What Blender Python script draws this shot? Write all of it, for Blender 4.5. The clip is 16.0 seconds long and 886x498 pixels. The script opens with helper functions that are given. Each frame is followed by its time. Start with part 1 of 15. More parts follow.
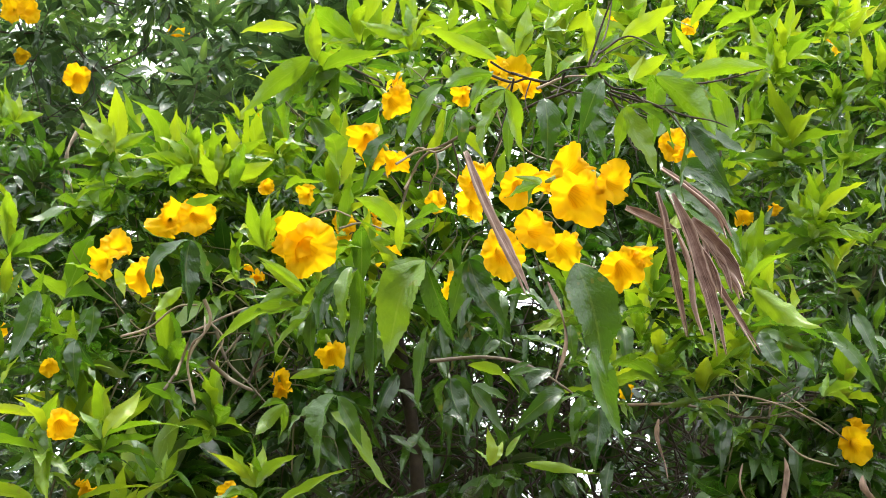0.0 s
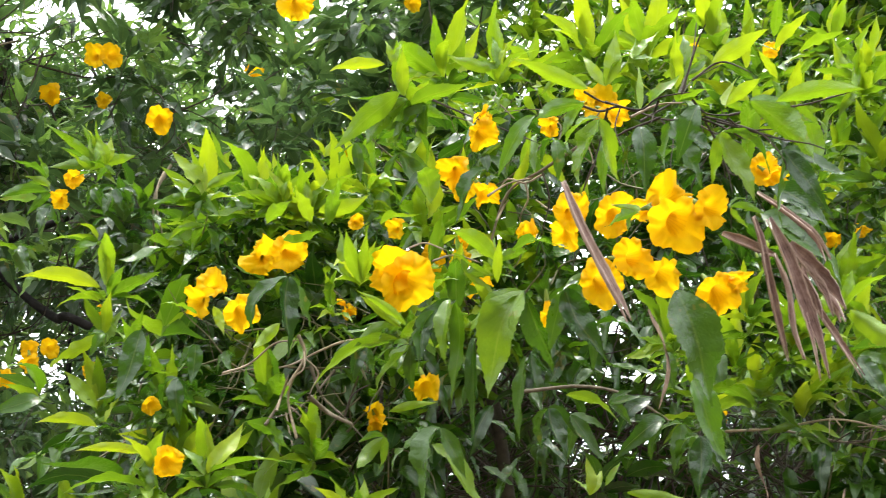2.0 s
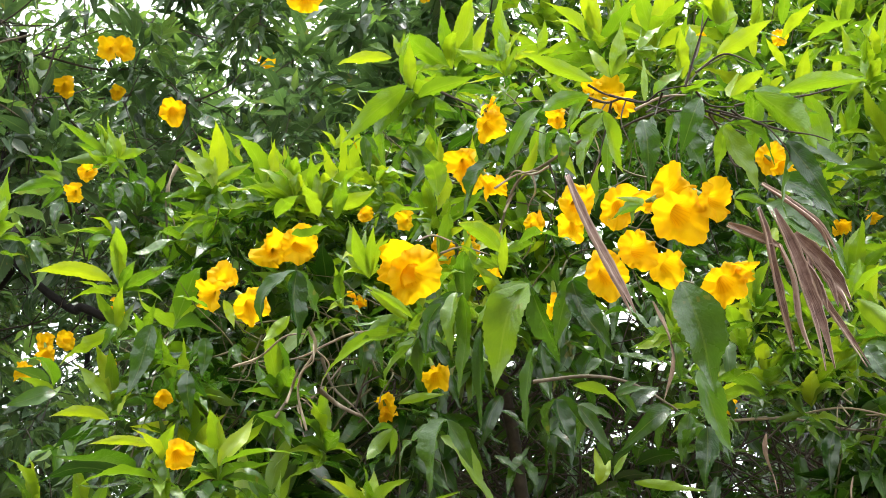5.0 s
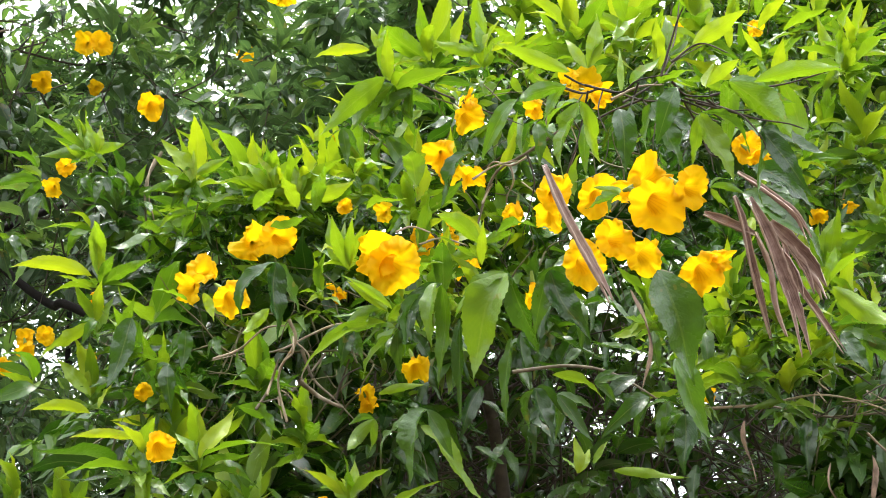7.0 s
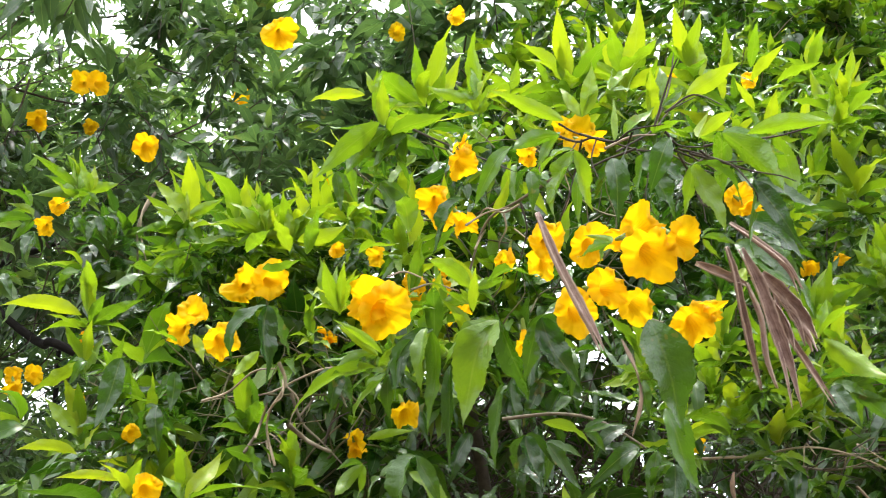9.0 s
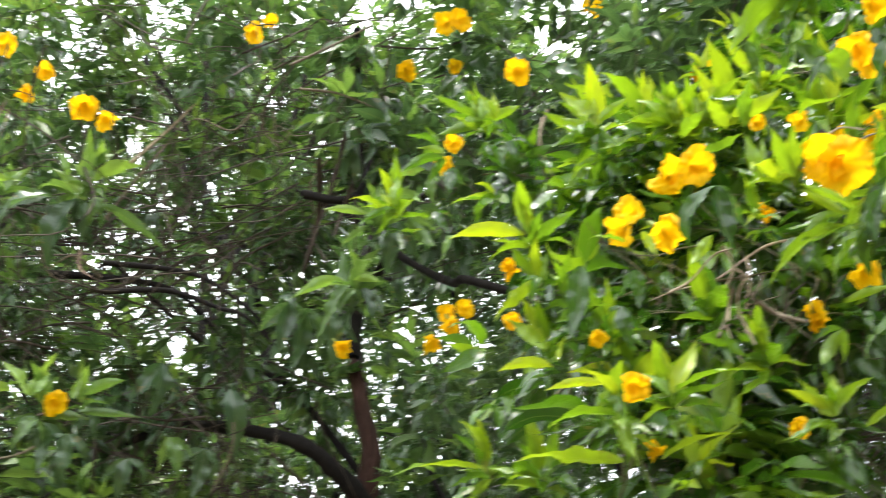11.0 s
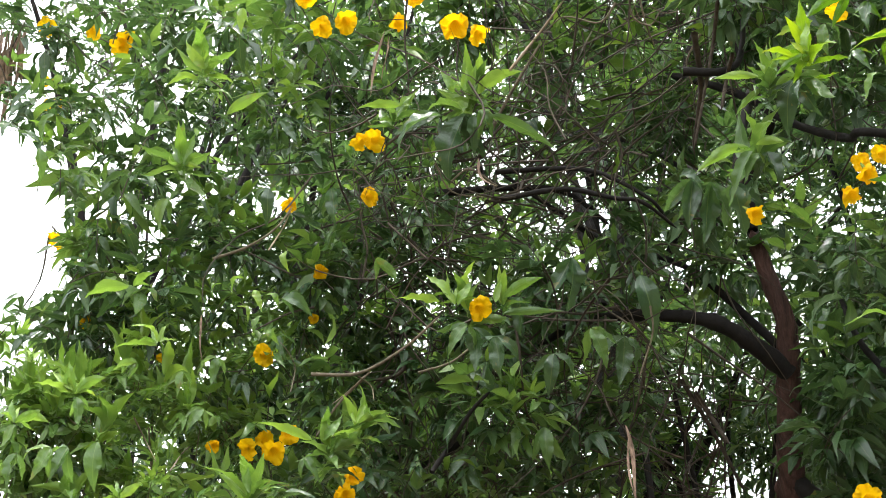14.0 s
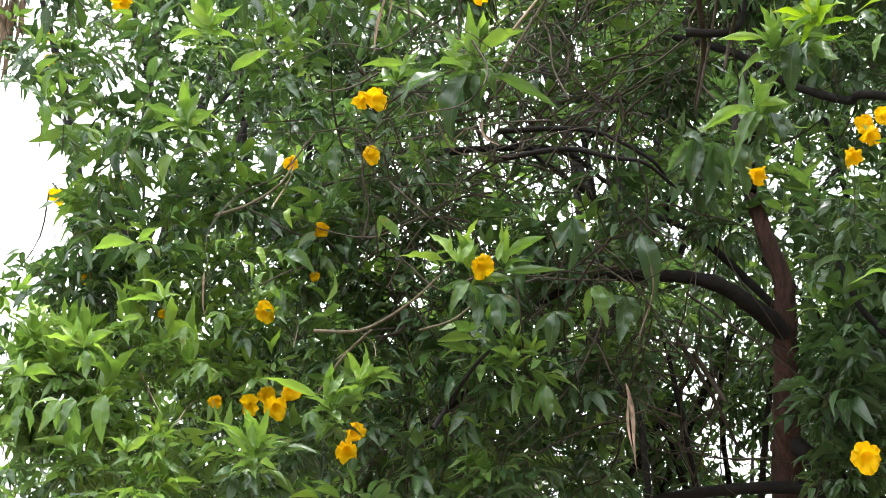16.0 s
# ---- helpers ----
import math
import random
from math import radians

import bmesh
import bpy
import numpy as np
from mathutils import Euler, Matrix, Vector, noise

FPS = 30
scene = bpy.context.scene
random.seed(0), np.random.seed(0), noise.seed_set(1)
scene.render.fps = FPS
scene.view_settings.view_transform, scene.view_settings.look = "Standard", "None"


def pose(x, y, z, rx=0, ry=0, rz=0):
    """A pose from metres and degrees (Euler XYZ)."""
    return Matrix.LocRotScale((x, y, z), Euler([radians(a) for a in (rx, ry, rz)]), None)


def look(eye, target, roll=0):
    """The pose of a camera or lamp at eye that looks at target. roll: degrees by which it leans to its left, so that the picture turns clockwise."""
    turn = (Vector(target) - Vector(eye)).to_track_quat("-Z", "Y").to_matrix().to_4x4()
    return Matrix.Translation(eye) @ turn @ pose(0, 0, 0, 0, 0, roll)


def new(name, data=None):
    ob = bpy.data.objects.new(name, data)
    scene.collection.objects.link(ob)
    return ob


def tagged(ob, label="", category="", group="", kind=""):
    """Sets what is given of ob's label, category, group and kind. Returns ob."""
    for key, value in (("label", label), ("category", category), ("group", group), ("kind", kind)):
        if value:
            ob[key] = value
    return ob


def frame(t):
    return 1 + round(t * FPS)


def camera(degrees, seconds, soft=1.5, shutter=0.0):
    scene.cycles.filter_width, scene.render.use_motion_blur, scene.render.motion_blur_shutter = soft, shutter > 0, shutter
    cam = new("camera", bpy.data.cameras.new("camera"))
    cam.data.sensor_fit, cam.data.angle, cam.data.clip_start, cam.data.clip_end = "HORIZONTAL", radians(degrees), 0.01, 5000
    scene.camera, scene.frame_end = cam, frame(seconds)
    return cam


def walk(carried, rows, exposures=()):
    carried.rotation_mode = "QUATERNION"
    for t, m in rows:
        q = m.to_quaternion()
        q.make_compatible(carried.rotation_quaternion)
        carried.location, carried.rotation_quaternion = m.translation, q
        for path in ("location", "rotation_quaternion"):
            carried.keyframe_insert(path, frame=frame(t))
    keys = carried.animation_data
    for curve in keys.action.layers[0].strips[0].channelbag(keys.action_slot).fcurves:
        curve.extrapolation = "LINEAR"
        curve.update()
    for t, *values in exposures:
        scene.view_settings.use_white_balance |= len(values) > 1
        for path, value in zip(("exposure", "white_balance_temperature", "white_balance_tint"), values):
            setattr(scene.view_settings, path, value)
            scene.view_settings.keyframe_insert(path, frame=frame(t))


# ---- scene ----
# camera and its walk: seconds, eye, (yaw, pitch, roll)
cam = camera(36.56, 16.0, soft=0.7, shutter=0.45)
PATH = [
    (0.0, (0.0000, 0.0000, 1.6000), (-0.000, 36.247, -0.350)),
    (0.5, (-0.0038, -0.0036, 1.5994), (0.367, 36.673, -0.538)),
    (1.0, (-0.0116, -0.0076, 1.6010), (0.898, 37.377, -0.560)),
    (1.5, (-0.0204, -0.0090, 1.6007), (1.711, 37.679, -0.259)),
    (2.0, (-0.0285, -0.0062, 1.5966), (3.413, 37.568, 0.251)),
    (2.5, (-0.0346, -0.0029, 1.5932), (5.083, 36.293, 0.654)),
    (3.0, (-0.0349, -0.0029, 1.5936), (6.299, 35.980, 1.013)),
    (3.5, (-0.0245, -0.0080, 1.5955), (6.173, 36.179, 1.599)),
    (4.0, (-0.0115, -0.0168, 1.5994), (5.466, 37.044, 1.568)),
    (6.5, (-0.0267, -0.0165, 1.5923), (3.592, 36.621, -0.677)),
    (7.0, (-0.0146, -0.0182, 1.5917), (3.414, 36.686, -0.645)),
    (7.5, (-0.0092, -0.0201, 1.5938), (3.305, 36.826, -0.015)),
    (8.0, (-0.0042, -0.0215, 1.5970), (2.754, 38.178, 0.161)),
    (8.2, (-0.0021, -0.0221, 1.5974), (2.498, 38.926, 0.142)),
    (10.3, (-0.0733, -0.0072, 1.5819), (10.914, 36.062, -1.420)),
    (10.5, (-0.0846, -0.0060, 1.5839), (14.103, 35.538, -1.528)),
    (11.0, (-0.1137, -0.0152, 1.5819), (21.038, 35.002, -0.252)),
    (11.5, (-0.1432, -0.0238, 1.5801), (27.883, 33.816, -0.862)),
    (12.0, (-0.1657, -0.0301, 1.5738), (31.250, 33.501, -0.417)),
    (12.5, (-0.1839, -0.0355, 1.5649), (34.556, 33.062, -0.952)),
    (13.0, (-0.1964, -0.0408, 1.5541), (36.423, 31.937, -0.034)),
    (13.5, (-0.2037, -0.0483, 1.5434), (37.618, 31.522, 0.554)),
    (14.0, (-0.2101, -0.0552, 1.5364), (38.194, 31.147, 0.539)),
    (14.5, (-0.2137, -0.0622, 1.5320), (38.111, 31.085, 0.241)),
    (15.0, (-0.2176, -0.0680, 1.5290), (38.065, 30.926, 0.228)),
    (15.5, (-0.2213, -0.0723, 1.5265), (37.876, 30.245, 0.504)),
    (16.0, (-0.2247, -0.0761, 1.5242), (37.613, 29.530, 0.707)),
]
EXPOSURES = [(0.0, 0.33), (1.0, 0.29), (2.0, 0.31), (2.5, 0.38), (3.5, 0.37), (4.2, 0.3), (6.5, 0.38), (7.5, 0.3), (8.0, 0.3), (10.3, 0.5), (11.0, 0.58), (11.5, 0.7), (12.0, 0.5), (12.5, 0.31), (13.2, 0.54), (13.7, 0.47), (14.5, 0.45), (15.5, 0.45), (16.0, 0.6)]
walk(cam, [(t, pose(*eye, 90 + a[1], 0, a[0]) @ pose(0, 0, 0, 0, 0, a[2])) for t, eye, a in PATH], EXPOSURES)

# light: a bright overcast sky with a wide soft sun
SUN_EL, SUN_AZ = radians(82), radians(165)
world = bpy.data.worlds.new("overcast_sky")
scene.world = world
world.use_nodes = True
wn, wl = world.node_tree.nodes, world.node_tree.links
sky = wn.new("ShaderNodeTexSky")
sky.sky_type, sky.sun_disc = "NISHITA", False
sky.sun_elevation, sky.sun_rotation = SUN_EL, SUN_AZ
sky.dust_density, sky.air_density = 6.0, 1.0
cloud = wn.new("ShaderNodeMixRGB")
cloud.inputs[0].default_value = 0.85
cloud.inputs[2].default_value = (24.0, 24.6, 25.6, 1)
wl.new(sky.outputs[0], cloud.inputs[1])
# an overcast sky is brighter overhead than at the horizon
place = wn.new("ShaderNodeTexCoord")
split = wn.new("ShaderNodeSeparateXYZ")
wl.new(place.outputs["Generated"], split.inputs[0])
height = wn.new("ShaderNodeMapRange")
height.inputs["From Min"].default_value, height.inputs["From Max"].default_value = 0.0, 1.0
height.inputs["To Min"].default_value, height.inputs["To Max"].default_value = 0.6, 1.35
wl.new(split.outputs[2], height.inputs["Value"])
dome = wn.new("ShaderNodeMixRGB")
dome.blend_type = "MULTIPLY"
dome.inputs[0].default_value = 1.0
wl.new(cloud.outputs[0], dome.inputs[1])
wl.new(height.outputs[0], dome.inputs[2])
wl.new(dome.outputs[0], wn["Background"].inputs[0])
wn["Background"].inputs[1].default_value = 0.15

sun_data = bpy.data.lights.new("sun", "SUN")
sun_data.energy, sun_data.angle, sun_data.color = 4.0, radians(10), (1.0, 0.96, 0.88)
sun = new("sun", sun_data)
sun_dir = Vector((math.sin(SUN_AZ) * math.cos(SUN_EL), math.cos(SUN_AZ) * math.cos(SUN_EL), math.sin(SUN_EL)))
sun.matrix_world = look(sun_dir * 20, (0, 0, 0))


# ---- materials ----
def node_mat(name):
    m = bpy.data.materials.new(name)
    m.use_nodes = True
    n = m.node_tree.nodes
    n.clear()
    return m, n, m.node_tree.links


def op(n, l, kind, a, b=None):
    x = n.new("ShaderNodeMath")
    x.operation = kind
    for i, v in enumerate((a, b)):
        if v is None:
            continue
        if isinstance(v, (int, float)):
            x.inputs[i].default_value = v
        else:
            l.new(v, x.inputs[i])
    return x.outputs[0]


def ramp(n, l, fac, stops):
    r = n.new("ShaderNodeValToRGB")
    while len(r.color_ramp.elements) < len(stops):
        r.color_ramp.elements.new(0.5)
    for e, (p, c) in zip(r.color_ramp.elements, stops):
        e.position, e.color = p, (*c, 1)
    l.new(fac, r.inputs[0])
    return r.outputs[0]


def mix_rgb(n, l, kind, fac, a, b):
    x = n.new("ShaderNodeMixRGB")
    x.blend_type = kind
    for i, v in enumerate((fac, a, b)):
        if isinstance(v, (int, float)):
            x.inputs[i].default_value = v
        elif isinstance(v, tuple):
            x.inputs[i].default_value = (*v, 1)
        else:
            l.new(v, x.inputs[i])
    return x.outputs[0]


def any_random(n, l):
    info, geo = n.new("ShaderNodeObjectInfo"), n.new("ShaderNodeNewGeometry")
    return op(n, l, "FRACT", op(n, l, "ADD", info.outputs["Random"], geo.outputs["Random Per Island"])), geo


def noise_tex(n, l, vector, scale, detail=3.0, rough=0.55):
    x = n.new("ShaderNodeTexNoise")
    x.inputs["Scale"].default_value, x.inputs["Detail"].default_value, x.inputs["Roughness"].default_value = scale, detail, rough
    if vector is not None:
        l.new(vector, x.inputs["Vector"])
    return x.outputs["Fac"]


def leaf_material(name, stops, through_colour, through_share, rough, gloss=0.3):
    """A leaf: colour by leaf, pale midrib, impressed side veins, mottling, and light shining through."""
    m, n, l = node_mat(name)
    rnd, geo = any_random(n, l)
    uv = n.new("ShaderNodeUVMap")
    sep = n.new("ShaderNodeSeparateXYZ")
    l.new(uv.outputs[0], sep.inputs[0])
    across = op(n, l, "ABSOLUTE", op(n, l, "SUBTRACT", sep.outputs[0], 0.5))
    phase = op(n, l, "SUBTRACT", op(n, l, "MULTIPLY", sep.outputs[1], 14.0), op(n, l, "MULTIPLY", across, 9.0))
    warp = noise_tex(n, l, geo.outputs["Position"], 70.0, 3.0)
    phase = op(n, l, "ADD", phase, op(n, l, "MULTIPLY", warp, 3.0))
    vein = op(n, l, "POWER", op(n, l, "ABSOLUTE", op(n, l, "SINE", op(n, l, "MULTIPLY", phase, math.pi))), 0.45)
    midrib = op(n, l, "LESS_THAN", across, 0.028)
    mottle = noise_tex(n, l, geo.outputs["Position"], 55.0)
    rugose = noise_tex(n, l, geo.outputs["Position"], 230.0, 2.0)
    blotch = noise_tex(n, l, geo.outputs["Position"], 14.0, 2.0)
    base = ramp(n, l, rnd, stops)
    dark = mix_rgb(n, l, "MULTIPLY", op(n, l, "MULTIPLY", mottle, 0.5), base, (0.45, 0.6, 0.5))
    veined = mix_rgb(n, l, "MIX", op(n, l, "MULTIPLY", op(n, l, "SUBTRACT", 1.0, vein), 0.11), dark, (stops[-1][1][0] * 1.1, stops[-1][1][1] * 1.1, stops[-1][1][2] * 1.2))
    ribbed = mix_rgb(n, l, "MIX", op(n, l, "MULTIPLY", midrib, 0.12), veined, (0.32, 0.42, 0.14))
    worn = mix_rgb(n, l, "MIX", op(n, l, "MULTIPLY", op(n, l, "GREATER_THAN", op(n, l, "MULTIPLY", blotch, mottle), 0.4), 0.35), ribbed, (0.2, 0.16, 0.04))
    bump = n.new("ShaderNodeBump")
    bump.inputs["Strength"].default_value, bump.inputs["Distance"].default_value = 0.65, 0.0022
    height = op(n, l, "ADD", op(n, l, "MULTIPLY", vein, 0.085), op(n, l, "MULTIPLY", rugose, 0.65))
    l.new(height, bump.inputs["Height"])
    bsdf = n.new("ShaderNodeBsdfPrincipled")
    l.new(worn, bsdf.inputs["Base Color"])
    bsdf.inputs["Specular IOR Level"].default_value = gloss
    l.new(op(n, l, "ADD", rough, op(n, l, "MULTIPLY", op(n, l, "ADD", mottle, rnd), 0.13)), bsdf.inputs["Roughness"])
    l.new(bump.outputs[0], bsdf.inputs["Normal"])
    trans = n.new("ShaderNodeBsdfTranslucent")
    l.new(mix_rgb(n, l, "MULTIPLY", 1.0, worn, through_colour), trans.inputs["Color"])
    both = n.new("ShaderNodeMixShader")
    both.inputs[0].default_value = through_share
    l.new(bsdf.outputs[0], both.inputs[1])
    l.new(trans.outputs[0], both.inputs[2])
    out = n.new("ShaderNodeOutputMaterial")
    l.new(both.outputs[0], out.inputs[0])
    return m


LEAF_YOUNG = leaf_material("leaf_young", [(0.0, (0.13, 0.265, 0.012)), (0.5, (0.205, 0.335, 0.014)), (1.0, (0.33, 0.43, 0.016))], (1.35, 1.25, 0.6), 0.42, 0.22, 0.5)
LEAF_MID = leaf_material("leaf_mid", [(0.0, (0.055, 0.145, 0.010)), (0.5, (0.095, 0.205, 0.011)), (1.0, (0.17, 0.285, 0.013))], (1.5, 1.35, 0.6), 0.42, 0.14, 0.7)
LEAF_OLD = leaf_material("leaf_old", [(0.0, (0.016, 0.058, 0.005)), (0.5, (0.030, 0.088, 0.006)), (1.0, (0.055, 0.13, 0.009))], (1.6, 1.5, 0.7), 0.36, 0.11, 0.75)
LEAVES = (LEAF_YOUNG, LEAF_MID, LEAF_OLD)
TREE_YOUNG = leaf_material("tree_leaf_young", [(0.0, (0.12, 0.225, 0.045)), (0.5, (0.16, 0.28, 0.052)), (1.0, (0.235, 0.36, 0.065))], (1.35, 1.3, 0.8), 0.43, 0.2, 0.5)
TREE_MID = leaf_material("tree_leaf_mid", [(0.0, (0.078, 0.15, 0.043)), (0.5, (0.108, 0.195, 0.052)), (1.0, (0.155, 0.25, 0.065))], (1.45, 1.4, 0.8), 0.42, 0.15, 0.6)
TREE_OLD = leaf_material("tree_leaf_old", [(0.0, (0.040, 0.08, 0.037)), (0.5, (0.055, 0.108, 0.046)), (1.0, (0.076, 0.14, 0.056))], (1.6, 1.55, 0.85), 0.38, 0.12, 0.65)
TREE_LEAVES = (TREE_YOUNG, TREE_MID, TREE_OLD)
# each plant's own three leaf materials, by the plant
LEAVES_OF = {}


def petal_material():
    m, n, l = node_mat("yellow_petal")
    rnd, geo = any_random(n, l)
    uv = n.new("ShaderNodeUVMap")
    sep = n.new("ShaderNodeSeparateXYZ")
    l.new(uv.outputs[0], sep.inputs[0])
    along = sep.outputs[1]
    base = ramp(n, l, along, [(0.0, (0.85, 0.55, 0.02)), (0.4, (0.88, 0.53, 0.003)), (0.62, (0.86, 0.55, 0.004)), (0.8, (0.87, 0.57, 0.005))])
    lines = op(n, l, "POWER", op(n, l, "ABSOLUTE", op(n, l, "SINE", op(n, l, "MULTIPLY", sep.outputs[0], 50.0))), 6.0)
    throat = op(n, l, "MULTIPLY", op(n, l, "LESS_THAN", along, 0.55), 0.15)
    lined = mix_rgb(n, l, "MIX", op(n, l, "MULTIPLY", lines, throat), base, (0.4, 0.08, 0.004))
    crinkle = noise_tex(n, l, geo.outputs["Position"], 130.0)
    tint = mix_rgb(n, l, "MULTIPLY", op(n, l, "MULTIPLY", rnd, 0.35), lined, (1.0, 0.78, 0.6))
    soft = mix_rgb(n, l, "MULTIPLY", op(n, l, "MULTIPLY", crinkle, 0.25), tint, (0.95, 0.8, 0.5))
    bump = n.new("ShaderNodeBump")
    bump.inputs["Strength"].default_value, bump.inputs["Distance"].default_value = 0.6, 0.005
    l.new(crinkle, bump.inputs["Height"])
    bsdf = n.new("ShaderNodeBsdfPrincipled")
    l.new(soft, bsdf.inputs["Base Color"])
    bsdf.inputs["Roughness"].default_value = 0.6
    bsdf.inputs["Specular IOR Level"].default_value = 0.12
    l.new(bump.outputs[0], bsdf.inputs["Normal"])
    trans = n.new("ShaderNodeBsdfTranslucent")
    l.new(soft, trans.inputs["Color"])
    both = n.new("ShaderNodeMixShader")
    both.inputs[0].default_value = 0.58
    l.new(bsdf.outputs[0], both.inputs[1])
    l.new(trans.outputs[0], both.inputs[2])
    out = n.new("ShaderNodeOutputMaterial")
    l.new(both.outputs[0], out.inputs[0])
    return m


def rough_material(name, dark, light, scale, rough, stretch=(1, 1, 1), bump_m=0.004):
    """Bark, dry pods and soil: two-scale colour and relief."""
    m, n, l = node_mat(name)
    rnd, geo = any_random(n, l)
    mapping = n.new("ShaderNodeMapping")
    mapping.inputs["Scale"].default_value = stretch
    l.new(geo.outputs["Position"], mapping.inputs["Vector"])
    fine = noise_tex(n, l, mapping.outputs[0], scale, 5.0, 0.65)
    wide = noise_tex(n, l, geo.outputs["Position"], scale * 0.12, 2.0)
    base = ramp(n, l, op(n, l, "ADD", op(n, l, "MULTIPLY", fine, 0.7), op(n, l, "MULTIPLY", wide, 0.3)), [(0.3, dark), (0.7, light)])
    tint = mix_rgb(n, l, "MULTIPLY", op(n, l, "MULTIPLY", rnd, 0.35), base, (0.7, 0.68, 0.66))
    bump = n.new("ShaderNodeBump")
    bump.inputs["Strength"].default_value, bump.inputs["Distance"].default_value = 0.7, bump_m
    l.new(fine, bump.inputs["Height"])
    bsdf = n.new("ShaderNodeBsdfPrincipled")
    l.new(tint, bsdf.inputs["Base Color"])
    bsdf.inputs["Roughness"].default_value = rough
    bsdf.inputs["Specular IOR Level"].default_value = 0.2
    l.new(bump.outputs[0], bsdf.inputs["Normal"])
    out = n.new("ShaderNodeOutputMaterial")
    l.new(bsdf.outputs[0], out.inputs[0])
    return m


PETAL = petal_material()
CALYX = rough_material("calyx_green", (0.10, 0.16, 0.02), (0.2, 0.26, 0.04), 120, 0.5, bump_m=0.001)
BARK_RED = rough_material("red_brown_bark", (0.005, 0.004, 0.003), (0.095, 0.047, 0.036), 95, 0.85, (1, 1, 0.08), 0.02)
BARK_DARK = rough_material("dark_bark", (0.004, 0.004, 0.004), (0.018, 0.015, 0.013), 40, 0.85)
TWIG_GREY = rough_material("grey_twig", (0.06, 0.05, 0.033), (0.23, 0.19, 0.135), 90, 0.75, bump_m=0.001)
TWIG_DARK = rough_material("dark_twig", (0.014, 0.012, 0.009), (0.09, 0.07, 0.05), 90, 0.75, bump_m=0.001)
TWIG_OLIVE = rough_material("olive_twig", (0.035, 0.04, 0.014), (0.15, 0.13, 0.06), 90, 0.7, bump_m=0.001)
TWIG_PALE = rough_material("pale_twig", (0.13, 0.10, 0.065), (0.44, 0.36, 0.25), 90, 0.75, bump_m=0.001)
POD_BROWN = rough_material("dry_pod", (0.035, 0.022, 0.016), (0.5, 0.36, 0.27), 160, 0.75, (1, 1, 0.07), 0.003)
SOIL = rough_material("soil_and_litter", (0.03, 0.024, 0.016), (0.13, 0.10, 0.06), 9, 0.95, bump_m=0.02)


# ---- shapes ----
def part(name, data, material, parent, label="", kind=""):
    """Links a mesh, or a bmesh, as one object under a thing or a part."""
    if isinstance(data, bmesh.types.BMesh):
        me = bpy.data.meshes.new(name)
        data.to_mesh(me)
        data.free()
    else:
        me = data
    if material is not None and not me.materials:
        me.materials.append(material)
    ob = new(name, me)
    ob.parent = parent
    if parent is not None:
        ob.matrix_parent_inverse = parent.matrix_world.inverted()
    return tagged(ob, label, kind=kind)


def smooth(me):
    me.polygons.foreach_set("use_smooth", [True] * len(me.polygons))
    me.update()
    return me


def leaf_profile(s):
    return (s ** 0.72) * (1 - s) ** 1.4 / 0.255


def leaf_grid(stations, across, arch, fold, ruffle, teeth, rng):
    """A lanceolate leaflet along +y, 1 long and 1 wide, its upper face to +z: vertices, faces, uvs."""
    verts, uvs, faces = [], [], []
    half = across // 2
    ph = [rng.random() * 6.28 for _ in range(4)]
    bend, twist, sway = rng.uniform(-0.7, 0.7), rng.uniform(-1.0, 1.0), rng.uniform(-0.2, 0.2)
    for i in range(stations + 1):
        s = i / stations
        w = 0.5 * max(leaf_profile(s), 0.012)
        saw = teeth and i % 2 and 0.08 < s < 0.96
        for j in range(-half, half + 1):
            u = j / half
            rim = abs(u) ** 1.5
            x = u * w * (1.08 if saw and abs(j) == half else 1.0) * (1 + 0.05 * math.sin(7 * s + ph[0] + (2.0 if j > 0 else 0)))
            y = s + (0.012 if saw and abs(j) == half else 0.0)
            z = arch * math.sin(math.pi * s ** 0.85) + sway * math.sin(2 * math.pi * s)
            z += fold * (1.25 - 0.7 * s) * abs(u) * w
            z += ruffle * rim * (0.07 * math.sin(15 * s + ph[1] + (2.4 if j > 0 else 0)) + 0.05 * math.sin(27 * s + ph[2] + (1.1 if j > 0 else 0))) * (0.3 + w)
            cos_t, sin_t = math.cos(twist * s), math.sin(twist * s)
            lift = z - arch * math.sin(math.pi * s ** 0.85)
            verts.append((x * cos_t - lift * sin_t + bend * (s * s - s), y, z - lift + lift * cos_t + x * sin_t))
            uvs.append((0.5 + 0.5 * u, s))
    row = 2 * half + 1
    for i in range(stations):
        for j in range(row - 1):
            a = i * row + j
            faces.append((a, a + 1, a + row + 1, a + row))
    return np.array(verts), faces, np.array(uvs)


def uv_mesh(name, verts, faces, uvs, mats, face_mat=None):
    me = bpy.data.meshes.new(name)
    nv, nf = len(verts), len(faces)
    f = np.asarray(faces, dtype=np.int32)
    k = f.shape[1]
    me.vertices.add(nv)
    me.vertices.foreach_set("co", np.asarray(verts, dtype=np.float32).ravel())
    me.loops.add(nf * k)
    me.loops.foreach_set("vertex_index", f.ravel())
    me.polygons.add(nf)
    me.polygons.foreach_set("loop_start", np.arange(0, nf * k, k, dtype=np.int32))
    if uvs is not None:
        layer = me.uv_layers.new(name="UVMap")
        layer.data.foreach_set("uv", np.asarray(uvs, dtype=np.float32)[f.ravel()].ravel())
    for m in mats:
        me.materials.append(m)
    if face_mat is not None:
        me.polygons.foreach_set("material_index", np.asarray(face_mat, dtype=np.int32))
    me.update(calc_edges=True)
    me.validate()
    return smooth(me)


LEAF_RNG = random.Random(4)
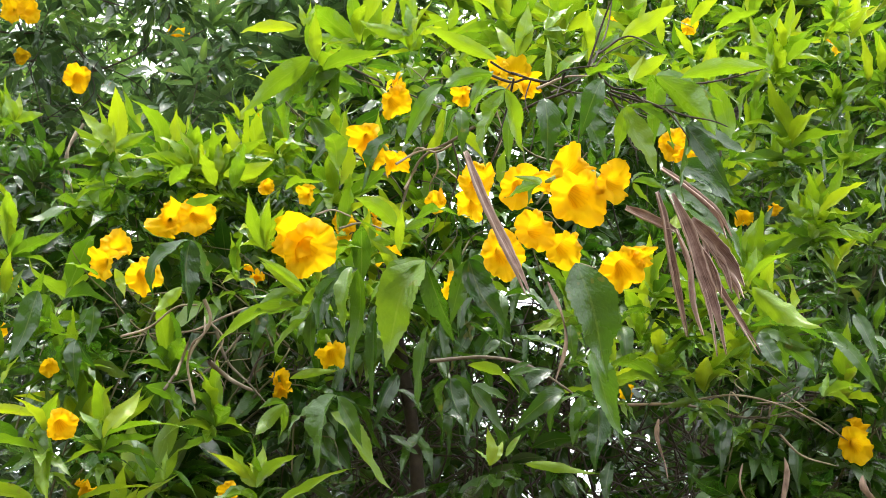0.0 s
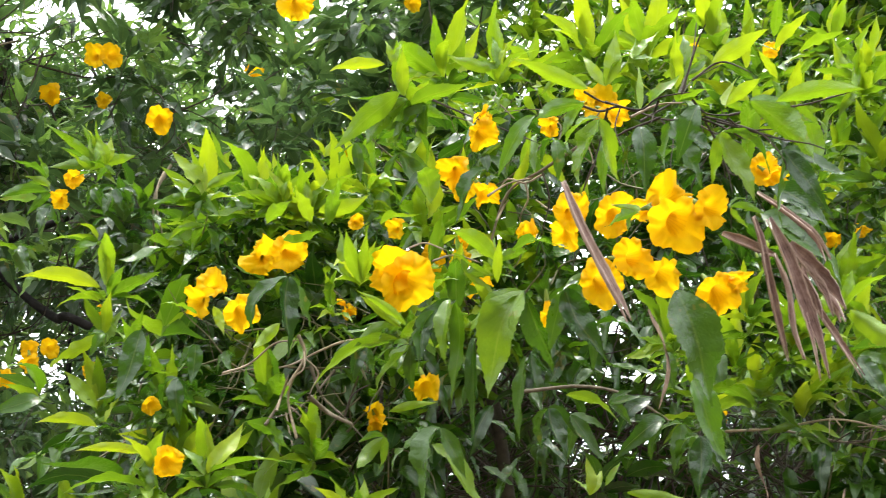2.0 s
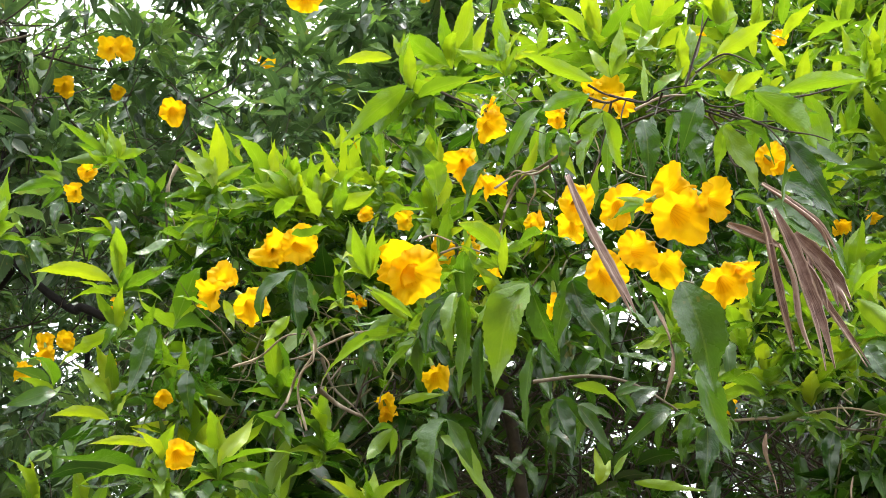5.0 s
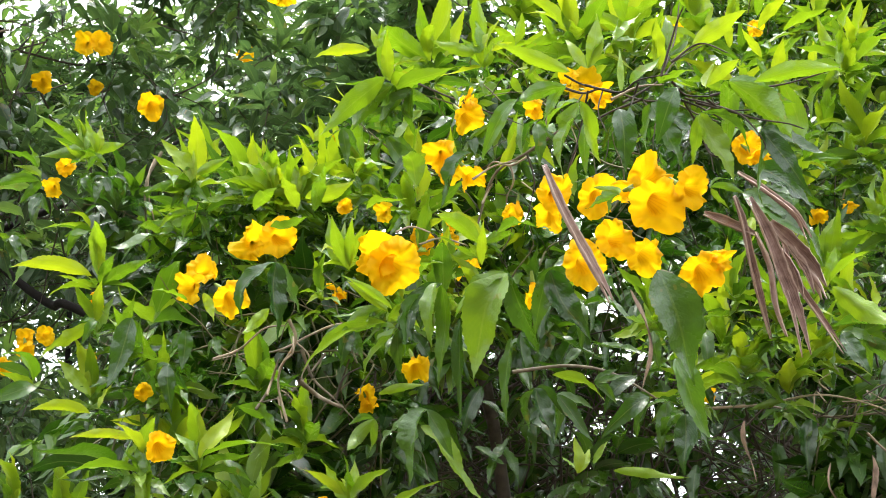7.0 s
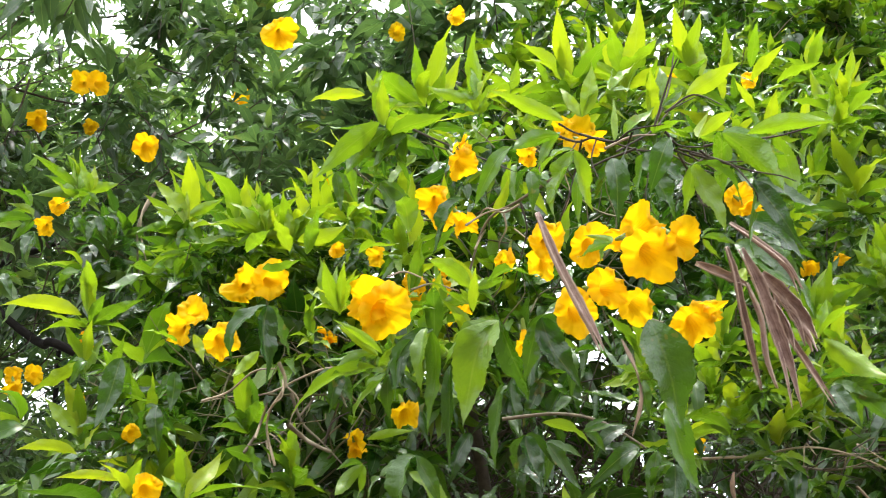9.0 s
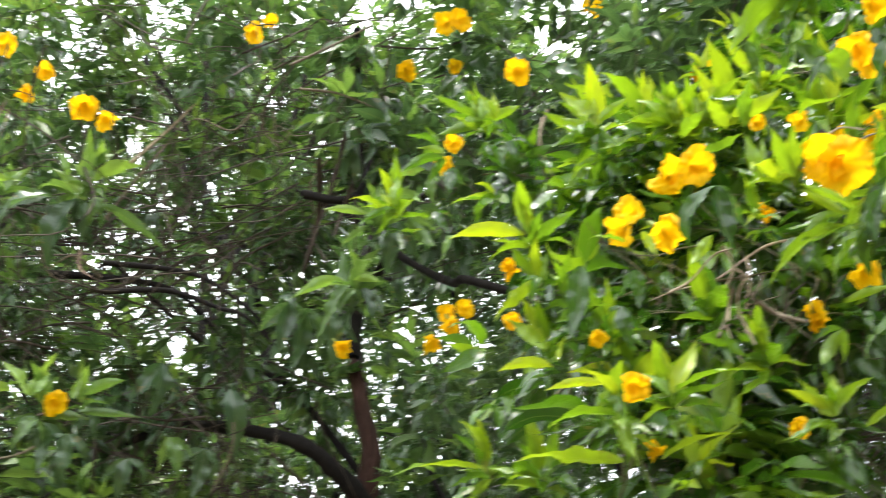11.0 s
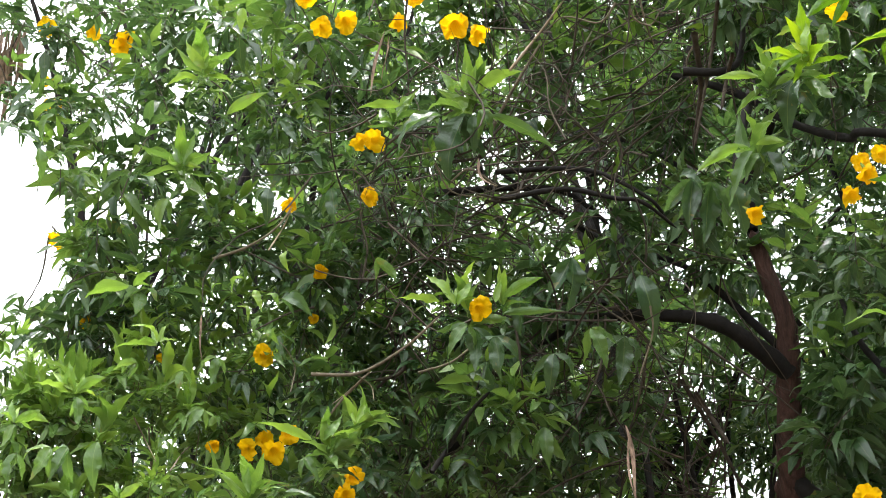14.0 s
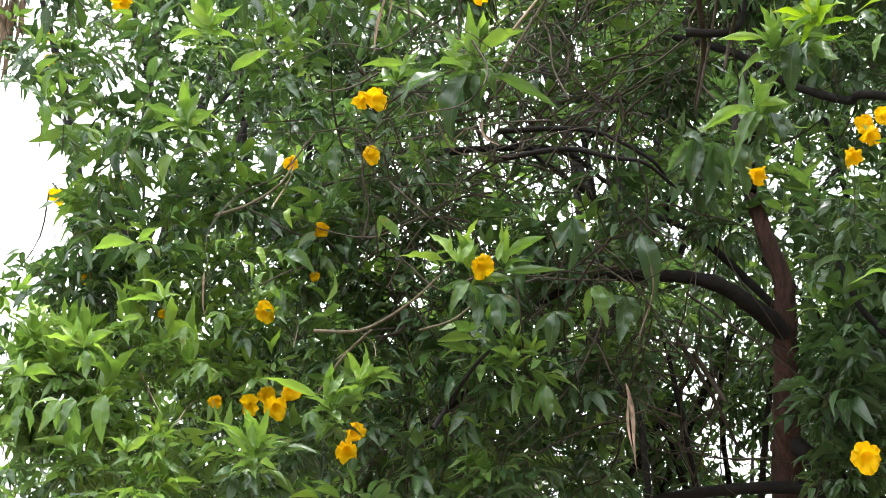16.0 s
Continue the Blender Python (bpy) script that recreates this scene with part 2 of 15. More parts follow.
# arch, fold and ruffle of the leaflets, in widths
LEAF_FORMS = ((0.15, 0.6, 1.2), (0.4, 0.5, 1.5), (0.7, 0.6, 1.5), (0.25, 0.8, 1.8), (-0.2, 0.5, 1.5), (0.95, 0.5, 1.3), (0.45, 0.95, 1.8), (0.6, 0.4, 2.2), (0.85, 0.7, 1.6), (0.25, 0.45, 2.0))
HERO, HERO_GRID = {}, {}
for key, mat in (*zip("ymo", LEAVES), *zip("YMO", TREE_LEAVES)):
    HERO[key], HERO_GRID[key] = [], []
    for arch, fold, wave in LEAF_FORMS:
        v, f, t = leaf_grid(30, 4, arch, fold, wave, True, LEAF_RNG)
        HERO_GRID[key].append((v, np.array(f), t, mat))
        HERO[key].append(uv_mesh("leaf", v, f, t, [mat]))
FAR_LEAF = [leaf_grid(7, 2, a, fo, wv, False, LEAF_RNG) for a, fo, wv in ((0.2, 0.4, 0.8), (0.4, 0.35, 1.0), (0.65, 0.4, 1.2), (-0.1, 0.4, 1.0), (0.3, 0.7, 1.0))]
MID_LEAF = [leaf_grid(5, 2, a, fo, wv, False, LEAF_RNG) for a, fo, wv in ((0.2, 0.4, 0.8), (0.4, 0.35, 1.0), (0.65, 0.4, 1.2), (-0.1, 0.4, 1.0), (0.3, 0.7, 1.0))]
TINY_LEAF = [leaf_grid(2, 2, a, fo, wv, False, LEAF_RNG) for a, fo, wv in ((0.2, 0.4, 0.8), (0.5, 0.35, 1.0), (-0.1, 0.3, 1.0))]


def natural_up(way, r):
    """Where a leaf that points along way turns its upper face: skyward when it spreads, outward when it hangs."""
    level = math.sqrt(max(0.0, 1 - way.z * way.z))
    side = Vector((r.gauss(0, 0.5), r.gauss(-0.75, 0.4) if way.z < 0 else r.gauss(-0.1, 0.7), 0))
    return Vector((r.gauss(0, 0.22), r.gauss(-0.05, 0.25), 1.0)) * level + side * (1.1 - level)


def frame_of(along, up, turn=0.0):
    """Axes x, y, z with y along and z as near to up as it can be, turned about y by degrees."""
    y = Vector(along).normalized()
    z = Vector(up) - y * y.dot(Vector(up))
    if z.length < 1e-4:
        z = Vector((1, 0, 0)) - y * y.x
    z.normalize()
    x = y.cross(z)
    a = radians(turn)
    return x * math.cos(a) + z * math.sin(a), y, z * math.cos(a) - x * math.sin(a)


def placed(x, y, z, at, sx, sy, sz):
    m = Matrix((x * sx, y * sy, z * sz)).transposed().to_4x4()
    m.translation = at
    return m


HERO_RNG = random.Random(11)


def leaf_pose(plant, tone, base, tip, width, turn=0, form=None, up=None):
    """Tone, form and pose of a leaflet from base to tip; its upper face turned to up, or as leaves turn, and then about its length by turn."""
    base, tip = Vector(base), Vector(tip)
    way = (tip - base).normalized()
    x, y, z = frame_of(way, up or natural_up(way, HERO_RNG), turn + HERO_RNG.uniform(-18, 18))
    k = HERO_RNG.randrange(10) if form is None else form
    return tone.upper() if plant.name in LEAVES_OF else tone, k, placed(x, y, z, base, width, (tip - base).length, width)


def leaf(plant, *shape):
    """One leaflet as a part of its own."""
    key, k, m = leaf_pose(plant, *shape)
    ob = part("leaf", HERO[key][k], None, plant)
    ob.matrix_world = m
    return ob


def joined_leaves(name, plant, poses, label="", kind=""):
    """The leaflets of one shoot, or of one tangled mass, as one part."""
    tones = sorted({key for key, _, _ in poses})
    V, F, U, M, base = [], [], [], [], 0
    for key, k, m in poses:
        v, f, t, _ = HERO_GRID[key][k]
        V.append(v @ np.array(m.to_3x3()).T + np.array(m.translation))
        F.append(f + base), U.append(t), M.append(np.full(len(f), tones.index(key)))
        base += len(v)
    me = uv_mesh(name, np.concatenate(V), np.concatenate(F), np.concatenate(U), [HERO_GRID[key][0][3] for key in tones], np.concatenate(M))
    return part(name, me, None, plant, label, kind)


def rosette(plant, at, axis, size, pairs, age_shade):
    """A shoot tip: a few upright young leaflets in the middle, and arching leaves of three leaflets round it."""
    r, poses = HERO_RNG, []
    axis, at = Vector(axis).normalized(), Vector(at)
    px, _, pz = frame_of(axis, (r.uniform(-1, 1), r.uniform(-1, 1), 0.2))
    for k in range(pairs):
        s = k / max(1, pairs - 1)
        node = at - axis * size * 0.4 * (1 - s)
        ang = k * 1.57 + r.uniform(-0.4, 0.4)
        for flip in (0, math.pi):
            perp = px * math.cos(ang + flip) + pz * math.sin(ang + flip)
            lean = math.radians(14 + 72 * (1 - s) ** 0.8 + r.uniform(-10, 10))
            way = (axis * math.cos(lean) + perp * math.sin(lean) - Vector((0, 0, 0.55 * (1 - s) ** 1.3))).normalized()
            n = size * r.uniform(0.6, 0.95) * (0.55 + 0.55 * math.sin(math.pi * (0.95 - 0.6 * s)))
            tone_v = (1 - s) * 1.5 + age_shade + r.uniform(-0.3, 0.3)
            tone = "y" if tone_v < 0.8 else "m" if tone_v < 1.7 else "o"
            if not clear_of_flowers([node + way * n * 0.5])[0]:
                continue
            poses.append(leaf_pose(plant, tone, node, node + way * n, n * r.uniform(0.21, 0.27)))
            if s > 0.7:
                continue
            side = way.cross(natural_up(way, r)).normalized()
            for sg in (1, -1):
                out = (way * 0.75 + side * sg * 0.7 - Vector((0, 0, r.uniform(0.1, 0.35)))).normalized()
                foot = node + way * n * r.uniform(0.0, 0.1)
                poses.append(leaf_pose(plant, tone, foot, foot + out * n * r.uniform(0.6, 0.85), n * r.uniform(0.16, 0.2)))
    if poses:
        joined_leaves("leafy_shoot", plant, poses)


def tube(points, r0, r1, sides=8, steps=6, knots=0.0, seed=0, tip=0.1):
    """A tapering round limb through the points, as vertices and quads."""
    p = [Vector(q) for q in points]
    p = [p[0] * 2 - p[1]] + p + [p[-1] * 2 - p[-2]]
    path = []
    for i in range(1, len(p) - 2):
        for k in range(steps):
            t = k / steps
            a, b, c, d = p[i - 1], p[i], p[i + 1], p[i + 2]
            path.append(0.5 * (2 * b + (c - a) * t + (2 * a - 5 * b + 4 * c - d) * t * t + (3 * b - a - 3 * c + d) * t ** 3))
    path.append(p[-2])
    rng = random.Random(seed)
    verts, faces = [], []
    ref = Vector((0.3, 0.2, 1.0))
    for i, q in enumerate(path):
        d = (path[min(i + 1, len(path) - 1)] - path[max(i - 1, 0)]).normalized()
        u = d.cross(ref if abs(d.dot(ref.normalized())) < 0.95 else Vector((1, 0, 0))).normalized()
        v = d.cross(u)
        r = (r0 + (r1 - r0) * i / (len(path) - 1)) * (1 + knots * rng.uniform(-1, 1)) * (tip if i == len(path) - 1 else 1.0)
        for k in range(sides):
            a = 2 * math.pi * k / sides
            rr = r * (1 + 0.5 * knots * rng.uniform(-1, 1))
            verts.append(tuple(q + (u * math.cos(a) + v * math.sin(a)) * rr))
    for i in range(len(path) - 1):
        for k in range(sides):
            a, b = i * sides + k, i * sides + (k + 1) % sides
            faces.append((a, b, b + sides, a + sides))
    return verts, faces


def branch(plant, points, r0, r1, material=None, name="branch", sides=8, knots=0.08, label=""):
    v, f = tube(points, r0, r1, sides, 6, knots, len(bpy.data.objects))
    return part(name, uv_mesh(name, v, f, None, [material or TWIG_GREY]), None, plant, label)


def tube_bend(z):
    """How far the curved tube of a flower leaves its axis, at the height z behind its mouth."""
    return 0.55 * max(0.0, -0.35 - z) ** 1.3


def flower_mesh(seed, openness, ruffle):
    """A trumpet flower of limb radius 1 with five frilled lobes; its mouth looks along +z."""
    rng = random.Random(seed)
    ring, prof = 64, ((0.0, 0.004, -1.42), (0.02, 0.1, -1.4), (0.15, 0.18, -1.1), (0.3, 0.31, -0.74), (0.44, 0.42, -0.46), (0.55, 0.5, -0.27), (0.64, 0.58, -0.13),
                      (0.73, 0.7, -0.03), (0.82, 0.84, 0.03), (0.91, 0.99, 0.03), (1.0, 1.12, -0.05))
    ph = [rng.random() * 6.28 for _ in range(7)]
    size = [rng.uniform(0.85, 1.2) for _ in range(5)]
    cut = [rng.choice((0.03, 0.08, 0.14, 0.2)) for _ in range(5)]
    verts, uvs, faces = [], [], []
    for s, r, z in prof:
        k = max(0.0, (s - 0.5) / 0.5)
        for j in range(ring):
            a = 2 * math.pi * j / ring
            turn = a + 0.16 * math.sin(a + ph[6])
            b = int(((turn * 5 / (2 * math.pi)) + 0.5) % 5)
            c = int((turn * 5 / (2 * math.pi)) % 5)
            w = abs(math.cos(2.5 * turn))
            rr = r * (1 - cut[c] * k ** 1.6 * (1 - w ** 0.35)) * (1 + (size[b] - 1) * k * w ** 0.4)
            rr *= openness + (1 - openness) * (1 - k)
            rr *= 1 + k * k * (0.03 * math.sin(11 * a + ph[3]) + 0.015 * math.sin(29 * a + ph[4]))
            flut = 0.13 * math.sin(9 * a + ph[0]) + 0.10 * math.sin(16 * a + ph[1]) + 0.05 * math.sin(29 * a + ph[2])
            sag = 0.34 * math.sin(2 * a + ph[5]) + 0.26 * math.sin(3 * a + ph[6]) + 0.16 * math.cos(5 * turn)
            zz = z + k * k * ruffle * (flut + sag) + (1 - openness) * k * 0.7
            crease = noise.noise((2.6 * math.cos(a) * r + seed, 2.6 * math.sin(a) * r, seed * 1.7)) * 0.3 * k * ruffle
            verts.append((rr * math.cos(a), rr * math.sin(a) * (0.8 + 0.2 * k) + tube_bend(z), zz + crease))
            uvs.append((j / ring, s))
    for i in range(len(prof) - 1):
        for j in range(ring):
            a, b = i * ring + j, i * ring + (j + 1) % ring
            faces.append((a, b, b + ring, a + ring))
    return uv_mesh("flower", verts, faces, np.array(uvs), [PETAL])


FLOWERS = [flower_mesh(s, o, r) for s, o, r in ((1, 1.0, 1.0), (2, 1.0, 1.2), (3, 0.95, 1.1), (4, 0.9, 1.3), (5, 1.0, 0.8), (6, 0.8, 1.2), (7, 1.0, 1.35), (8, 0.25, 0.3))]


def calyx_mesh():
    v, f = tube([(0, tube_bend(z), z) for z in (-1.8, -1.65, -1.4, -1.18)], 0.08, 0.19, 10, 2, tip=1.0)
    return uv_mesh("calyx", v, f, None, [CALYX])


CALYX_MESH = calyx_mesh()


# places and facings of the flowers, which stand free of the leaves
FLOWER_SPOTS = []


def clear_of_flowers(middles):
    """For leaves with these middles, whether they leave the mouths of all the flowers free."""
    p, free = np.asarray(middles), np.ones(len(middles), dtype=bool)
    for spot in FLOWER_SPOTS:
        place, facing = np.array(spot[:3]), np.array(spot[3:])
        away = p - place
        ahead = away @ facing
        aside = np.linalg.norm(away - ahead[:, None] * facing, axis=1)
        free &= ~((ahead > -0.02) & (ahead < 0.3) & (aside < 0.035))
    return free


def flower(plant, at, facing, size, form=None, squash=1.0):
    """A flower with its mouth's centre at the place, looking along facing; size is its breadth."""
    k = HERO_RNG.randrange(7) if form is None else form
    size *= 0.96
    z = Vector(facing).normalized()
    FLOWER_SPOTS.append((*at, *z))
    x, zz, y = frame_of(z, (0, 0, 1), HERO_RNG.uniform(0, 72))
    ob = part("flower", FLOWERS[k], None, plant)
    ob.matrix_world = placed(y, x, zz, at, size / 2, size / 2 * squash, size / 2)
    c = part("calyx", CALYX_MESH, None, ob, "small green calyx")
    c.matrix_parent_inverse = Matrix.Identity(4)
    return ob


def pod_mesh(seed, bend, split):
    """A long dry capsule along +y, 1 long, 1 wide, flattened, curved, split open towards its tip."""
    rng = random.Random(seed)
    verts, faces, ring, n = [], [], 8, 18
    tw = rng.uniform(-3.2, 3.2)
    for i in range(n + 1):
        s = i / n
        w = 0.5 * min(1.0, s * 5 + 0.25) * min(1.0, (1 - s) * 2.6 + 0.1) * (1 + 0.14 * rng.uniform(-1, 1))
        cx = bend * math.sin(math.pi * s) * 0.9 + 0.5 * math.sin(5 * s + seed)
        for k in range(ring):
            a = 2 * math.pi * k / ring
            px, pz = w * math.cos(a), 0.22 * w * math.sin(a) + (0.25 + split * s) * 0.5 * w * math.cos(a) ** 2
            t = tw * s
            verts.append((cx + px * math.cos(t) - pz * math.sin(t), s, px * math.sin(t) + pz * math.cos(t) + 0.6 * bend * s * s))
    for i in range(n):
        for k in range(ring):
            a, b = i * ring + k, i * ring + (k + 1) % ring
            faces.append((a, b, b + ring, a + ring))
    return uv_mesh("seed_pod", verts, faces, None, [POD_BROWN])


PODS = [pod_mesh(s, b, sp) for s, b, sp in ((1, 0.9, 0.2), (2, -1.2, 1.0), (3, 1.7, 1.6), (4, -0.7, 0.6), (5, 2.0, 1.3))]


def pod(plant, base, tip, width, form=None, turn=0):
    base, tip = Vector(base), Vector(tip)
    x, y, z = frame_of(tip - base, (0.1, -0.9, 0.3), turn + HERO_RNG.uniform(-40, 40))
    ob = part("seed_pod", PODS[HERO_RNG.randrange(5) if form is None else form], None, plant)
    ob.matrix_world = placed(x, y, z, base, width, (tip - base).length, width)
    return ob


def husk_mat():
    """A dry split seed pod: brown, streaked along its length, with paler edges."""
    m, n, l = node_mat("dry_husk")
    rnd, geo = any_random(n, l)
    uv = n.new("ShaderNodeUVMap")
    sep = n.new("ShaderNodeSeparateXYZ")
    l.new(uv.outputs[0], sep.inputs[0])
    mapping = n.new("ShaderNodeMapping")
    mapping.inputs["Scale"].default_value = (5.0, 0.5, 1.0)
    l.new(uv.outputs[0], mapping.inputs["Vector"])
    streak = noise_tex(n, l, mapping.outputs[0], 1.6, 4.0, 0.7)
    spots = noise_tex(n, l, geo.outputs["Position"], 120.0, 3.0)
    edge = op(n, l, "POWER", op(n, l, "MULTIPLY", op(n, l, "ABSOLUTE", op(n, l, "SUBTRACT", sep.outputs[0], 0.5)), 2.0), 5.0)
    tone = op(n, l, "ADD", op(n, l, "ADD", op(n, l, "MULTIPLY", streak, 0.75), op(n, l, "MULTIPLY", spots, 0.35)), op(n, l, "MULTIPLY", edge, 0.35))
    tone = op(n, l, "ADD", tone, op(n, l, "MULTIPLY", rnd, 0.12))
    base = ramp(n, l, tone, [(0.40, (0.04, 0.024, 0.018)), (0.55, (0.22, 0.137, 0.12)), (0.84, (0.52, 0.40, 0.345))])
    bump = n.new("ShaderNodeBump")
    bump.inputs["Strength"].default_value, bump.inputs["Distance"].default_value = 0.6, 0.001
    l.new(tone, bump.inputs["Height"])
    bsdf = n.new("ShaderNodeBsdfPrincipled")
    l.new(base, bsdf.inputs["Base Color"])
    bsdf.inputs["Roughness"].default_value = 0.62
    bsdf.inputs["Specular IOR Level"].default_value = 0.35
    l.new(bump.outputs[0], bsdf.inputs["Normal"])
    out = n.new("ShaderNodeOutputMaterial")
    l.new(bsdf.outputs[0], out.inputs[0])
    return m


HUSK = husk_mat()


def husk(plant, points, width, roll, opening):
    """A dry pod valve along the points: a curled strip with thickness, twisted and uneven."""
    path = [Vector(v) for v in tube(points, 0.0, 0.0, 1, 6)[0]]
    twist, n, m = 1.6 * HERO_RNG.uniform(-40, 40), len(path) - 1, 6
    rng = random.Random(HERO_RNG.randrange(5))
    verts, faces, uvs = [], [], []
    ring = 2 * (m + 1)
    for valve in (0, 1):
        spread = (0.0, rng.choice((-1, 1)) * rng.uniform(0.5, 0.9))[valve]
        start = len(verts)
        for i, q in enumerate(path):
            s = i / n
            d = path[min(i + 1, n)] - path[max(i - 1, 0)]
            x, _, z = frame_of(d, (0.0, -0.85, -0.5), roll + twist * (s - 0.5) + 70 * valve)
            w = 0.5 * (0.85, 0.6)[valve] * width * min(1.0, 0.3 + 3 * s) * min(1.0, 0.08 + 2.4 * (1 - s)) * (1 + 0.15 * rng.uniform(-1, 1))
            q = q + x * spread * width * s * s - z * 0.25 * width * valve
            for side in (0, 1):
                for k in range(m + 1):
                    u = k / m if side == 0 else 1 - k / m
                    c = 2 * u - 1
                    curl = opening * w * (c * c - 1) * (0.5 + 0.9 * s) - side * min(0.2 * width, 0.0009)
                    verts.append(tuple(q + x * c * w + z * (curl + 0.1 * w * rng.uniform(-1, 1) * abs(c))))
                    uvs.append((u, s * 3))
        for i in range(n):
            for k in range(ring):
                a, b = start + i * ring + k, start + i * ring + (k + 1) % ring
                faces.append((a, b, b + ring, a + ring))
        for i in (0, n):
            for k in range(m):
                o = start + i * ring
                f = (o + k, o + k + 1, o + ring - 2 - k, o + ring - 1 - k)
                faces.append(f if i else f[::-1])
    return part("seed_pod", uv_mesh("seed_pod", verts, faces, uvs, [HUSK]), None, plant, "split dry brown seed pod")


# gaps in the crowns: axis from near to far, radius at both ends, share of the leaves that is missing
GAPS = (
    ((-0.52, 1.20, 2.35), (-1.91, 4.64, 4.51), 0.030, 0.115, 0.60),
    ((-0.52, 1.16, 2.31), (-0.70, 1.60, 2.58), 0.073, 0.101, 0.45),
    ((-0.55, 1.17, 2.37), (-2.06, 4.53, 4.58), 0.019, 0.073, 0.60),
    ((-0.58, 1.57, 2.49), (-1.72, 4.82, 4.34), 0.032, 0.098, 0.30),
    ((-1.22, 1.96, 2.60), (-2.54, 4.63, 4.01), 0.032, 0.073, 0.50),
    ((-1.22, 2.00, 2.51), (-2.54, 4.74, 3.80), 0.040, 0.093, 0.58),
    ((-1.22, 2.04, 2.42), (-2.55, 4.83, 3.59), 0.036, 0.083, 0.52),
    ((-1.13, 1.70, 2.87), (-2.41, 4.21, 4.77), 0.026, 0.064, 0.70),
    ((0.26, 1.44, 2.34), (0.45, 2.44, 2.86), 0.097, 0.165, 0.30),
    ((0.07, 1.54, 2.40), (0.12, 2.47, 2.89), 0.088, 0.142, 0.35),
    ((-1.97, 1.02, 2.76), (-4.44, 2.57, 4.50), 0.073, 0.176, 1.0),
    ((-1.95, 0.96, 2.84), (-4.40, 2.41, 4.70), 0.046, 0.110, 1.0),
    ((-1.99, 1.08, 2.68), (-4.49, 2.70, 4.30), 0.046, 0.110, 1.0),
    ((-1.07, 1.55, 2.78), (-2.69, 4.11, 4.74), 0.079, 0.208, 0.42),
    ((-1.15, 1.59, 2.67), (-2.89, 4.19, 4.44), 0.056, 0.147, 0.45),
    ((-1.00, 1.66, 2.69), (-2.51, 4.38, 4.50), 0.051, 0.134, 0.40),
    ((-0.88, 1.75, 2.64), (-2.17, 4.64, 4.37), 0.042, 0.110, 0.35),
    ((0.17, 1.55, 2.36), (0.57, 4.90, 4.00), 0.025, 0.079, 0.75),
    ((0.08, 1.55, 2.39), (0.30, 4.88, 4.10), 0.013, 0.042, 0.75),
)


def left_in_gaps(middles, seed):
    """Which leaflets stay where the crowns are open."""
    keep = np.ones(len(middles), bool)
    luck = np.random.RandomState(seed).rand(len(middles))
    for a, b, r0, r1, share in GAPS:
        a, b = np.array(a), np.array(b)
        s = (middles - a) @ (b - a) / ((b - a) @ (b - a))
        away = np.linalg.norm(middles - a - s[:, None] * (b - a), axis=1)
        keep &= (s < 0) | (s > 1) | (away > r0 + (r1 - r0) * s) | (luck > share)
    return keep


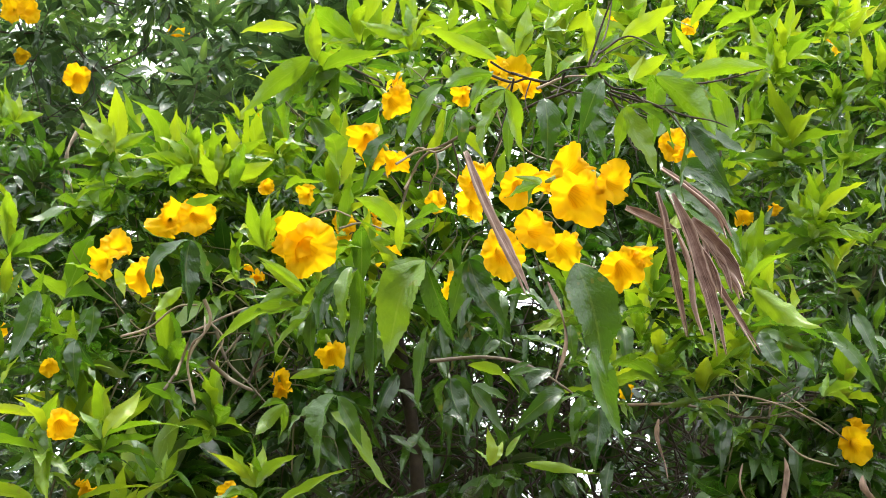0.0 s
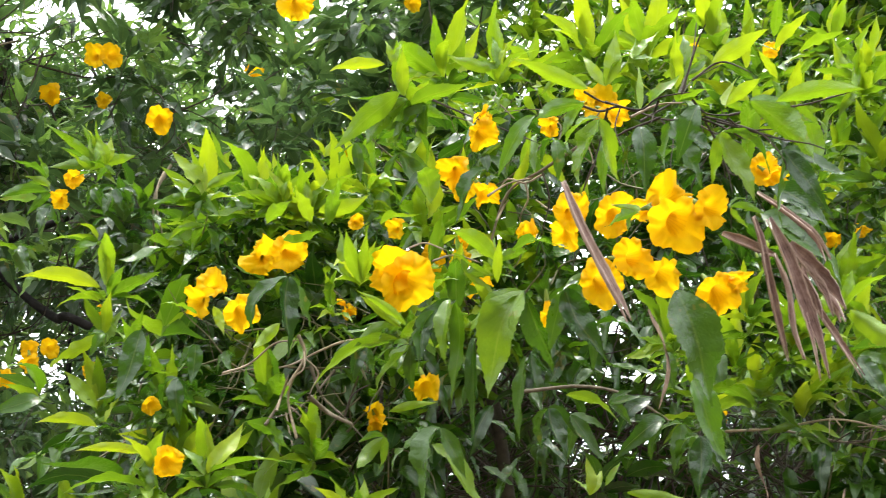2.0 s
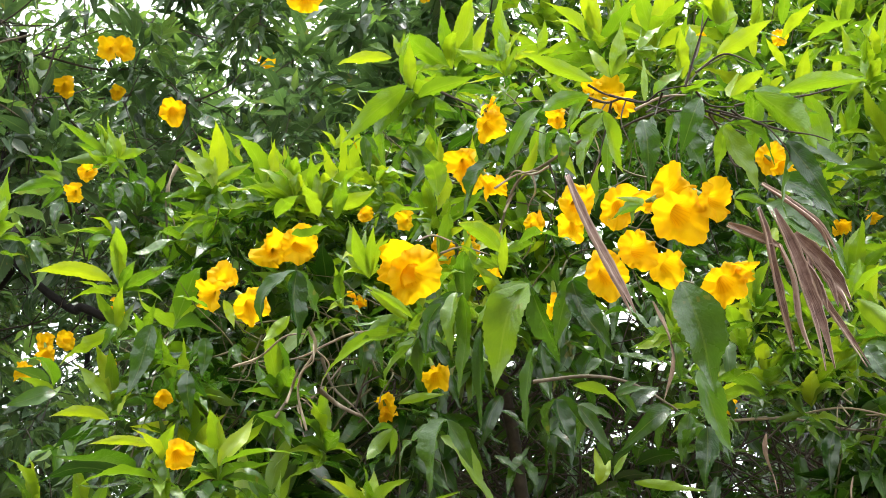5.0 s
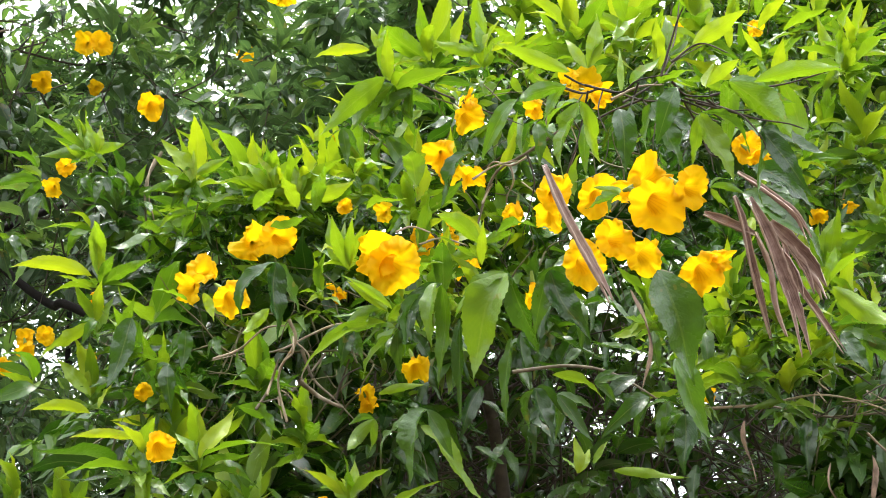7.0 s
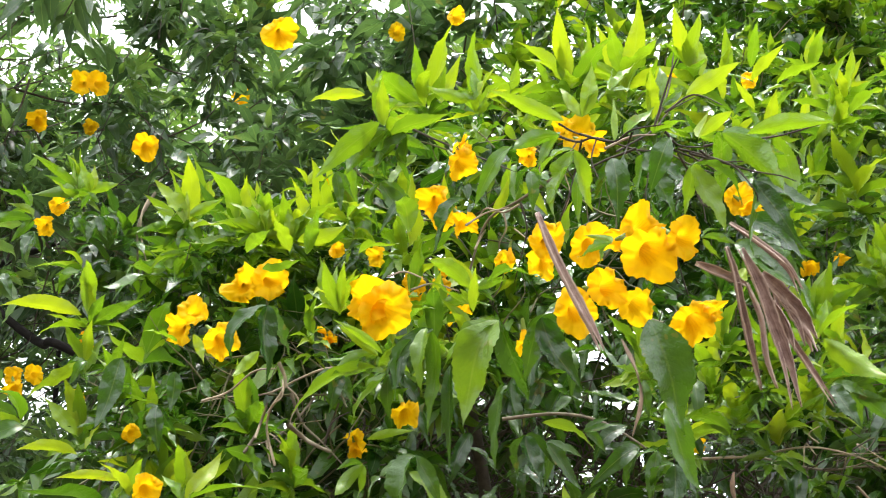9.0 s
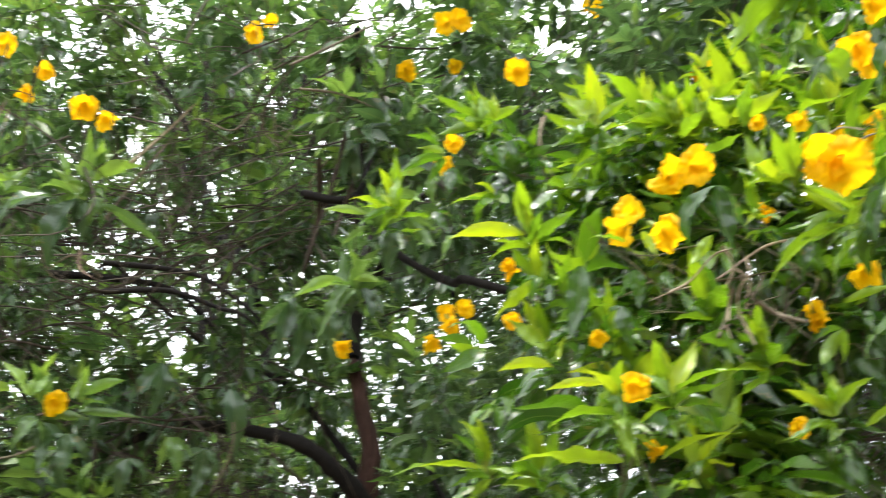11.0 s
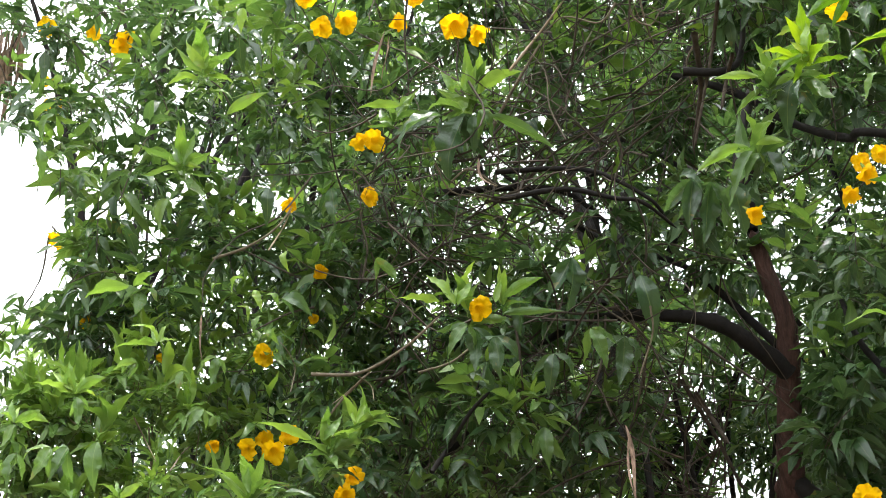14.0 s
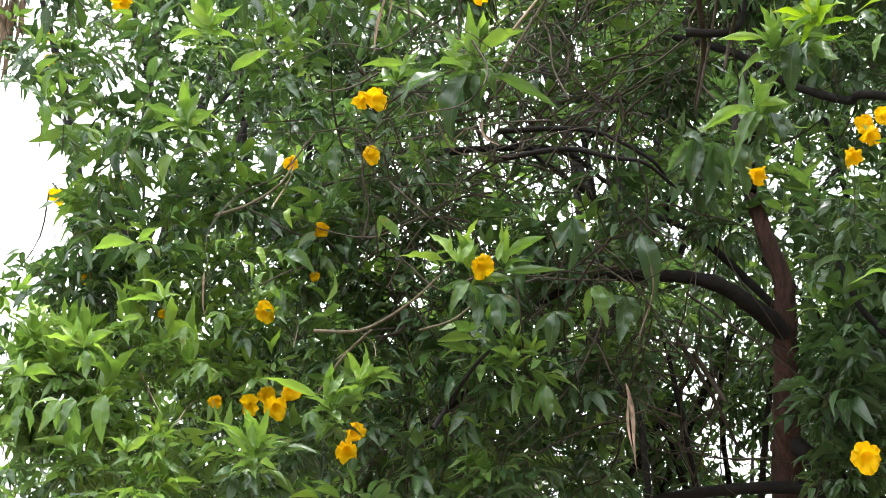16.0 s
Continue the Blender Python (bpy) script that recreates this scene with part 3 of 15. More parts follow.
# ---- masses of foliage ----
class Foliage:
    """Collects leaflets and twigs by the thousand, to be joined into one mesh each."""

    def __init__(self, seed, broad=1.0, inner_shade=0.0):
        self.rng = random.Random(seed)
        self.broad = broad
        self.inner_shade = inner_shade
        self.leaves = ([], [], [])
        self.twigs = []

    def leaflet(self, tone, base, way, length, width):
        x, y, z = frame_of(way, natural_up(Vector(way).normalized(), self.rng), self.rng.uniform(-22, 22))
        self.leaves[tone].append((*x * width, *y * length, *z * width, *base))

    def spray(self, at, axis, size, pairs, age_shade):
        """A leafy shoot whose tip is at the place: opposite pinnate leaves, the young ones upright at the tip, the old ones drooping."""
        r = self.rng
        axis = Vector(axis).normalized()
        px, _, pz = frame_of(axis, (r.uniform(-1, 1), r.uniform(-1, 1), 0.2))
        at = Vector(at)
        stem = size * r.uniform(0.8, 1.2)
        foot = at - axis * stem - Vector((0, 0, 0.25 * stem))
        self.twigs.append(((tuple(foot), tuple(at - axis * stem * 0.5), tuple(at)), 0.0011 + 0.004 * size, 0.0008))
        for k in range(pairs):
            s = k / max(1, pairs - 1)
            node = at - axis * stem * 0.75 * (1 - s)
            ang = k * 1.57 + r.uniform(-0.4, 0.4)
            for flip in (0, math.pi):
                perp = px * math.cos(ang + flip) + pz * math.sin(ang + flip)
                open_a = math.radians(22 + 68 * (1 - s) + r.uniform(-12, 12))
                way = axis * math.cos(open_a) + perp * math.sin(open_a) - Vector((0, 0, 0.75 * (1 - s) ** 1.3))
                way.normalize()
                tone_v = (1 - s) * 1.7 + age_shade + r.uniform(-0.35, 0.35)
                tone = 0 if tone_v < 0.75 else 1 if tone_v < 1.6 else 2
                n = size * r.uniform(0.42, 0.68) * (0.75 + 0.35 * math.sin(math.pi * min(1, s + 0.15)))
                w = n * r.uniform(0.25, 0.34) * self.broad
                if s > 0.8:
                    self.leaflet(tone, node, way, n, w)
                    continue
                rachis = way * n * 0.62
                side = way.cross(natural_up(way, r)).normalized()
                self.leaflet(tone, node + rachis, way - Vector((0, 0, 0.25)), n, w)
                for q in ((0.45, 1.0) if s < 0.55 else (0.75,)):
                    for sg in (1, -1):
                        self.leaflet(tone, node + rachis * q, way * 0.75 + side * sg * 0.75 - Vector((0, 0, r.uniform(0.15, 0.55))), n * r.uniform(0.7, 0.95), w * 0.9)

    def clump(self, at, radii, sprays, size, age_shade, lean=(0, -0.25, 0.7), shell=0.5):
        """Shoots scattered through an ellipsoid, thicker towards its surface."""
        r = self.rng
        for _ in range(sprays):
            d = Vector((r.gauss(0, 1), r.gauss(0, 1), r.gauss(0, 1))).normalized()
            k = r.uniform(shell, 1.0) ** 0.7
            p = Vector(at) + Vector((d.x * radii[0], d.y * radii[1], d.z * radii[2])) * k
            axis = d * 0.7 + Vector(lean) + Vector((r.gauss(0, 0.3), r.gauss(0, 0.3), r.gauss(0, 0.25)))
            # The last term darkens deep sprays, so shade inside a clump is coloured in.
            self.spray(p, axis, size * r.uniform(0.75, 1.25), r.choice((3, 4, 4, 5)), age_shade + r.uniform(-0.25, 0.25) + (0.35 if d.z < -0.2 else 0) + self.inner_shade * (1 - k))

    def tangle(self, at, radii, count, length, r0):
        """Bare crooked twigs."""
        r = self.rng
        for _ in range(count):
            p = Vector(at) + Vector([r.uniform(-1, 1) * q for q in radii])
            d = Vector((r.gauss(0, 1), r.gauss(0, 0.6), r.gauss(0, 0.9))).normalized()
            step, pts = length * r.uniform(0.15, 0.4), [tuple(p)]
            for _ in range(4):
                d = (d + Vector((r.gauss(0, 0.35), r.gauss(0, 0.35), r.gauss(0, 0.35)))).normalized()
                p = p + d * step
                pts.append(tuple(p))
            self.twigs.append((pts, r0 * r.uniform(0.4, 1.2), r0 * 0.25))

    def build(self, plant, twig_material, label, forms=FAR_LEAF):
        V, F, U, M, base = [], [], [], [], 0
        for tone in range(3):
            data = np.array(self.leaves[tone])
            if not len(data):
                continue
            data = data[clear_of_flowers(data[:, 9:12] + 0.5 * data[:, 3:6])]
            data = data[left_in_gaps(data[:, 9:12] + 0.5 * data[:, 3:6], tone)]
            for k, (tv, tf, tu) in enumerate(forms):
                d = data[k::len(forms)]
                if not len(d):
                    continue
                v = tv[None, :, 0:1] * d[:, None, 0:3] + tv[None, :, 1:2] * d[:, None, 3:6] + tv[None, :, 2:3] * d[:, None, 6:9] + d[:, None, 9:12]
                tf = np.array(tf)
                f = tf[None] + (np.arange(len(d)) * len(tv))[:, None, None] + base
                V.append(v.reshape(-1, 3)), F.append(f.reshape(-1, 4)), U.append(np.tile(tu, (len(d), 1)))
                M.append(np.full(len(d) * len(tf), tone))
                base += len(d) * len(tv)
        me = uv_mesh("foliage", np.concatenate(V), np.concatenate(F), np.concatenate(U), LEAVES_OF.get(plant.name, LEAVES), np.concatenate(M))
        part("foliage", me, None, plant, label, "stuff")
        V, F, base = [], [], 0
        stay = left_in_gaps(np.array([pts[len(pts) // 2] for pts, _, _ in self.twigs]), 3)
        for pts, r0, r1 in (twig for twig, kept in zip(self.twigs, stay) if kept):
            v, f = tube(pts, r0, r1, 3, 3)
            V.append(np.array(v)), F.append(np.array(f) + base)
            base += len(v)
        part("brushwood", uv_mesh("brushwood", np.concatenate(V), np.concatenate(F), None, [twig_material]), None, plant, "many thin leafy twigs", "stuff")


def plant_thing(name, foot, label, category, group=""):
    ob = new(name)
    ob.location = foot
    ob.empty_display_size = 0.2
    if category == "tree":
        LEAVES_OF[ob.name] = TREE_LEAVES
    bpy.context.view_layer.update()
    return tagged(ob, label, category, group)


# ---- ground ----
def ground_mesh():
    bm = bmesh.new()
    xs = [-400, -120, -40, -12] + [-8 + 0.5 * i for i in range(33)] + [12, 40, 120, 400]
    grid = [[bm.verts.new((x, y, 0.03 * noise.noise((x * 0.7, y * 0.7, 0)) if abs(x) < 9 and abs(y) < 9 else 0.0)) for y in xs] for x in xs]
    for i in range(len(xs) - 1):
        for j in range(len(xs) - 1):
            bm.faces.new((grid[i][j], grid[i + 1][j], grid[i + 1][j + 1], grid[i][j + 1]))
    return bm


tagged(part("ground", ground_mesh(), SOIL, None), "bare brown soil under the shrubs with leaf litter", "ground", kind="structure")


# ---- the flowering shrub that hangs over the viewer ----
shrub = plant_thing("flowering_shrub", (0.15, 1.9, 0.0), "yellow-flowered shrub with bright green pinnate leaves and dry pods", "shrub")
shrub_leaves = Foliage(21, inner_shade=1.8)
branch(shrub, ((0.15, 1.9, -0.05), (0.18, 1.85, 0.9), (0.1, 1.75, 1.7), (-0.02, 1.6, 2.2)), 0.028, 0.012, TWIG_GREY, name="trunk")
branch(shrub, ((0.2, 1.93, -0.05), (0.32, 1.9, 1.0), (0.45, 1.75, 1.9), (0.42, 1.55, 2.6)), 0.026, 0.01, TWIG_GREY, name="trunk")
flower(shrub, (-0.134, 0.942, 2.304), (-0.285, -0.830, -0.479), 0.040, form=2)
flower(shrub, (-0.118, 0.941, 2.291), (0.181, -0.727, -0.662), 0.046, form=0)
flower(shrub, (-0.298, 1.153, 2.488), (-0.193, -0.892, -0.410), 0.041)
flower(shrub, (-0.264, 1.148, 2.488), (0.449, -0.807, -0.383), 0.039)
flower(shrub, (-0.295, 1.082, 2.362), (0.259, -0.571, -0.779), 0.036)
flower(shrub, (-0.350, 1.115, 2.402), (-0.438, -0.735, -0.518), 0.032)
flower(shrub, (-0.339, 1.122, 2.430), (0.373, -0.928, 0.018), 0.031)
flower(shrub, (0.113, 0.864, 2.285), (0.117, -0.558, -0.822), 0.044, form=4)
flower(shrub, (0.110, 0.872, 2.323), (0.182, -0.969, -0.164), 0.037)
flower(shrub, (0.143, 0.861, 2.298), (0.524, -0.727, -0.444), 0.032)
flower(shrub, (0.093, 0.904, 2.335), (-0.584, -0.716, -0.381), 0.027)
flower(shrub, (0.070, 0.925, 2.345), (0.268, -0.641, -0.719), 0.035)
flower(shrub, (0.030, 0.923, 2.351), (-0.101, -0.903, -0.417), 0.035)
flower(shrub, (0.025, 0.952, 2.346), (-0.393, -0.482, -0.783), 0.026)
flower(shrub, (0.077, 0.883, 2.267), (0.283, -0.823, -0.493), 0.031)
flower(shrub, (0.103, 0.907, 2.264), (0.352, -0.446, -0.823), 0.031)
flower(shrub, (0.049, 0.905, 2.257), (-0.115, -0.676, -0.728), 0.037)
flower(shrub, (0.171, 1.041, 2.338), (-0.116, -0.606, -0.787), 0.041)
flower(shrub, (0.191, 1.031, 2.346), (0.715, -0.644, -0.273), 0.023)
flower(shrub, (-0.051, 1.070, 2.580), (0.259, -0.571, -0.779), 0.032, form=0)
flower(shrub, (-0.049, 1.064, 2.601), (0.081, -0.953, 0.291), 0.020)
flower(shrub, (-0.080, 1.050, 2.510), (-0.291, -0.658, -0.694), 0.034)
flower(shrub, (-0.048, 1.052, 2.479), (0.311, -0.183, -0.933), 0.029)
flower(shrub, (-0.072, 1.074, 2.513), (0.087, -0.802, -0.590), 0.030)
flower(shrub, (0.010, 1.022, 2.303), (0.214, -0.066, -0.975), 0.030)
flower(shrub, (0.078, 1.047, 2.600), (0.092, -0.903, -0.421), 0.036)
flower(shrub, (0.088, 0.997, 2.535), (0.436, -0.592, -0.678), 0.029)
flower(shrub, (0.057, 1.016, 2.576), (-0.573, -0.762, -0.302), 0.024)
flower(shrub, (0.021, 1.021, 2.544), (-0.368, -0.759, -0.538), 0.021)
flower(shrub, (-0.111, 1.182, 2.505), (-0.203, -0.795, -0.572), 0.026)
flower(shrub, (-0.111, 1.191, 2.492), (-0.194, -0.395, -0.898), 0.020)
flower(shrub, (-0.081, 1.186, 2.501), (0.369, -0.742, -0.559), 0.023)
flower(shrub, (-0.077, 1.175, 2.516), (0.358, -0.904, -0.233), 0.017)
flower(shrub, (-0.058, 1.142, 2.427), (0.042, -0.216, -0.976), 0.025)
flower(shrub, (-0.009, 1.053, 2.430), (-0.203, -0.795, -0.572), 0.020)
flower(shrub, (0.242, 1.075, 2.523), (-0.106, -0.858, -0.502), 0.031)
flower(shrub, (0.254, 1.071, 2.508), (0.436, -0.592, -0.678), 0.027)
flower(shrub, (0.305, 1.139, 2.585), (0.584, -0.732, -0.351), 0.019)
flower(shrub, (-0.120, 1.223, 2.356), (-0.027, -0.460, -0.887), 0.031)
flower(shrub, (-0.181, 1.275, 2.357), (-0.277, -0.458, -0.844), 0.024)
flower(shrub, (-0.178, 1.282, 2.346), (0.209, -0.132, -0.969), 0.020)
flower(shrub, (-0.332, 1.026, 2.165), (0.369, -0.742, -0.559), 0.028)
flower(shrub, (-0.206, 1.211, 2.450), (0.224, -0.364, -0.904), 0.016)
flower(shrub, (-0.588, 1.472, 2.645), (0.087, -0.802, -0.590), 0.023)
flower(shrub, (-0.584, 1.483, 2.631), (0.062, -0.454, -0.889), 0.026)
flower(shrub, (-0.598, 1.514, 2.578), (0.356, -0.618, -0.701), 0.027)
flower(shrub, (-0.729, 1.600, 2.673), (-0.096, -0.938, -0.332), 0.027)
flower(shrub, (-0.698, 1.600, 2.675), (0.452, -0.763, -0.463), 0.026)
flower(shrub, (-0.723, 1.596, 2.645), (0.073, -0.599, -0.797), 0.032)
flower(shrub, (-0.754, 1.606, 2.627), (-0.115, -0.463, -0.879), 0.031)
flower(shrub, (0.534, 1.290, 2.889), (0.371, -0.747, -0.551), 0.032)
flower(shrub, (0.323, 1.238, 2.866), (-0.000, -0.806, -0.591), 0.022)
flower(shrub, (0.456, 1.456, 2.732), (0.447, -0.720, -0.531), 0.020)
flower(shrub, (0.417, 1.471, 2.728), (-0.185, -0.521, -0.833), 0.026)
flower(shrub, (0.434, 1.270, 2.269), (-0.446, -0.667, -0.596), 0.035)
flower(shrub, (0.443, 1.278, 2.294), (0.271, -0.932, -0.242), 0.025)
flower(shrub, (0.216, 1.370, 2.398), (0.514, -0.690, -0.510), 0.021)
flower(shrub, (0.238, 1.312, 2.954), (-0.000, -0.806, -0.591), 0.016)
flower(shrub, (-0.203, 1.216, 2.454), (0.886, -0.441, -0.147), 0.019, form=7)
flower(shrub, (-0.357, 1.214, 2.198), (-0.252, -0.376, -0.892), 0.022)
flower(shrub, (-0.306, 1.237, 2.988), (0.035, -0.720, -0.693), 0.048)
flower(shrub, (-0.064, 1.308, 3.090), (0.038, -0.785, -0.618), 0.027)
flower(shrub, (-0.167, 1.453, 3.221), (0.038, -0.785, -0.618), 0.027)
shrub_leaves.tangle((0.045, 1.232, 2.620), (0.15, 0.1, 0.12), 30, 0.12, 0.0018)
shrub_leaves.tangle((-0.266, 1.298, 2.404), (0.1, 0.06, 0.08), 46, 0.12, 0.0016)
# Ages also paint the light: upper clumps younger and paler, lower ones older, darker.
shrub_leaves.clump((-0.189, 1.333, 2.810), (0.07, 0.07, 0.06), 1, 0.093, 0.15, lean=(0,-0.45,0.7), shell=0.1)
shrub_leaves.clump((-0.236, 1.479, 2.833), (0.07, 0.07, 0.06), 2, 0.093, 0.15, lean=(0,-0.45,0.7), shell=0.1)
shrub_leaves.clump((-0.232, 1.456, 2.684), (0.07, 0.07, 0.06), 2, 0.110, -0.3, lean=(0,-0.45,0.7), shell=0.1)
shrub_leaves.clump((-0.200, 1.379, 2.446), (0.07, 0.07, 0.06), 2, 0.130, 0.75, lean=(0,-0.4,0.3), shell=0.1)
shrub_leaves.clump((-0.199, 1.561, 2.452), (0.07, 0.07, 0.06), 2, 0.130, 0.75, lean=(0,-0.4,0.3), shell=0.1)
shrub_leaves.clump((-0.141, 1.320, 2.859), (0.07, 0.07, 0.06), 1, 0.093, -0.25, lean=(0,-0.45,0.7), shell=0.1)
shrub_leaves.clump((-0.134, 1.385, 2.834), (0.07, 0.07, 0.06), 1, 0.093, 0.15, lean=(0,-0.45,0.7), shell=0.1)
shrub_leaves.clump((-0.121, 1.530, 2.851), (0.07, 0.07, 0.06), 2, 0.093, -0.3, lean=(0,-0.45,0.7), shell=0.1)
shrub_leaves.clump((-0.117, 1.473, 2.696), (0.07, 0.07, 0.06), 2, 0.110, -0.3, lean=(0,-0.45,0.7), shell=0.1)
shrub_leaves.clump((-0.149, 1.484, 2.660), (0.07, 0.07, 0.06), 2, 0.110, -0.3, lean=(0,-0.45,0.7), shell=0.1)
shrub_leaves.clump((-0.038, 1.228, 2.847), (0.07, 0.07, 0.06), 1, 0.093, -0.25, lean=(0,-0.45,0.7), shell=0.1)
shrub_leaves.clump((-0.065, 1.250, 2.765), (0.07, 0.07, 0.06), 1, 0.093, -0.25, lean=(0,-0.45,0.7), shell=0.1)
shrub_leaves.clump((-0.030, 1.333, 2.794), (0.07, 0.07, 0.06), 1, 0.093, 0.15, lean=(0,-0.45,0.7), shell=0.1)
shrub_leaves.clump((-0.098, 1.525, 2.859), (0.07, 0.07, 0.06), 2, 0.093, -0.3, lean=(0,-0.45,0.7), shell=0.1)
shrub_leaves.clump((-0.024, 1.467, 2.710), (0.07, 0.07, 0.06), 2, 0.110, -0.3, lean=(0,-0.45,0.7), shell=0.1)
shrub_leaves.clump((-0.083, 1.415, 2.574), (0.07, 0.07, 0.06), 2, 0.110, -0.3, lean=(0,-0.45,0.7), shell=0.1)
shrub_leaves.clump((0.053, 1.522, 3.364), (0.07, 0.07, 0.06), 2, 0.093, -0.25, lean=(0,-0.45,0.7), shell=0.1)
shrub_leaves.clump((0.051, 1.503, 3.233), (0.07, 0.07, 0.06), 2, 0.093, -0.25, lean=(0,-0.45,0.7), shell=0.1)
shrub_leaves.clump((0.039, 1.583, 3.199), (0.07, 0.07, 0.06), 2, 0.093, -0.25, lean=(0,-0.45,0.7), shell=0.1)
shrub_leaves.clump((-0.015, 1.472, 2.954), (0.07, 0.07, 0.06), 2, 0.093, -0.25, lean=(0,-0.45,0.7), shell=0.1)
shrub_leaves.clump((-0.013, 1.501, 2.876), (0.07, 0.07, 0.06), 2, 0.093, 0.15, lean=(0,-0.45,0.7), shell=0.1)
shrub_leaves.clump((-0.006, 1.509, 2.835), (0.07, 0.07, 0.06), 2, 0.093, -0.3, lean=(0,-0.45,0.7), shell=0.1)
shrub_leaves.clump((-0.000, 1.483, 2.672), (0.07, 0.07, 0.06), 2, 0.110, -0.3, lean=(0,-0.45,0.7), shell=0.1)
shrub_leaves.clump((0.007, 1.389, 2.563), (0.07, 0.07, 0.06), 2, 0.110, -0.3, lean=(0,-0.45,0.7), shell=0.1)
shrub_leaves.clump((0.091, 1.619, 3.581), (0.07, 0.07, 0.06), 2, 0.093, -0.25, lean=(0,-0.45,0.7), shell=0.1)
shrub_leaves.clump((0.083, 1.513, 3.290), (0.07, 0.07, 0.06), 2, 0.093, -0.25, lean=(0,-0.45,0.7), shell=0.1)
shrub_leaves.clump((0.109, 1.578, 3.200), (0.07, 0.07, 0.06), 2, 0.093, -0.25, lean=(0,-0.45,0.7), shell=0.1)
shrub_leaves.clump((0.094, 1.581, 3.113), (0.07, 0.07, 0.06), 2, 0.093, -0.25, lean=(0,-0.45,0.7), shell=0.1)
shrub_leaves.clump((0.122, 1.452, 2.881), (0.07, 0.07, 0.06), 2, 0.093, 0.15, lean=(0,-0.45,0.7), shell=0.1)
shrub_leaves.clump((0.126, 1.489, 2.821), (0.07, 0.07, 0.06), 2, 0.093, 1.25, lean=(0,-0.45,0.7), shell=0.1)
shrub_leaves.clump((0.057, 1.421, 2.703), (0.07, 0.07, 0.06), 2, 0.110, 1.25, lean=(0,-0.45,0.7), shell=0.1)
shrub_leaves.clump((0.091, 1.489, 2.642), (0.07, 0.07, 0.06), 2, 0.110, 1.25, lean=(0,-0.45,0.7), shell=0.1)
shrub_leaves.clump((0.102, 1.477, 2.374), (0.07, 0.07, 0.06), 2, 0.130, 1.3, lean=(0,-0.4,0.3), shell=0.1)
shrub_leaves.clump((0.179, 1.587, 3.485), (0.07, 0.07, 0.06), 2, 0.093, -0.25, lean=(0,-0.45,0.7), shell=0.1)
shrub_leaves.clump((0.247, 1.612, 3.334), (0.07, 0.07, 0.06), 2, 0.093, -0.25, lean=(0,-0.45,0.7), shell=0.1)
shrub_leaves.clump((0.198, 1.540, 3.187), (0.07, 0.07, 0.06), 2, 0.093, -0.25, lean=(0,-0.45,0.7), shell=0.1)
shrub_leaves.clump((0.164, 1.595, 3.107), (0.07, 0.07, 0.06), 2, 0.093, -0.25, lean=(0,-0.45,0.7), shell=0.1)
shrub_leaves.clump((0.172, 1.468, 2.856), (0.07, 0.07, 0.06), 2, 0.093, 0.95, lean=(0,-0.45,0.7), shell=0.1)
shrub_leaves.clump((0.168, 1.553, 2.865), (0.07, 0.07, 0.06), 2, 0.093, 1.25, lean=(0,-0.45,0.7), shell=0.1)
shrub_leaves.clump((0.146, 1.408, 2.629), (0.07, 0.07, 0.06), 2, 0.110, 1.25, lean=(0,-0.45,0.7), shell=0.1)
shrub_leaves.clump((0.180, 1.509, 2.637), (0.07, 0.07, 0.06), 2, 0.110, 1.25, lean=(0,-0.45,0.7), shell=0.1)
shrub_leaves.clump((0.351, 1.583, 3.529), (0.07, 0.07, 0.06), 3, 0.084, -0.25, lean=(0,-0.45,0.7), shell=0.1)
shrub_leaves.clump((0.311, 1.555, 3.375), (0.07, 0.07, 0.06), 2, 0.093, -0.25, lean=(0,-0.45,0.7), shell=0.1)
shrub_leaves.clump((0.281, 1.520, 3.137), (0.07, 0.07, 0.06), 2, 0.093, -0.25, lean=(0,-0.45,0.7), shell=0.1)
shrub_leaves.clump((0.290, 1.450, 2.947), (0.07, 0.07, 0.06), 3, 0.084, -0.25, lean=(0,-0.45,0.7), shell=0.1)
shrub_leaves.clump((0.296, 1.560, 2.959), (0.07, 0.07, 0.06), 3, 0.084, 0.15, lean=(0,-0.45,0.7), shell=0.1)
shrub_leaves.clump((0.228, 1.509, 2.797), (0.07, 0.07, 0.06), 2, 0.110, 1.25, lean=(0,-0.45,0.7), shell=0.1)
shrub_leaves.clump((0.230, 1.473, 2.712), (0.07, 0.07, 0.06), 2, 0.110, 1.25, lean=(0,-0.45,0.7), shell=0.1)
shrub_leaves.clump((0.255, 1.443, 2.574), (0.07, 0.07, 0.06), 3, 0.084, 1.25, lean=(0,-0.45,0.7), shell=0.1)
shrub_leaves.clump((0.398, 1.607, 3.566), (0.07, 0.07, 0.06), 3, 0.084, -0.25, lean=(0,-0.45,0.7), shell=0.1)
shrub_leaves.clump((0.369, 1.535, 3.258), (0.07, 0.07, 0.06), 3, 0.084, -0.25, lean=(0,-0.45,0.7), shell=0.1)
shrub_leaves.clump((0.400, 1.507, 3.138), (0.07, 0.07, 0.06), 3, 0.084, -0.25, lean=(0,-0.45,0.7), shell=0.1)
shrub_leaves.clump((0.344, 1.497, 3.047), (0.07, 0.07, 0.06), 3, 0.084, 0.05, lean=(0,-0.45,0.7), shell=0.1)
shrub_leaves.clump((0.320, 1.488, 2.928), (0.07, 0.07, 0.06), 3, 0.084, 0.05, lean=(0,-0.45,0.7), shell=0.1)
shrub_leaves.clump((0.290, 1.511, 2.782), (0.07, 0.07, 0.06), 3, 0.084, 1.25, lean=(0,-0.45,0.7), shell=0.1)
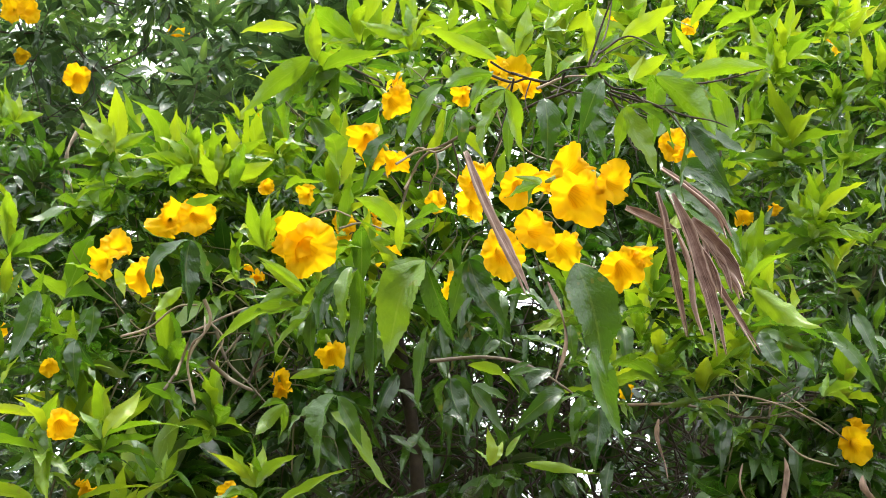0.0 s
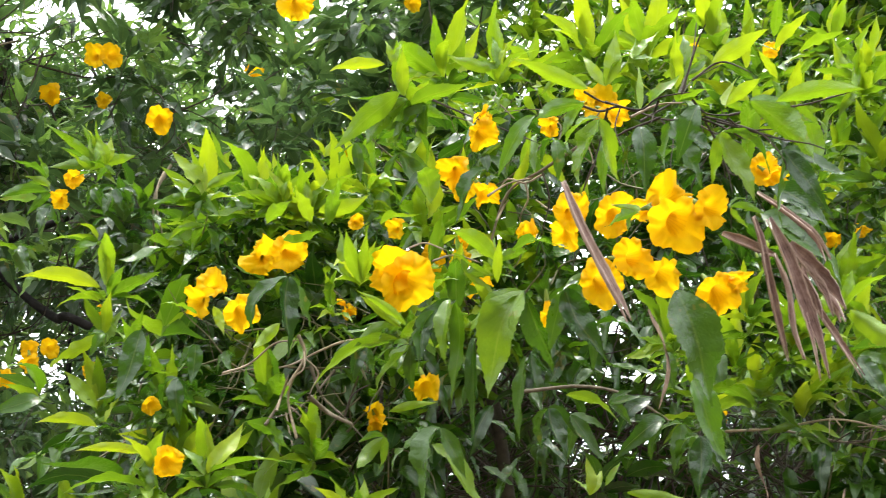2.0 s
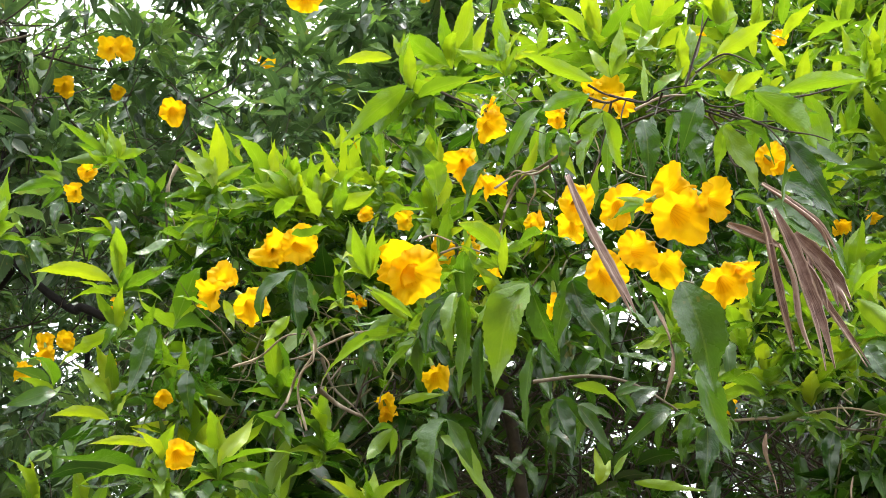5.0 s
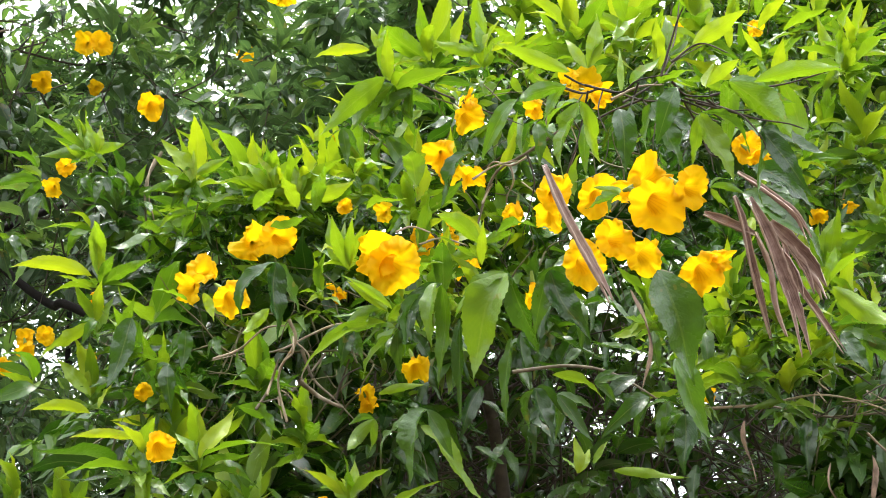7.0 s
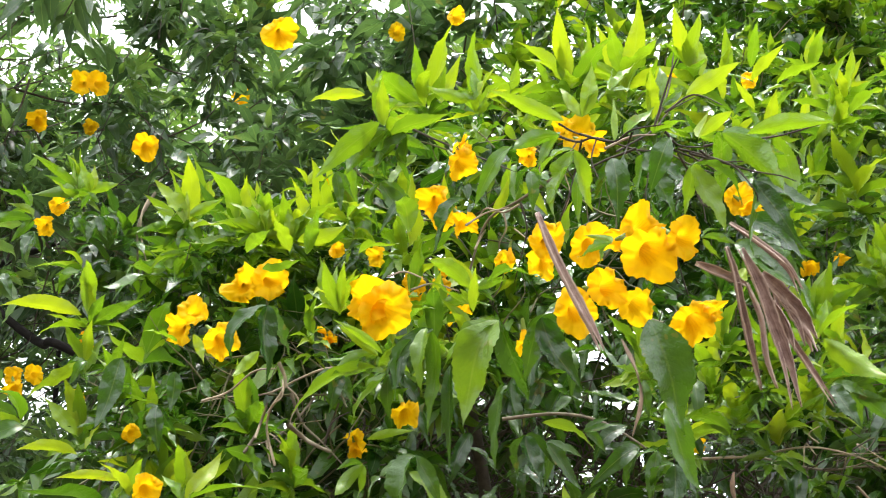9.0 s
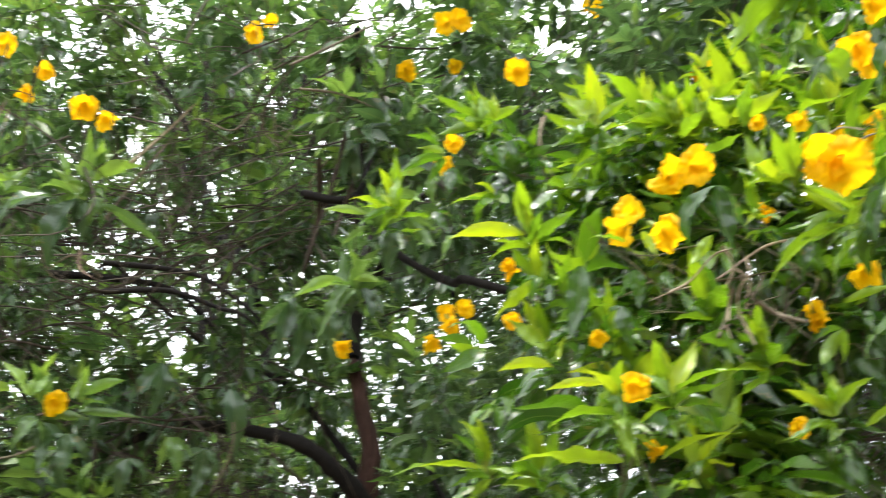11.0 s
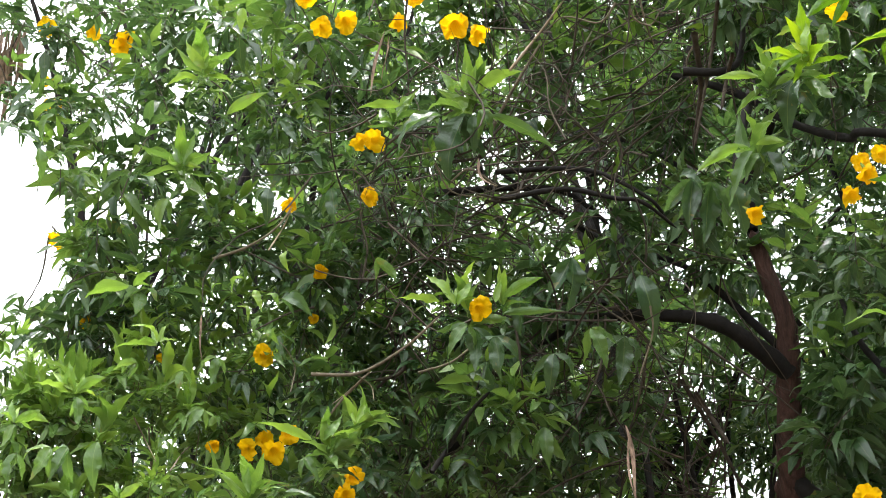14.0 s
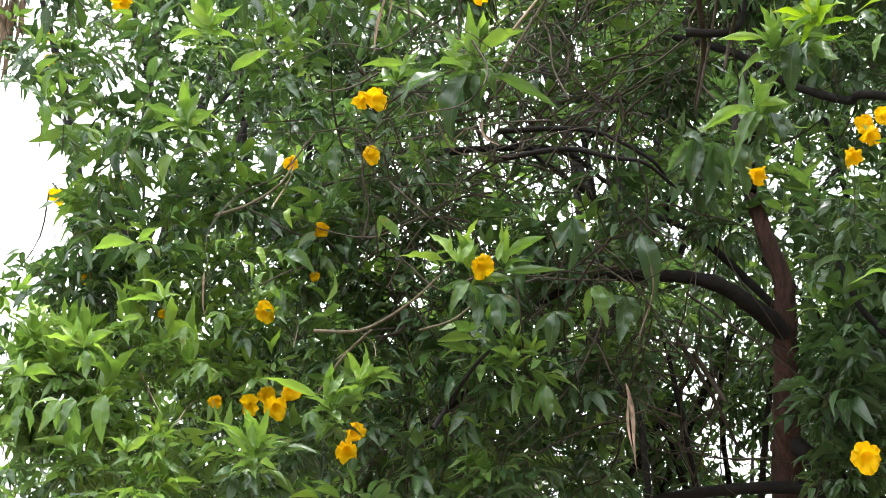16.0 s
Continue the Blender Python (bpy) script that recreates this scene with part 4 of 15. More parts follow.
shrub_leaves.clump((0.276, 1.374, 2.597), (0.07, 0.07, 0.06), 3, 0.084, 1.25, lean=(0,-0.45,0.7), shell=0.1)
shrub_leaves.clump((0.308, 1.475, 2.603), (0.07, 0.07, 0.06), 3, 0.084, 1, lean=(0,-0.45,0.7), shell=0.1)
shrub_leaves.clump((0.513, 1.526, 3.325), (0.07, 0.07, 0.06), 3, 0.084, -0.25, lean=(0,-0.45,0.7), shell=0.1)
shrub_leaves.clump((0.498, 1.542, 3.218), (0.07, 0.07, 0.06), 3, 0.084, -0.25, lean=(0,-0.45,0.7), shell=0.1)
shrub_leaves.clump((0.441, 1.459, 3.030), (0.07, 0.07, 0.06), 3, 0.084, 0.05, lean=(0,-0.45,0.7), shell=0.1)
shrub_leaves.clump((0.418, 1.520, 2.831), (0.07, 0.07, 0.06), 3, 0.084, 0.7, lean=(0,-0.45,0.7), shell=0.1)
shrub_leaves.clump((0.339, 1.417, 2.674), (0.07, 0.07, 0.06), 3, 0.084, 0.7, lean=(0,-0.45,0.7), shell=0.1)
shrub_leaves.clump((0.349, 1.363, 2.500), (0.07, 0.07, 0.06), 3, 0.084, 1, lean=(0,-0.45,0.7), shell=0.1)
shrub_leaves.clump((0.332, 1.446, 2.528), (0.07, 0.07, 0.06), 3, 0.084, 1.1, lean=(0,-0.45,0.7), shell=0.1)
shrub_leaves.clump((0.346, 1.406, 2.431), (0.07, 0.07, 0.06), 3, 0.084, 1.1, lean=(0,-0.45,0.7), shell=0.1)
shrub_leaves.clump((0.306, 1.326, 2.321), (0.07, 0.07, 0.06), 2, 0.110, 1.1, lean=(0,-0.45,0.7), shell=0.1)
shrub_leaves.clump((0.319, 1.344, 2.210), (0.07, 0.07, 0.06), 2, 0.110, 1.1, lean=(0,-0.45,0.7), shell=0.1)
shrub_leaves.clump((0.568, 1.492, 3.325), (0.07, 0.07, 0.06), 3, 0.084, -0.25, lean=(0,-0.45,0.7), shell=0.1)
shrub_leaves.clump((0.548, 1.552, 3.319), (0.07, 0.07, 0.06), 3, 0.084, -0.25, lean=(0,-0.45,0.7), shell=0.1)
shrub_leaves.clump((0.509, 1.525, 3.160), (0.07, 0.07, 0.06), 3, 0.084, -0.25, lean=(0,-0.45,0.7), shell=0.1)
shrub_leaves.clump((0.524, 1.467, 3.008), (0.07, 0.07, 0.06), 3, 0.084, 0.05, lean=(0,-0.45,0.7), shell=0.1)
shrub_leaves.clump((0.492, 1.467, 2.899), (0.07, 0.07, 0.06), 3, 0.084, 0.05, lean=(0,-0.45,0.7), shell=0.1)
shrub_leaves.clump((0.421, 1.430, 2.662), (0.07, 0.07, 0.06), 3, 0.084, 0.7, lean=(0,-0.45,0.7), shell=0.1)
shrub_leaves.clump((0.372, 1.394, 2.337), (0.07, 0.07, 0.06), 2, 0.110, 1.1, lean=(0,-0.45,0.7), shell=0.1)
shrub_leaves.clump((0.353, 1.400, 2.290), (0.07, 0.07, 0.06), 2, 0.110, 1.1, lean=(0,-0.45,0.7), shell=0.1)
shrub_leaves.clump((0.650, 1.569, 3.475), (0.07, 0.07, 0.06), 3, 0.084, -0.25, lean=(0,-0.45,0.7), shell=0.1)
shrub_leaves.clump((0.648, 1.556, 3.350), (0.07, 0.07, 0.06), 3, 0.084, -0.25, lean=(0,-0.45,0.7), shell=0.1)
shrub_leaves.clump((0.590, 1.517, 3.210), (0.07, 0.07, 0.06), 3, 0.084, -0.25, lean=(0,-0.45,0.7), shell=0.1)
shrub_leaves.clump((0.617, 1.498, 3.014), (0.07, 0.07, 0.06), 3, 0.084, 0.05, lean=(0,-0.45,0.7), shell=0.1)
shrub_leaves.clump((0.534, 1.412, 2.771), (0.07, 0.07, 0.06), 3, 0.084, 0.05, lean=(0,-0.45,0.7), shell=0.1)
shrub_leaves.clump((0.458, 1.325, 2.431), (0.07, 0.07, 0.06), 3, 0.084, 1.1, lean=(0,-0.45,0.7), shell=0.1)
shrub_leaves.clump((0.449, 1.320, 2.343), (0.07, 0.07, 0.06), 2, 0.110, 1.1, lean=(0,-0.45,0.7), shell=0.1)
shrub_leaves.clump((0.444, 1.370, 2.320), (0.07, 0.07, 0.06), 2, 0.110, 1.1, lean=(0,-0.45,0.7), shell=0.1)
shrub_leaves.clump((0.399, 1.343, 2.263), (0.07, 0.07, 0.06), 2, 0.110, 1.1, lean=(0,-0.45,0.7), shell=0.1)
shrub_leaves.clump((0.697, 1.466, 3.354), (0.07, 0.07, 0.06), 3, 0.084, -0.25, lean=(0,-0.45,0.7), shell=0.1)
shrub_leaves.clump((0.769, 1.504, 3.276), (0.07, 0.07, 0.06), 3, 0.084, -0.25, lean=(0,-0.45,0.7), shell=0.1)
shrub_leaves.clump((0.675, 1.504, 3.101), (0.07, 0.07, 0.06), 3, 0.084, -0.25, lean=(0,-0.45,0.7), shell=0.1)
shrub_leaves.clump((0.627, 1.455, 3.024), (0.07, 0.07, 0.06), 3, 0.084, 0.05, lean=(0,-0.45,0.7), shell=0.1)
shrub_leaves.clump((0.636, 1.466, 2.931), (0.07, 0.07, 0.06), 3, 0.084, 0.05, lean=(0,-0.45,0.7), shell=0.1)
shrub_leaves.clump((0.583, 1.451, 2.696), (0.07, 0.07, 0.06), 3, 0.084, 0.7, lean=(0,-0.45,0.7), shell=0.1)
shrub_leaves.clump((0.510, 1.352, 2.457), (0.07, 0.07, 0.06), 3, 0.084, 1.1, lean=(0,-0.45,0.7), shell=0.1)
shrub_leaves.clump((0.461, 1.309, 2.312), (0.07, 0.07, 0.06), 2, 0.110, 1.1, lean=(0,-0.45,0.7), shell=0.1)
shrub_leaves.clump((0.794, 1.484, 3.255), (0.07, 0.07, 0.06), 3, 0.084, -0.25, lean=(0,-0.45,0.7), shell=0.1)
shrub_leaves.clump((0.730, 1.426, 3.049), (0.07, 0.07, 0.06), 3, 0.084, -0.25, lean=(0,-0.45,0.7), shell=0.1)
shrub_leaves.clump((0.670, 1.415, 2.844), (0.07, 0.07, 0.06), 3, 0.084, 0.05, lean=(0,-0.45,0.7), shell=0.1)
shrub_leaves.clump((0.630, 1.362, 2.664), (0.07, 0.07, 0.06), 3, 0.084, 0.7, lean=(0,-0.45,0.7), shell=0.1)
shrub_leaves.clump((-0.373, 1.325, 2.728), (0.07, 0.07, 0.05), 2, 0.093, -0.15, shell=0.1)
shrub_leaves.clump((-0.405, 1.355, 2.681), (0.07, 0.07, 0.05), 2, 0.110, -0.2, shell=0.1)
shrub_leaves.clump((-0.380, 1.381, 2.656), (0.07, 0.07, 0.05), 2, 0.110, -0.2, shell=0.1)
shrub_leaves.clump((-0.346, 1.289, 2.483), (0.07, 0.07, 0.05), 2, 0.110, 0.35, shell=0.1)
shrub_leaves.clump((-0.380, 1.439, 2.441), (0.07, 0.07, 0.05), 2, 0.110, 0.55, shell=0.1)
shrub_leaves.clump((-0.324, 1.349, 2.335), (0.07, 0.07, 0.05), 2, 0.110, 0.55, shell=0.1)
shrub_leaves.clump((-0.355, 1.380, 2.305), (0.07, 0.07, 0.05), 2, 0.110, 0.55, shell=0.1)
shrub_leaves.clump((-0.340, 1.357, 2.244), (0.07, 0.07, 0.05), 2, 0.110, 0.55, shell=0.1)
shrub_leaves.clump((-0.316, 1.353, 2.713), (0.07, 0.07, 0.05), 2, 0.093, -0.2, shell=0.1)
shrub_leaves.clump((-0.311, 1.395, 2.660), (0.07, 0.07, 0.05), 2, 0.110, -0.2, shell=0.1)
shrub_leaves.clump((-0.320, 1.402, 2.579), (0.07, 0.07, 0.05), 2, 0.110, 0.35, shell=0.1)
shrub_leaves.clump((-0.326, 1.433, 2.434), (0.07, 0.07, 0.05), 2, 0.110, 0.55, shell=0.1)
shrub_leaves.clump((-0.297, 1.350, 2.302), (0.07, 0.07, 0.05), 2, 0.110, 0.55, shell=0.1)
shrub_leaves.clump((-0.290, 1.442, 2.279), (0.07, 0.07, 0.05), 2, 0.110, 0.55, shell=0.1)
shrub_leaves.clump((-0.276, 1.320, 2.762), (0.07, 0.07, 0.05), 2, 0.093, -0.15, shell=0.1)
shrub_leaves.clump((-0.271, 1.353, 2.725), (0.07, 0.07, 0.05), 2, 0.093, -0.15, shell=0.1)
shrub_leaves.clump((-0.270, 1.398, 2.669), (0.07, 0.07, 0.05), 2, 0.110, -0.6, shell=0.1)
shrub_leaves.clump((-0.268, 1.325, 2.546), (0.07, 0.07, 0.05), 2, 0.110, -0.05, shell=0.1)
shrub_leaves.clump((-0.283, 1.409, 2.508), (0.07, 0.07, 0.05), 2, 0.110, 0.35, shell=0.1)
shrub_leaves.clump((-0.287, 1.539, 2.360), (0.07, 0.07, 0.05), 2, 0.110, 0.55, shell=0.1)
shrub_leaves.clump((-0.216, 1.327, 2.766), (0.07, 0.07, 0.05), 2, 0.093, -0.15, shell=0.1)
shrub_leaves.clump((-0.196, 1.368, 2.722), (0.07, 0.07, 0.05), 2, 0.093, -0.6, shell=0.1)
shrub_leaves.clump((-0.216, 1.416, 2.657), (0.07, 0.07, 0.05), 2, 0.110, -0.6, shell=0.1)
shrub_leaves.clump((-0.230, 1.409, 2.612), (0.07, 0.07, 0.05), 2, 0.110, -0.05, shell=0.1)
shrub_leaves.clump((-0.187, 1.303, 2.379), (0.07, 0.07, 0.05), 2, 0.110, 0.55, shell=0.1)
shrub_leaves.clump((-0.224, 1.427, 2.376), (0.07, 0.07, 0.05), 2, 0.110, 0.55, shell=0.1)
shrub_leaves.clump((-0.173, 1.357, 2.308), (0.07, 0.07, 0.05), 2, 0.110, 0.55, shell=0.1)
shrub_leaves.clump((-0.201, 1.489, 2.307), (0.07, 0.07, 0.05), 2, 0.110, 0.55, shell=0.1)
shrub_leaves.clump((-0.385, 1.191, 2.227), (0.09, 0.08, 0.07), 3, 0.120, -0.1, shell=0.1)
shrub_leaves.clump((-0.315, 1.223, 2.205), (0.09, 0.08, 0.07), 3, 0.120, -0.1, shell=0.1)
shrub_leaves.clump((-0.478, 1.294, 2.410), (0.09, 0.08, 0.07), 2, 0.120, 0.5, shell=0.1)
shrub_leaves.clump((-0.394, 1.322, 2.411), (0.09, 0.08, 0.07), 3, 0.120, 0.7, shell=0.1)
shrub_leaves.clump((-0.553, 1.398, 2.762), (0.09, 0.08, 0.07), 3, 0.102, 0, shell=0.1)
shrub_leaves.clump((-0.454, 1.477, 2.706), (0.09, 0.08, 0.07), 3, 0.120, 0.3, shell=0.1)
shrub_leaves.clump((-0.298, 1.301, 2.284), (0.09, 0.08, 0.07), 3, 0.120, 0.2, shell=0.1)
shrub_leaves.clump((-0.371, 1.233, 2.149), (0.09, 0.08, 0.07), 4, 0.120, 0.2, shell=0.1)
shrub_leaves.clump((-0.452, 1.386, 2.568), (0.09, 0.08, 0.07), 2, 0.120, 0.4, shell=0.1)
shrub_leaves.clump((-0.554, 1.481, 2.653), (0.09, 0.08, 0.07), 2, 0.120, 0.3, shell=0.1)
shrub_leaves.clump((0.018, 1.898, 3.227), (0.5, 0.3, 0.3), 30, 0.136, 0.75)
# Deep clumps whose old tone stands in for the dark interior.
shrub_leaves.clump((0.455, 2.089, 2.691), (0.5, 0.3, 0.3), 12, 0.160, 1.35)
shrub_leaves.clump((-0.186, 2.071, 2.798), (0.5, 0.3, 0.3), 12, 0.160, 1.2)
shrub_leaves.clump((0.204, 2.021, 2.679), (0.5, 0.3, 0.3), 12, 0.160, 1.3)
shrub_leaves.clump((0.810, 2.227, 3.439), (0.6, 0.3, 0.6), 61, 0.122, 0.95)
shrub_leaves.clump((0.064, 1.677, 3.565), (0.1, 0.1, 0.08), 2, 0.111, 0.3, shell=0.1)
shrub_leaves.clump((0.080, 1.819, 3.557), (0.1, 0.1, 0.08), 2, 0.111, 0.3, shell=0.1)
shrub_leaves.clump((0.196, 1.844, 3.782), (0.1, 0.1, 0.08), 2, 0.111, 0.3, shell=0.1)
shrub_leaves.clump((0.152, 1.898, 3.588), (0.1, 0.1, 0.08), 2, 0.111, 0.3, shell=0.1)
shrub_leaves.clump((0.236, 1.755, 3.616), (0.1, 0.1, 0.08), 2, 0.111, 0.3, shell=0.1)
shrub_leaves.clump((0.235, 1.748, 3.432), (0.1, 0.1, 0.08), 2, 0.111, 0.3, shell=0.1)
shrub_leaves.clump((0.371, 1.717, 3.589), (0.1, 0.1, 0.08), 3, 0.099, 0.3, shell=0.1)
shrub_leaves.clump((0.390, 1.884, 3.638), (0.1, 0.1, 0.08), 3, 0.099, 0.3, shell=0.1)
shrub_leaves.clump((0.460, 1.805, 3.681), (0.1, 0.1, 0.08), 3, 0.099, 0.3, shell=0.1)
shrub_leaves.clump((0.496, 1.916, 3.613), (0.1, 0.1, 0.08), 3, 0.099, 0.3, shell=0.1)
shrub_leaves.clump((0.508, 1.583, 3.525), (0.1, 0.1, 0.08), 3, 0.099, 0.3, shell=0.1)
shrub_leaves.clump((0.596, 1.766, 3.667), (0.1, 0.1, 0.08), 3, 0.099, 0.3, shell=0.1)
shrub_leaves.clump((0.581, 1.797, 3.547), (0.1, 0.1, 0.08), 3, 0.099, 0.3, shell=0.1)
shrub_leaves.clump((0.697, 1.795, 3.651), (0.1, 0.1, 0.08), 3, 0.099, 0.3, shell=0.1)
shrub_leaves.clump((0.625, 1.689, 3.352), (0.1, 0.1, 0.08), 3, 0.099, 0.3, shell=0.1)
shrub_leaves.clump((0.800, 1.822, 3.686), (0.1, 0.1, 0.08), 3, 0.099, 0.3, shell=0.1)
shrub_leaves.clump((0.726, 1.720, 3.427), (0.1, 0.1, 0.08), 3, 0.099, 0.3, shell=0.1)
# Darkest leaf and twig tones, put here in place of the interior shade.
shade_wood = Foliage(71, inner_shade=1.8)
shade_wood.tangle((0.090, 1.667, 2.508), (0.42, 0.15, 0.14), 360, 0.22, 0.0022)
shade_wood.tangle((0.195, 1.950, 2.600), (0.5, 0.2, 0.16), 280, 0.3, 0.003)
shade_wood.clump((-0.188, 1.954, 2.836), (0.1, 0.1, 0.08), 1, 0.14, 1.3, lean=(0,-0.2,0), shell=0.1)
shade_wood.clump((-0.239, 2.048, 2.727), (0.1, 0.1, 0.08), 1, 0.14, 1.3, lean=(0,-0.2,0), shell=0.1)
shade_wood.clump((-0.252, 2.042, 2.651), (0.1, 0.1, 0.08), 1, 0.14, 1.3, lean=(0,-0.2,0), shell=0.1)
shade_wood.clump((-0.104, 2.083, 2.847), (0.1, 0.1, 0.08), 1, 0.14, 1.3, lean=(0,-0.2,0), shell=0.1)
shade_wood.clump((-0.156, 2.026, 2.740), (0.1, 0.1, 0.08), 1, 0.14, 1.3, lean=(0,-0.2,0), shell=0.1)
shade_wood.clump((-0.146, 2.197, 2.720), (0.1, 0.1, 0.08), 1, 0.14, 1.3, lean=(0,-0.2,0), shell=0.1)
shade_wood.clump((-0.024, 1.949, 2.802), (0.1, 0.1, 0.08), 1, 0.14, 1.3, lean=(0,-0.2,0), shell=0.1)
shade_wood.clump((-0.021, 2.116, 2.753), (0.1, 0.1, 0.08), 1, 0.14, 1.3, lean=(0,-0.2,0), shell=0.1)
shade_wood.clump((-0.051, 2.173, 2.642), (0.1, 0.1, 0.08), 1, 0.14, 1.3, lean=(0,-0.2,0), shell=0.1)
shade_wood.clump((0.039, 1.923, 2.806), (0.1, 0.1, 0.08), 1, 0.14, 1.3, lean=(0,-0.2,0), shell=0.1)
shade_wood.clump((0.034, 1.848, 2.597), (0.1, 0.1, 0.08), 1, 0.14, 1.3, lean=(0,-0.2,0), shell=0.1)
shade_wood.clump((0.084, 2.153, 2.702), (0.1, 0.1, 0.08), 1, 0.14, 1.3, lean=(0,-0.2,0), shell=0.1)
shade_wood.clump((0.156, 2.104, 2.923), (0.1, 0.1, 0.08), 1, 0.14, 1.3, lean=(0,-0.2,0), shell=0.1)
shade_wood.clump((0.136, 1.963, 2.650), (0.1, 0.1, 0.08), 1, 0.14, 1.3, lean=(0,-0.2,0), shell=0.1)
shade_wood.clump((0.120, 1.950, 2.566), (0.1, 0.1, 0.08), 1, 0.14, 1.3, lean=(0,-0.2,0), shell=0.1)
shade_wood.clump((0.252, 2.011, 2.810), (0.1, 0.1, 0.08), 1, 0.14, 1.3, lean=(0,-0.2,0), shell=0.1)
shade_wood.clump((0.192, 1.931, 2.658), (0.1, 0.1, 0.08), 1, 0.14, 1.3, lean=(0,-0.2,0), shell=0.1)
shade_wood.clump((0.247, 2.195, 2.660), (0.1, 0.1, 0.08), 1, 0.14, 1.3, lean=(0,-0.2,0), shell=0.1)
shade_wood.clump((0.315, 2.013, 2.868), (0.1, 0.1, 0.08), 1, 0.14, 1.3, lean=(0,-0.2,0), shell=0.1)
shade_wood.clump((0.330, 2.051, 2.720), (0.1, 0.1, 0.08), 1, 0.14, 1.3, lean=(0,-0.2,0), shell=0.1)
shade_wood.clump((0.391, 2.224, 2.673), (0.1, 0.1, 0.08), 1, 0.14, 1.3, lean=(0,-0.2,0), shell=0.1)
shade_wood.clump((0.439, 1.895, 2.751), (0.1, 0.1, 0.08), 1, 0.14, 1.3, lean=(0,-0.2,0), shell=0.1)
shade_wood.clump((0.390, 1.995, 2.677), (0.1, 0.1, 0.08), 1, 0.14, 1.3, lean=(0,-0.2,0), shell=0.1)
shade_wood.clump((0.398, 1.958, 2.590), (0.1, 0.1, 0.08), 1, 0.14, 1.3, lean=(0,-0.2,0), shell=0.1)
# Added dark backing: closes sky specks and blocks light from behind.
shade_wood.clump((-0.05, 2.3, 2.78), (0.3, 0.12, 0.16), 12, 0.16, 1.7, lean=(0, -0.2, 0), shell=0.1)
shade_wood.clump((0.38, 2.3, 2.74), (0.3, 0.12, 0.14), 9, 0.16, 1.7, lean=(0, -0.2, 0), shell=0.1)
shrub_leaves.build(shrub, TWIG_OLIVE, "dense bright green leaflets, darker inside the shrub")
shade_wood.build(shrub, TWIG_DARK, "leaves coloured dark to stand in for the shade inside the shrub")

# ---- the tree with the red-brown trunk ----
tree = plant_thing("tree", (-1.17, 2.28, 0.0), "slender tree with red-brown trunk, dark leaves and yellow flowers", "tree")
flower(shrub, (-0.001, 1.043, 2.426), (0.323, 0.189, -0.927), 0.019, form=7)
flower(shrub, (-0.073, 1.156, 2.509), (0.289, -0.791, 0.539), 0.016, form=7)
flower(shrub, (-0.208, 1.163, 2.430), (-0.742, -0.660, -0.118), 0.016, form=7)
flower(shrub, (-0.046, 1.051, 2.601), (0.359, -0.685, 0.634), 0.016, form=7)
tree_leaves = Foliage(33, 1.0)
branch(tree, ((-1.17, 2.28, -0.05), (-1.19, 2.31, 0.9), (-1.23, 2.36, 1.8), (-1.225, 2.354, 2.432), (-1.202, 2.319, 2.51)), 0.042, 0.028, BARK_RED, name="trunk", sides=22, knots=0.12)
branch(tree, ((-1.225, 2.354, 2.432), (-1.179, 2.284, 2.590), (-1.146, 2.239, 2.711), (-1.128, 2.213, 2.796), (-1.141, 2.194, 2.883), (-1.158, 2.175, 3.002)), 0.0270, 0.0153, BARK_RED, name='trunk', sides=22, knots=0.12)
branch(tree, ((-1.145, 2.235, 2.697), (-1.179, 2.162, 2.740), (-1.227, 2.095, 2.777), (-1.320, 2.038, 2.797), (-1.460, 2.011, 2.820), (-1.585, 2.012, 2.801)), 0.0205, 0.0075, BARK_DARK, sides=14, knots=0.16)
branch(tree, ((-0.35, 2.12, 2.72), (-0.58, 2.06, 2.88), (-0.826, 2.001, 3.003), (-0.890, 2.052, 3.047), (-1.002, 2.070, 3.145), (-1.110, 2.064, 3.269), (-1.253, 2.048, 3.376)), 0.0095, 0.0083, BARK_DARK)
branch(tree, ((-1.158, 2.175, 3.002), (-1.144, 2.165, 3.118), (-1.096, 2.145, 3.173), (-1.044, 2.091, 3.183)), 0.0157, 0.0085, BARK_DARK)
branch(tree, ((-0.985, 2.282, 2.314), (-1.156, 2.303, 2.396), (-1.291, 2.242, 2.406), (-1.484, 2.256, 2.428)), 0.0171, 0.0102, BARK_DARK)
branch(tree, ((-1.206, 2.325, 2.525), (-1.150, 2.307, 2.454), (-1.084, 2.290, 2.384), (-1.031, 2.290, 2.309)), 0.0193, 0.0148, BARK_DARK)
tree_leaves.clump((-1.06, 2.50, 3.05), (0.16, 0.12, 0.16), 9, 0.13, 0.9)
tree_leaves.clump((-1.14, 2.60, 3.20), (0.12, 0.12, 0.12), 6, 0.13, 0.9)
tree_leaves.clump((-0.87, 2.93, 2.85), (0.15, 0.12, 0.12), 7, 0.13, 1.0)
tree_leaves.clump((-1.01, 3.15, 3.03), (0.15, 0.12, 0.12), 7, 0.13, 1.0)
tree_leaves.tangle((-1.580, 1.905, 2.966), (0.35, 0.3, 0.3), 300, 0.3, 0.003)
tree_leaves.tangle((-1.633, 2.186, 2.670), (0.4, 0.3, 0.2), 160, 0.3, 0.003)
tree_leaves.tangle((-1.811, 1.797, 3.418), (0.8, 0.4, 0.5), 200, 0.3, 0.00245)
tree_leaves.tangle((-1.072, 2.007, 3.356), (0.4, 0.3, 0.3), 120, 0.3, 0.00245)
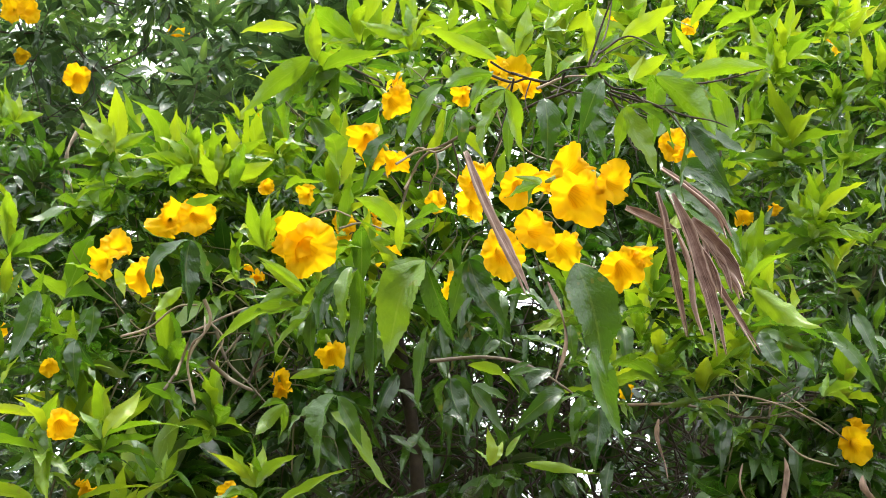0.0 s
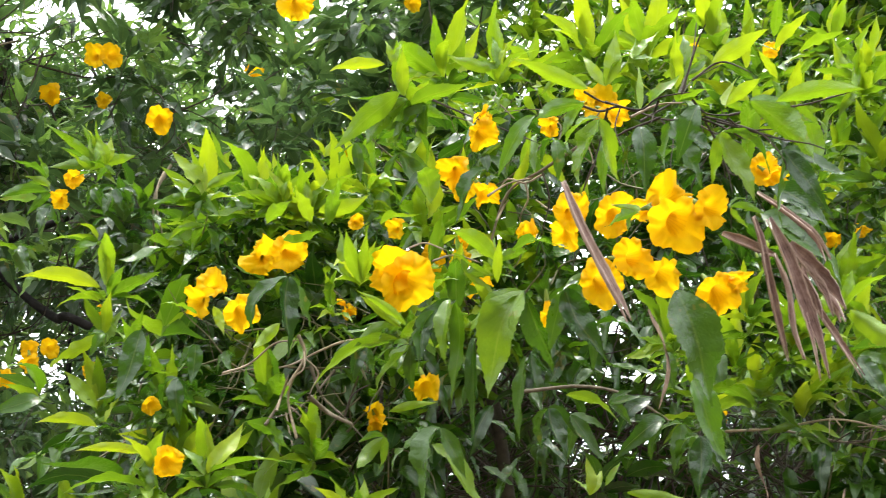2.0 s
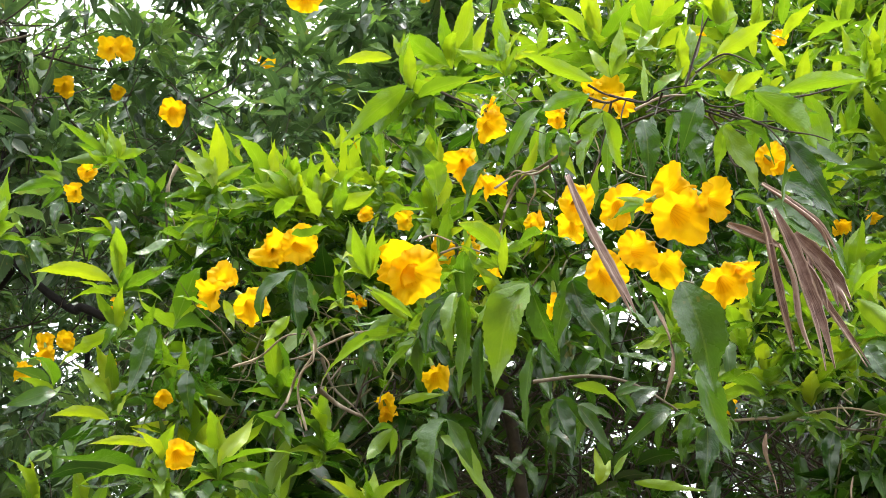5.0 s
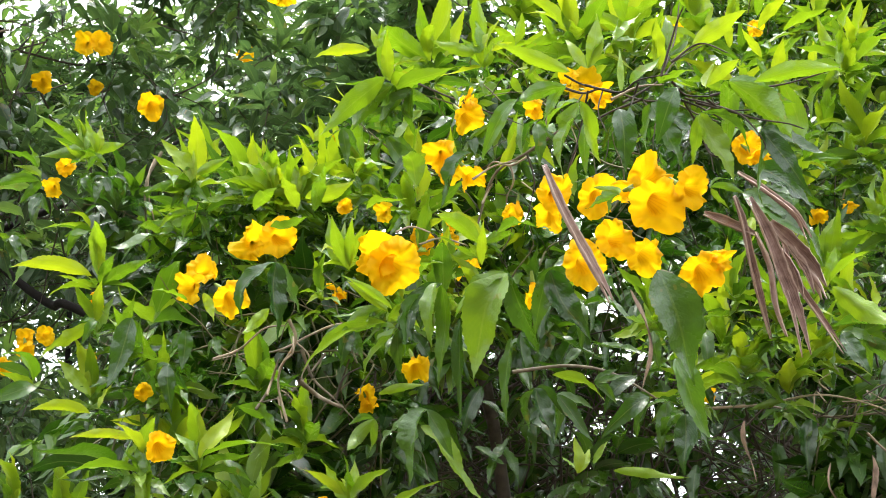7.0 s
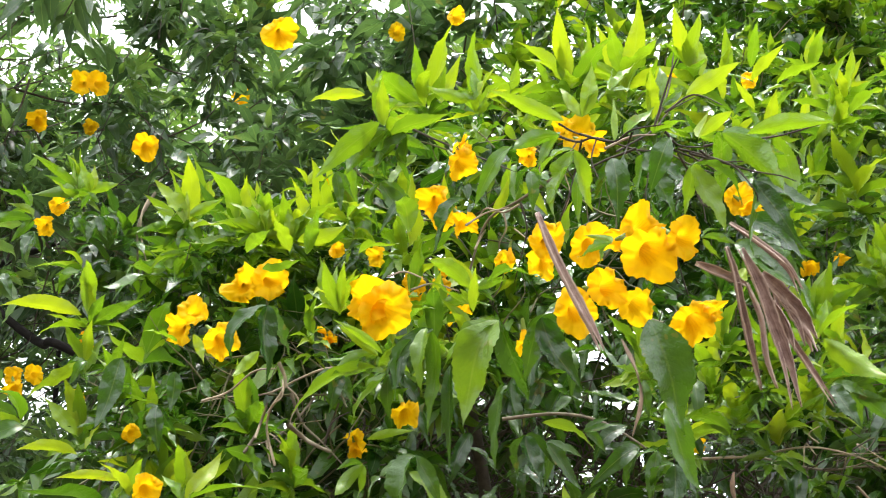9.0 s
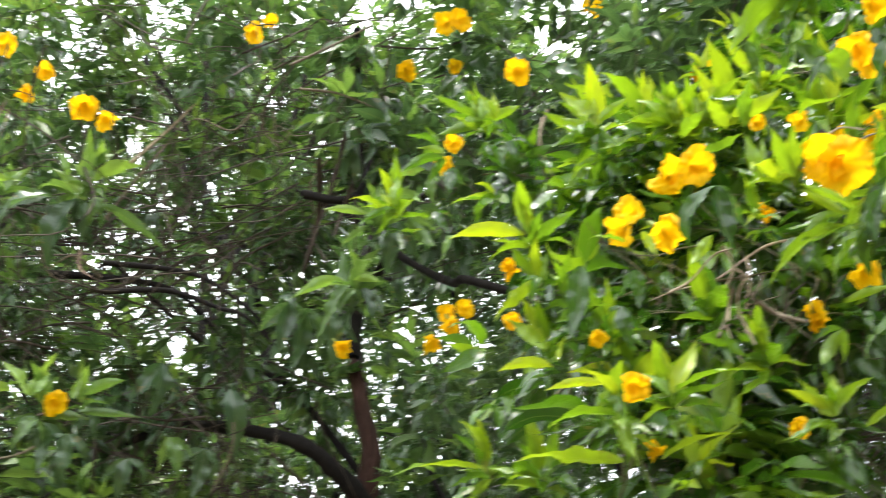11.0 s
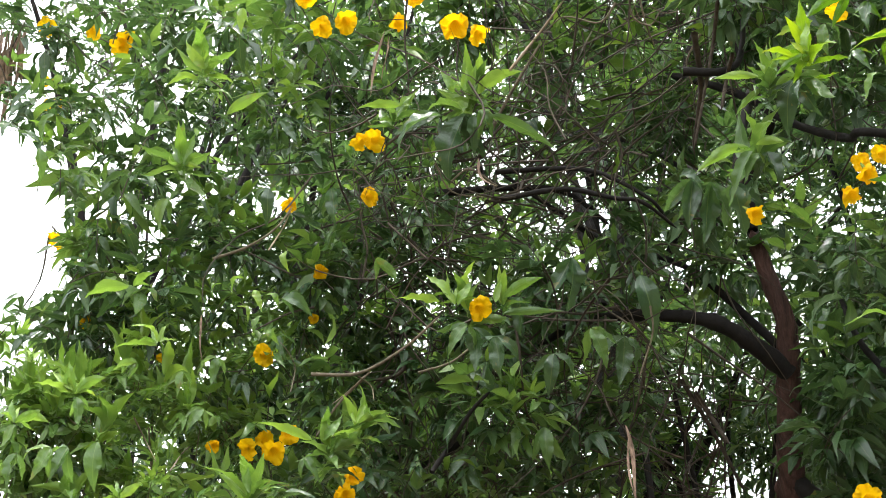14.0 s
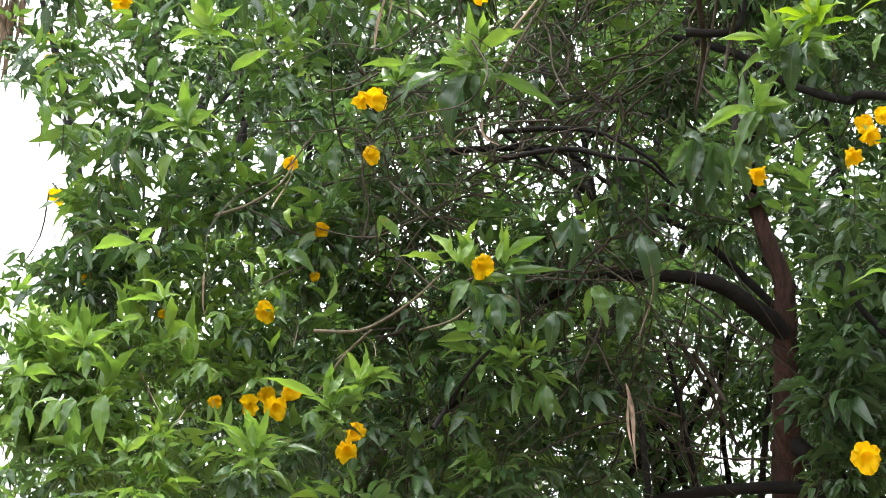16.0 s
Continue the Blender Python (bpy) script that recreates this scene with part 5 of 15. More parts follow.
tree_leaves.tangle((-1.832, 2.048, 2.672), (0.4, 0.3, 0.2), 50, 0.25, 0.0021)
flower(tree, (-0.608, 1.634, 3.157), (0.167, -0.588, -0.791), 0.042)
flower(tree, (-0.713, 1.556, 3.238), (-0.203, -0.795, -0.572), 0.038)
flower(tree, (-0.682, 1.556, 3.236), (0.523, -0.677, -0.518), 0.036)
flower(tree, (-0.530, 1.925, 3.557), (0.481, -0.800, -0.359), 0.042)
flower(tree, (-0.875, 1.772, 3.365), (0.073, -0.599, -0.797), 0.040)
flower(tree, (-0.798, 1.838, 3.407), (0.087, -0.802, -0.590), 0.029)
flower(tree, (-0.303, 1.625, 3.043), (0.087, -0.802, -0.590), 0.027)
flower(tree, (-0.674, 1.495, 2.910), (0.282, -0.868, -0.408), 0.029)
flower(tree, (-0.696, 1.510, 2.882), (-0.206, -0.670, -0.713), 0.029)
flower(tree, (-1.685, 1.548, 3.095), (0.170, -0.824, -0.540), 0.036)
flower(tree, (-1.659, 1.566, 3.099), (0.758, -0.377, -0.532), 0.041)
flower(tree, (-1.697, 1.596, 2.995), (0.531, -0.689, -0.493), 0.034)
flower(tree, (-1.417, 1.582, 2.646), (0.608, -0.626, -0.489), 0.039)
flower(tree, (-0.909, 1.616, 2.660), (0.628, -0.357, -0.691), 0.029)
flower(tree, (-1.838, 1.518, 2.989), (0.302, -0.703, -0.644), 0.035)
flower(tree, (-1.836, 1.614, 2.879), (0.669, -0.403, -0.624), 0.031)
flower(tree, (-2.483, 1.429, 3.104), (0.323, -0.409, -0.853), 0.038)
flower(tree, (-2.354, 1.277, 3.325), (0.464, -0.598, -0.654), 0.040)
flower(tree, (-2.342, 1.238, 3.368), (0.578, -0.754, -0.313), 0.033)
flower(tree, (-2.144, 1.277, 3.391), (0.531, -0.689, -0.493), 0.040)
flower(tree, (-0.837, 1.702, 2.205), (0.365, -0.795, -0.485), 0.039)
flower(tree, (-2.294, 1.186, 3.462), (0.673, -0.540, -0.506), 0.039)
flower(tree, (-2.237, 1.262, 3.472), (0.281, -0.355, -0.892), 0.035)
flower(tree, (-2.133, 1.280, 3.407), (0.188, -0.522, -0.832), 0.038)
flower(tree, (-1.654, 1.283, 3.332), (0.155, -0.729, -0.667), 0.045)
flower(tree, (-1.645, 1.331, 3.302), (0.510, -0.417, -0.752), 0.049)
flower(tree, (-1.535, 1.399, 3.337), (0.677, -0.638, -0.366), 0.042)
flower(tree, (-1.635, 1.434, 3.304), (0.362, -0.535, -0.763), 0.045)
flower(tree, (-1.673, 1.410, 3.292), (0.362, -0.535, -0.763), 0.041)
flower(tree, (-1.448, 1.549, 3.272), (0.321, -0.478, -0.818), 0.053)
flower(tree, (-1.394, 1.555, 3.228), (0.586, -0.248, -0.771), 0.039)
flower(tree, (-1.557, 1.505, 3.306), (0.186, -0.288, -0.939), 0.039)
flower(tree, (-1.487, 1.471, 3.313), (0.690, -0.496, -0.527), 0.035)
flower(tree, (-1.149, 1.640, 3.447), (0.084, -0.765, -0.639), 0.039)
flower(tree, (-1.115, 1.640, 3.465), (0.586, -0.797, -0.143), 0.031)
tree_leaves.clump((-1.621, 1.326, 3.552), (0.15, 0.14, 0.12), 2, 0.120, 1.00, shell=0.1)
tree_leaves.clump((-1.871, 1.718, 3.619), (0.15, 0.14, 0.12), 2, 0.120, 1.00, shell=0.1)
tree_leaves.clump((-1.781, 1.809, 3.844), (0.15, 0.14, 0.12), 2, 0.120, 1.00, shell=0.1)
tree_leaves.clump((-1.707, 1.943, 3.723), (0.15, 0.14, 0.12), 2, 0.120, 1.00, shell=0.1)
tree_leaves.clump((-1.321, 1.724, 3.636), (0.15, 0.14, 0.12), 2, 0.120, 1.00, shell=0.1)
tree_leaves.clump((-1.076, 1.778, 3.840), (0.15, 0.14, 0.12), 2, 0.120, 1.00, shell=0.1)
tree_leaves.clump((-1.176, 1.886, 3.760), (0.15, 0.14, 0.12), 2, 0.120, 1.00, shell=0.1)
tree_leaves.clump((-1.230, 2.124, 3.745), (0.15, 0.14, 0.12), 3, 0.120, 1.00, shell=0.1)
tree_leaves.clump((-0.950, 1.868, 3.448), (0.15, 0.14, 0.12), 2, 0.120, 1.00, shell=0.1)
tree_leaves.clump((-0.806, 1.986, 3.819), (0.15, 0.14, 0.12), 2, 0.120, 1.00, shell=0.1)
tree_leaves.clump((-0.780, 1.867, 3.516), (0.15, 0.14, 0.12), 2, 0.120, 1.00, shell=0.1)
tree_leaves.clump((-0.900, 2.273, 3.752), (0.15, 0.14, 0.12), 2, 0.120, 1.00, shell=0.1)
tree_leaves.tangle((-1.346, 1.868, 3.565), (0.5, 0.3, 0.4), 140, 0.3, 0.00245)
tree_leaves.clump((-0.740, 1.471, 3.493), (0.15, 0.14, 0.12), 3, 0.129, 0.85, shell=0.1)
tree_leaves.clump((-0.870, 1.758, 3.666), (0.15, 0.14, 0.12), 3, 0.129, 0.85, shell=0.1)
tree_leaves.clump((-0.917, 1.795, 3.485), (0.15, 0.14, 0.12), 3, 0.129, 0.85, shell=0.1)
tree_leaves.clump((-0.883, 1.776, 3.250), (0.15, 0.14, 0.12), 4, 0.129, 1.25, shell=0.1)
tree_leaves.clump((-0.779, 1.818, 4.010), (0.15, 0.14, 0.12), 3, 0.129, 0.85, shell=0.1)
tree_leaves.clump((-0.784, 1.941, 3.842), (0.15, 0.14, 0.12), 3, 0.129, 0.85, shell=0.1)
tree_leaves.clump((-0.803, 1.903, 3.547), (0.15, 0.14, 0.12), 3, 0.129, 0.85, shell=0.1)
tree_leaves.clump((-0.810, 2.004, 3.408), (0.15, 0.14, 0.12), 4, 0.129, 1.25, shell=0.1)
tree_leaves.clump((-0.613, 1.704, 3.731), (0.15, 0.14, 0.12), 3, 0.129, 0.85, shell=0.1)
tree_leaves.clump((-0.662, 2.008, 3.957), (0.15, 0.14, 0.12), 3, 0.129, 0.85, shell=0.1)
tree_leaves.clump((-0.750, 2.184, 3.925), (0.15, 0.14, 0.12), 3, 0.129, 0.85, shell=0.1)
tree_leaves.clump((-0.780, 2.374, 3.735), (0.15, 0.14, 0.12), 3, 0.129, 1.25, shell=0.1)
tree_leaves.tangle((-2.192, 1.365, 3.444), (0.12, 0.1, 0.15), 40, 0.2, 0.0022)
tree_leaves.clump((-0.711, 1.828, 3.917), (0.1, 0.1, 0.08), 2, 0.135, 0.70, shell=0.1)
tree_leaves.clump((-0.714, 1.967, 3.975), (0.1, 0.1, 0.08), 2, 0.135, 0.70, shell=0.1)
tree_leaves.clump((-0.530, 1.662, 3.521), (0.1, 0.1, 0.08), 2, 0.135, 0.70, shell=0.1)
tree_leaves.clump((-0.506, 1.711, 3.498), (0.1, 0.1, 0.08), 2, 0.135, 0.70, shell=0.1)
tree_leaves.clump((-0.434, 1.605, 3.709), (0.1, 0.1, 0.08), 2, 0.135, 0.70, shell=0.1)
tree_leaves.clump((-0.457, 1.693, 3.566), (0.1, 0.1, 0.08), 2, 0.135, 0.70, shell=0.1)
tree_leaves.clump((-0.536, 2.050, 3.910), (0.1, 0.1, 0.08), 2, 0.135, 0.70, shell=0.1)
tree_leaves.clump((-0.511, 2.219, 3.796), (0.1, 0.1, 0.08), 2, 0.135, 0.70, shell=0.1)
tree_leaves.clump((-0.327, 1.715, 3.808), (0.1, 0.1, 0.08), 2, 0.135, 0.70, shell=0.1)
tree_leaves.clump((-0.397, 2.036, 3.990), (0.1, 0.1, 0.08), 2, 0.135, 0.70, shell=0.1)
tree_leaves.clump((-0.373, 2.107, 3.862), (0.1, 0.1, 0.08), 2, 0.135, 0.70, shell=0.1)
tree_leaves.clump((-0.323, 2.050, 3.645), (0.1, 0.1, 0.08), 2, 0.135, 0.70, shell=0.1)
tree_leaves.clump((-0.217, 1.782, 3.676), (0.1, 0.1, 0.08), 2, 0.135, 0.70, shell=0.1)
tree_leaves.clump((-0.205, 2.064, 3.744), (0.1, 0.1, 0.08), 2, 0.135, 0.70, shell=0.1)
tree_leaves.clump((-0.130, 1.693, 3.692), (0.1, 0.1, 0.08), 2, 0.135, 0.70, shell=0.1)
tree_leaves.clump((-0.164, 2.082, 3.869), (0.1, 0.1, 0.08), 2, 0.135, 0.70, shell=0.1)
tree_leaves.clump((-0.137, 1.963, 3.540), (0.1, 0.1, 0.08), 2, 0.135, 0.70, shell=0.1)
tree_leaves.clump((0.014, 1.611, 3.659), (0.1, 0.1, 0.08), 2, 0.135, 0.70, shell=0.1)
tree_leaves.clump((-0.009, 1.891, 3.446), (0.1, 0.1, 0.08), 2, 0.135, 0.70, shell=0.1)
tree_leaves.clump((0.168, 1.782, 3.912), (0.1, 0.1, 0.08), 2, 0.135, 0.70, shell=0.1)
tree_leaves.clump((0.128, 1.942, 3.875), (0.1, 0.1, 0.08), 2, 0.135, 0.70, shell=0.1)
tree_leaves.clump((0.177, 2.075, 3.914), (0.1, 0.1, 0.08), 2, 0.135, 0.70, shell=0.1)
tree_leaves.clump((0.155, 2.094, 3.746), (0.1, 0.1, 0.08), 2, 0.135, 0.70, shell=0.1)
tree_leaves.clump((-2.189, 0.901, 3.867), (0.1, 0.09, 0.08), 1, 0.120, 0.50, lean=(0.1,-0.35,0.4), shell=0.1)
tree_leaves.clump((-2.209, 1.018, 3.755), (0.1, 0.09, 0.08), 1, 0.120, 0.50, lean=(0.1,-0.35,0.4), shell=0.1)
tree_leaves.clump((-2.260, 0.983, 3.564), (0.1, 0.09, 0.08), 1, 0.120, 0.50, lean=(0.1,-0.35,0.4), shell=0.1)
tree_leaves.clump((-2.281, 1.007, 3.499), (0.1, 0.09, 0.08), 1, 0.120, 0.50, lean=(0.1,-0.35,0.4), shell=0.1)
tree_leaves.clump((-2.214, 1.084, 3.416), (0.1, 0.09, 0.08), 1, 0.120, 0.50, lean=(0.1,-0.35,0.4), shell=0.1)
tree_leaves.clump((-1.982, 0.972, 3.840), (0.1, 0.09, 0.08), 1, 0.120, 0.50, lean=(0.1,-0.35,0.4), shell=0.1)
tree_leaves.clump((-2.145, 1.011, 3.715), (0.1, 0.09, 0.08), 1, 0.120, 0.50, lean=(0.1,-0.35,0.4), shell=0.1)
tree_leaves.clump((-2.173, 1.098, 3.615), (0.1, 0.09, 0.08), 1, 0.120, 0.50, lean=(0.1,-0.35,0.4), shell=0.1)
tree_leaves.clump((-2.337, 1.278, 3.605), (0.1, 0.09, 0.08), 1, 0.120, 0.50, lean=(0.1,-0.35,0.4), shell=0.1)
tree_leaves.clump((-2.397, 1.378, 3.318), (0.1, 0.09, 0.08), 1, 0.120, 0.50, lean=(0.1,-0.35,0.4), shell=0.1)
tree_leaves.clump((-2.288, 1.362, 3.104), (0.1, 0.09, 0.08), 1, 0.120, 0.50, lean=(0.1,-0.35,0.4), shell=0.1)
tree_leaves.clump((-2.136, 1.269, 2.915), (0.1, 0.09, 0.08), 2, 0.120, 0.25, lean=(0.1,-0.35,0.4), shell=0.1)
tree_leaves.clump((-1.918, 1.038, 3.856), (0.1, 0.09, 0.08), 1, 0.120, 0.50, lean=(0.1,-0.35,0.4), shell=0.1)
tree_leaves.clump((-2.074, 1.145, 3.777), (0.1, 0.09, 0.08), 1, 0.120, 0.50, lean=(0.1,-0.35,0.4), shell=0.1)
tree_leaves.clump((-2.134, 1.206, 3.720), (0.1, 0.09, 0.08), 1, 0.120, 0.50, lean=(0.1,-0.35,0.4), shell=0.1)
tree_leaves.clump((-2.196, 1.310, 3.630), (0.1, 0.09, 0.08), 1, 0.120, 0.50, lean=(0.1,-0.35,0.4), shell=0.1)
tree_leaves.clump((-2.209, 1.334, 3.570), (0.1, 0.09, 0.08), 1, 0.120, 0.50, lean=(0.1,-0.35,0.4), shell=0.1)
tree_leaves.clump((-2.196, 1.376, 2.964), (0.1, 0.09, 0.08), 2, 0.120, 0.25, lean=(0.1,-0.35,0.4), shell=0.1)
tree_leaves.clump((-2.026, 1.340, 3.954), (0.1, 0.09, 0.08), 2, 0.120, 0.25, lean=(0.1,-0.35,0.4), shell=0.1)
tree_leaves.clump((-2.211, 1.475, 3.397), (0.1, 0.09, 0.08), 1, 0.120, 0.50, lean=(0.1,-0.35,0.4), shell=0.1)
tree_leaves.clump((-2.297, 1.526, 3.310), (0.1, 0.09, 0.08), 1, 0.120, 0.50, lean=(0.1,-0.35,0.4), shell=0.1)
tree_leaves.clump((-2.072, 1.497, 3.076), (0.1, 0.09, 0.08), 2, 0.120, 0.25, lean=(0.1,-0.35,0.4), shell=0.1)
tree_leaves.clump((-2.073, 1.425, 2.920), (0.1, 0.09, 0.08), 2, 0.120, 0.25, lean=(0.1,-0.35,0.4), shell=0.1)
tree_leaves.clump((-2.009, 1.361, 2.796), (0.1, 0.09, 0.08), 2, 0.120, 0.25, lean=(0.1,-0.35,0.4), shell=0.1)
tree_leaves.clump((-2.035, 1.381, 3.810), (0.1, 0.09, 0.08), 2, 0.120, 0.25, lean=(0.1,-0.35,0.4), shell=0.1)
tree_leaves.clump((-2.002, 1.424, 3.498), (0.1, 0.09, 0.08), 2, 0.120, 0.25, lean=(0.1,-0.35,0.4), shell=0.1)
tree_leaves.clump((-1.988, 1.539, 3.402), (0.1, 0.09, 0.08), 2, 0.120, 0.25, lean=(0.1,-0.35,0.4), shell=0.1)
tree_leaves.clump((-2.021, 1.494, 3.046), (0.1, 0.09, 0.08), 2, 0.120, 0.25, lean=(0.1,-0.35,0.4), shell=0.1)
tree_leaves.clump((-1.929, 1.557, 2.728), (0.1, 0.09, 0.08), 2, 0.120, 0.25, lean=(0.1,-0.35,0.4), shell=0.1)
tree_leaves.clump((-1.864, 1.499, 2.384), (0.1, 0.09, 0.08), 2, 0.120, 0.25, lean=(0.1,-0.35,0.4), shell=0.1)
tree_leaves.clump((-1.799, 1.413, 4.039), (0.1, 0.09, 0.08), 2, 0.120, 0.25, lean=(0.1,-0.35,0.4), shell=0.1)
tree_leaves.clump((-1.946, 1.459, 4.063), (0.1, 0.09, 0.08), 2, 0.120, 0.25, lean=(0.1,-0.35,0.4), shell=0.1)
tree_leaves.clump((-1.818, 1.457, 3.754), (0.1, 0.09, 0.08), 2, 0.120, 0.25, lean=(0.1,-0.35,0.4), shell=0.1)
tree_leaves.clump((-1.904, 1.592, 3.588), (0.1, 0.09, 0.08), 2, 0.120, 0.25, lean=(0.1,-0.35,0.4), shell=0.1)
tree_leaves.clump((-1.946, 1.611, 3.344), (0.1, 0.09, 0.08), 2, 0.120, 0.25, lean=(0.1,-0.35,0.4), shell=0.1)
tree_leaves.clump((-1.861, 1.599, 2.908), (0.1, 0.09, 0.08), 2, 0.120, 0.25, lean=(0.1,-0.35,0.4), shell=0.1)
tree_leaves.clump((-1.988, 1.701, 2.865), (0.1, 0.09, 0.08), 2, 0.120, 0.25, lean=(0.1,-0.35,0.4), shell=0.1)
tree_leaves.clump((-1.919, 1.638, 2.696), (0.1, 0.09, 0.08), 2, 0.120, 0.25, lean=(0.1,-0.35,0.4), shell=0.1)
tree_leaves.clump((-1.918, 1.611, 2.547), (0.1, 0.09, 0.08), 2, 0.120, 0.25, lean=(0.1,-0.35,0.4), shell=0.1)
tree_leaves.clump((-1.984, 1.679, 2.501), (0.1, 0.09, 0.08), 2, 0.120, 0.25, lean=(0.1,-0.35,0.4), shell=0.1)
tree_leaves.clump((-1.931, 1.631, 2.405), (0.1, 0.09, 0.08), 2, 0.120, 0.25, lean=(0.1,-0.35,0.4), shell=0.1)
tree_leaves.clump((-1.792, 1.498, 4.085), (0.1, 0.09, 0.08), 2, 0.120, 0.43, lean=(0.1,-0.35,0.4), shell=0.1)
tree_leaves.clump((-1.789, 1.673, 3.595), (0.1, 0.09, 0.08), 2, 0.120, 0.43, lean=(0.1,-0.35,0.4), shell=0.1)
tree_leaves.clump((-1.777, 1.687, 3.208), (0.1, 0.09, 0.08), 1, 0.120, 0.58, lean=(0.1,-0.35,0.4), shell=0.1)
tree_leaves.clump((-1.924, 1.776, 3.069), (0.1, 0.09, 0.08), 2, 0.120, 0.43, lean=(0.1,-0.35,0.4), shell=0.1)
tree_leaves.clump((-1.929, 1.731, 2.838), (0.1, 0.09, 0.08), 2, 0.120, 0.43, lean=(0.1,-0.35,0.4), shell=0.1)
tree_leaves.clump((-1.821, 1.649, 2.682), (0.1, 0.09, 0.08), 2, 0.120, 0.55, lean=(0.1,-0.35,0.4), shell=0.1)
tree_leaves.clump((-1.841, 1.770, 2.577), (0.1, 0.09, 0.08), 2, 0.120, 0.55, lean=(0.1,-0.35,0.4), shell=0.1)
tree_leaves.clump((-1.782, 1.720, 2.499), (0.1, 0.09, 0.08), 2, 0.120, 0.55, lean=(0.1,-0.35,0.4), shell=0.1)
tree_leaves.clump((-1.750, 1.640, 2.290), (0.1, 0.09, 0.08), 2, 0.120, 0.55, lean=(0.1,-0.35,0.4), shell=0.1)
tree_leaves.clump((-1.587, 1.615, 3.955), (0.1, 0.09, 0.08), 2, 0.120, 0.43, lean=(0.1,-0.35,0.4), shell=0.1)
tree_leaves.clump((-1.651, 1.552, 3.757), (0.1, 0.09, 0.08), 2, 0.120, 0.43, lean=(0.1,-0.35,0.4), shell=0.1)
tree_leaves.clump((-1.738, 1.729, 3.807), (0.1, 0.09, 0.08), 2, 0.120, 0.43, lean=(0.1,-0.35,0.4), shell=0.1)
tree_leaves.clump((-1.720, 1.748, 3.612), (0.1, 0.09, 0.08), 2, 0.120, 0.43, lean=(0.1,-0.35,0.4), shell=0.1)
tree_leaves.clump((-1.680, 1.660, 3.237), (0.1, 0.09, 0.08), 1, 0.120, 0.58, lean=(0.1,-0.35,0.4), shell=0.1)
tree_leaves.clump((-1.676, 1.691, 3.034), (0.1, 0.09, 0.08), 1, 0.120, 0.58, lean=(0.1,-0.35,0.4), shell=0.1)
tree_leaves.clump((-1.662, 1.714, 2.983), (0.1, 0.09, 0.08), 1, 0.120, 0.58, lean=(0.1,-0.35,0.4), shell=0.1)
tree_leaves.clump((-1.765, 1.771, 2.816), (0.1, 0.09, 0.08), 1, 0.120, 0.58, lean=(0.1,-0.35,0.4), shell=0.1)
tree_leaves.clump((-1.790, 1.757, 2.648), (0.1, 0.09, 0.08), 2, 0.120, 0.55, lean=(0.1,-0.35,0.4), shell=0.1)
tree_leaves.clump((-1.731, 1.773, 2.482), (0.1, 0.09, 0.08), 2, 0.120, 0.55, lean=(0.1,-0.35,0.4), shell=0.1)
tree_leaves.clump((-1.726, 1.785, 2.320), (0.1, 0.09, 0.08), 2, 0.120, 0.55, lean=(0.1,-0.35,0.4), shell=0.1)
tree_leaves.clump((-1.531, 1.732, 4.208), (0.1, 0.09, 0.08), 2, 0.120, 0.43, lean=(0.1,-0.35,0.4), shell=0.1)
tree_leaves.clump((-1.487, 1.690, 3.834), (0.1, 0.09, 0.08), 2, 0.120, 0.43, lean=(0.1,-0.35,0.4), shell=0.1)
tree_leaves.clump((-1.508, 1.671, 3.669), (0.1, 0.09, 0.08), 2, 0.120, 0.43, lean=(0.1,-0.35,0.4), shell=0.1)
tree_leaves.clump((-1.545, 1.745, 3.584), (0.1, 0.09, 0.08), 2, 0.120, 0.43, lean=(0.1,-0.35,0.4), shell=0.1)
tree_leaves.clump((-1.601, 1.802, 3.571), (0.1, 0.09, 0.08), 2, 0.120, 0.43, lean=(0.1,-0.35,0.4), shell=0.1)
tree_leaves.clump((-1.700, 1.880, 3.407), (0.1, 0.09, 0.08), 1, 0.120, 0.58, lean=(0.1,-0.35,0.4), shell=0.1)
tree_leaves.clump((-1.613, 1.861, 3.346), (0.1, 0.09, 0.08), 1, 0.120, 0.58, lean=(0.1,-0.35,0.4), shell=0.1)
tree_leaves.clump((-1.617, 1.804, 2.872), (0.1, 0.09, 0.08), 1, 0.120, 0.58, lean=(0.1,-0.35,0.4), shell=0.1)
tree_leaves.clump((-1.714, 1.853, 2.708), (0.1, 0.09, 0.08), 2, 0.120, 0.55, lean=(0.1,-0.35,0.4), shell=0.1)
tree_leaves.clump((-1.565, 1.757, 2.569), (0.1, 0.09, 0.08), 2, 0.120, 0.55, lean=(0.1,-0.35,0.4), shell=0.1)
tree_leaves.clump((-1.714, 1.936, 2.510), (0.1, 0.09, 0.08), 2, 0.120, 0.55, lean=(0.1,-0.35,0.4), shell=0.1)
tree_leaves.clump((-1.621, 1.832, 2.338), (0.1, 0.09, 0.08), 2, 0.120, 0.55, lean=(0.1,-0.35,0.4), shell=0.1)
tree_leaves.clump((-1.497, 1.800, 4.204), (0.1, 0.09, 0.08), 2, 0.120, 0.43, lean=(0.1,-0.35,0.4), shell=0.1)
tree_leaves.clump((-1.536, 1.812, 4.029), (0.1, 0.09, 0.08), 2, 0.120, 0.43, lean=(0.1,-0.35,0.4), shell=0.1)
tree_leaves.clump((-1.477, 1.894, 3.471), (0.1, 0.09, 0.08), 2, 0.120, 0.43, lean=(0.1,-0.35,0.4), shell=0.1)
tree_leaves.clump((-1.513, 1.807, 3.314), (0.1, 0.09, 0.08), 1, 0.120, 0.58, lean=(0.1,-0.35,0.4), shell=0.1)
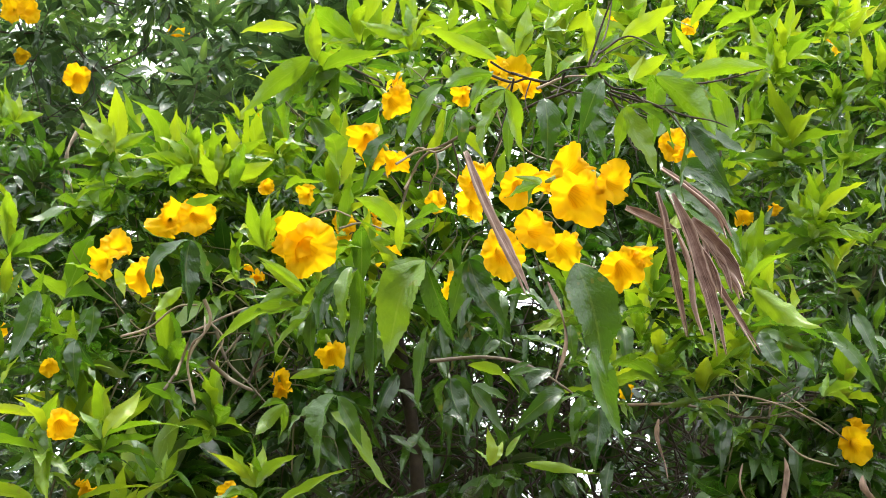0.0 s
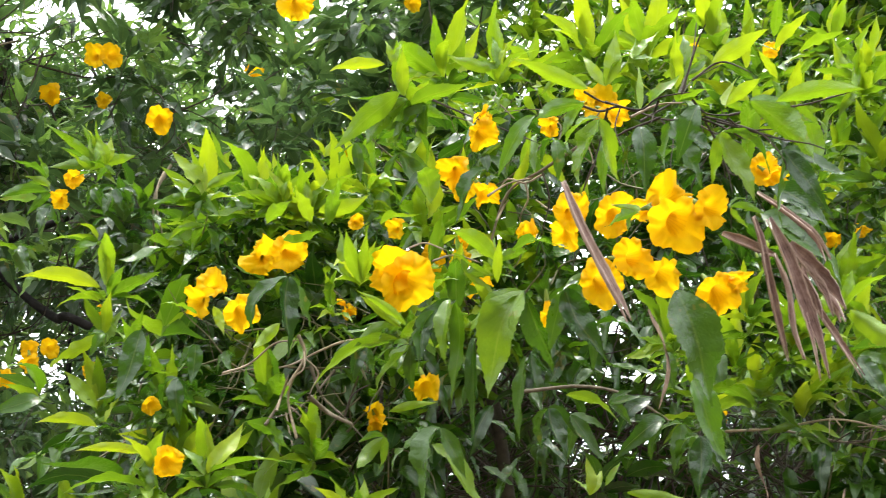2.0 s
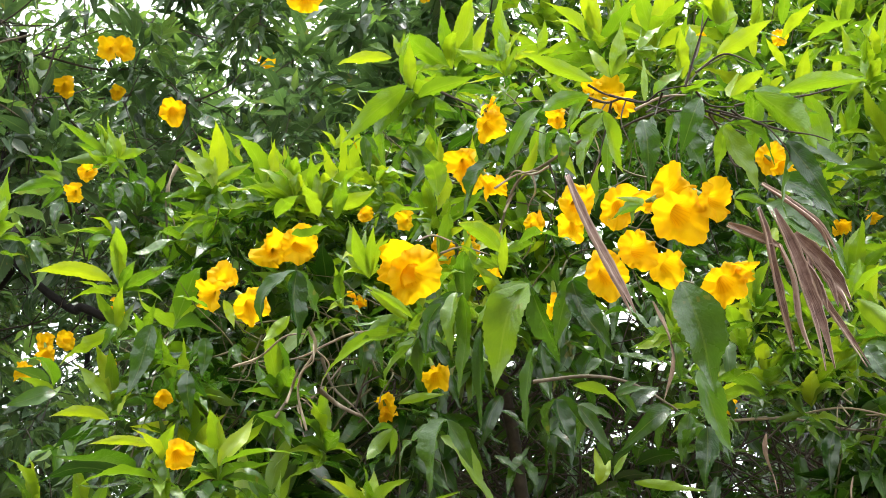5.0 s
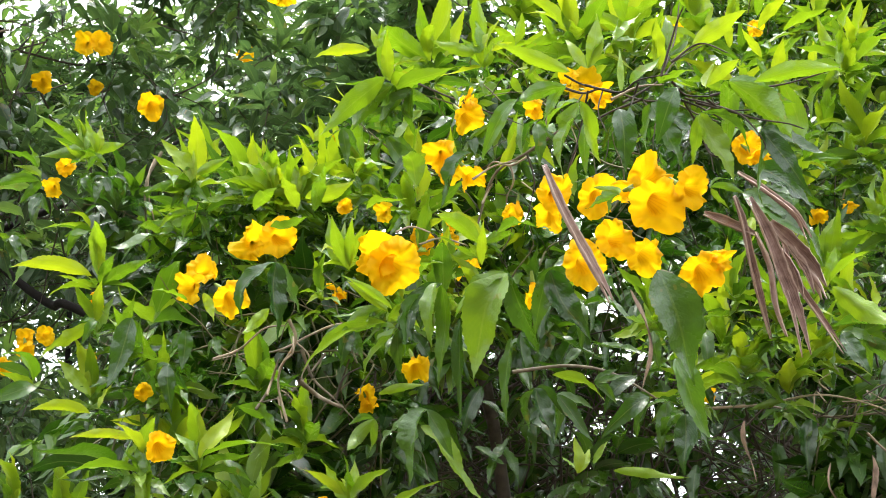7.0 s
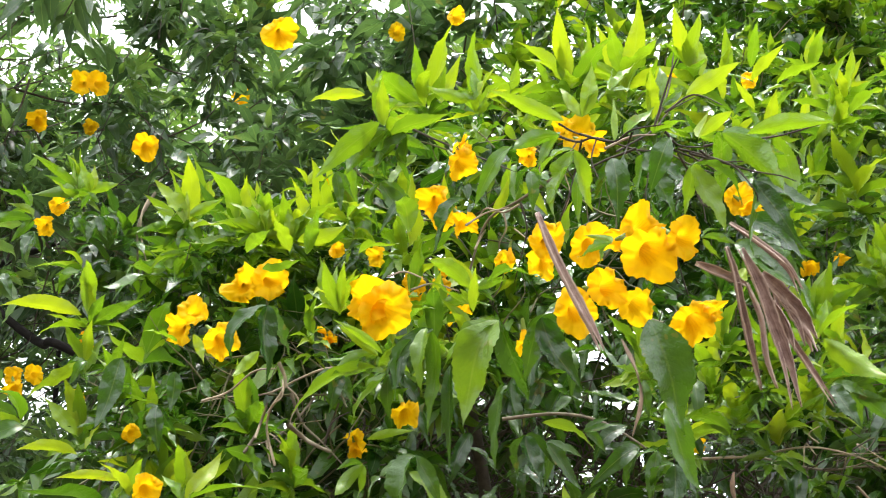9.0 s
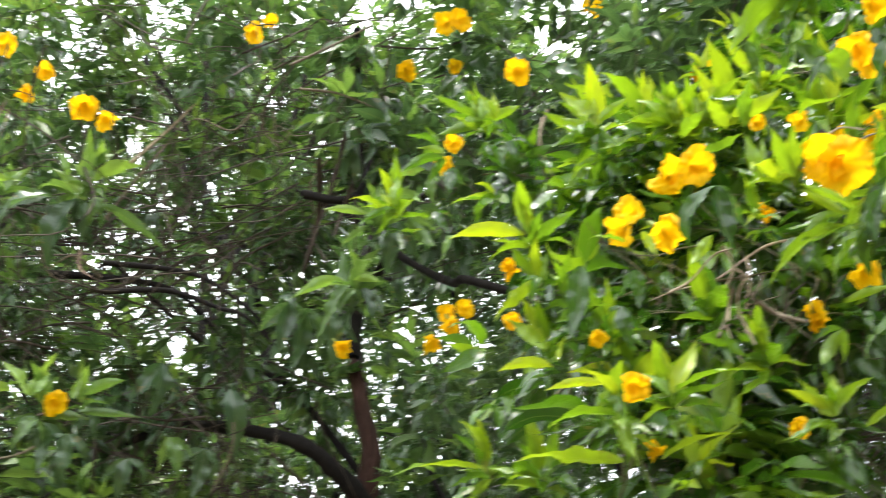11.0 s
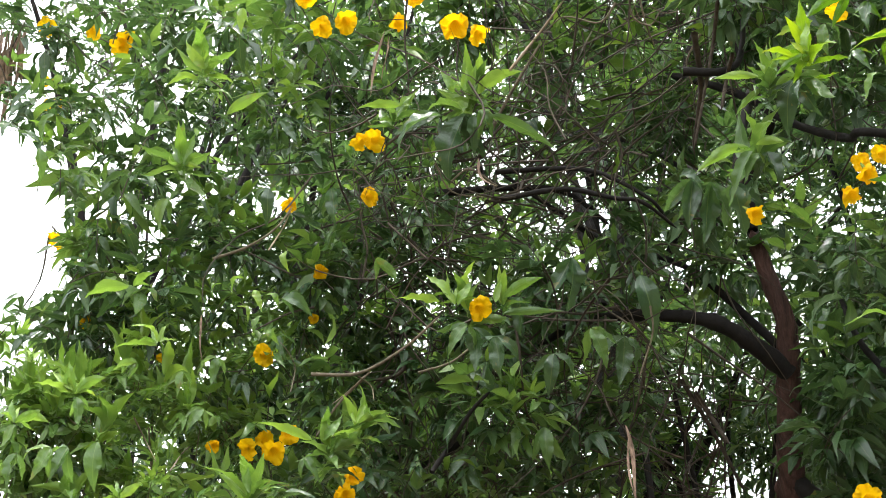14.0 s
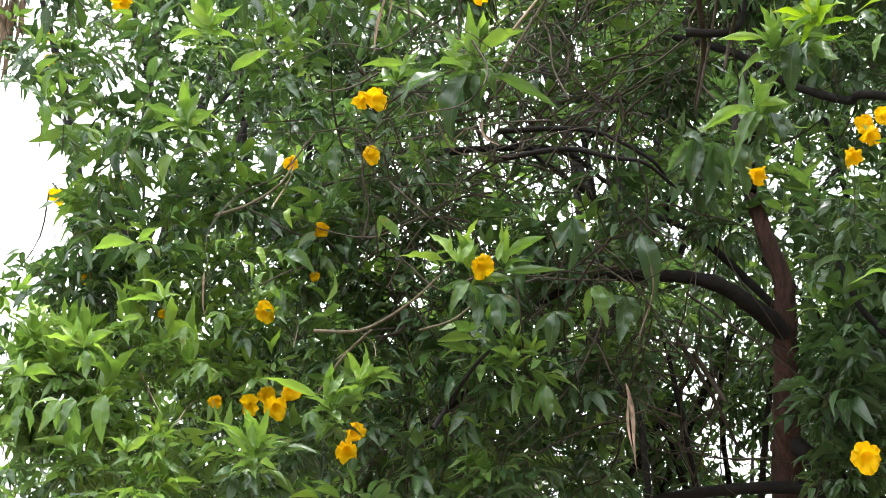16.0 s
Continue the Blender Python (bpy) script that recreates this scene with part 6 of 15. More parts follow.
tree_leaves.clump((-1.539, 1.945, 2.826), (0.1, 0.09, 0.08), 1, 0.120, 0.58, lean=(0.1,-0.35,0.4), shell=0.1)
tree_leaves.clump((-1.521, 1.798, 2.577), (0.1, 0.09, 0.08), 2, 0.120, 0.55, lean=(0.1,-0.35,0.4), shell=0.1)
tree_leaves.clump((-1.569, 1.861, 2.441), (0.1, 0.09, 0.08), 2, 0.120, 0.55, lean=(0.1,-0.35,0.4), shell=0.1)
tree_leaves.clump((-1.539, 1.781, 2.288), (0.1, 0.09, 0.08), 2, 0.120, 0.55, lean=(0.1,-0.35,0.4), shell=0.1)
tree_leaves.clump((-1.319, 1.778, 4.064), (0.1, 0.09, 0.08), 2, 0.120, 0.43, lean=(0.1,-0.35,0.4), shell=0.1)
tree_leaves.clump((-1.326, 1.768, 3.759), (0.1, 0.09, 0.08), 2, 0.120, 0.43, lean=(0.1,-0.35,0.4), shell=0.1)
tree_leaves.clump((-1.376, 2.000, 3.595), (0.1, 0.09, 0.08), 2, 0.120, 0.43, lean=(0.1,-0.35,0.4), shell=0.1)
tree_leaves.clump((-1.426, 2.051, 3.367), (0.1, 0.09, 0.08), 1, 0.120, 0.58, lean=(0.1,-0.35,0.4), shell=0.1)
tree_leaves.clump((-1.440, 1.909, 2.853), (0.1, 0.09, 0.08), 1, 0.120, 0.58, lean=(0.1,-0.35,0.4), shell=0.1)
tree_leaves.clump((-1.466, 1.990, 2.674), (0.1, 0.09, 0.08), 2, 0.120, 0.55, lean=(0.1,-0.35,0.4), shell=0.1)
tree_leaves.clump((-1.481, 1.900, 2.606), (0.1, 0.09, 0.08), 2, 0.120, 0.55, lean=(0.1,-0.35,0.4), shell=0.1)
tree_leaves.clump((-1.576, 2.047, 2.501), (0.1, 0.09, 0.08), 2, 0.120, 0.55, lean=(0.1,-0.35,0.4), shell=0.1)
tree_leaves.clump((-1.481, 2.053, 2.451), (0.1, 0.09, 0.08), 2, 0.120, 0.55, lean=(0.1,-0.35,0.4), shell=0.1)
tree_leaves.clump((-1.337, 2.037, 3.743), (0.1, 0.09, 0.08), 2, 0.120, 0.43, lean=(0.1,-0.35,0.4), shell=0.1)
tree_leaves.clump((-1.342, 2.055, 3.573), (0.1, 0.09, 0.08), 2, 0.120, 0.43, lean=(0.1,-0.35,0.4), shell=0.1)
tree_leaves.clump((-1.268, 2.014, 3.259), (0.1, 0.09, 0.08), 3, 0.120, 0.43, lean=(0.1,-0.35,0.4), shell=0.1)
tree_leaves.clump((-1.388, 2.049, 3.100), (0.1, 0.09, 0.08), 1, 0.120, 0.58, lean=(0.1,-0.35,0.4), shell=0.1)
tree_leaves.clump((-1.328, 1.918, 2.876), (0.1, 0.09, 0.08), 1, 0.120, 0.58, lean=(0.1,-0.35,0.4), shell=0.1)
tree_leaves.clump((-1.427, 2.088, 2.676), (0.1, 0.09, 0.08), 2, 0.120, 0.55, lean=(0.1,-0.35,0.4), shell=0.1)
tree_leaves.clump((-1.076, 1.935, 4.117), (0.1, 0.09, 0.08), 2, 0.120, 0.43, lean=(0.1,-0.35,0.4), shell=0.1)
tree_leaves.clump((-1.101, 2.008, 3.542), (0.1, 0.09, 0.08), 3, 0.120, 0.43, lean=(0.1,-0.35,0.4), shell=0.1)
tree_leaves.clump((-1.283, 2.132, 3.376), (0.1, 0.09, 0.08), 3, 0.120, 0.43, lean=(0.1,-0.35,0.4), shell=0.1)
tree_leaves.clump((-1.232, 1.988, 3.245), (0.1, 0.09, 0.08), 3, 0.120, 0.43, lean=(0.1,-0.35,0.4), shell=0.1)
tree_leaves.clump((-1.291, 2.200, 3.217), (0.1, 0.09, 0.08), 3, 0.120, 0.43, lean=(0.1,-0.35,0.4), shell=0.1)
tree_leaves.clump((-1.034, 2.119, 3.589), (0.1, 0.09, 0.08), 3, 0.120, 0.43, lean=(0.1,-0.35,0.4), shell=0.1)
tree_leaves.clump((-1.100, 2.098, 3.460), (0.1, 0.09, 0.08), 3, 0.120, 0.83, lean=(0.1,-0.35,0.4), shell=0.1)
tree_leaves.clump((-1.177, 2.177, 2.987), (0.1, 0.09, 0.08), 3, 0.120, 0.43, lean=(0.1,-0.35,0.4), shell=0.1)
tree_leaves.clump((-0.870, 2.200, 3.952), (0.1, 0.09, 0.08), 2, 0.120, 0.43, lean=(0.1,-0.35,0.4), shell=0.1)
tree_leaves.clump((-0.910, 2.126, 3.581), (0.1, 0.09, 0.08), 3, 0.120, 0.43, lean=(0.1,-0.35,0.4), shell=0.1)
tree_leaves.clump((-1.005, 2.161, 3.265), (0.1, 0.09, 0.08), 3, 0.120, 0.83, lean=(0.1,-0.35,0.4), shell=0.1)
# Many clumps around the trunk take older tones, a coloured stand-in for shade.
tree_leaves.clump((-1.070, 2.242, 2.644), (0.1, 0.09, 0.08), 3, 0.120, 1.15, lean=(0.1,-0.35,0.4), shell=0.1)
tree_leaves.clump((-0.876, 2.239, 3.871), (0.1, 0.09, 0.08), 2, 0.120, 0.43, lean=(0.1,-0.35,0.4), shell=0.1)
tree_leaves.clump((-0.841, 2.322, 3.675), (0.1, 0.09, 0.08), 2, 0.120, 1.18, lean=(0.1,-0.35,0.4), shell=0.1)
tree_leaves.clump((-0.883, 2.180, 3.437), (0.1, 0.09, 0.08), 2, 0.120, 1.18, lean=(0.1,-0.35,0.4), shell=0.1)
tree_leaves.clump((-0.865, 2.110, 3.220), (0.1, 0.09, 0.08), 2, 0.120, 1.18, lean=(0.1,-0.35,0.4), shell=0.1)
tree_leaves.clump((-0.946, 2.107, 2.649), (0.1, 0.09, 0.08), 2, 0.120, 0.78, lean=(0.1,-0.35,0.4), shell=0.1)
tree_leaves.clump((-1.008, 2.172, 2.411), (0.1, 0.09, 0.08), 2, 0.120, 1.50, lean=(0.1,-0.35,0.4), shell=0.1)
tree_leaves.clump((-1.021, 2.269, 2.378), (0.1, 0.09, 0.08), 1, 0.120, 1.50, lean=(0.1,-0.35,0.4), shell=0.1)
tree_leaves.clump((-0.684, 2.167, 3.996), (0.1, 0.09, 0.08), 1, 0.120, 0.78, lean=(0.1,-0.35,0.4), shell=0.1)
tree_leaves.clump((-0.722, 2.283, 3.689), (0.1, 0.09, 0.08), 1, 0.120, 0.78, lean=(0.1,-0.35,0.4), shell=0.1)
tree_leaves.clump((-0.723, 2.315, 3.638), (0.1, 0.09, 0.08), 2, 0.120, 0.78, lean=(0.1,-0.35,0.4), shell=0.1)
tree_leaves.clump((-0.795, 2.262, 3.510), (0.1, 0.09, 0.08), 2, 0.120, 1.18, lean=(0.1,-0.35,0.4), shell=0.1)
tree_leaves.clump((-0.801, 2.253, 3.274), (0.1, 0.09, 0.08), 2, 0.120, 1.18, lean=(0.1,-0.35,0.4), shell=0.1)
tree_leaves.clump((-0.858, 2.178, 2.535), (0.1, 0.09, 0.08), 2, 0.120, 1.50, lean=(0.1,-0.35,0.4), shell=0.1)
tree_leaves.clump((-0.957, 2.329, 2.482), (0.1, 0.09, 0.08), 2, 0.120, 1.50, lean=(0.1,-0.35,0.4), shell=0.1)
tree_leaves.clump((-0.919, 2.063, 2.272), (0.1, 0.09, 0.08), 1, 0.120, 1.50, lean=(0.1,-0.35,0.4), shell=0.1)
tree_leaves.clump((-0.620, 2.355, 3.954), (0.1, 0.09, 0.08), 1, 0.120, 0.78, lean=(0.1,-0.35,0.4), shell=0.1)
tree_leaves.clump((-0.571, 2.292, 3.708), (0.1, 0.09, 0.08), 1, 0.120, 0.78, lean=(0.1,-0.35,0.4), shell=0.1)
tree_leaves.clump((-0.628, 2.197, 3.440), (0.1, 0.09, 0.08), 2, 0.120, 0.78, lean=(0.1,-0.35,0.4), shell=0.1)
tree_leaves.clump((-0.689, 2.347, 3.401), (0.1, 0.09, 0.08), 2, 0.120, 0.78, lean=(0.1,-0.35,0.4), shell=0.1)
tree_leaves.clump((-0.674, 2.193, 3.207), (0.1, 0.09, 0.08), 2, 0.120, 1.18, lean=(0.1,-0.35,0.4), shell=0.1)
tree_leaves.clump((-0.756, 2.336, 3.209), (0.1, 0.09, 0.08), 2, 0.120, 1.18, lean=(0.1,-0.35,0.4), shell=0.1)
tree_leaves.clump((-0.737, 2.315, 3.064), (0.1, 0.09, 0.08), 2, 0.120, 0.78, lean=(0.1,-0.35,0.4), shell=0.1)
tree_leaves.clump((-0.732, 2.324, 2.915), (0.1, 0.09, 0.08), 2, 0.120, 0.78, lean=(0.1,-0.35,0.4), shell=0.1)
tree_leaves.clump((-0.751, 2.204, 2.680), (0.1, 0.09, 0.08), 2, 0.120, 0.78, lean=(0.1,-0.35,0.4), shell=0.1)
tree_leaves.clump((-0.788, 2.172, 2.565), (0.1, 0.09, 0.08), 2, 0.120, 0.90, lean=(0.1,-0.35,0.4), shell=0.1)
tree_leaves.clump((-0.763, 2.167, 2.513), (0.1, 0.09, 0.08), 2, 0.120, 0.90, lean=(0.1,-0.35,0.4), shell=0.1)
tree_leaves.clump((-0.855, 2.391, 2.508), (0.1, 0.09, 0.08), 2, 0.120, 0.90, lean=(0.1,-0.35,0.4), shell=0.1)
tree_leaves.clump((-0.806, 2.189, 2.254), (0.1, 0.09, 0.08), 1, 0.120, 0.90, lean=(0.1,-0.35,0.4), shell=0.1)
tree_leaves.clump((-1.983, 1.244, 4.065), (0.13, 0.13, 0.11), 2, 0.135, 0.50, shell=0.1)
tree_leaves.clump((-2.038, 1.482, 4.053), (0.13, 0.13, 0.11), 2, 0.135, 0.50, shell=0.1)
tree_leaves.clump((-2.216, 1.683, 3.953), (0.13, 0.13, 0.11), 2, 0.135, 0.50, shell=0.1)
tree_leaves.clump((-2.176, 1.637, 3.750), (0.13, 0.13, 0.11), 2, 0.135, 0.50, shell=0.1)
tree_leaves.clump((-2.548, 1.898, 3.439), (0.13, 0.13, 0.11), 2, 0.135, 0.50, shell=0.1)
tree_leaves.clump((-2.418, 1.779, 3.208), (0.13, 0.13, 0.11), 2, 0.135, 0.50, shell=0.1)
tree_leaves.clump((-1.814, 1.494, 4.100), (0.13, 0.13, 0.11), 2, 0.135, 0.68, shell=0.1)
tree_leaves.clump((-1.947, 1.538, 4.082), (0.13, 0.13, 0.11), 2, 0.135, 0.50, shell=0.1)
tree_leaves.clump((-2.017, 1.584, 3.817), (0.13, 0.13, 0.11), 2, 0.135, 0.50, shell=0.1)
tree_leaves.clump((-2.156, 1.847, 3.472), (0.13, 0.13, 0.11), 2, 0.135, 0.50, shell=0.1)
tree_leaves.clump((-2.261, 2.012, 3.458), (0.13, 0.13, 0.11), 2, 0.135, 0.50, shell=0.1)
tree_leaves.clump((-2.207, 1.996, 3.157), (0.13, 0.13, 0.11), 2, 0.135, 0.68, shell=0.1)
tree_leaves.clump((-2.532, 2.335, 3.320), (0.13, 0.13, 0.11), 2, 0.135, 0.50, shell=0.1)
tree_leaves.clump((-2.577, 2.360, 3.087), (0.13, 0.13, 0.11), 2, 0.135, 0.50, shell=0.1)
tree_leaves.clump((-2.429, 2.180, 2.653), (0.13, 0.13, 0.11), 2, 0.135, 0.50, shell=0.1)
tree_leaves.clump((-1.900, 1.920, 4.304), (0.13, 0.13, 0.11), 2, 0.135, 0.68, shell=0.1)
tree_leaves.clump((-1.886, 1.802, 3.952), (0.13, 0.13, 0.11), 2, 0.135, 0.68, shell=0.1)
tree_leaves.clump((-2.134, 2.015, 3.905), (0.13, 0.13, 0.11), 2, 0.135, 0.68, shell=0.1)
tree_leaves.clump((-2.351, 2.242, 3.795), (0.13, 0.13, 0.11), 2, 0.135, 0.68, shell=0.1)
tree_leaves.clump((-1.987, 2.084, 3.470), (0.13, 0.13, 0.11), 2, 0.135, 0.68, shell=0.1)
tree_leaves.clump((-2.311, 2.270, 3.444), (0.13, 0.13, 0.11), 2, 0.135, 0.68, shell=0.1)
tree_leaves.clump((-2.295, 2.239, 3.026), (0.13, 0.13, 0.11), 2, 0.135, 0.80, shell=0.1)
tree_leaves.clump((-2.330, 2.457, 2.795), (0.13, 0.13, 0.11), 2, 0.135, 0.80, shell=0.1)
tree_leaves.clump((-1.557, 1.737, 4.113), (0.13, 0.13, 0.11), 2, 0.135, 0.68, shell=0.1)
tree_leaves.clump((-1.685, 1.885, 4.126), (0.13, 0.13, 0.11), 2, 0.135, 0.68, shell=0.1)
tree_leaves.clump((-1.920, 2.203, 3.687), (0.13, 0.13, 0.11), 2, 0.135, 0.68, shell=0.1)
tree_leaves.clump((-1.899, 2.216, 3.378), (0.13, 0.13, 0.11), 2, 0.135, 0.68, shell=0.1)
tree_leaves.clump((-2.218, 2.561, 3.379), (0.13, 0.13, 0.11), 2, 0.135, 0.68, shell=0.1)
tree_leaves.clump((-2.243, 2.608, 3.170), (0.13, 0.13, 0.11), 2, 0.135, 0.80, shell=0.1)
tree_leaves.clump((-2.132, 2.375, 2.931), (0.13, 0.13, 0.11), 2, 0.135, 0.80, shell=0.1)
tree_leaves.clump((-1.361, 1.848, 4.100), (0.13, 0.13, 0.11), 2, 0.135, 0.68, shell=0.1)
tree_leaves.clump((-1.521, 1.954, 4.132), (0.13, 0.13, 0.11), 2, 0.135, 0.68, shell=0.1)
tree_leaves.clump((-1.526, 2.052, 3.879), (0.13, 0.13, 0.11), 2, 0.135, 0.68, shell=0.1)
tree_leaves.clump((-1.736, 2.197, 3.500), (0.13, 0.13, 0.11), 2, 0.135, 0.68, shell=0.1)
tree_leaves.clump((-1.970, 2.477, 3.141), (0.13, 0.13, 0.11), 2, 0.135, 0.68, shell=0.1)
tree_leaves.clump((-2.152, 2.913, 3.099), (0.13, 0.13, 0.11), 2, 0.135, 0.80, shell=0.1)
tree_leaves.clump((-2.081, 2.664, 2.722), (0.13, 0.13, 0.11), 2, 0.135, 0.80, shell=0.1)
tree_leaves.clump((-1.241, 1.903, 4.161), (0.13, 0.13, 0.11), 2, 0.135, 0.68, shell=0.1)
tree_leaves.clump((-1.259, 1.981, 3.943), (0.13, 0.13, 0.11), 2, 0.135, 0.68, shell=0.1)
tree_leaves.clump((-1.509, 2.305, 4.092), (0.13, 0.13, 0.11), 2, 0.135, 0.68, shell=0.1)
tree_leaves.clump((-1.466, 2.349, 3.738), (0.13, 0.13, 0.11), 3, 0.135, 0.68, shell=0.1)
tree_leaves.clump((-1.626, 2.417, 3.775), (0.13, 0.13, 0.11), 2, 0.135, 0.68, shell=0.1)
tree_leaves.clump((-1.667, 2.505, 3.542), (0.13, 0.13, 0.11), 2, 0.135, 0.68, shell=0.1)
tree_leaves.clump((-1.649, 2.482, 3.292), (0.13, 0.13, 0.11), 2, 0.135, 0.68, shell=0.1)
tree_leaves.clump((-1.768, 2.697, 3.223), (0.13, 0.13, 0.11), 2, 0.135, 0.68, shell=0.1)
tree_leaves.clump((-1.887, 2.700, 2.750), (0.13, 0.13, 0.11), 2, 0.135, 0.80, shell=0.1)
tree_leaves.clump((-1.488, 2.543, 3.763), (0.13, 0.13, 0.11), 3, 0.135, 1.08, shell=0.1)
tree_leaves.clump((-1.332, 2.447, 3.430), (0.13, 0.13, 0.11), 3, 0.135, 1.08, shell=0.1)
tree_leaves.clump((-1.452, 2.654, 3.219), (0.13, 0.13, 0.11), 3, 0.135, 0.68, shell=0.1)
tree_leaves.clump((-1.710, 2.971, 3.241), (0.13, 0.13, 0.11), 3, 0.135, 0.68, shell=0.1)
tree_leaves.clump((-1.233, 2.549, 3.740), (0.13, 0.13, 0.11), 3, 0.135, 1.08, shell=0.1)
tree_leaves.clump((-1.378, 2.815, 3.840), (0.13, 0.13, 0.11), 3, 0.135, 1.08, shell=0.1)
tree_leaves.clump((-1.456, 2.990, 3.122), (0.13, 0.13, 0.11), 3, 0.135, 0.80, shell=0.1)
tree_leaves.clump((-0.705, 2.155, 4.031), (0.13, 0.13, 0.11), 2, 0.135, 0.68, shell=0.1)
tree_leaves.clump((-0.930, 2.495, 4.218), (0.13, 0.13, 0.11), 2, 0.135, 0.68, shell=0.1)
tree_leaves.clump((-0.916, 2.391, 3.923), (0.13, 0.13, 0.11), 2, 0.135, 0.68, shell=0.1)
tree_leaves.clump((-0.949, 2.618, 3.720), (0.13, 0.13, 0.11), 3, 0.135, 1.08, shell=0.1)
tree_leaves.clump((-1.218, 2.873, 3.060), (0.13, 0.13, 0.11), 3, 0.135, 0.68, shell=0.1)
tree_leaves.clump((-1.401, 3.288, 2.980), (0.13, 0.13, 0.11), 3, 0.135, 1.40, shell=0.1)
tree_leaves.clump((-0.668, 2.345, 4.206), (0.13, 0.13, 0.11), 2, 0.135, 0.68, shell=0.1)
tree_leaves.clump((-0.628, 2.304, 3.919), (0.13, 0.13, 0.11), 2, 0.135, 0.68, shell=0.1)
tree_leaves.clump((-0.734, 2.731, 3.912), (0.13, 0.13, 0.11), 3, 0.135, 0.68, shell=0.1)
tree_leaves.clump((-0.777, 2.762, 3.668), (0.13, 0.13, 0.11), 3, 0.135, 0.68, shell=0.1)
tree_leaves.clump((-0.822, 2.678, 3.566), (0.13, 0.13, 0.11), 3, 0.135, 1.08, shell=0.1)
tree_leaves.clump((-0.982, 3.166, 3.418), (0.13, 0.13, 0.11), 3, 0.135, 0.68, shell=0.1)
tree_leaves.clump((-1.250, 3.293, 2.814), (0.13, 0.13, 0.11), 3, 0.135, 1.40, shell=0.1)
tree_leaves.clump((-2.285, 1.497, 2.954), (0.11, 0.1, 0.09), 3, 0.125, 0.25, shell=0.1)
tree_leaves.clump((-2.273, 1.919, 2.961), (0.11, 0.1, 0.09), 3, 0.125, 0.25, shell=0.1)
tree_leaves.clump((-2.321, 2.062, 2.501), (0.11, 0.1, 0.09), 3, 0.125, 0.25, shell=0.1)
tree_leaves.clump((-2.089, 1.910, 2.757), (0.11, 0.1, 0.09), 3, 0.125, 0.55, shell=0.1)
tree_leaves.clump((-2.181, 2.008, 2.671), (0.11, 0.1, 0.09), 3, 0.125, 0.55, shell=0.1)
tree_leaves.clump((-2.392, 2.166, 2.692), (0.11, 0.1, 0.09), 3, 0.125, 0.25, shell=0.1)
tree_leaves.clump((-2.032, 1.966, 3.019), (0.11, 0.1, 0.09), 3, 0.125, 0.43, shell=0.1)
tree_leaves.clump((-1.957, 2.026, 2.962), (0.11, 0.1, 0.09), 3, 0.125, 0.43, shell=0.1)
tree_leaves.clump((-2.051, 2.028, 2.836), (0.11, 0.1, 0.09), 3, 0.125, 0.55, shell=0.1)
tree_leaves.clump((-2.230, 2.256, 2.801), (0.11, 0.1, 0.09), 3, 0.125, 0.55, shell=0.1)
tree_leaves.clump((-2.217, 2.226, 2.691), (0.11, 0.1, 0.09), 3, 0.125, 0.55, shell=0.1)
tree_leaves.clump((-2.236, 2.279, 2.573), (0.11, 0.1, 0.09), 3, 0.125, 0.55, shell=0.1)
tree_leaves.clump((-1.925, 2.065, 2.876), (0.11, 0.1, 0.09), 3, 0.125, 0.55, shell=0.1)
tree_leaves.clump((-2.080, 2.303, 2.731), (0.11, 0.1, 0.09), 3, 0.125, 0.55, shell=0.1)
tree_leaves.clump((-1.967, 2.176, 2.616), (0.11, 0.1, 0.09), 3, 0.125, 0.55, shell=0.1)
tree_leaves.clump((-1.984, 2.237, 2.513), (0.11, 0.1, 0.09), 3, 0.125, 0.55, shell=0.1)
tree_leaves.clump((-1.680, 2.096, 2.975), (0.11, 0.1, 0.09), 3, 0.125, 0.43, shell=0.1)
tree_leaves.clump((-1.895, 2.224, 2.971), (0.11, 0.1, 0.09), 3, 0.125, 0.43, shell=0.1)
tree_leaves.clump((-2.022, 2.435, 2.946), (0.11, 0.1, 0.09), 3, 0.125, 0.55, shell=0.1)
tree_leaves.clump((-1.740, 2.117, 2.615), (0.11, 0.1, 0.09), 3, 0.125, 0.55, shell=0.1)
tree_leaves.clump((-2.039, 2.503, 2.743), (0.11, 0.1, 0.09), 3, 0.125, 0.55, shell=0.1)
tree_leaves.clump((-1.989, 2.438, 2.489), (0.11, 0.1, 0.09), 3, 0.125, 0.55, shell=0.1)
tree_leaves.clump((-1.781, 2.289, 3.078), (0.11, 0.1, 0.09), 3, 0.125, 0.43, shell=0.1)
tree_leaves.clump((-1.776, 2.515, 2.974), (0.11, 0.1, 0.09), 3, 0.125, 0.55, shell=0.1)
tree_leaves.clump((-1.620, 2.191, 2.649), (0.11, 0.1, 0.09), 3, 0.125, 0.55, shell=0.1)
tree_leaves.clump((-1.781, 2.419, 2.653), (0.11, 0.1, 0.09), 3, 0.125, 0.55, shell=0.1)
tree_leaves.clump((-1.928, 1.319, 3.457), (0.1, 0.1, 0.09), 1, 0.125, 0.40, shell=0.1)
tree_leaves.clump((-2.268, 1.656, 3.619), (0.1, 0.1, 0.09), 1, 0.125, 0.40, shell=0.1)
tree_leaves.clump((-2.361, 1.721, 3.412), (0.1, 0.1, 0.09), 1, 0.125, 0.40, shell=0.1)
tree_leaves.clump((-2.115, 1.732, 3.503), (0.1, 0.1, 0.09), 1, 0.125, 0.40, shell=0.1)
tree_leaves.clump((-2.092, 1.770, 3.336), (0.1, 0.1, 0.09), 1, 0.125, 0.40, shell=0.1)
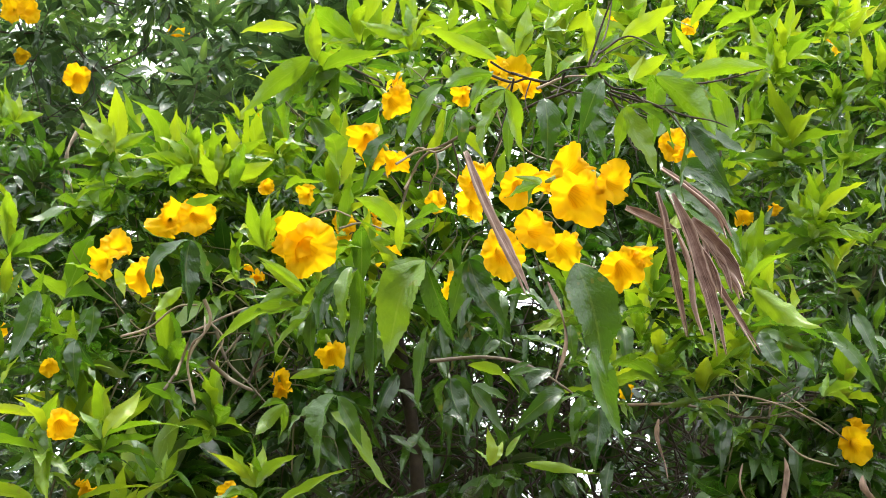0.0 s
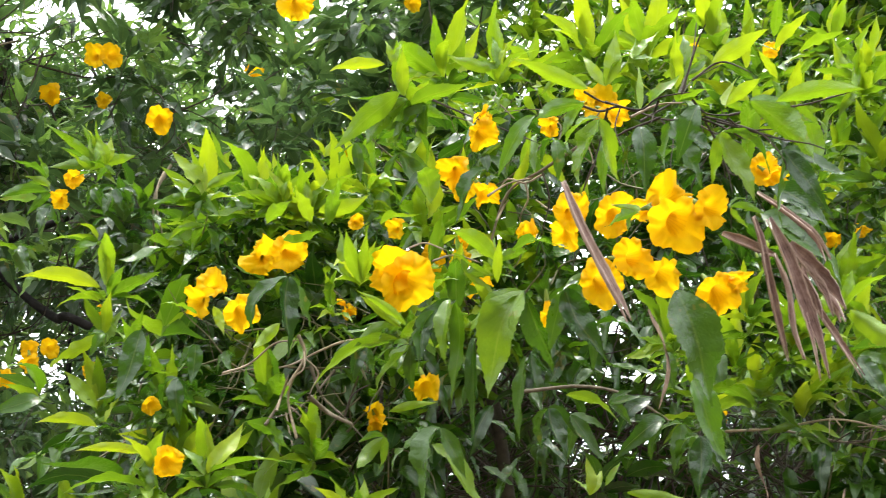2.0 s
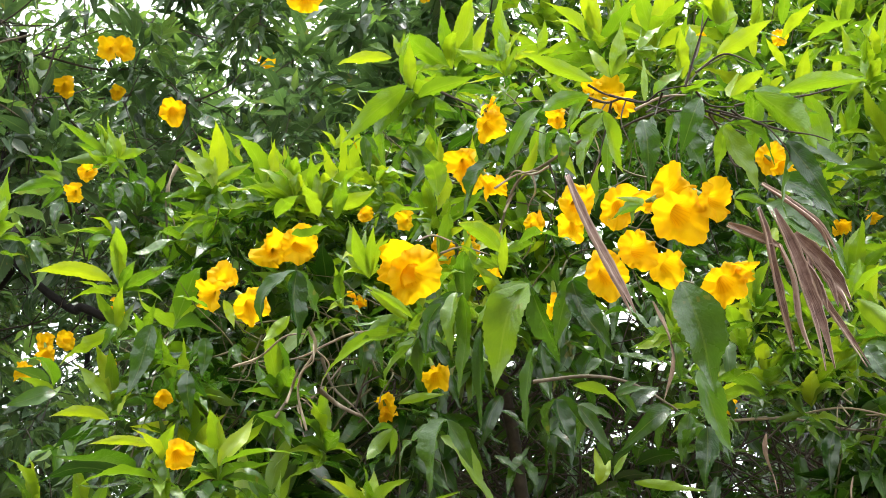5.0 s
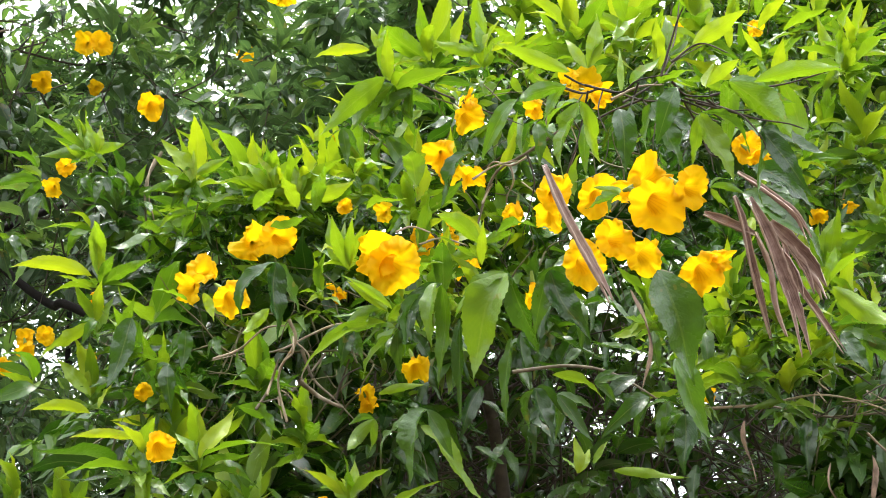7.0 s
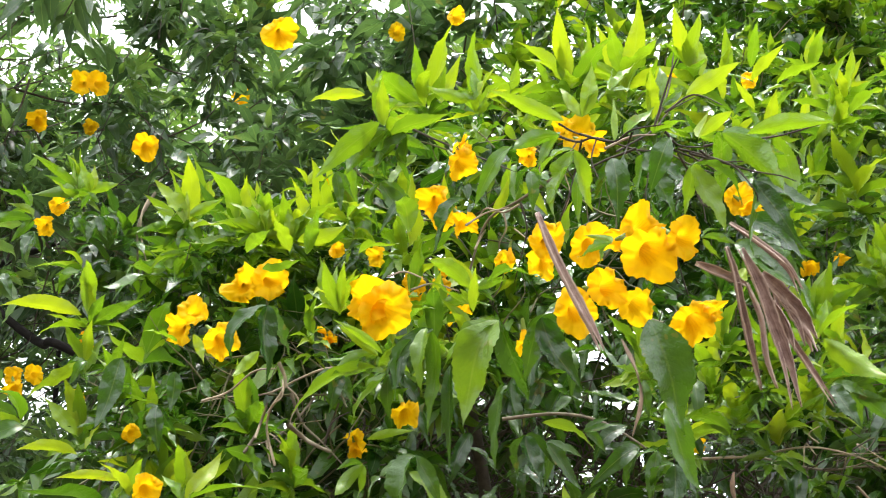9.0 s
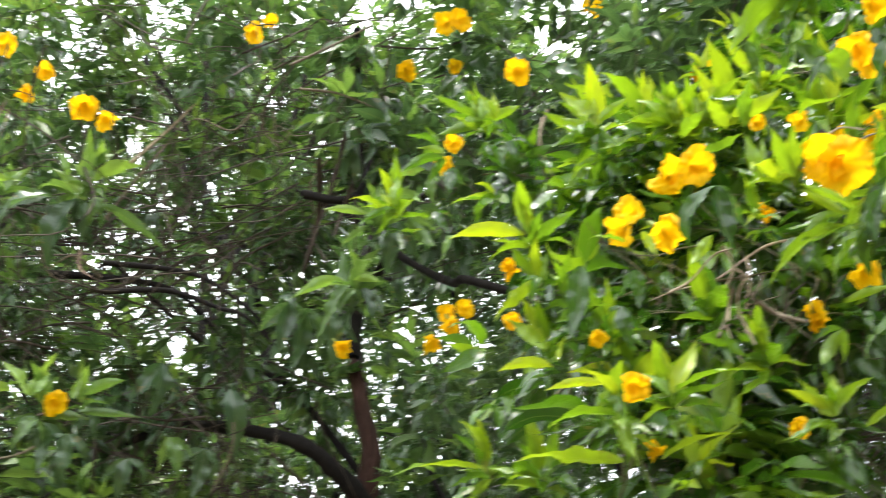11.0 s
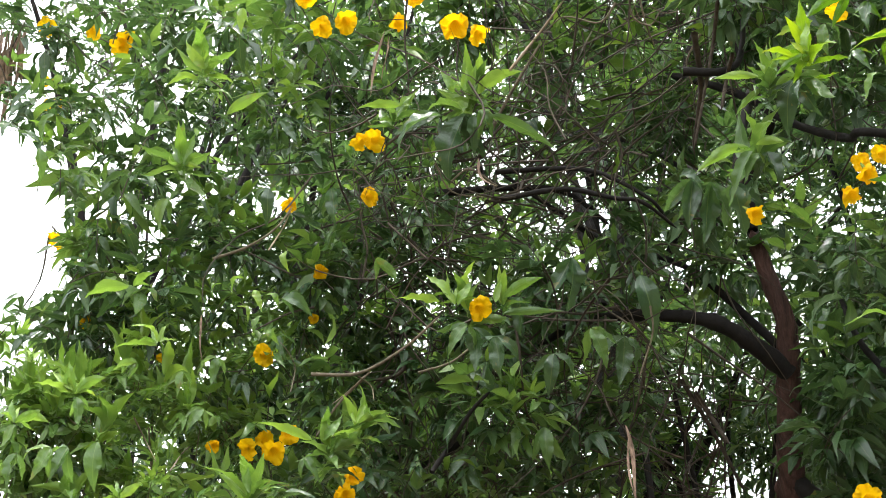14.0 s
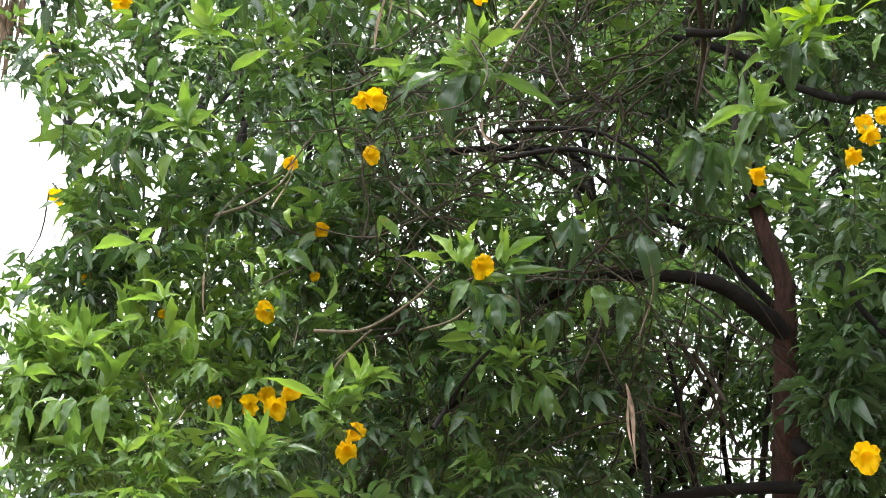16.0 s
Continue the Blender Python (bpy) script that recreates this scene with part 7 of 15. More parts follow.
tree_leaves.clump((-1.778, 1.546, 3.437), (0.1, 0.1, 0.09), 1, 0.125, 0.58, shell=0.1)
tree_leaves.clump((-2.089, 1.747, 3.595), (0.1, 0.1, 0.09), 1, 0.125, 0.40, shell=0.1)
tree_leaves.clump((-1.889, 1.665, 3.362), (0.1, 0.1, 0.09), 1, 0.125, 0.58, shell=0.1)
tree_leaves.clump((-2.107, 1.975, 3.459), (0.1, 0.1, 0.09), 1, 0.125, 0.58, shell=0.1)
tree_leaves.clump((-1.755, 1.698, 3.492), (0.1, 0.1, 0.09), 1, 0.125, 0.58, shell=0.1)
tree_leaves.clump((-1.787, 1.940, 3.727), (0.1, 0.1, 0.09), 1, 0.125, 0.58, shell=0.1)
tree_leaves.clump((-1.796, 1.808, 3.419), (0.1, 0.1, 0.09), 1, 0.125, 0.58, shell=0.1)
tree_leaves.clump((-1.609, 1.803, 3.625), (0.1, 0.1, 0.09), 1, 0.125, 0.58, shell=0.1)
tree_leaves.clump((-1.717, 1.899, 3.391), (0.1, 0.1, 0.09), 1, 0.125, 0.58, shell=0.1)
tree_leaves.clump((-1.628, 2.068, 3.713), (0.1, 0.1, 0.09), 1, 0.125, 0.58, shell=0.1)
tree_leaves.clump((-1.561, 1.986, 3.590), (0.1, 0.1, 0.09), 1, 0.125, 0.58, shell=0.1)
tree_leaves.clump((-1.497, 1.919, 3.319), (0.1, 0.1, 0.09), 1, 0.125, 0.58, shell=0.1)
tree_leaves.clump((-1.538, 2.039, 3.304), (0.1, 0.1, 0.09), 1, 0.125, 0.58, shell=0.1)
tree_leaves.clump((-1.518, 2.086, 3.608), (0.1, 0.1, 0.09), 1, 0.125, 0.58, shell=0.1)
tree_leaves.clump((-1.391, 2.013, 3.351), (0.1, 0.1, 0.09), 1, 0.125, 0.58, shell=0.1)
tree_leaves.clump((-1.261, 2.036, 3.433), (0.1, 0.1, 0.09), 2, 0.125, 0.58, shell=0.1)
tree_leaves.clump((-1.439, 2.183, 3.471), (0.1, 0.1, 0.09), 1, 0.125, 0.58, shell=0.1)
tree_leaves.clump((-1.438, 2.208, 3.391), (0.1, 0.1, 0.09), 1, 0.125, 0.58, shell=0.1)
tree_leaves.clump((-1.927, 1.867, 3.274), (0.1, 0.1, 0.09), 1, 0.114, 0.48, shell=0.1)
tree_leaves.clump((-1.809, 1.677, 2.969), (0.1, 0.1, 0.09), 1, 0.114, 0.48, shell=0.1)
tree_leaves.clump((-1.930, 1.925, 3.089), (0.1, 0.1, 0.09), 1, 0.114, 0.48, shell=0.1)
tree_leaves.clump((-2.052, 1.998, 2.993), (0.1, 0.1, 0.09), 1, 0.114, 0.48, shell=0.1)
tree_leaves.clump((-2.060, 2.098, 2.876), (0.1, 0.1, 0.09), 1, 0.114, 0.60, shell=0.1)
tree_leaves.clump((-1.820, 1.897, 3.305), (0.1, 0.1, 0.09), 1, 0.114, 0.48, shell=0.1)
tree_leaves.clump((-1.716, 1.853, 2.838), (0.1, 0.1, 0.09), 1, 0.114, 0.48, shell=0.1)
tree_leaves.clump((-1.647, 1.790, 3.142), (0.1, 0.1, 0.09), 1, 0.114, 0.48, shell=0.1)
tree_leaves.clump((-1.705, 1.863, 3.037), (0.1, 0.1, 0.09), 1, 0.114, 0.48, shell=0.1)
tree_leaves.clump((-1.740, 1.998, 3.015), (0.1, 0.1, 0.09), 1, 0.114, 0.48, shell=0.1)
tree_leaves.clump((-1.801, 2.117, 2.876), (0.1, 0.1, 0.09), 1, 0.114, 0.60, shell=0.1)
tree_leaves.clump((-1.648, 2.149, 3.313), (0.1, 0.1, 0.09), 1, 0.114, 0.48, shell=0.1)
tree_leaves.clump((-1.599, 2.003, 3.103), (0.1, 0.1, 0.09), 1, 0.114, 0.48, shell=0.1)
tree_leaves.clump((-1.533, 1.918, 2.914), (0.1, 0.1, 0.09), 1, 0.114, 0.48, shell=0.1)
tree_leaves.clump((-1.584, 2.011, 2.825), (0.1, 0.1, 0.09), 1, 0.114, 0.48, shell=0.1)
tree_leaves.clump((-1.562, 2.081, 2.988), (0.1, 0.1, 0.09), 1, 0.114, 0.48, shell=0.1)
tree_leaves.clump((-1.621, 2.160, 2.915), (0.1, 0.1, 0.09), 1, 0.114, 0.48, shell=0.1)
tree_leaves.clump((-1.556, 2.043, 2.711), (0.1, 0.1, 0.09), 1, 0.114, 0.60, shell=0.1)
tree_leaves.clump((-1.283, 1.939, 2.977), (0.1, 0.1, 0.09), 2, 0.114, 0.48, shell=0.1)
tree_leaves.clump((-1.446, 2.168, 3.019), (0.1, 0.1, 0.09), 1, 0.114, 0.48, shell=0.1)
tree_leaves.clump((-1.422, 2.100, 2.704), (0.1, 0.1, 0.09), 1, 0.114, 0.60, shell=0.1)
# Small clumps against the sky; backlit darkness is put into their tone.
tree_leaves.clump((-2.206, 0.981, 3.456), (0.12, 0.11, 0.11), 2, 0.075, 1.55, shell=0.1)
tree_leaves.clump((-2.466, 1.169, 3.590), (0.12, 0.11, 0.11), 2, 0.075, 1.55, shell=0.1)
tree_leaves.clump((-2.282, 1.121, 3.623), (0.12, 0.11, 0.11), 2, 0.075, 1.55, shell=0.1)
tree_leaves.clump((-2.229, 1.078, 3.376), (0.12, 0.11, 0.11), 2, 0.075, 1.55, shell=0.1)
tree_leaves.clump((-2.368, 1.248, 3.336), (0.12, 0.11, 0.11), 2, 0.075, 1.55, shell=0.1)
tree_leaves.clump((-2.321, 1.227, 3.674), (0.12, 0.11, 0.11), 2, 0.075, 1.55, shell=0.1)
tree_leaves.clump((-2.259, 1.180, 3.518), (0.12, 0.11, 0.11), 2, 0.075, 1.55, shell=0.1)
tree_leaves.clump((-2.194, 1.169, 3.356), (0.12, 0.11, 0.11), 2, 0.075, 1.55, shell=0.1)
tree_leaves.clump((-2.249, 1.193, 3.276), (0.12, 0.11, 0.11), 2, 0.075, 1.55, shell=0.1)
tree_leaves.clump((-2.546, 1.452, 3.272), (0.12, 0.11, 0.11), 2, 0.075, 1.55, shell=0.1)
tree_leaves.clump((-2.176, 1.233, 3.614), (0.12, 0.11, 0.11), 2, 0.075, 1.55, shell=0.1)
tree_leaves.clump((-2.079, 1.167, 3.413), (0.12, 0.11, 0.11), 2, 0.075, 1.55, shell=0.1)
tree_leaves.clump((-2.338, 1.346, 3.500), (0.12, 0.11, 0.11), 2, 0.075, 1.55, shell=0.1)
tree_leaves.clump((-2.459, 1.533, 3.295), (0.12, 0.11, 0.11), 2, 0.075, 1.55, shell=0.1)
tree_leaves.clump((-2.276, 1.414, 3.613), (0.12, 0.11, 0.11), 2, 0.075, 1.55, shell=0.1)
tree_leaves.clump((-2.311, 1.563, 3.249), (0.12, 0.11, 0.11), 2, 0.075, 1.55, shell=0.1)
tree_leaves.clump((-0.285, 1.568, 3.513), (0.09, 0.08, 0.08), 2, 0.114, 1.20, lean=(0,-0.4,0.4), shell=0.1)
tree_leaves.clump((-0.276, 1.523, 3.274), (0.09, 0.08, 0.08), 2, 0.114, 1.20, lean=(0,-0.4,0.4), shell=0.1)
tree_leaves.clump((-0.220, 1.573, 3.207), (0.09, 0.08, 0.08), 2, 0.114, 1.20, lean=(0,-0.4,0.4), shell=0.1)
tree_leaves.clump((-0.264, 1.659, 3.186), (0.09, 0.08, 0.08), 2, 0.114, 1.20, lean=(0,-0.4,0.4), shell=0.1)
tree_leaves.clump((-0.138, 1.460, 3.306), (0.09, 0.08, 0.08), 2, 0.114, 1.20, lean=(0,-0.4,0.4), shell=0.1)
tree_leaves.clump((-0.197, 1.634, 3.360), (0.09, 0.08, 0.08), 2, 0.114, 1.20, lean=(0,-0.4,0.4), shell=0.1)
tree_leaves.clump((-0.160, 1.675, 3.312), (0.09, 0.08, 0.08), 2, 0.114, 1.20, lean=(0,-0.4,0.4), shell=0.1)
tree_leaves.clump((-0.032, 1.394, 3.315), (0.09, 0.08, 0.08), 2, 0.114, 1.20, lean=(0,-0.4,0.4), shell=0.1)
tree_leaves.clump((-0.080, 1.469, 3.276), (0.09, 0.08, 0.08), 2, 0.114, 1.20, lean=(0,-0.4,0.4), shell=0.1)
tree_leaves.clump((-0.440, 1.749, 3.169), (0.09, 0.08, 0.08), 2, 0.114, 1.20, lean=(0,-0.4,0.4), shell=0.1)
tree_leaves.clump((-0.410, 1.759, 3.299), (0.1, 0.08, 0.08), 2, 0.114, 1.15, lean=(0,-0.4,0.4), shell=0.1)
tree_leaves.clump((-0.357, 1.739, 3.185), (0.1, 0.08, 0.08), 2, 0.114, 1.15, lean=(0,-0.4,0.4), shell=0.1)
tree_leaves.clump((-0.406, 1.589, 3.213), (0.1, 0.08, 0.08), 2, 0.114, 1.15, lean=(0,-0.4,0.4), shell=0.1)
tree_leaves.clump((-0.331, 1.747, 3.343), (0.1, 0.08, 0.08), 2, 0.114, 1.15, lean=(0,-0.4,0.4), shell=0.1)
tree_leaves.clump((-0.408, 1.548, 3.035), (0.1, 0.08, 0.08), 2, 0.114, 1.15, lean=(0,-0.4,0.4), shell=0.1)
tree_leaves.clump((-0.218, 1.547, 3.106), (0.1, 0.08, 0.08), 2, 0.114, 1.15, lean=(0,-0.4,0.4), shell=0.1)
tree_leaves.clump((-0.182, 1.681, 3.332), (0.1, 0.08, 0.08), 2, 0.114, 1.15, lean=(0,-0.4,0.4), shell=0.1)
tree_leaves.clump((-0.455, 1.696, 3.070), (0.1, 0.08, 0.08), 2, 0.114, 1.15, lean=(0,-0.4,0.4), shell=0.1)
tree_leaves.clump((-2.139, 1.224, 3.271), (0.1, 0.08, 0.09), 1, 0.123, 0.25, shell=0.1)
tree_leaves.clump((-2.055, 1.238, 3.030), (0.1, 0.08, 0.09), 1, 0.123, 0.25, shell=0.1)
tree_leaves.clump((-1.931, 1.194, 3.071), (0.1, 0.08, 0.09), 1, 0.123, 0.25, shell=0.1)
tree_leaves.clump((-2.026, 1.304, 3.298), (0.1, 0.08, 0.09), 1, 0.123, 0.25, shell=0.1)
# Old tone beside the trunk darkens these front-lit leaves as shade would.
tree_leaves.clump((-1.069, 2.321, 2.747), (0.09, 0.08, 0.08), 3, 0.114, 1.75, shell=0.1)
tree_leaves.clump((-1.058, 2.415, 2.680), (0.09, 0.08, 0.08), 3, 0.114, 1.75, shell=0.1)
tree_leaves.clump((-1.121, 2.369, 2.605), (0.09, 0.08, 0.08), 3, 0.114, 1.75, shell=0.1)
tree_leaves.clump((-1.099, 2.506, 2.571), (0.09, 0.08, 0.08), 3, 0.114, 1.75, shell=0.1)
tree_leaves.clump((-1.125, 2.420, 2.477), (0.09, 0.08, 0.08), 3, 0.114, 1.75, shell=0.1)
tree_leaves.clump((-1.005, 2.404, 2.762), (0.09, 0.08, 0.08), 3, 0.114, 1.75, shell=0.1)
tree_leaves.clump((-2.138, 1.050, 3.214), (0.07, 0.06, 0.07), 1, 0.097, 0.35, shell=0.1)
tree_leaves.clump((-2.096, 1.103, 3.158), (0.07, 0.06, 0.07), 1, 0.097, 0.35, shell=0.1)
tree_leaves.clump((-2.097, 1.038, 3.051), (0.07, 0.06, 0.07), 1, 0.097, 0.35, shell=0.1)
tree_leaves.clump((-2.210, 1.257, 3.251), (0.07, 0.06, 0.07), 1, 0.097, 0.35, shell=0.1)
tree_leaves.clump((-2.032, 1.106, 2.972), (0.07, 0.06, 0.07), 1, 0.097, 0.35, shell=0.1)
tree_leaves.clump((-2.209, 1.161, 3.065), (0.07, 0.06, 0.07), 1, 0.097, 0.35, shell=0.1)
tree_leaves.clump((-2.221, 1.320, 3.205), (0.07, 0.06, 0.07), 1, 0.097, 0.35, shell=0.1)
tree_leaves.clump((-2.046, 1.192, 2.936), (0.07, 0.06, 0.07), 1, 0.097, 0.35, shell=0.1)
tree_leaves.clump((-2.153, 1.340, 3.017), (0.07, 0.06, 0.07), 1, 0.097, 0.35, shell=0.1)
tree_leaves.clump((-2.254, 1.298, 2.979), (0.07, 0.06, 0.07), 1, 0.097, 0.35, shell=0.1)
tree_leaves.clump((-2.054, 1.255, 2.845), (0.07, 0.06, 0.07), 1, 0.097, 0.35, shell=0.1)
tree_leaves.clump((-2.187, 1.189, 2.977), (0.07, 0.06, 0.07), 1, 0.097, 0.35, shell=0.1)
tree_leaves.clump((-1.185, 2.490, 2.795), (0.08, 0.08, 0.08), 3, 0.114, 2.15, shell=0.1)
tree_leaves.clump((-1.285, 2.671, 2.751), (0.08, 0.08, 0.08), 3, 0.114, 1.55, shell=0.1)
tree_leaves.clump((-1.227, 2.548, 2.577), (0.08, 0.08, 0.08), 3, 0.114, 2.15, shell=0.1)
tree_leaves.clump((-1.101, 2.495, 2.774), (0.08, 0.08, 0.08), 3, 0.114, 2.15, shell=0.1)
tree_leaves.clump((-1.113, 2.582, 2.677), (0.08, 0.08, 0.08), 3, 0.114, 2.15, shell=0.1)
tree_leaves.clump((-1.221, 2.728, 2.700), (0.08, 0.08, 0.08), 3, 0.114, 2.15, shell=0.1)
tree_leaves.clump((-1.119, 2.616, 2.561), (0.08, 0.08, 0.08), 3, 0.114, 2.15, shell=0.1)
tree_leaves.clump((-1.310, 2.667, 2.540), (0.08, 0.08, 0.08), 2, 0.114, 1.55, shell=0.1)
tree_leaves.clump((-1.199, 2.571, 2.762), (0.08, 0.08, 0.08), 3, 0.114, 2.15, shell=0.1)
# More silhouette clumps, coloured dark in the same way.
tree_leaves.clump((-2.090, 1.419, 3.164), (0.13, 0.12, 0.12), 2, 0.080, 1.30, shell=0.1)
tree_leaves.clump((-2.162, 1.137, 3.418), (0.13, 0.12, 0.12), 2, 0.080, 1.30, shell=0.1)
tree_leaves.clump((-2.142, 1.284, 3.140), (0.13, 0.12, 0.12), 2, 0.080, 1.30, shell=0.1)
tree_leaves.clump((-2.096, 1.375, 3.407), (0.13, 0.12, 0.12), 2, 0.080, 1.30, shell=0.1)
tree_leaves.clump((-2.063, 1.338, 3.298), (0.13, 0.12, 0.12), 2, 0.080, 1.30, shell=0.1)
tree_leaves.clump((-2.047, 1.286, 3.364), (0.13, 0.12, 0.12), 2, 0.080, 1.30, shell=0.1)
tree_leaves.clump((-2.084, 1.386, 3.412), (0.13, 0.12, 0.12), 2, 0.080, 1.30, shell=0.1)
tree_leaves.clump((-2.085, 1.358, 3.118), (0.13, 0.12, 0.12), 2, 0.080, 1.30, shell=0.1)
tree_leaves.clump((-1.934, 1.280, 3.185), (0.13, 0.12, 0.12), 2, 0.080, 1.30, shell=0.1)
tree_leaves.clump((-2.173, 1.164, 3.141), (0.13, 0.12, 0.12), 2, 0.080, 1.30, shell=0.1)
tree_leaves.clump((-1.939, 1.369, 3.176), (0.13, 0.12, 0.12), 2, 0.080, 1.30, shell=0.1)
tree_leaves.clump((-2.178, 1.379, 3.405), (0.13, 0.12, 0.12), 2, 0.080, 1.30, shell=0.1)
tree_leaves.clump((-2.051, 1.434, 3.302), (0.13, 0.12, 0.12), 2, 0.080, 1.30, shell=0.1)
tree_leaves.clump((-2.244, 1.484, 3.275), (0.13, 0.12, 0.12), 2, 0.080, 1.30, shell=0.1)
tree_leaves.clump((-2.263, 1.117, 3.281), (0.13, 0.12, 0.12), 2, 0.080, 1.30, shell=0.1)
tree_leaves.clump((-2.085, 1.154, 3.115), (0.13, 0.12, 0.12), 2, 0.080, 1.30, shell=0.1)
tree_leaves.clump((-1.930, 1.320, 3.171), (0.13, 0.12, 0.12), 2, 0.080, 1.30, shell=0.1)
tree_leaves.clump((-1.431, 1.943, 2.865), (0.12, 0.12, 0.12), 2, 0.110, 1.00, shell=0.1)
tree_leaves.clump((-1.485, 1.849, 2.963), (0.12, 0.12, 0.12), 2, 0.110, 1.00, shell=0.1)
tree_leaves.clump((-1.348, 1.954, 3.050), (0.12, 0.12, 0.12), 2, 0.110, 1.00, shell=0.1)
tree_leaves.clump((-1.560, 1.845, 2.814), (0.12, 0.12, 0.12), 2, 0.110, 1.00, shell=0.1)
tree_leaves.clump((-1.264, 2.062, 3.045), (0.12, 0.12, 0.12), 2, 0.110, 1.00, shell=0.1)
tree_leaves.clump((-1.580, 2.286, 3.006), (0.12, 0.12, 0.12), 2, 0.110, 1.00, shell=0.1)
tree_leaves.clump((-1.924, 2.201, 2.640), (0.12, 0.12, 0.12), 2, 0.110, 1.00, shell=0.1)
tree_leaves.clump((-1.583, 2.162, 2.605), (0.12, 0.12, 0.12), 2, 0.110, 1.00, shell=0.1)
tree_leaves.clump((-1.641, 2.048, 2.705), (0.12, 0.12, 0.12), 2, 0.110, 1.00, shell=0.1)
tree_leaves.clump((-1.787, 1.870, 2.654), (0.12, 0.12, 0.12), 2, 0.110, 1.00, shell=0.1)
tree_leaves.clump((-1.585, 1.979, 2.613), (0.12, 0.12, 0.12), 2, 0.110, 1.00, shell=0.1)
tree_leaves.clump((-1.795, 1.810, 3.073), (0.12, 0.12, 0.12), 2, 0.110, 1.00, shell=0.1)
tree_leaves.clump((-1.625, 1.923, 2.965), (0.12, 0.12, 0.12), 2, 0.110, 1.00, shell=0.1)
tree_leaves.clump((-1.027, 2.283, 2.882), (0.12, 0.12, 0.12), 2, 0.115, 1.20, shell=0.1)
tree_leaves.clump((-1.083, 2.220, 2.643), (0.12, 0.12, 0.12), 2, 0.115, 1.20, shell=0.1)
tree_leaves.clump((-1.028, 2.075, 2.588), (0.12, 0.12, 0.12), 2, 0.115, 1.20, shell=0.1)
tree_leaves.clump((-1.033, 2.182, 2.457), (0.12, 0.12, 0.12), 2, 0.115, 1.20, shell=0.1)
tree_leaves.clump((-1.167, 2.495, 2.713), (0.12, 0.12, 0.12), 2, 0.115, 1.20, shell=0.1)
tree_leaves.clump((-1.074, 2.488, 2.829), (0.12, 0.12, 0.12), 2, 0.115, 1.20, shell=0.1)
tree_leaves.clump((-1.120, 2.235, 2.478), (0.12, 0.12, 0.12), 2, 0.115, 1.20, shell=0.1)
tree_leaves.clump((-0.945, 2.292, 2.840), (0.12, 0.12, 0.12), 2, 0.115, 1.20, shell=0.1)
tree_leaves.clump((-0.999, 2.305, 2.746), (0.12, 0.12, 0.12), 2, 0.115, 1.20, shell=0.1)
tree_leaves.clump((-0.968, 2.218, 2.669), (0.12, 0.12, 0.12), 2, 0.115, 1.20, shell=0.1)
tree_leaves.clump((-0.984, 2.210, 2.657), (0.12, 0.12, 0.12), 2, 0.115, 1.20, shell=0.1)
tree_leaves.clump((-0.980, 2.238, 2.530), (0.12, 0.12, 0.12), 2, 0.115, 1.20, shell=0.1)
tree_leaves.clump((-1.081, 2.470, 2.743), (0.12, 0.12, 0.12), 2, 0.115, 1.20, shell=0.1)
tree_leaves.clump((-0.774, 2.095, 2.960), (0.1, 0.1, 0.1), 1, 0.100, 1.10, shell=0.1)
tree_leaves.clump((-0.781, 2.165, 2.733), (0.1, 0.1, 0.1), 1, 0.100, 1.10, shell=0.1)
tree_leaves.clump((-0.802, 2.091, 2.866), (0.1, 0.1, 0.1), 1, 0.100, 1.10, shell=0.1)
tree_leaves.clump((-0.985, 2.102, 2.816), (0.1, 0.1, 0.1), 1, 0.100, 1.10, shell=0.1)
tree_leaves.clump((-0.929, 2.138, 2.928), (0.1, 0.1, 0.1), 1, 0.100, 1.10, shell=0.1)
tree_leaves.clump((-0.967, 2.332, 2.814), (0.1, 0.1, 0.1), 1, 0.100, 1.10, shell=0.1)
tree_leaves.clump((-0.671, 1.888, 2.810), (0.1, 0.1, 0.1), 1, 0.100, 1.10, shell=0.1)
tree_leaves.clump((-0.921, 2.124, 2.925), (0.1, 0.1, 0.1), 1, 0.100, 1.10, shell=0.1)
tree_leaves.clump((-0.777, 2.183, 2.835), (0.1, 0.1, 0.1), 1, 0.100, 1.10, shell=0.1)
tree_leaves.clump((-0.788, 2.038, 2.955), (0.1, 0.1, 0.1), 1, 0.100, 1.10, shell=0.1)
tree_leaves.clump((-0.845, 1.840, 2.736), (0.1, 0.1, 0.1), 1, 0.100, 1.10, shell=0.1)
tree_leaves.clump((-0.780, 1.965, 2.619), (0.1, 0.1, 0.1), 1, 0.100, 1.10, shell=0.1)
tree_leaves.clump((-0.764, 1.967, 2.910), (0.1, 0.1, 0.1), 1, 0.100, 1.10, shell=0.1)
tree_leaves.clump((-1.005, 2.183, 2.796), (0.1, 0.1, 0.1), 1, 0.100, 1.10, shell=0.1)
tree_leaves.clump((-1.976, 1.690, 3.043), (0.12, 0.12, 0.12), 2, 0.100, 1.00, shell=0.1)
tree_leaves.clump((-1.976, 1.688, 3.005), (0.12, 0.12, 0.12), 2, 0.100, 1.00, shell=0.1)
tree_leaves.clump((-1.980, 1.504, 2.959), (0.12, 0.12, 0.12), 2, 0.100, 1.00, shell=0.1)
tree_leaves.clump((-2.150, 1.686, 3.184), (0.12, 0.12, 0.12), 2, 0.100, 1.00, shell=0.1)
tree_leaves.clump((-2.043, 1.850, 3.091), (0.12, 0.12, 0.12), 2, 0.100, 1.00, shell=0.1)
tree_leaves.clump((-1.759, 1.826, 2.967), (0.12, 0.12, 0.12), 2, 0.100, 1.00, shell=0.1)
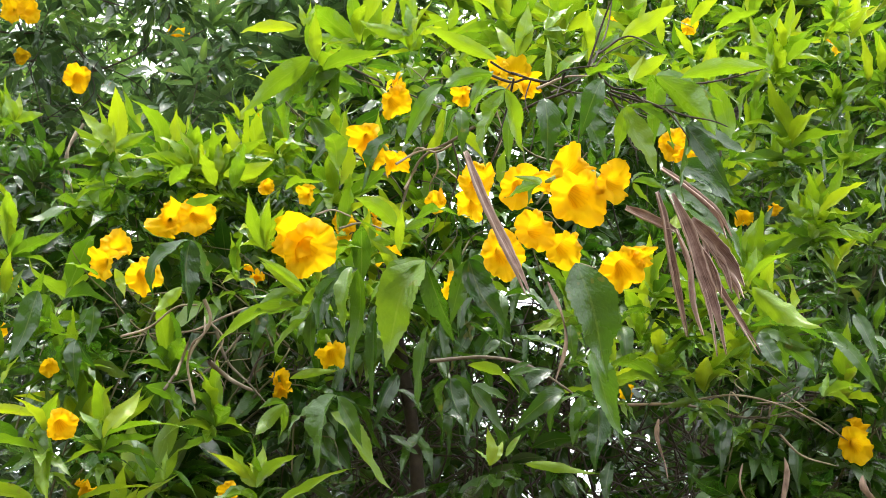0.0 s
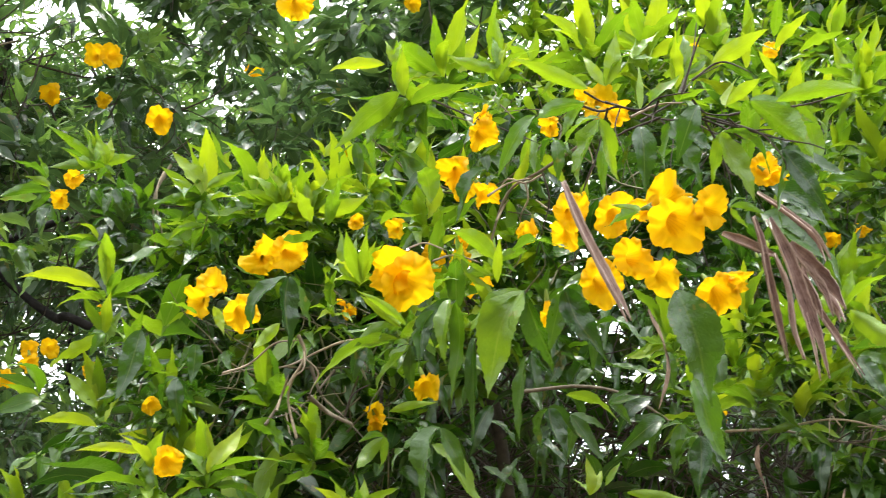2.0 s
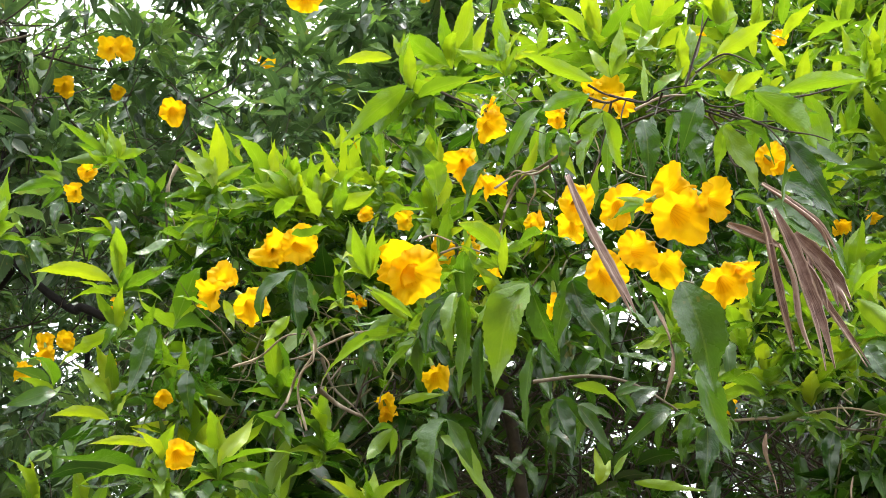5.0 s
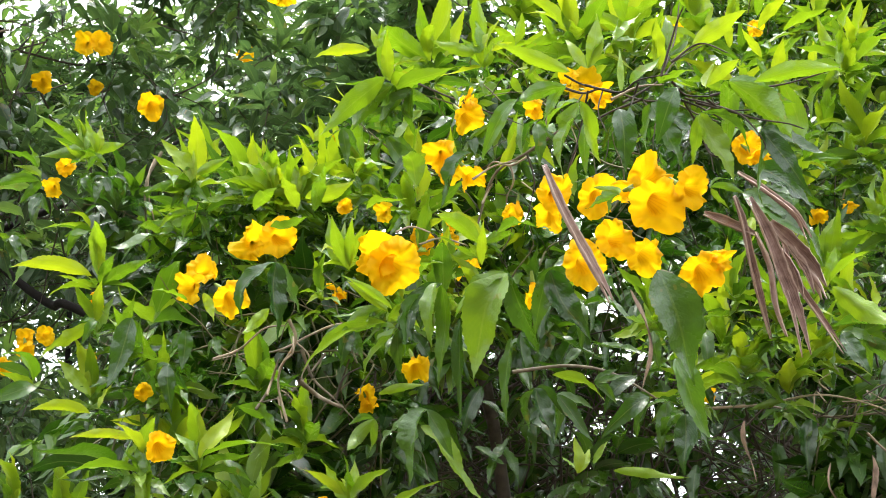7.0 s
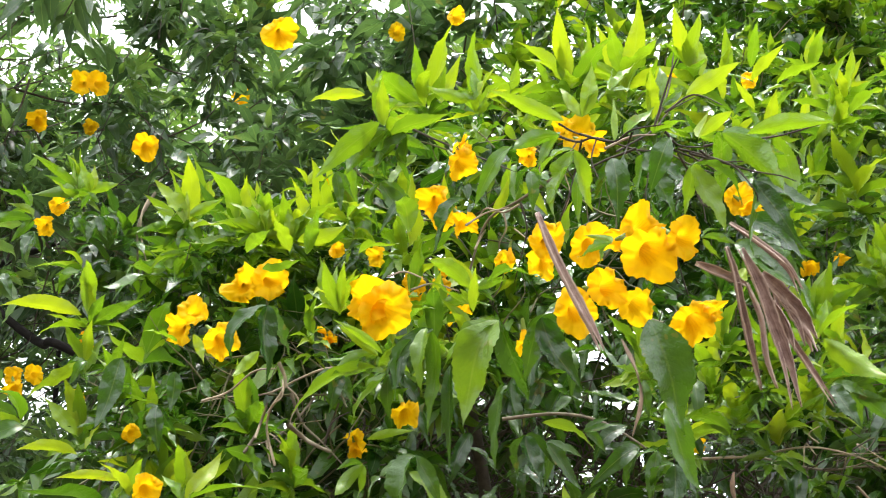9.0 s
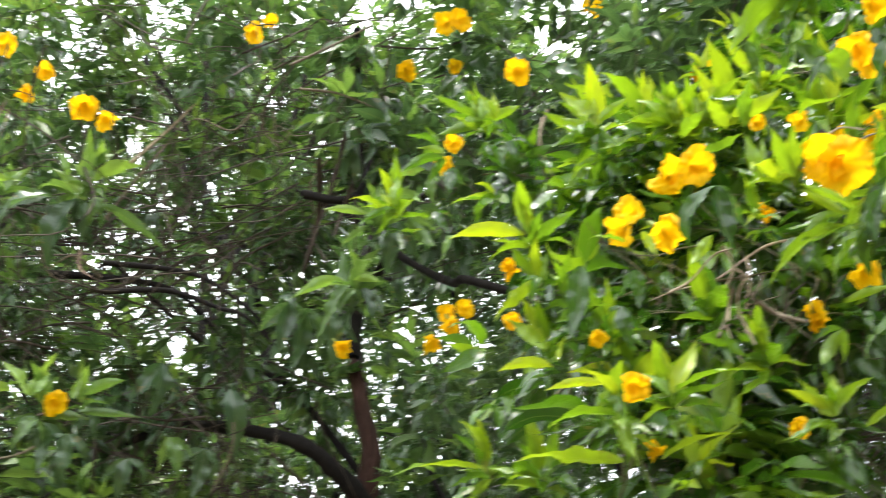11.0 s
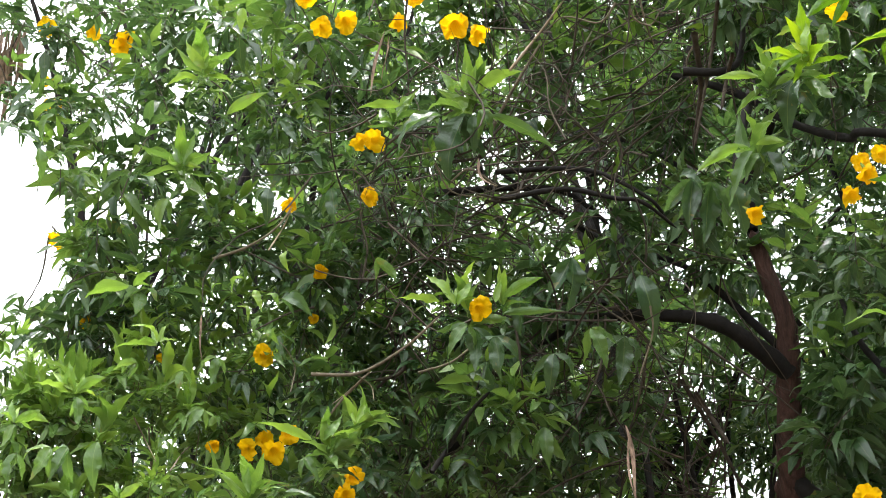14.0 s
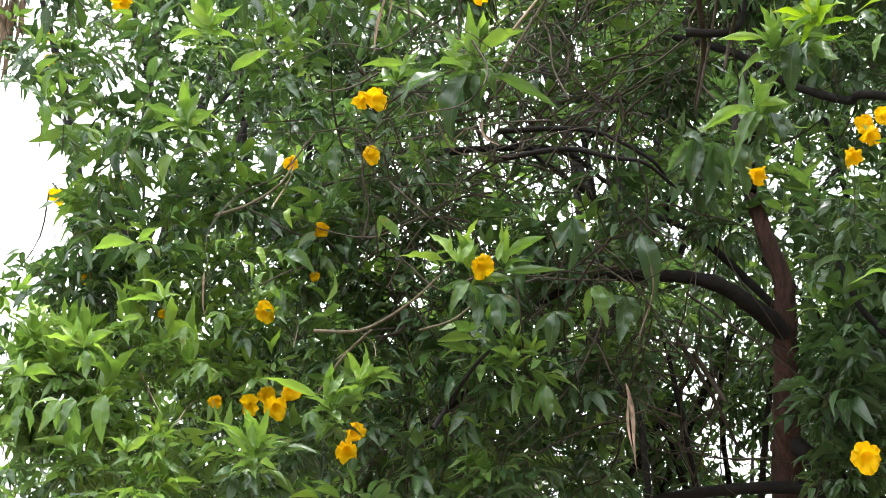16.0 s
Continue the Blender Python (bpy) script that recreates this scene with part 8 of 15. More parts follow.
tree_leaves.clump((-2.012, 1.841, 3.163), (0.12, 0.12, 0.12), 2, 0.100, 1.00, shell=0.1)
tree_leaves.clump((-2.126, 1.626, 3.093), (0.12, 0.12, 0.12), 2, 0.100, 1.00, shell=0.1)
tree_leaves.clump((-1.969, 1.856, 3.062), (0.12, 0.12, 0.12), 2, 0.100, 1.00, shell=0.1)
tree_leaves.clump((-2.163, 1.815, 2.982), (0.12, 0.12, 0.12), 2, 0.100, 1.00, shell=0.1)
tree_leaves.clump((-2.048, 1.556, 3.046), (0.12, 0.12, 0.12), 2, 0.100, 1.00, shell=0.1)
tree_leaves.clump((-1.936, 1.674, 2.972), (0.12, 0.12, 0.12), 2, 0.100, 1.00, shell=0.1)
tree_leaves.clump((-2.024, 1.959, 2.979), (0.12, 0.12, 0.12), 2, 0.100, 1.00, shell=0.1)
tree_leaves.clump((-1.833, 1.872, 3.175), (0.12, 0.12, 0.12), 2, 0.100, 1.00, shell=0.1)
tree_leaves.clump((-2.285, 1.447, 2.894), (0.12, 0.12, 0.12), 2, 0.100, 1.30, shell=0.1)
tree_leaves.clump((-2.238, 1.348, 2.795), (0.12, 0.12, 0.12), 2, 0.100, 1.30, shell=0.1)
tree_leaves.clump((-2.250, 1.376, 2.933), (0.12, 0.12, 0.12), 2, 0.100, 1.30, shell=0.1)
tree_leaves.clump((-2.347, 1.367, 2.951), (0.12, 0.12, 0.12), 2, 0.100, 1.30, shell=0.1)
tree_leaves.clump((-2.361, 1.427, 2.880), (0.12, 0.12, 0.12), 2, 0.100, 1.30, shell=0.1)
tree_leaves.clump((-2.199, 1.361, 2.821), (0.12, 0.12, 0.12), 2, 0.100, 1.30, shell=0.1)
tree_leaves.clump((-2.397, 1.497, 2.864), (0.12, 0.12, 0.12), 2, 0.100, 1.30, shell=0.1)
tree_leaves.clump((-2.358, 1.460, 2.964), (0.12, 0.12, 0.12), 2, 0.100, 1.30, shell=0.1)
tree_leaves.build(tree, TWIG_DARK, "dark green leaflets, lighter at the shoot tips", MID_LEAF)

# ---- the lower flowering shrub beside the tree ----
low_shrub = plant_thing("flowering_shrub", (-2.15, 1.95, 0.0), "lower green shrub with yellow flowers beside the tree", "shrub")
LEAVES_OF[low_shrub.name] = TREE_LEAVES
low_leaves = Foliage(81, 1.0)
for k, tip in enumerate(((-2.3, 1.6, 2.7), (-2.0, 1.7, 2.6), (-2.45, 1.75, 2.5), (-1.85, 1.75, 2.4))):
    branch(low_shrub, ((-2.15 + 0.03 * k, 1.95, -0.05), (-2.15 + 0.05 * k, 1.9, 1.0), tip), 0.018, 0.006, TWIG_GREY, name="trunk")
flower(low_shrub, (-1.900, 1.539, 2.684), (0.531, -0.689, -0.493), 0.039)
flower(low_shrub, (-1.728, 1.622, 2.425), (0.828, -0.481, -0.287), 0.039)
flower(low_shrub, (-1.747, 1.622, 2.392), (0.199, -0.538, -0.819), 0.041)
flower(low_shrub, (-1.897, 1.516, 2.482), (0.198, -0.865, -0.462), 0.037)
flower(low_shrub, (-1.884, 1.545, 2.509), (0.605, -0.794, -0.052), 0.034)
flower(low_shrub, (-1.862, 1.552, 2.481), (0.539, -0.536, -0.650), 0.040)
flower(low_shrub, (-1.848, 1.574, 2.521), (0.828, -0.481, -0.287), 0.037)
flower(low_shrub, (-1.938, 1.471, 2.484), (0.531, -0.689, -0.493), 0.028)
flower(low_shrub, (-1.872, 1.643, 2.798), (0.531, -0.689, -0.493), 0.020)
flower(low_shrub, (-2.324, 1.423, 2.850), (0.531, -0.689, -0.493), 0.035)
flower(low_shrub, (-2.101, 1.462, 2.708), (0.531, -0.689, -0.493), 0.025)
low_leaves.clump((-2.66, 2.22, 3.10), (0.22, 0.15, 0.16), 26, 0.11, 0.5, shell=0.1)
low_leaves.clump((-2.239, 1.294, 2.542), (0.1, 0.09, 0.08), 3, 0.094, -0.15, lean=(0.1,-0.35,0.4), shell=0.1)
low_leaves.clump((-2.278, 1.277, 2.485), (0.1, 0.09, 0.08), 3, 0.094, -0.15, lean=(0.1,-0.35,0.4), shell=0.1)
low_leaves.clump((-2.168, 1.262, 2.351), (0.1, 0.09, 0.08), 3, 0.094, -0.15, lean=(0.1,-0.35,0.4), shell=0.1)
low_leaves.clump((-2.263, 1.381, 2.681), (0.1, 0.09, 0.08), 3, 0.094, -0.15, lean=(0.1,-0.35,0.4), shell=0.1)
low_leaves.clump((-2.215, 1.382, 2.597), (0.1, 0.09, 0.08), 3, 0.094, -0.15, lean=(0.1,-0.35,0.4), shell=0.1)
low_leaves.clump((-2.111, 1.344, 2.434), (0.1, 0.09, 0.08), 3, 0.094, -0.15, lean=(0.1,-0.35,0.4), shell=0.1)
low_leaves.clump((-2.032, 1.241, 2.247), (0.1, 0.09, 0.08), 3, 0.094, -0.15, lean=(0.1,-0.35,0.4), shell=0.1)
low_leaves.clump((-2.276, 1.477, 2.925), (0.1, 0.09, 0.08), 3, 0.094, -0.50, lean=(0.1,-0.35,0.4), shell=0.1)
low_leaves.clump((-2.143, 1.445, 2.754), (0.1, 0.09, 0.08), 3, 0.094, -0.50, lean=(0.1,-0.35,0.4), shell=0.1)
low_leaves.clump((-2.127, 1.363, 2.507), (0.1, 0.09, 0.08), 3, 0.094, -0.50, lean=(0.1,-0.35,0.4), shell=0.1)
low_leaves.clump((-1.981, 1.345, 2.365), (0.1, 0.09, 0.08), 3, 0.094, -0.50, lean=(0.1,-0.35,0.4), shell=0.1)
low_leaves.clump((-1.940, 1.338, 2.286), (0.1, 0.09, 0.08), 3, 0.094, -0.50, lean=(0.1,-0.35,0.4), shell=0.1)
low_leaves.clump((-2.146, 1.566, 2.775), (0.1, 0.09, 0.08), 3, 0.094, -0.50, lean=(0.1,-0.35,0.4), shell=0.1)
low_leaves.clump((-2.134, 1.513, 2.657), (0.1, 0.09, 0.08), 3, 0.094, -0.50, lean=(0.1,-0.35,0.4), shell=0.1)
low_leaves.clump((-1.990, 1.429, 2.402), (0.1, 0.09, 0.08), 3, 0.094, -0.50, lean=(0.1,-0.35,0.4), shell=0.1)
low_leaves.clump((-1.965, 1.429, 2.306), (0.1, 0.09, 0.08), 3, 0.094, -0.50, lean=(0.1,-0.35,0.4), shell=0.1)
low_leaves.clump((-2.083, 1.573, 2.880), (0.1, 0.09, 0.08), 3, 0.094, -0.50, lean=(0.1,-0.35,0.4), shell=0.1)
low_leaves.clump((-2.036, 1.563, 2.627), (0.1, 0.09, 0.08), 3, 0.094, -0.50, lean=(0.1,-0.35,0.4), shell=0.1)
low_leaves.clump((-2.907, 1.742, 2.999), (0.13, 0.13, 0.11), 3, 0.107, 0.40, shell=0.1)
low_leaves.clump((-3.078, 2.014, 2.941), (0.13, 0.13, 0.11), 3, 0.107, 0.40, shell=0.1)
low_leaves.clump((-2.808, 1.874, 2.597), (0.13, 0.13, 0.11), 3, 0.107, 0.40, shell=0.1)
low_leaves.clump((-2.564, 1.842, 3.119), (0.13, 0.13, 0.11), 3, 0.107, 0.05, shell=0.1)
low_leaves.clump((-2.886, 1.988, 3.008), (0.13, 0.13, 0.11), 3, 0.107, 0.05, shell=0.1)
low_leaves.clump((-2.780, 2.103, 2.822), (0.13, 0.13, 0.11), 3, 0.107, 0.05, shell=0.1)
low_leaves.clump((-2.446, 1.888, 3.039), (0.13, 0.13, 0.11), 3, 0.107, 0.05, shell=0.1)
low_leaves.clump((-2.722, 2.179, 2.887), (0.13, 0.13, 0.11), 3, 0.107, 0.05, shell=0.1)
low_leaves.clump((-2.780, 2.302, 2.750), (0.13, 0.13, 0.11), 3, 0.107, 0.05, shell=0.1)
low_leaves.clump((-2.184, 1.193, 2.550), (0.07, 0.07, 0.06), 3, 0.098, -0.30, shell=0.1)
low_leaves.clump((-2.144, 1.232, 2.577), (0.07, 0.07, 0.06), 3, 0.098, -0.30, shell=0.1)
low_leaves.clump((-2.182, 1.242, 2.490), (0.07, 0.07, 0.06), 3, 0.098, -0.30, shell=0.1)
low_leaves.clump((-2.129, 1.278, 2.545), (0.07, 0.07, 0.06), 3, 0.098, -0.30, shell=0.1)
low_leaves.clump((-2.761, 1.528, 2.921), (0.11, 0.1, 0.09), 4, 0.098, 0.15, shell=0.1)
low_leaves.clump((-2.530, 1.478, 2.754), (0.11, 0.1, 0.09), 4, 0.098, 0.15, shell=0.1)
low_leaves.clump((-2.705, 1.636, 2.629), (0.11, 0.1, 0.09), 4, 0.098, 0.15, shell=0.1)
low_leaves.clump((-2.618, 1.561, 2.531), (0.11, 0.1, 0.09), 4, 0.098, 0.15, shell=0.1)
low_leaves.clump((-2.681, 1.654, 2.437), (0.11, 0.1, 0.09), 4, 0.098, 0.15, shell=0.1)
low_leaves.clump((-2.285, 1.399, 2.872), (0.11, 0.1, 0.09), 4, 0.098, 0.15, shell=0.1)
low_leaves.clump((-2.561, 1.563, 2.880), (0.11, 0.1, 0.09), 4, 0.098, 0.15, shell=0.1)
low_leaves.clump((-2.395, 1.539, 2.774), (0.11, 0.1, 0.09), 4, 0.098, 0.15, shell=0.1)
low_leaves.clump((-2.449, 1.569, 2.577), (0.11, 0.1, 0.09), 4, 0.098, 0.15, shell=0.1)
low_leaves.clump((-2.490, 1.652, 2.527), (0.11, 0.1, 0.09), 4, 0.098, 0.15, shell=0.1)
low_leaves.clump((-2.755, 1.880, 2.554), (0.11, 0.1, 0.09), 4, 0.098, 0.15, shell=0.1)
low_leaves.clump((-2.329, 1.585, 2.802), (0.11, 0.1, 0.09), 4, 0.098, -0.20, shell=0.1)
low_leaves.clump((-2.376, 1.648, 2.758), (0.11, 0.1, 0.09), 4, 0.098, -0.20, shell=0.1)
low_leaves.clump((-2.486, 1.696, 2.634), (0.11, 0.1, 0.09), 4, 0.098, -0.20, shell=0.1)
low_leaves.clump((-2.356, 1.661, 2.477), (0.11, 0.1, 0.09), 4, 0.098, -0.20, shell=0.1)
low_leaves.clump((-2.411, 1.783, 2.362), (0.11, 0.1, 0.09), 4, 0.098, -0.20, shell=0.1)
low_leaves.clump((-2.204, 1.678, 2.962), (0.11, 0.1, 0.09), 4, 0.098, -0.20, shell=0.1)
low_leaves.clump((-2.311, 1.688, 2.946), (0.11, 0.1, 0.09), 4, 0.098, -0.20, shell=0.1)
low_leaves.clump((-2.361, 1.789, 2.801), (0.11, 0.1, 0.09), 4, 0.098, -0.20, shell=0.1)
low_leaves.clump((-2.275, 1.739, 2.673), (0.11, 0.1, 0.09), 4, 0.098, -0.20, shell=0.1)
low_leaves.clump((-2.293, 1.779, 2.515), (0.11, 0.1, 0.09), 4, 0.098, -0.20, shell=0.1)
low_leaves.clump((-2.588, 2.022, 2.441), (0.11, 0.1, 0.09), 4, 0.098, -0.20, shell=0.1)
low_leaves.clump((-2.212, 1.763, 2.720), (0.11, 0.1, 0.09), 4, 0.098, -0.20, shell=0.1)
low_leaves.build(low_shrub, TWIG_OLIVE, "mid-green leaflets with pale shoot tips")

# ---- single leaves, pods and twigs of the shrub ----
rosette(shrub, (0.312, 1.162, 2.690), (0.21, -0.80, 0.57), 0.064, 3, 0.4)
rosette(shrub, (0.375, 1.226, 2.675), (-0.07, -0.77, 0.57), 0.070, 3, 0.5)
rosette(shrub, (0.473, 1.195, 2.692), (-0.32, -0.87, 0.57), 0.063, 3, 0.4)
rosette(shrub, (0.491, 1.249, 2.648), (0.25, -0.75, 0.57), 0.078, 3, 0.7)
rosette(shrub, (0.398, 1.226, 2.604), (-0.39, -0.86, 0.57), 0.070, 3, 0.4)
rosette(shrub, (0.544, 1.369, 2.619), (-0.12, -0.61, 0.57), 0.060, 3, 0.6)
rosette(shrub, (0.469, 1.308, 2.523), (0.30, -0.89, 0.57), 0.084, 3, 0.6)
rosette(shrub, (0.347, 1.533, 2.571), (0.06, -0.85, 0.57), 0.084, 3, 0.4)
rosette(shrub, (0.274, 1.385, 2.433), (0.08, -0.75, 0.57), 0.072, 3, 0.2)
rosette(shrub, (0.459, 1.095, 2.743), (0.06, -0.76, 0.57), 0.063, 3, 0.4)
rosette(shrub, (0.397, 1.210, 2.853), (0.17, -0.76, 0.57), 0.070, 3, 0.3)
rosette(shrub, (0.517, 1.151, 2.696), (-0.24, -0.77, 0.57), 0.063, 3, 0.5)
rosette(shrub, (0.291, 1.227, 2.861), (0.09, -0.89, 0.57), 0.069, 3, 0.4)
rosette(shrub, (0.342, 1.250, 2.607), (0.37, -0.67, 0.57), 0.073, 3, 0.5)
rosette(shrub, (0.431, 1.295, 2.555), (-0.22, -0.74, 0.57), 0.079, 3, 0.5)
leaf(shrub, 'y', (0.049, 0.858, 2.437), (-0.019, 0.827, 2.448), 0.0134, -1, 8, (0.00, 0.50, 0.90))
leaf(shrub, 'y', (0.072, 0.928, 2.508), (0.084, 0.907, 2.562), 0.0159, -10, 9, (0.08, -1.00, 0.30))
leaf(shrub, 'y', (0.072, 0.932, 2.512), (0.104, 0.922, 2.544), 0.0121, 5, 8, (0.06, -0.79, 0.21))
leaf(shrub, 'y', (0.072, 0.932, 2.512), (0.052, 0.934, 2.555), 0.0104, 12, 1, (-0.26, -0.53, 0.13))
leaf(shrub, 'y', (0.103, 0.944, 2.560), (0.132, 0.945, 2.598), 0.0108, 9, 9, (-0.18, -1.00, 0.30))
leaf(shrub, 'y', (0.104, 0.948, 2.564), (0.133, 0.973, 2.584), 0.0068, -20, 7, (0.28, -1.19, 0.36))
leaf(shrub, 'y', (0.104, 0.948, 2.564), (0.110, 0.951, 2.599), 0.0065, 1, 4, (-0.26, -0.63, 0.50))
leaf(shrub, 'y', (0.164, 0.874, 2.479), (0.211, 0.834, 2.479), 0.0160, 15, 1, (0.00, 0.50, 0.90))
leaf(shrub, 'm', (0.161, 0.989, 2.578), (0.163, 0.984, 2.633), 0.0134, 20, 3, (0.14, -1.00, 0.30))
leaf(shrub, 'm', (0.162, 0.993, 2.582), (0.187, 0.998, 2.615), 0.0089, -16, 3, (0.27, -0.51, 0.29))
leaf(shrub, 'm', (0.162, 0.993, 2.582), (0.144, 0.992, 2.612), 0.0091, -9, 5, (0.44, -0.97, 0.21))
leaf(shrub, 'y', (0.200, 0.822, 2.379), (0.264, 0.785, 2.354), 0.0147, 11, 8, (0.00, 0.50, 0.90))
leaf(shrub, 'y', (0.168, 0.863, 2.416), (0.194, 0.831, 2.416), 0.0111, 0, 5, (0.00, 0.50, 0.90))
leaf(shrub, 'y', (0.169, 0.868, 2.420), (0.193, 0.868, 2.411), 0.0068, -9, 9, (0.04, 0.96, 1.38))
leaf(shrub, 'y', (0.169, 0.868, 2.420), (0.186, 0.880, 2.466), 0.0077, -5, 5, (-0.19, 0.97, 1.33))
leaf(shrub, 'y', (0.102, 0.866, 2.424), (0.132, 0.862, 2.455), 0.0112, 5, 0, (0.02, -1.00, 0.30))
leaf(shrub, 'y', (0.092, 0.856, 2.407), (0.094, 0.853, 2.459), 0.0061, 19, 1, (0.01, -1.00, 0.30))
leaf(shrub, 'm', (0.053, 0.818, 2.363), (0.036, 0.853, 2.309), 0.0206, -21, 3, (-0.14, -1.00, 0.20))
leaf(shrub, 'm', (0.053, 0.822, 2.368), (0.022, 0.861, 2.363), 0.0113, 7, 2, (-0.58, -0.80, 0.33))
leaf(shrub, 'm', (0.053, 0.822, 2.368), (0.071, 0.881, 2.346), 0.0145, -5, 0, (-0.05, -0.54, 0.01))
leaf(shrub, 'o', (0.083, 0.807, 2.343), (0.085, 0.834, 2.292), 0.0185, -5, 1, (0.07, -1.00, 0.20))
leaf(shrub, 'o', (0.083, 0.812, 2.347), (0.066, 0.856, 2.335), 0.0115, 20, 4, (0.36, -1.22, 0.57))
leaf(shrub, 'o', (0.083, 0.812, 2.347), (0.109, 0.844, 2.336), 0.0106, 8, 4, (-0.19, -1.15, 0.30))
leaf(shrub, 'o', (0.130, 0.793, 2.351), (0.111, 0.823, 2.313), 0.0172, -2, 1, (-0.12, -1.00, 0.20))
leaf(shrub, 'o', (0.115, 0.847, 2.384), (0.140, 0.879, 2.333), 0.0215, -2, 9, (0.11, -1.00, 0.20))
leaf(shrub, 'o', (0.115, 0.852, 2.388), (0.114, 0.897, 2.368), 0.0122, 16, 3, (-0.08, -0.63, 0.40))
leaf(shrub, 'o', (0.115, 0.852, 2.388), (0.158, 0.870, 2.358), 0.0156, 12, 9, (-0.05, -1.20, 0.20))
leaf(shrub, 'm', (0.151, 0.821, 2.346), (0.175, 0.851, 2.294), 0.0202, 3, 4, (-0.06, -1.00, 0.20))
leaf(shrub, 'm', (0.152, 0.826, 2.350), (0.146, 0.870, 2.328), 0.0118, 18, 9, (0.43, -0.95, 0.67))
leaf(shrub, 'm', (0.152, 0.826, 2.350), (0.197, 0.872, 2.342), 0.0143, 15, 8, (0.41, -0.86, 0.62))
leaf(shrub, 'm', (0.178, 0.816, 2.376), (0.222, 0.822, 2.309), 0.0234, -20, 2, (0.00, 0.50, 0.90))
leaf(shrub, 'm', (0.179, 0.821, 2.380), (0.184, 0.893, 2.359), 0.0163, -14, 6, (0.08, 0.21, 1.22))
leaf(shrub, 'm', (0.179, 0.821, 2.380), (0.237, 0.842, 2.371), 0.0161, -16, 6, (-0.45, 0.93, 0.78))
leaf(shrub, 'o', (0.203, 0.841, 2.343), (0.239, 0.860, 2.281), 0.0164, -6, 0, (0.22, -1.00, 0.20))
leaf(shrub, 'o', (0.205, 0.845, 2.347), (0.203, 0.889, 2.299), 0.0178, -21, 4, (0.64, -0.66, 0.58))
leaf(shrub, 'o', (0.205, 0.845, 2.347), (0.259, 0.849, 2.319), 0.0180, -19, 4, (-0.03, -0.81, 0.36))
leaf(shrub, 'o', (0.015, 0.830, 2.352), (0.016, 0.848, 2.317), 0.0108, -19, 1, (0.25, -1.00, 0.20))
leaf(shrub, 'o', (0.015, 0.835, 2.356), (0.002, 0.871, 2.359), 0.0069, -6, 8, (0.25, -1.05, 0.22))
leaf(shrub, 'o', (0.015, 0.835, 2.356), (0.034, 0.859, 2.345), 0.0085, -21, 3, (0.74, -0.96, 0.09))
leaf(shrub, 'm', (0.061, 0.874, 2.391), (0.058, 0.895, 2.344), 0.0104, -5, 0, (0.05, -1.00, 0.20))
leaf(shrub, 'm', (0.045, 0.867, 2.428), (0.001, 0.854, 2.400), 0.0142, 17, 8, (0.00, 0.50, 0.90))
leaf(shrub, 'm', (0.045, 0.871, 2.433), (0.011, 0.893, 2.457), 0.0097, -11, 5, (-0.08, 0.76, 1.02))
leaf(shrub, 'm', (0.045, 0.871, 2.433), (0.023, 0.891, 2.408), 0.0099, -7, 6, (-0.28, 0.30, 0.72))
leaf(shrub, 'm', (0.076, 0.822, 2.265), (0.047, 0.802, 2.236), 0.0093, -1, 1, (0.00, 0.50, 0.90))
leaf(shrub, 'm', (0.077, 0.827, 2.269), (0.058, 0.853, 2.299), 0.0064, -17, 6, (0.17, 0.79, 1.09))
leaf(shrub, 'm', (0.077, 0.827, 2.269), (0.067, 0.839, 2.256), 0.0050, 16, 6, (-0.46, 0.27, 0.77))
leaf(shrub, 'm', (0.157, 0.861, 2.299), (0.183, 0.851, 2.282), 0.0072, -20, 1, (0.00, 0.50, 0.90))
leaf(shrub, 'm', (0.158, 0.866, 2.302), (0.174, 0.882, 2.291), 0.0064, 0, 4, (0.30, 0.23, 1.24))
leaf(shrub, 'm', (0.158, 0.866, 2.302), (0.178, 0.884, 2.326), 0.0051, 14, 8, (-0.44, 0.46, 1.09))
leaf(shrub, 'o', (0.209, 0.955, 2.363), (0.258, 0.963, 2.311), 0.0240, -10, 7, (0.07, -1.00, 0.25))
leaf(shrub, 'o', (0.210, 0.959, 2.367), (0.225, 1.015, 2.326), 0.0180, 15, 1, (-0.06, -1.11, 0.70))
leaf(shrub, 'o', (0.210, 0.959, 2.367), (0.263, 0.969, 2.375), 0.0152, 6, 9, (0.24, -0.89, 0.39))
leaf(shrub, 'y', (0.380, 1.118, 2.680), (0.386, 1.117, 2.728), 0.0096, 18, 9, (-0.28, -1.00, 0.30))
leaf(shrub, 'y', (0.394, 1.115, 2.677), (0.431, 1.071, 2.675), 0.0167, -16, 2, (0.00, 0.50, 0.90))
leaf(shrub, 'y', (0.377, 1.121, 2.678), (0.332, 1.110, 2.660), 0.0115, 15, 2, (0.00, 0.50, 0.90))
leaf(shrub, 'm', (0.389, 1.134, 2.690), (0.412, 1.125, 2.655), 0.0114, 4, 7, (0.00, 0.50, 0.90))
leaf(shrub, 'm', (0.391, 1.138, 2.694), (0.410, 1.185, 2.694), 0.0087, -14, 4, (-0.48, 0.58, 0.97))
leaf(shrub, 'm', (0.391, 1.138, 2.694), (0.422, 1.159, 2.709), 0.0070, -12, 2, (-0.08, 0.76, 1.19))
leaf(shrub, 'm', (0.380, 1.138, 2.689), (0.359, 1.152, 2.662), 0.0114, 0, 0, (0.11, -1.00, 0.20))
leaf(shrub, 'm', (0.382, 1.142, 2.693), (0.358, 1.163, 2.699), 0.0084, 9, 0, (0.07, -1.12, 0.16))
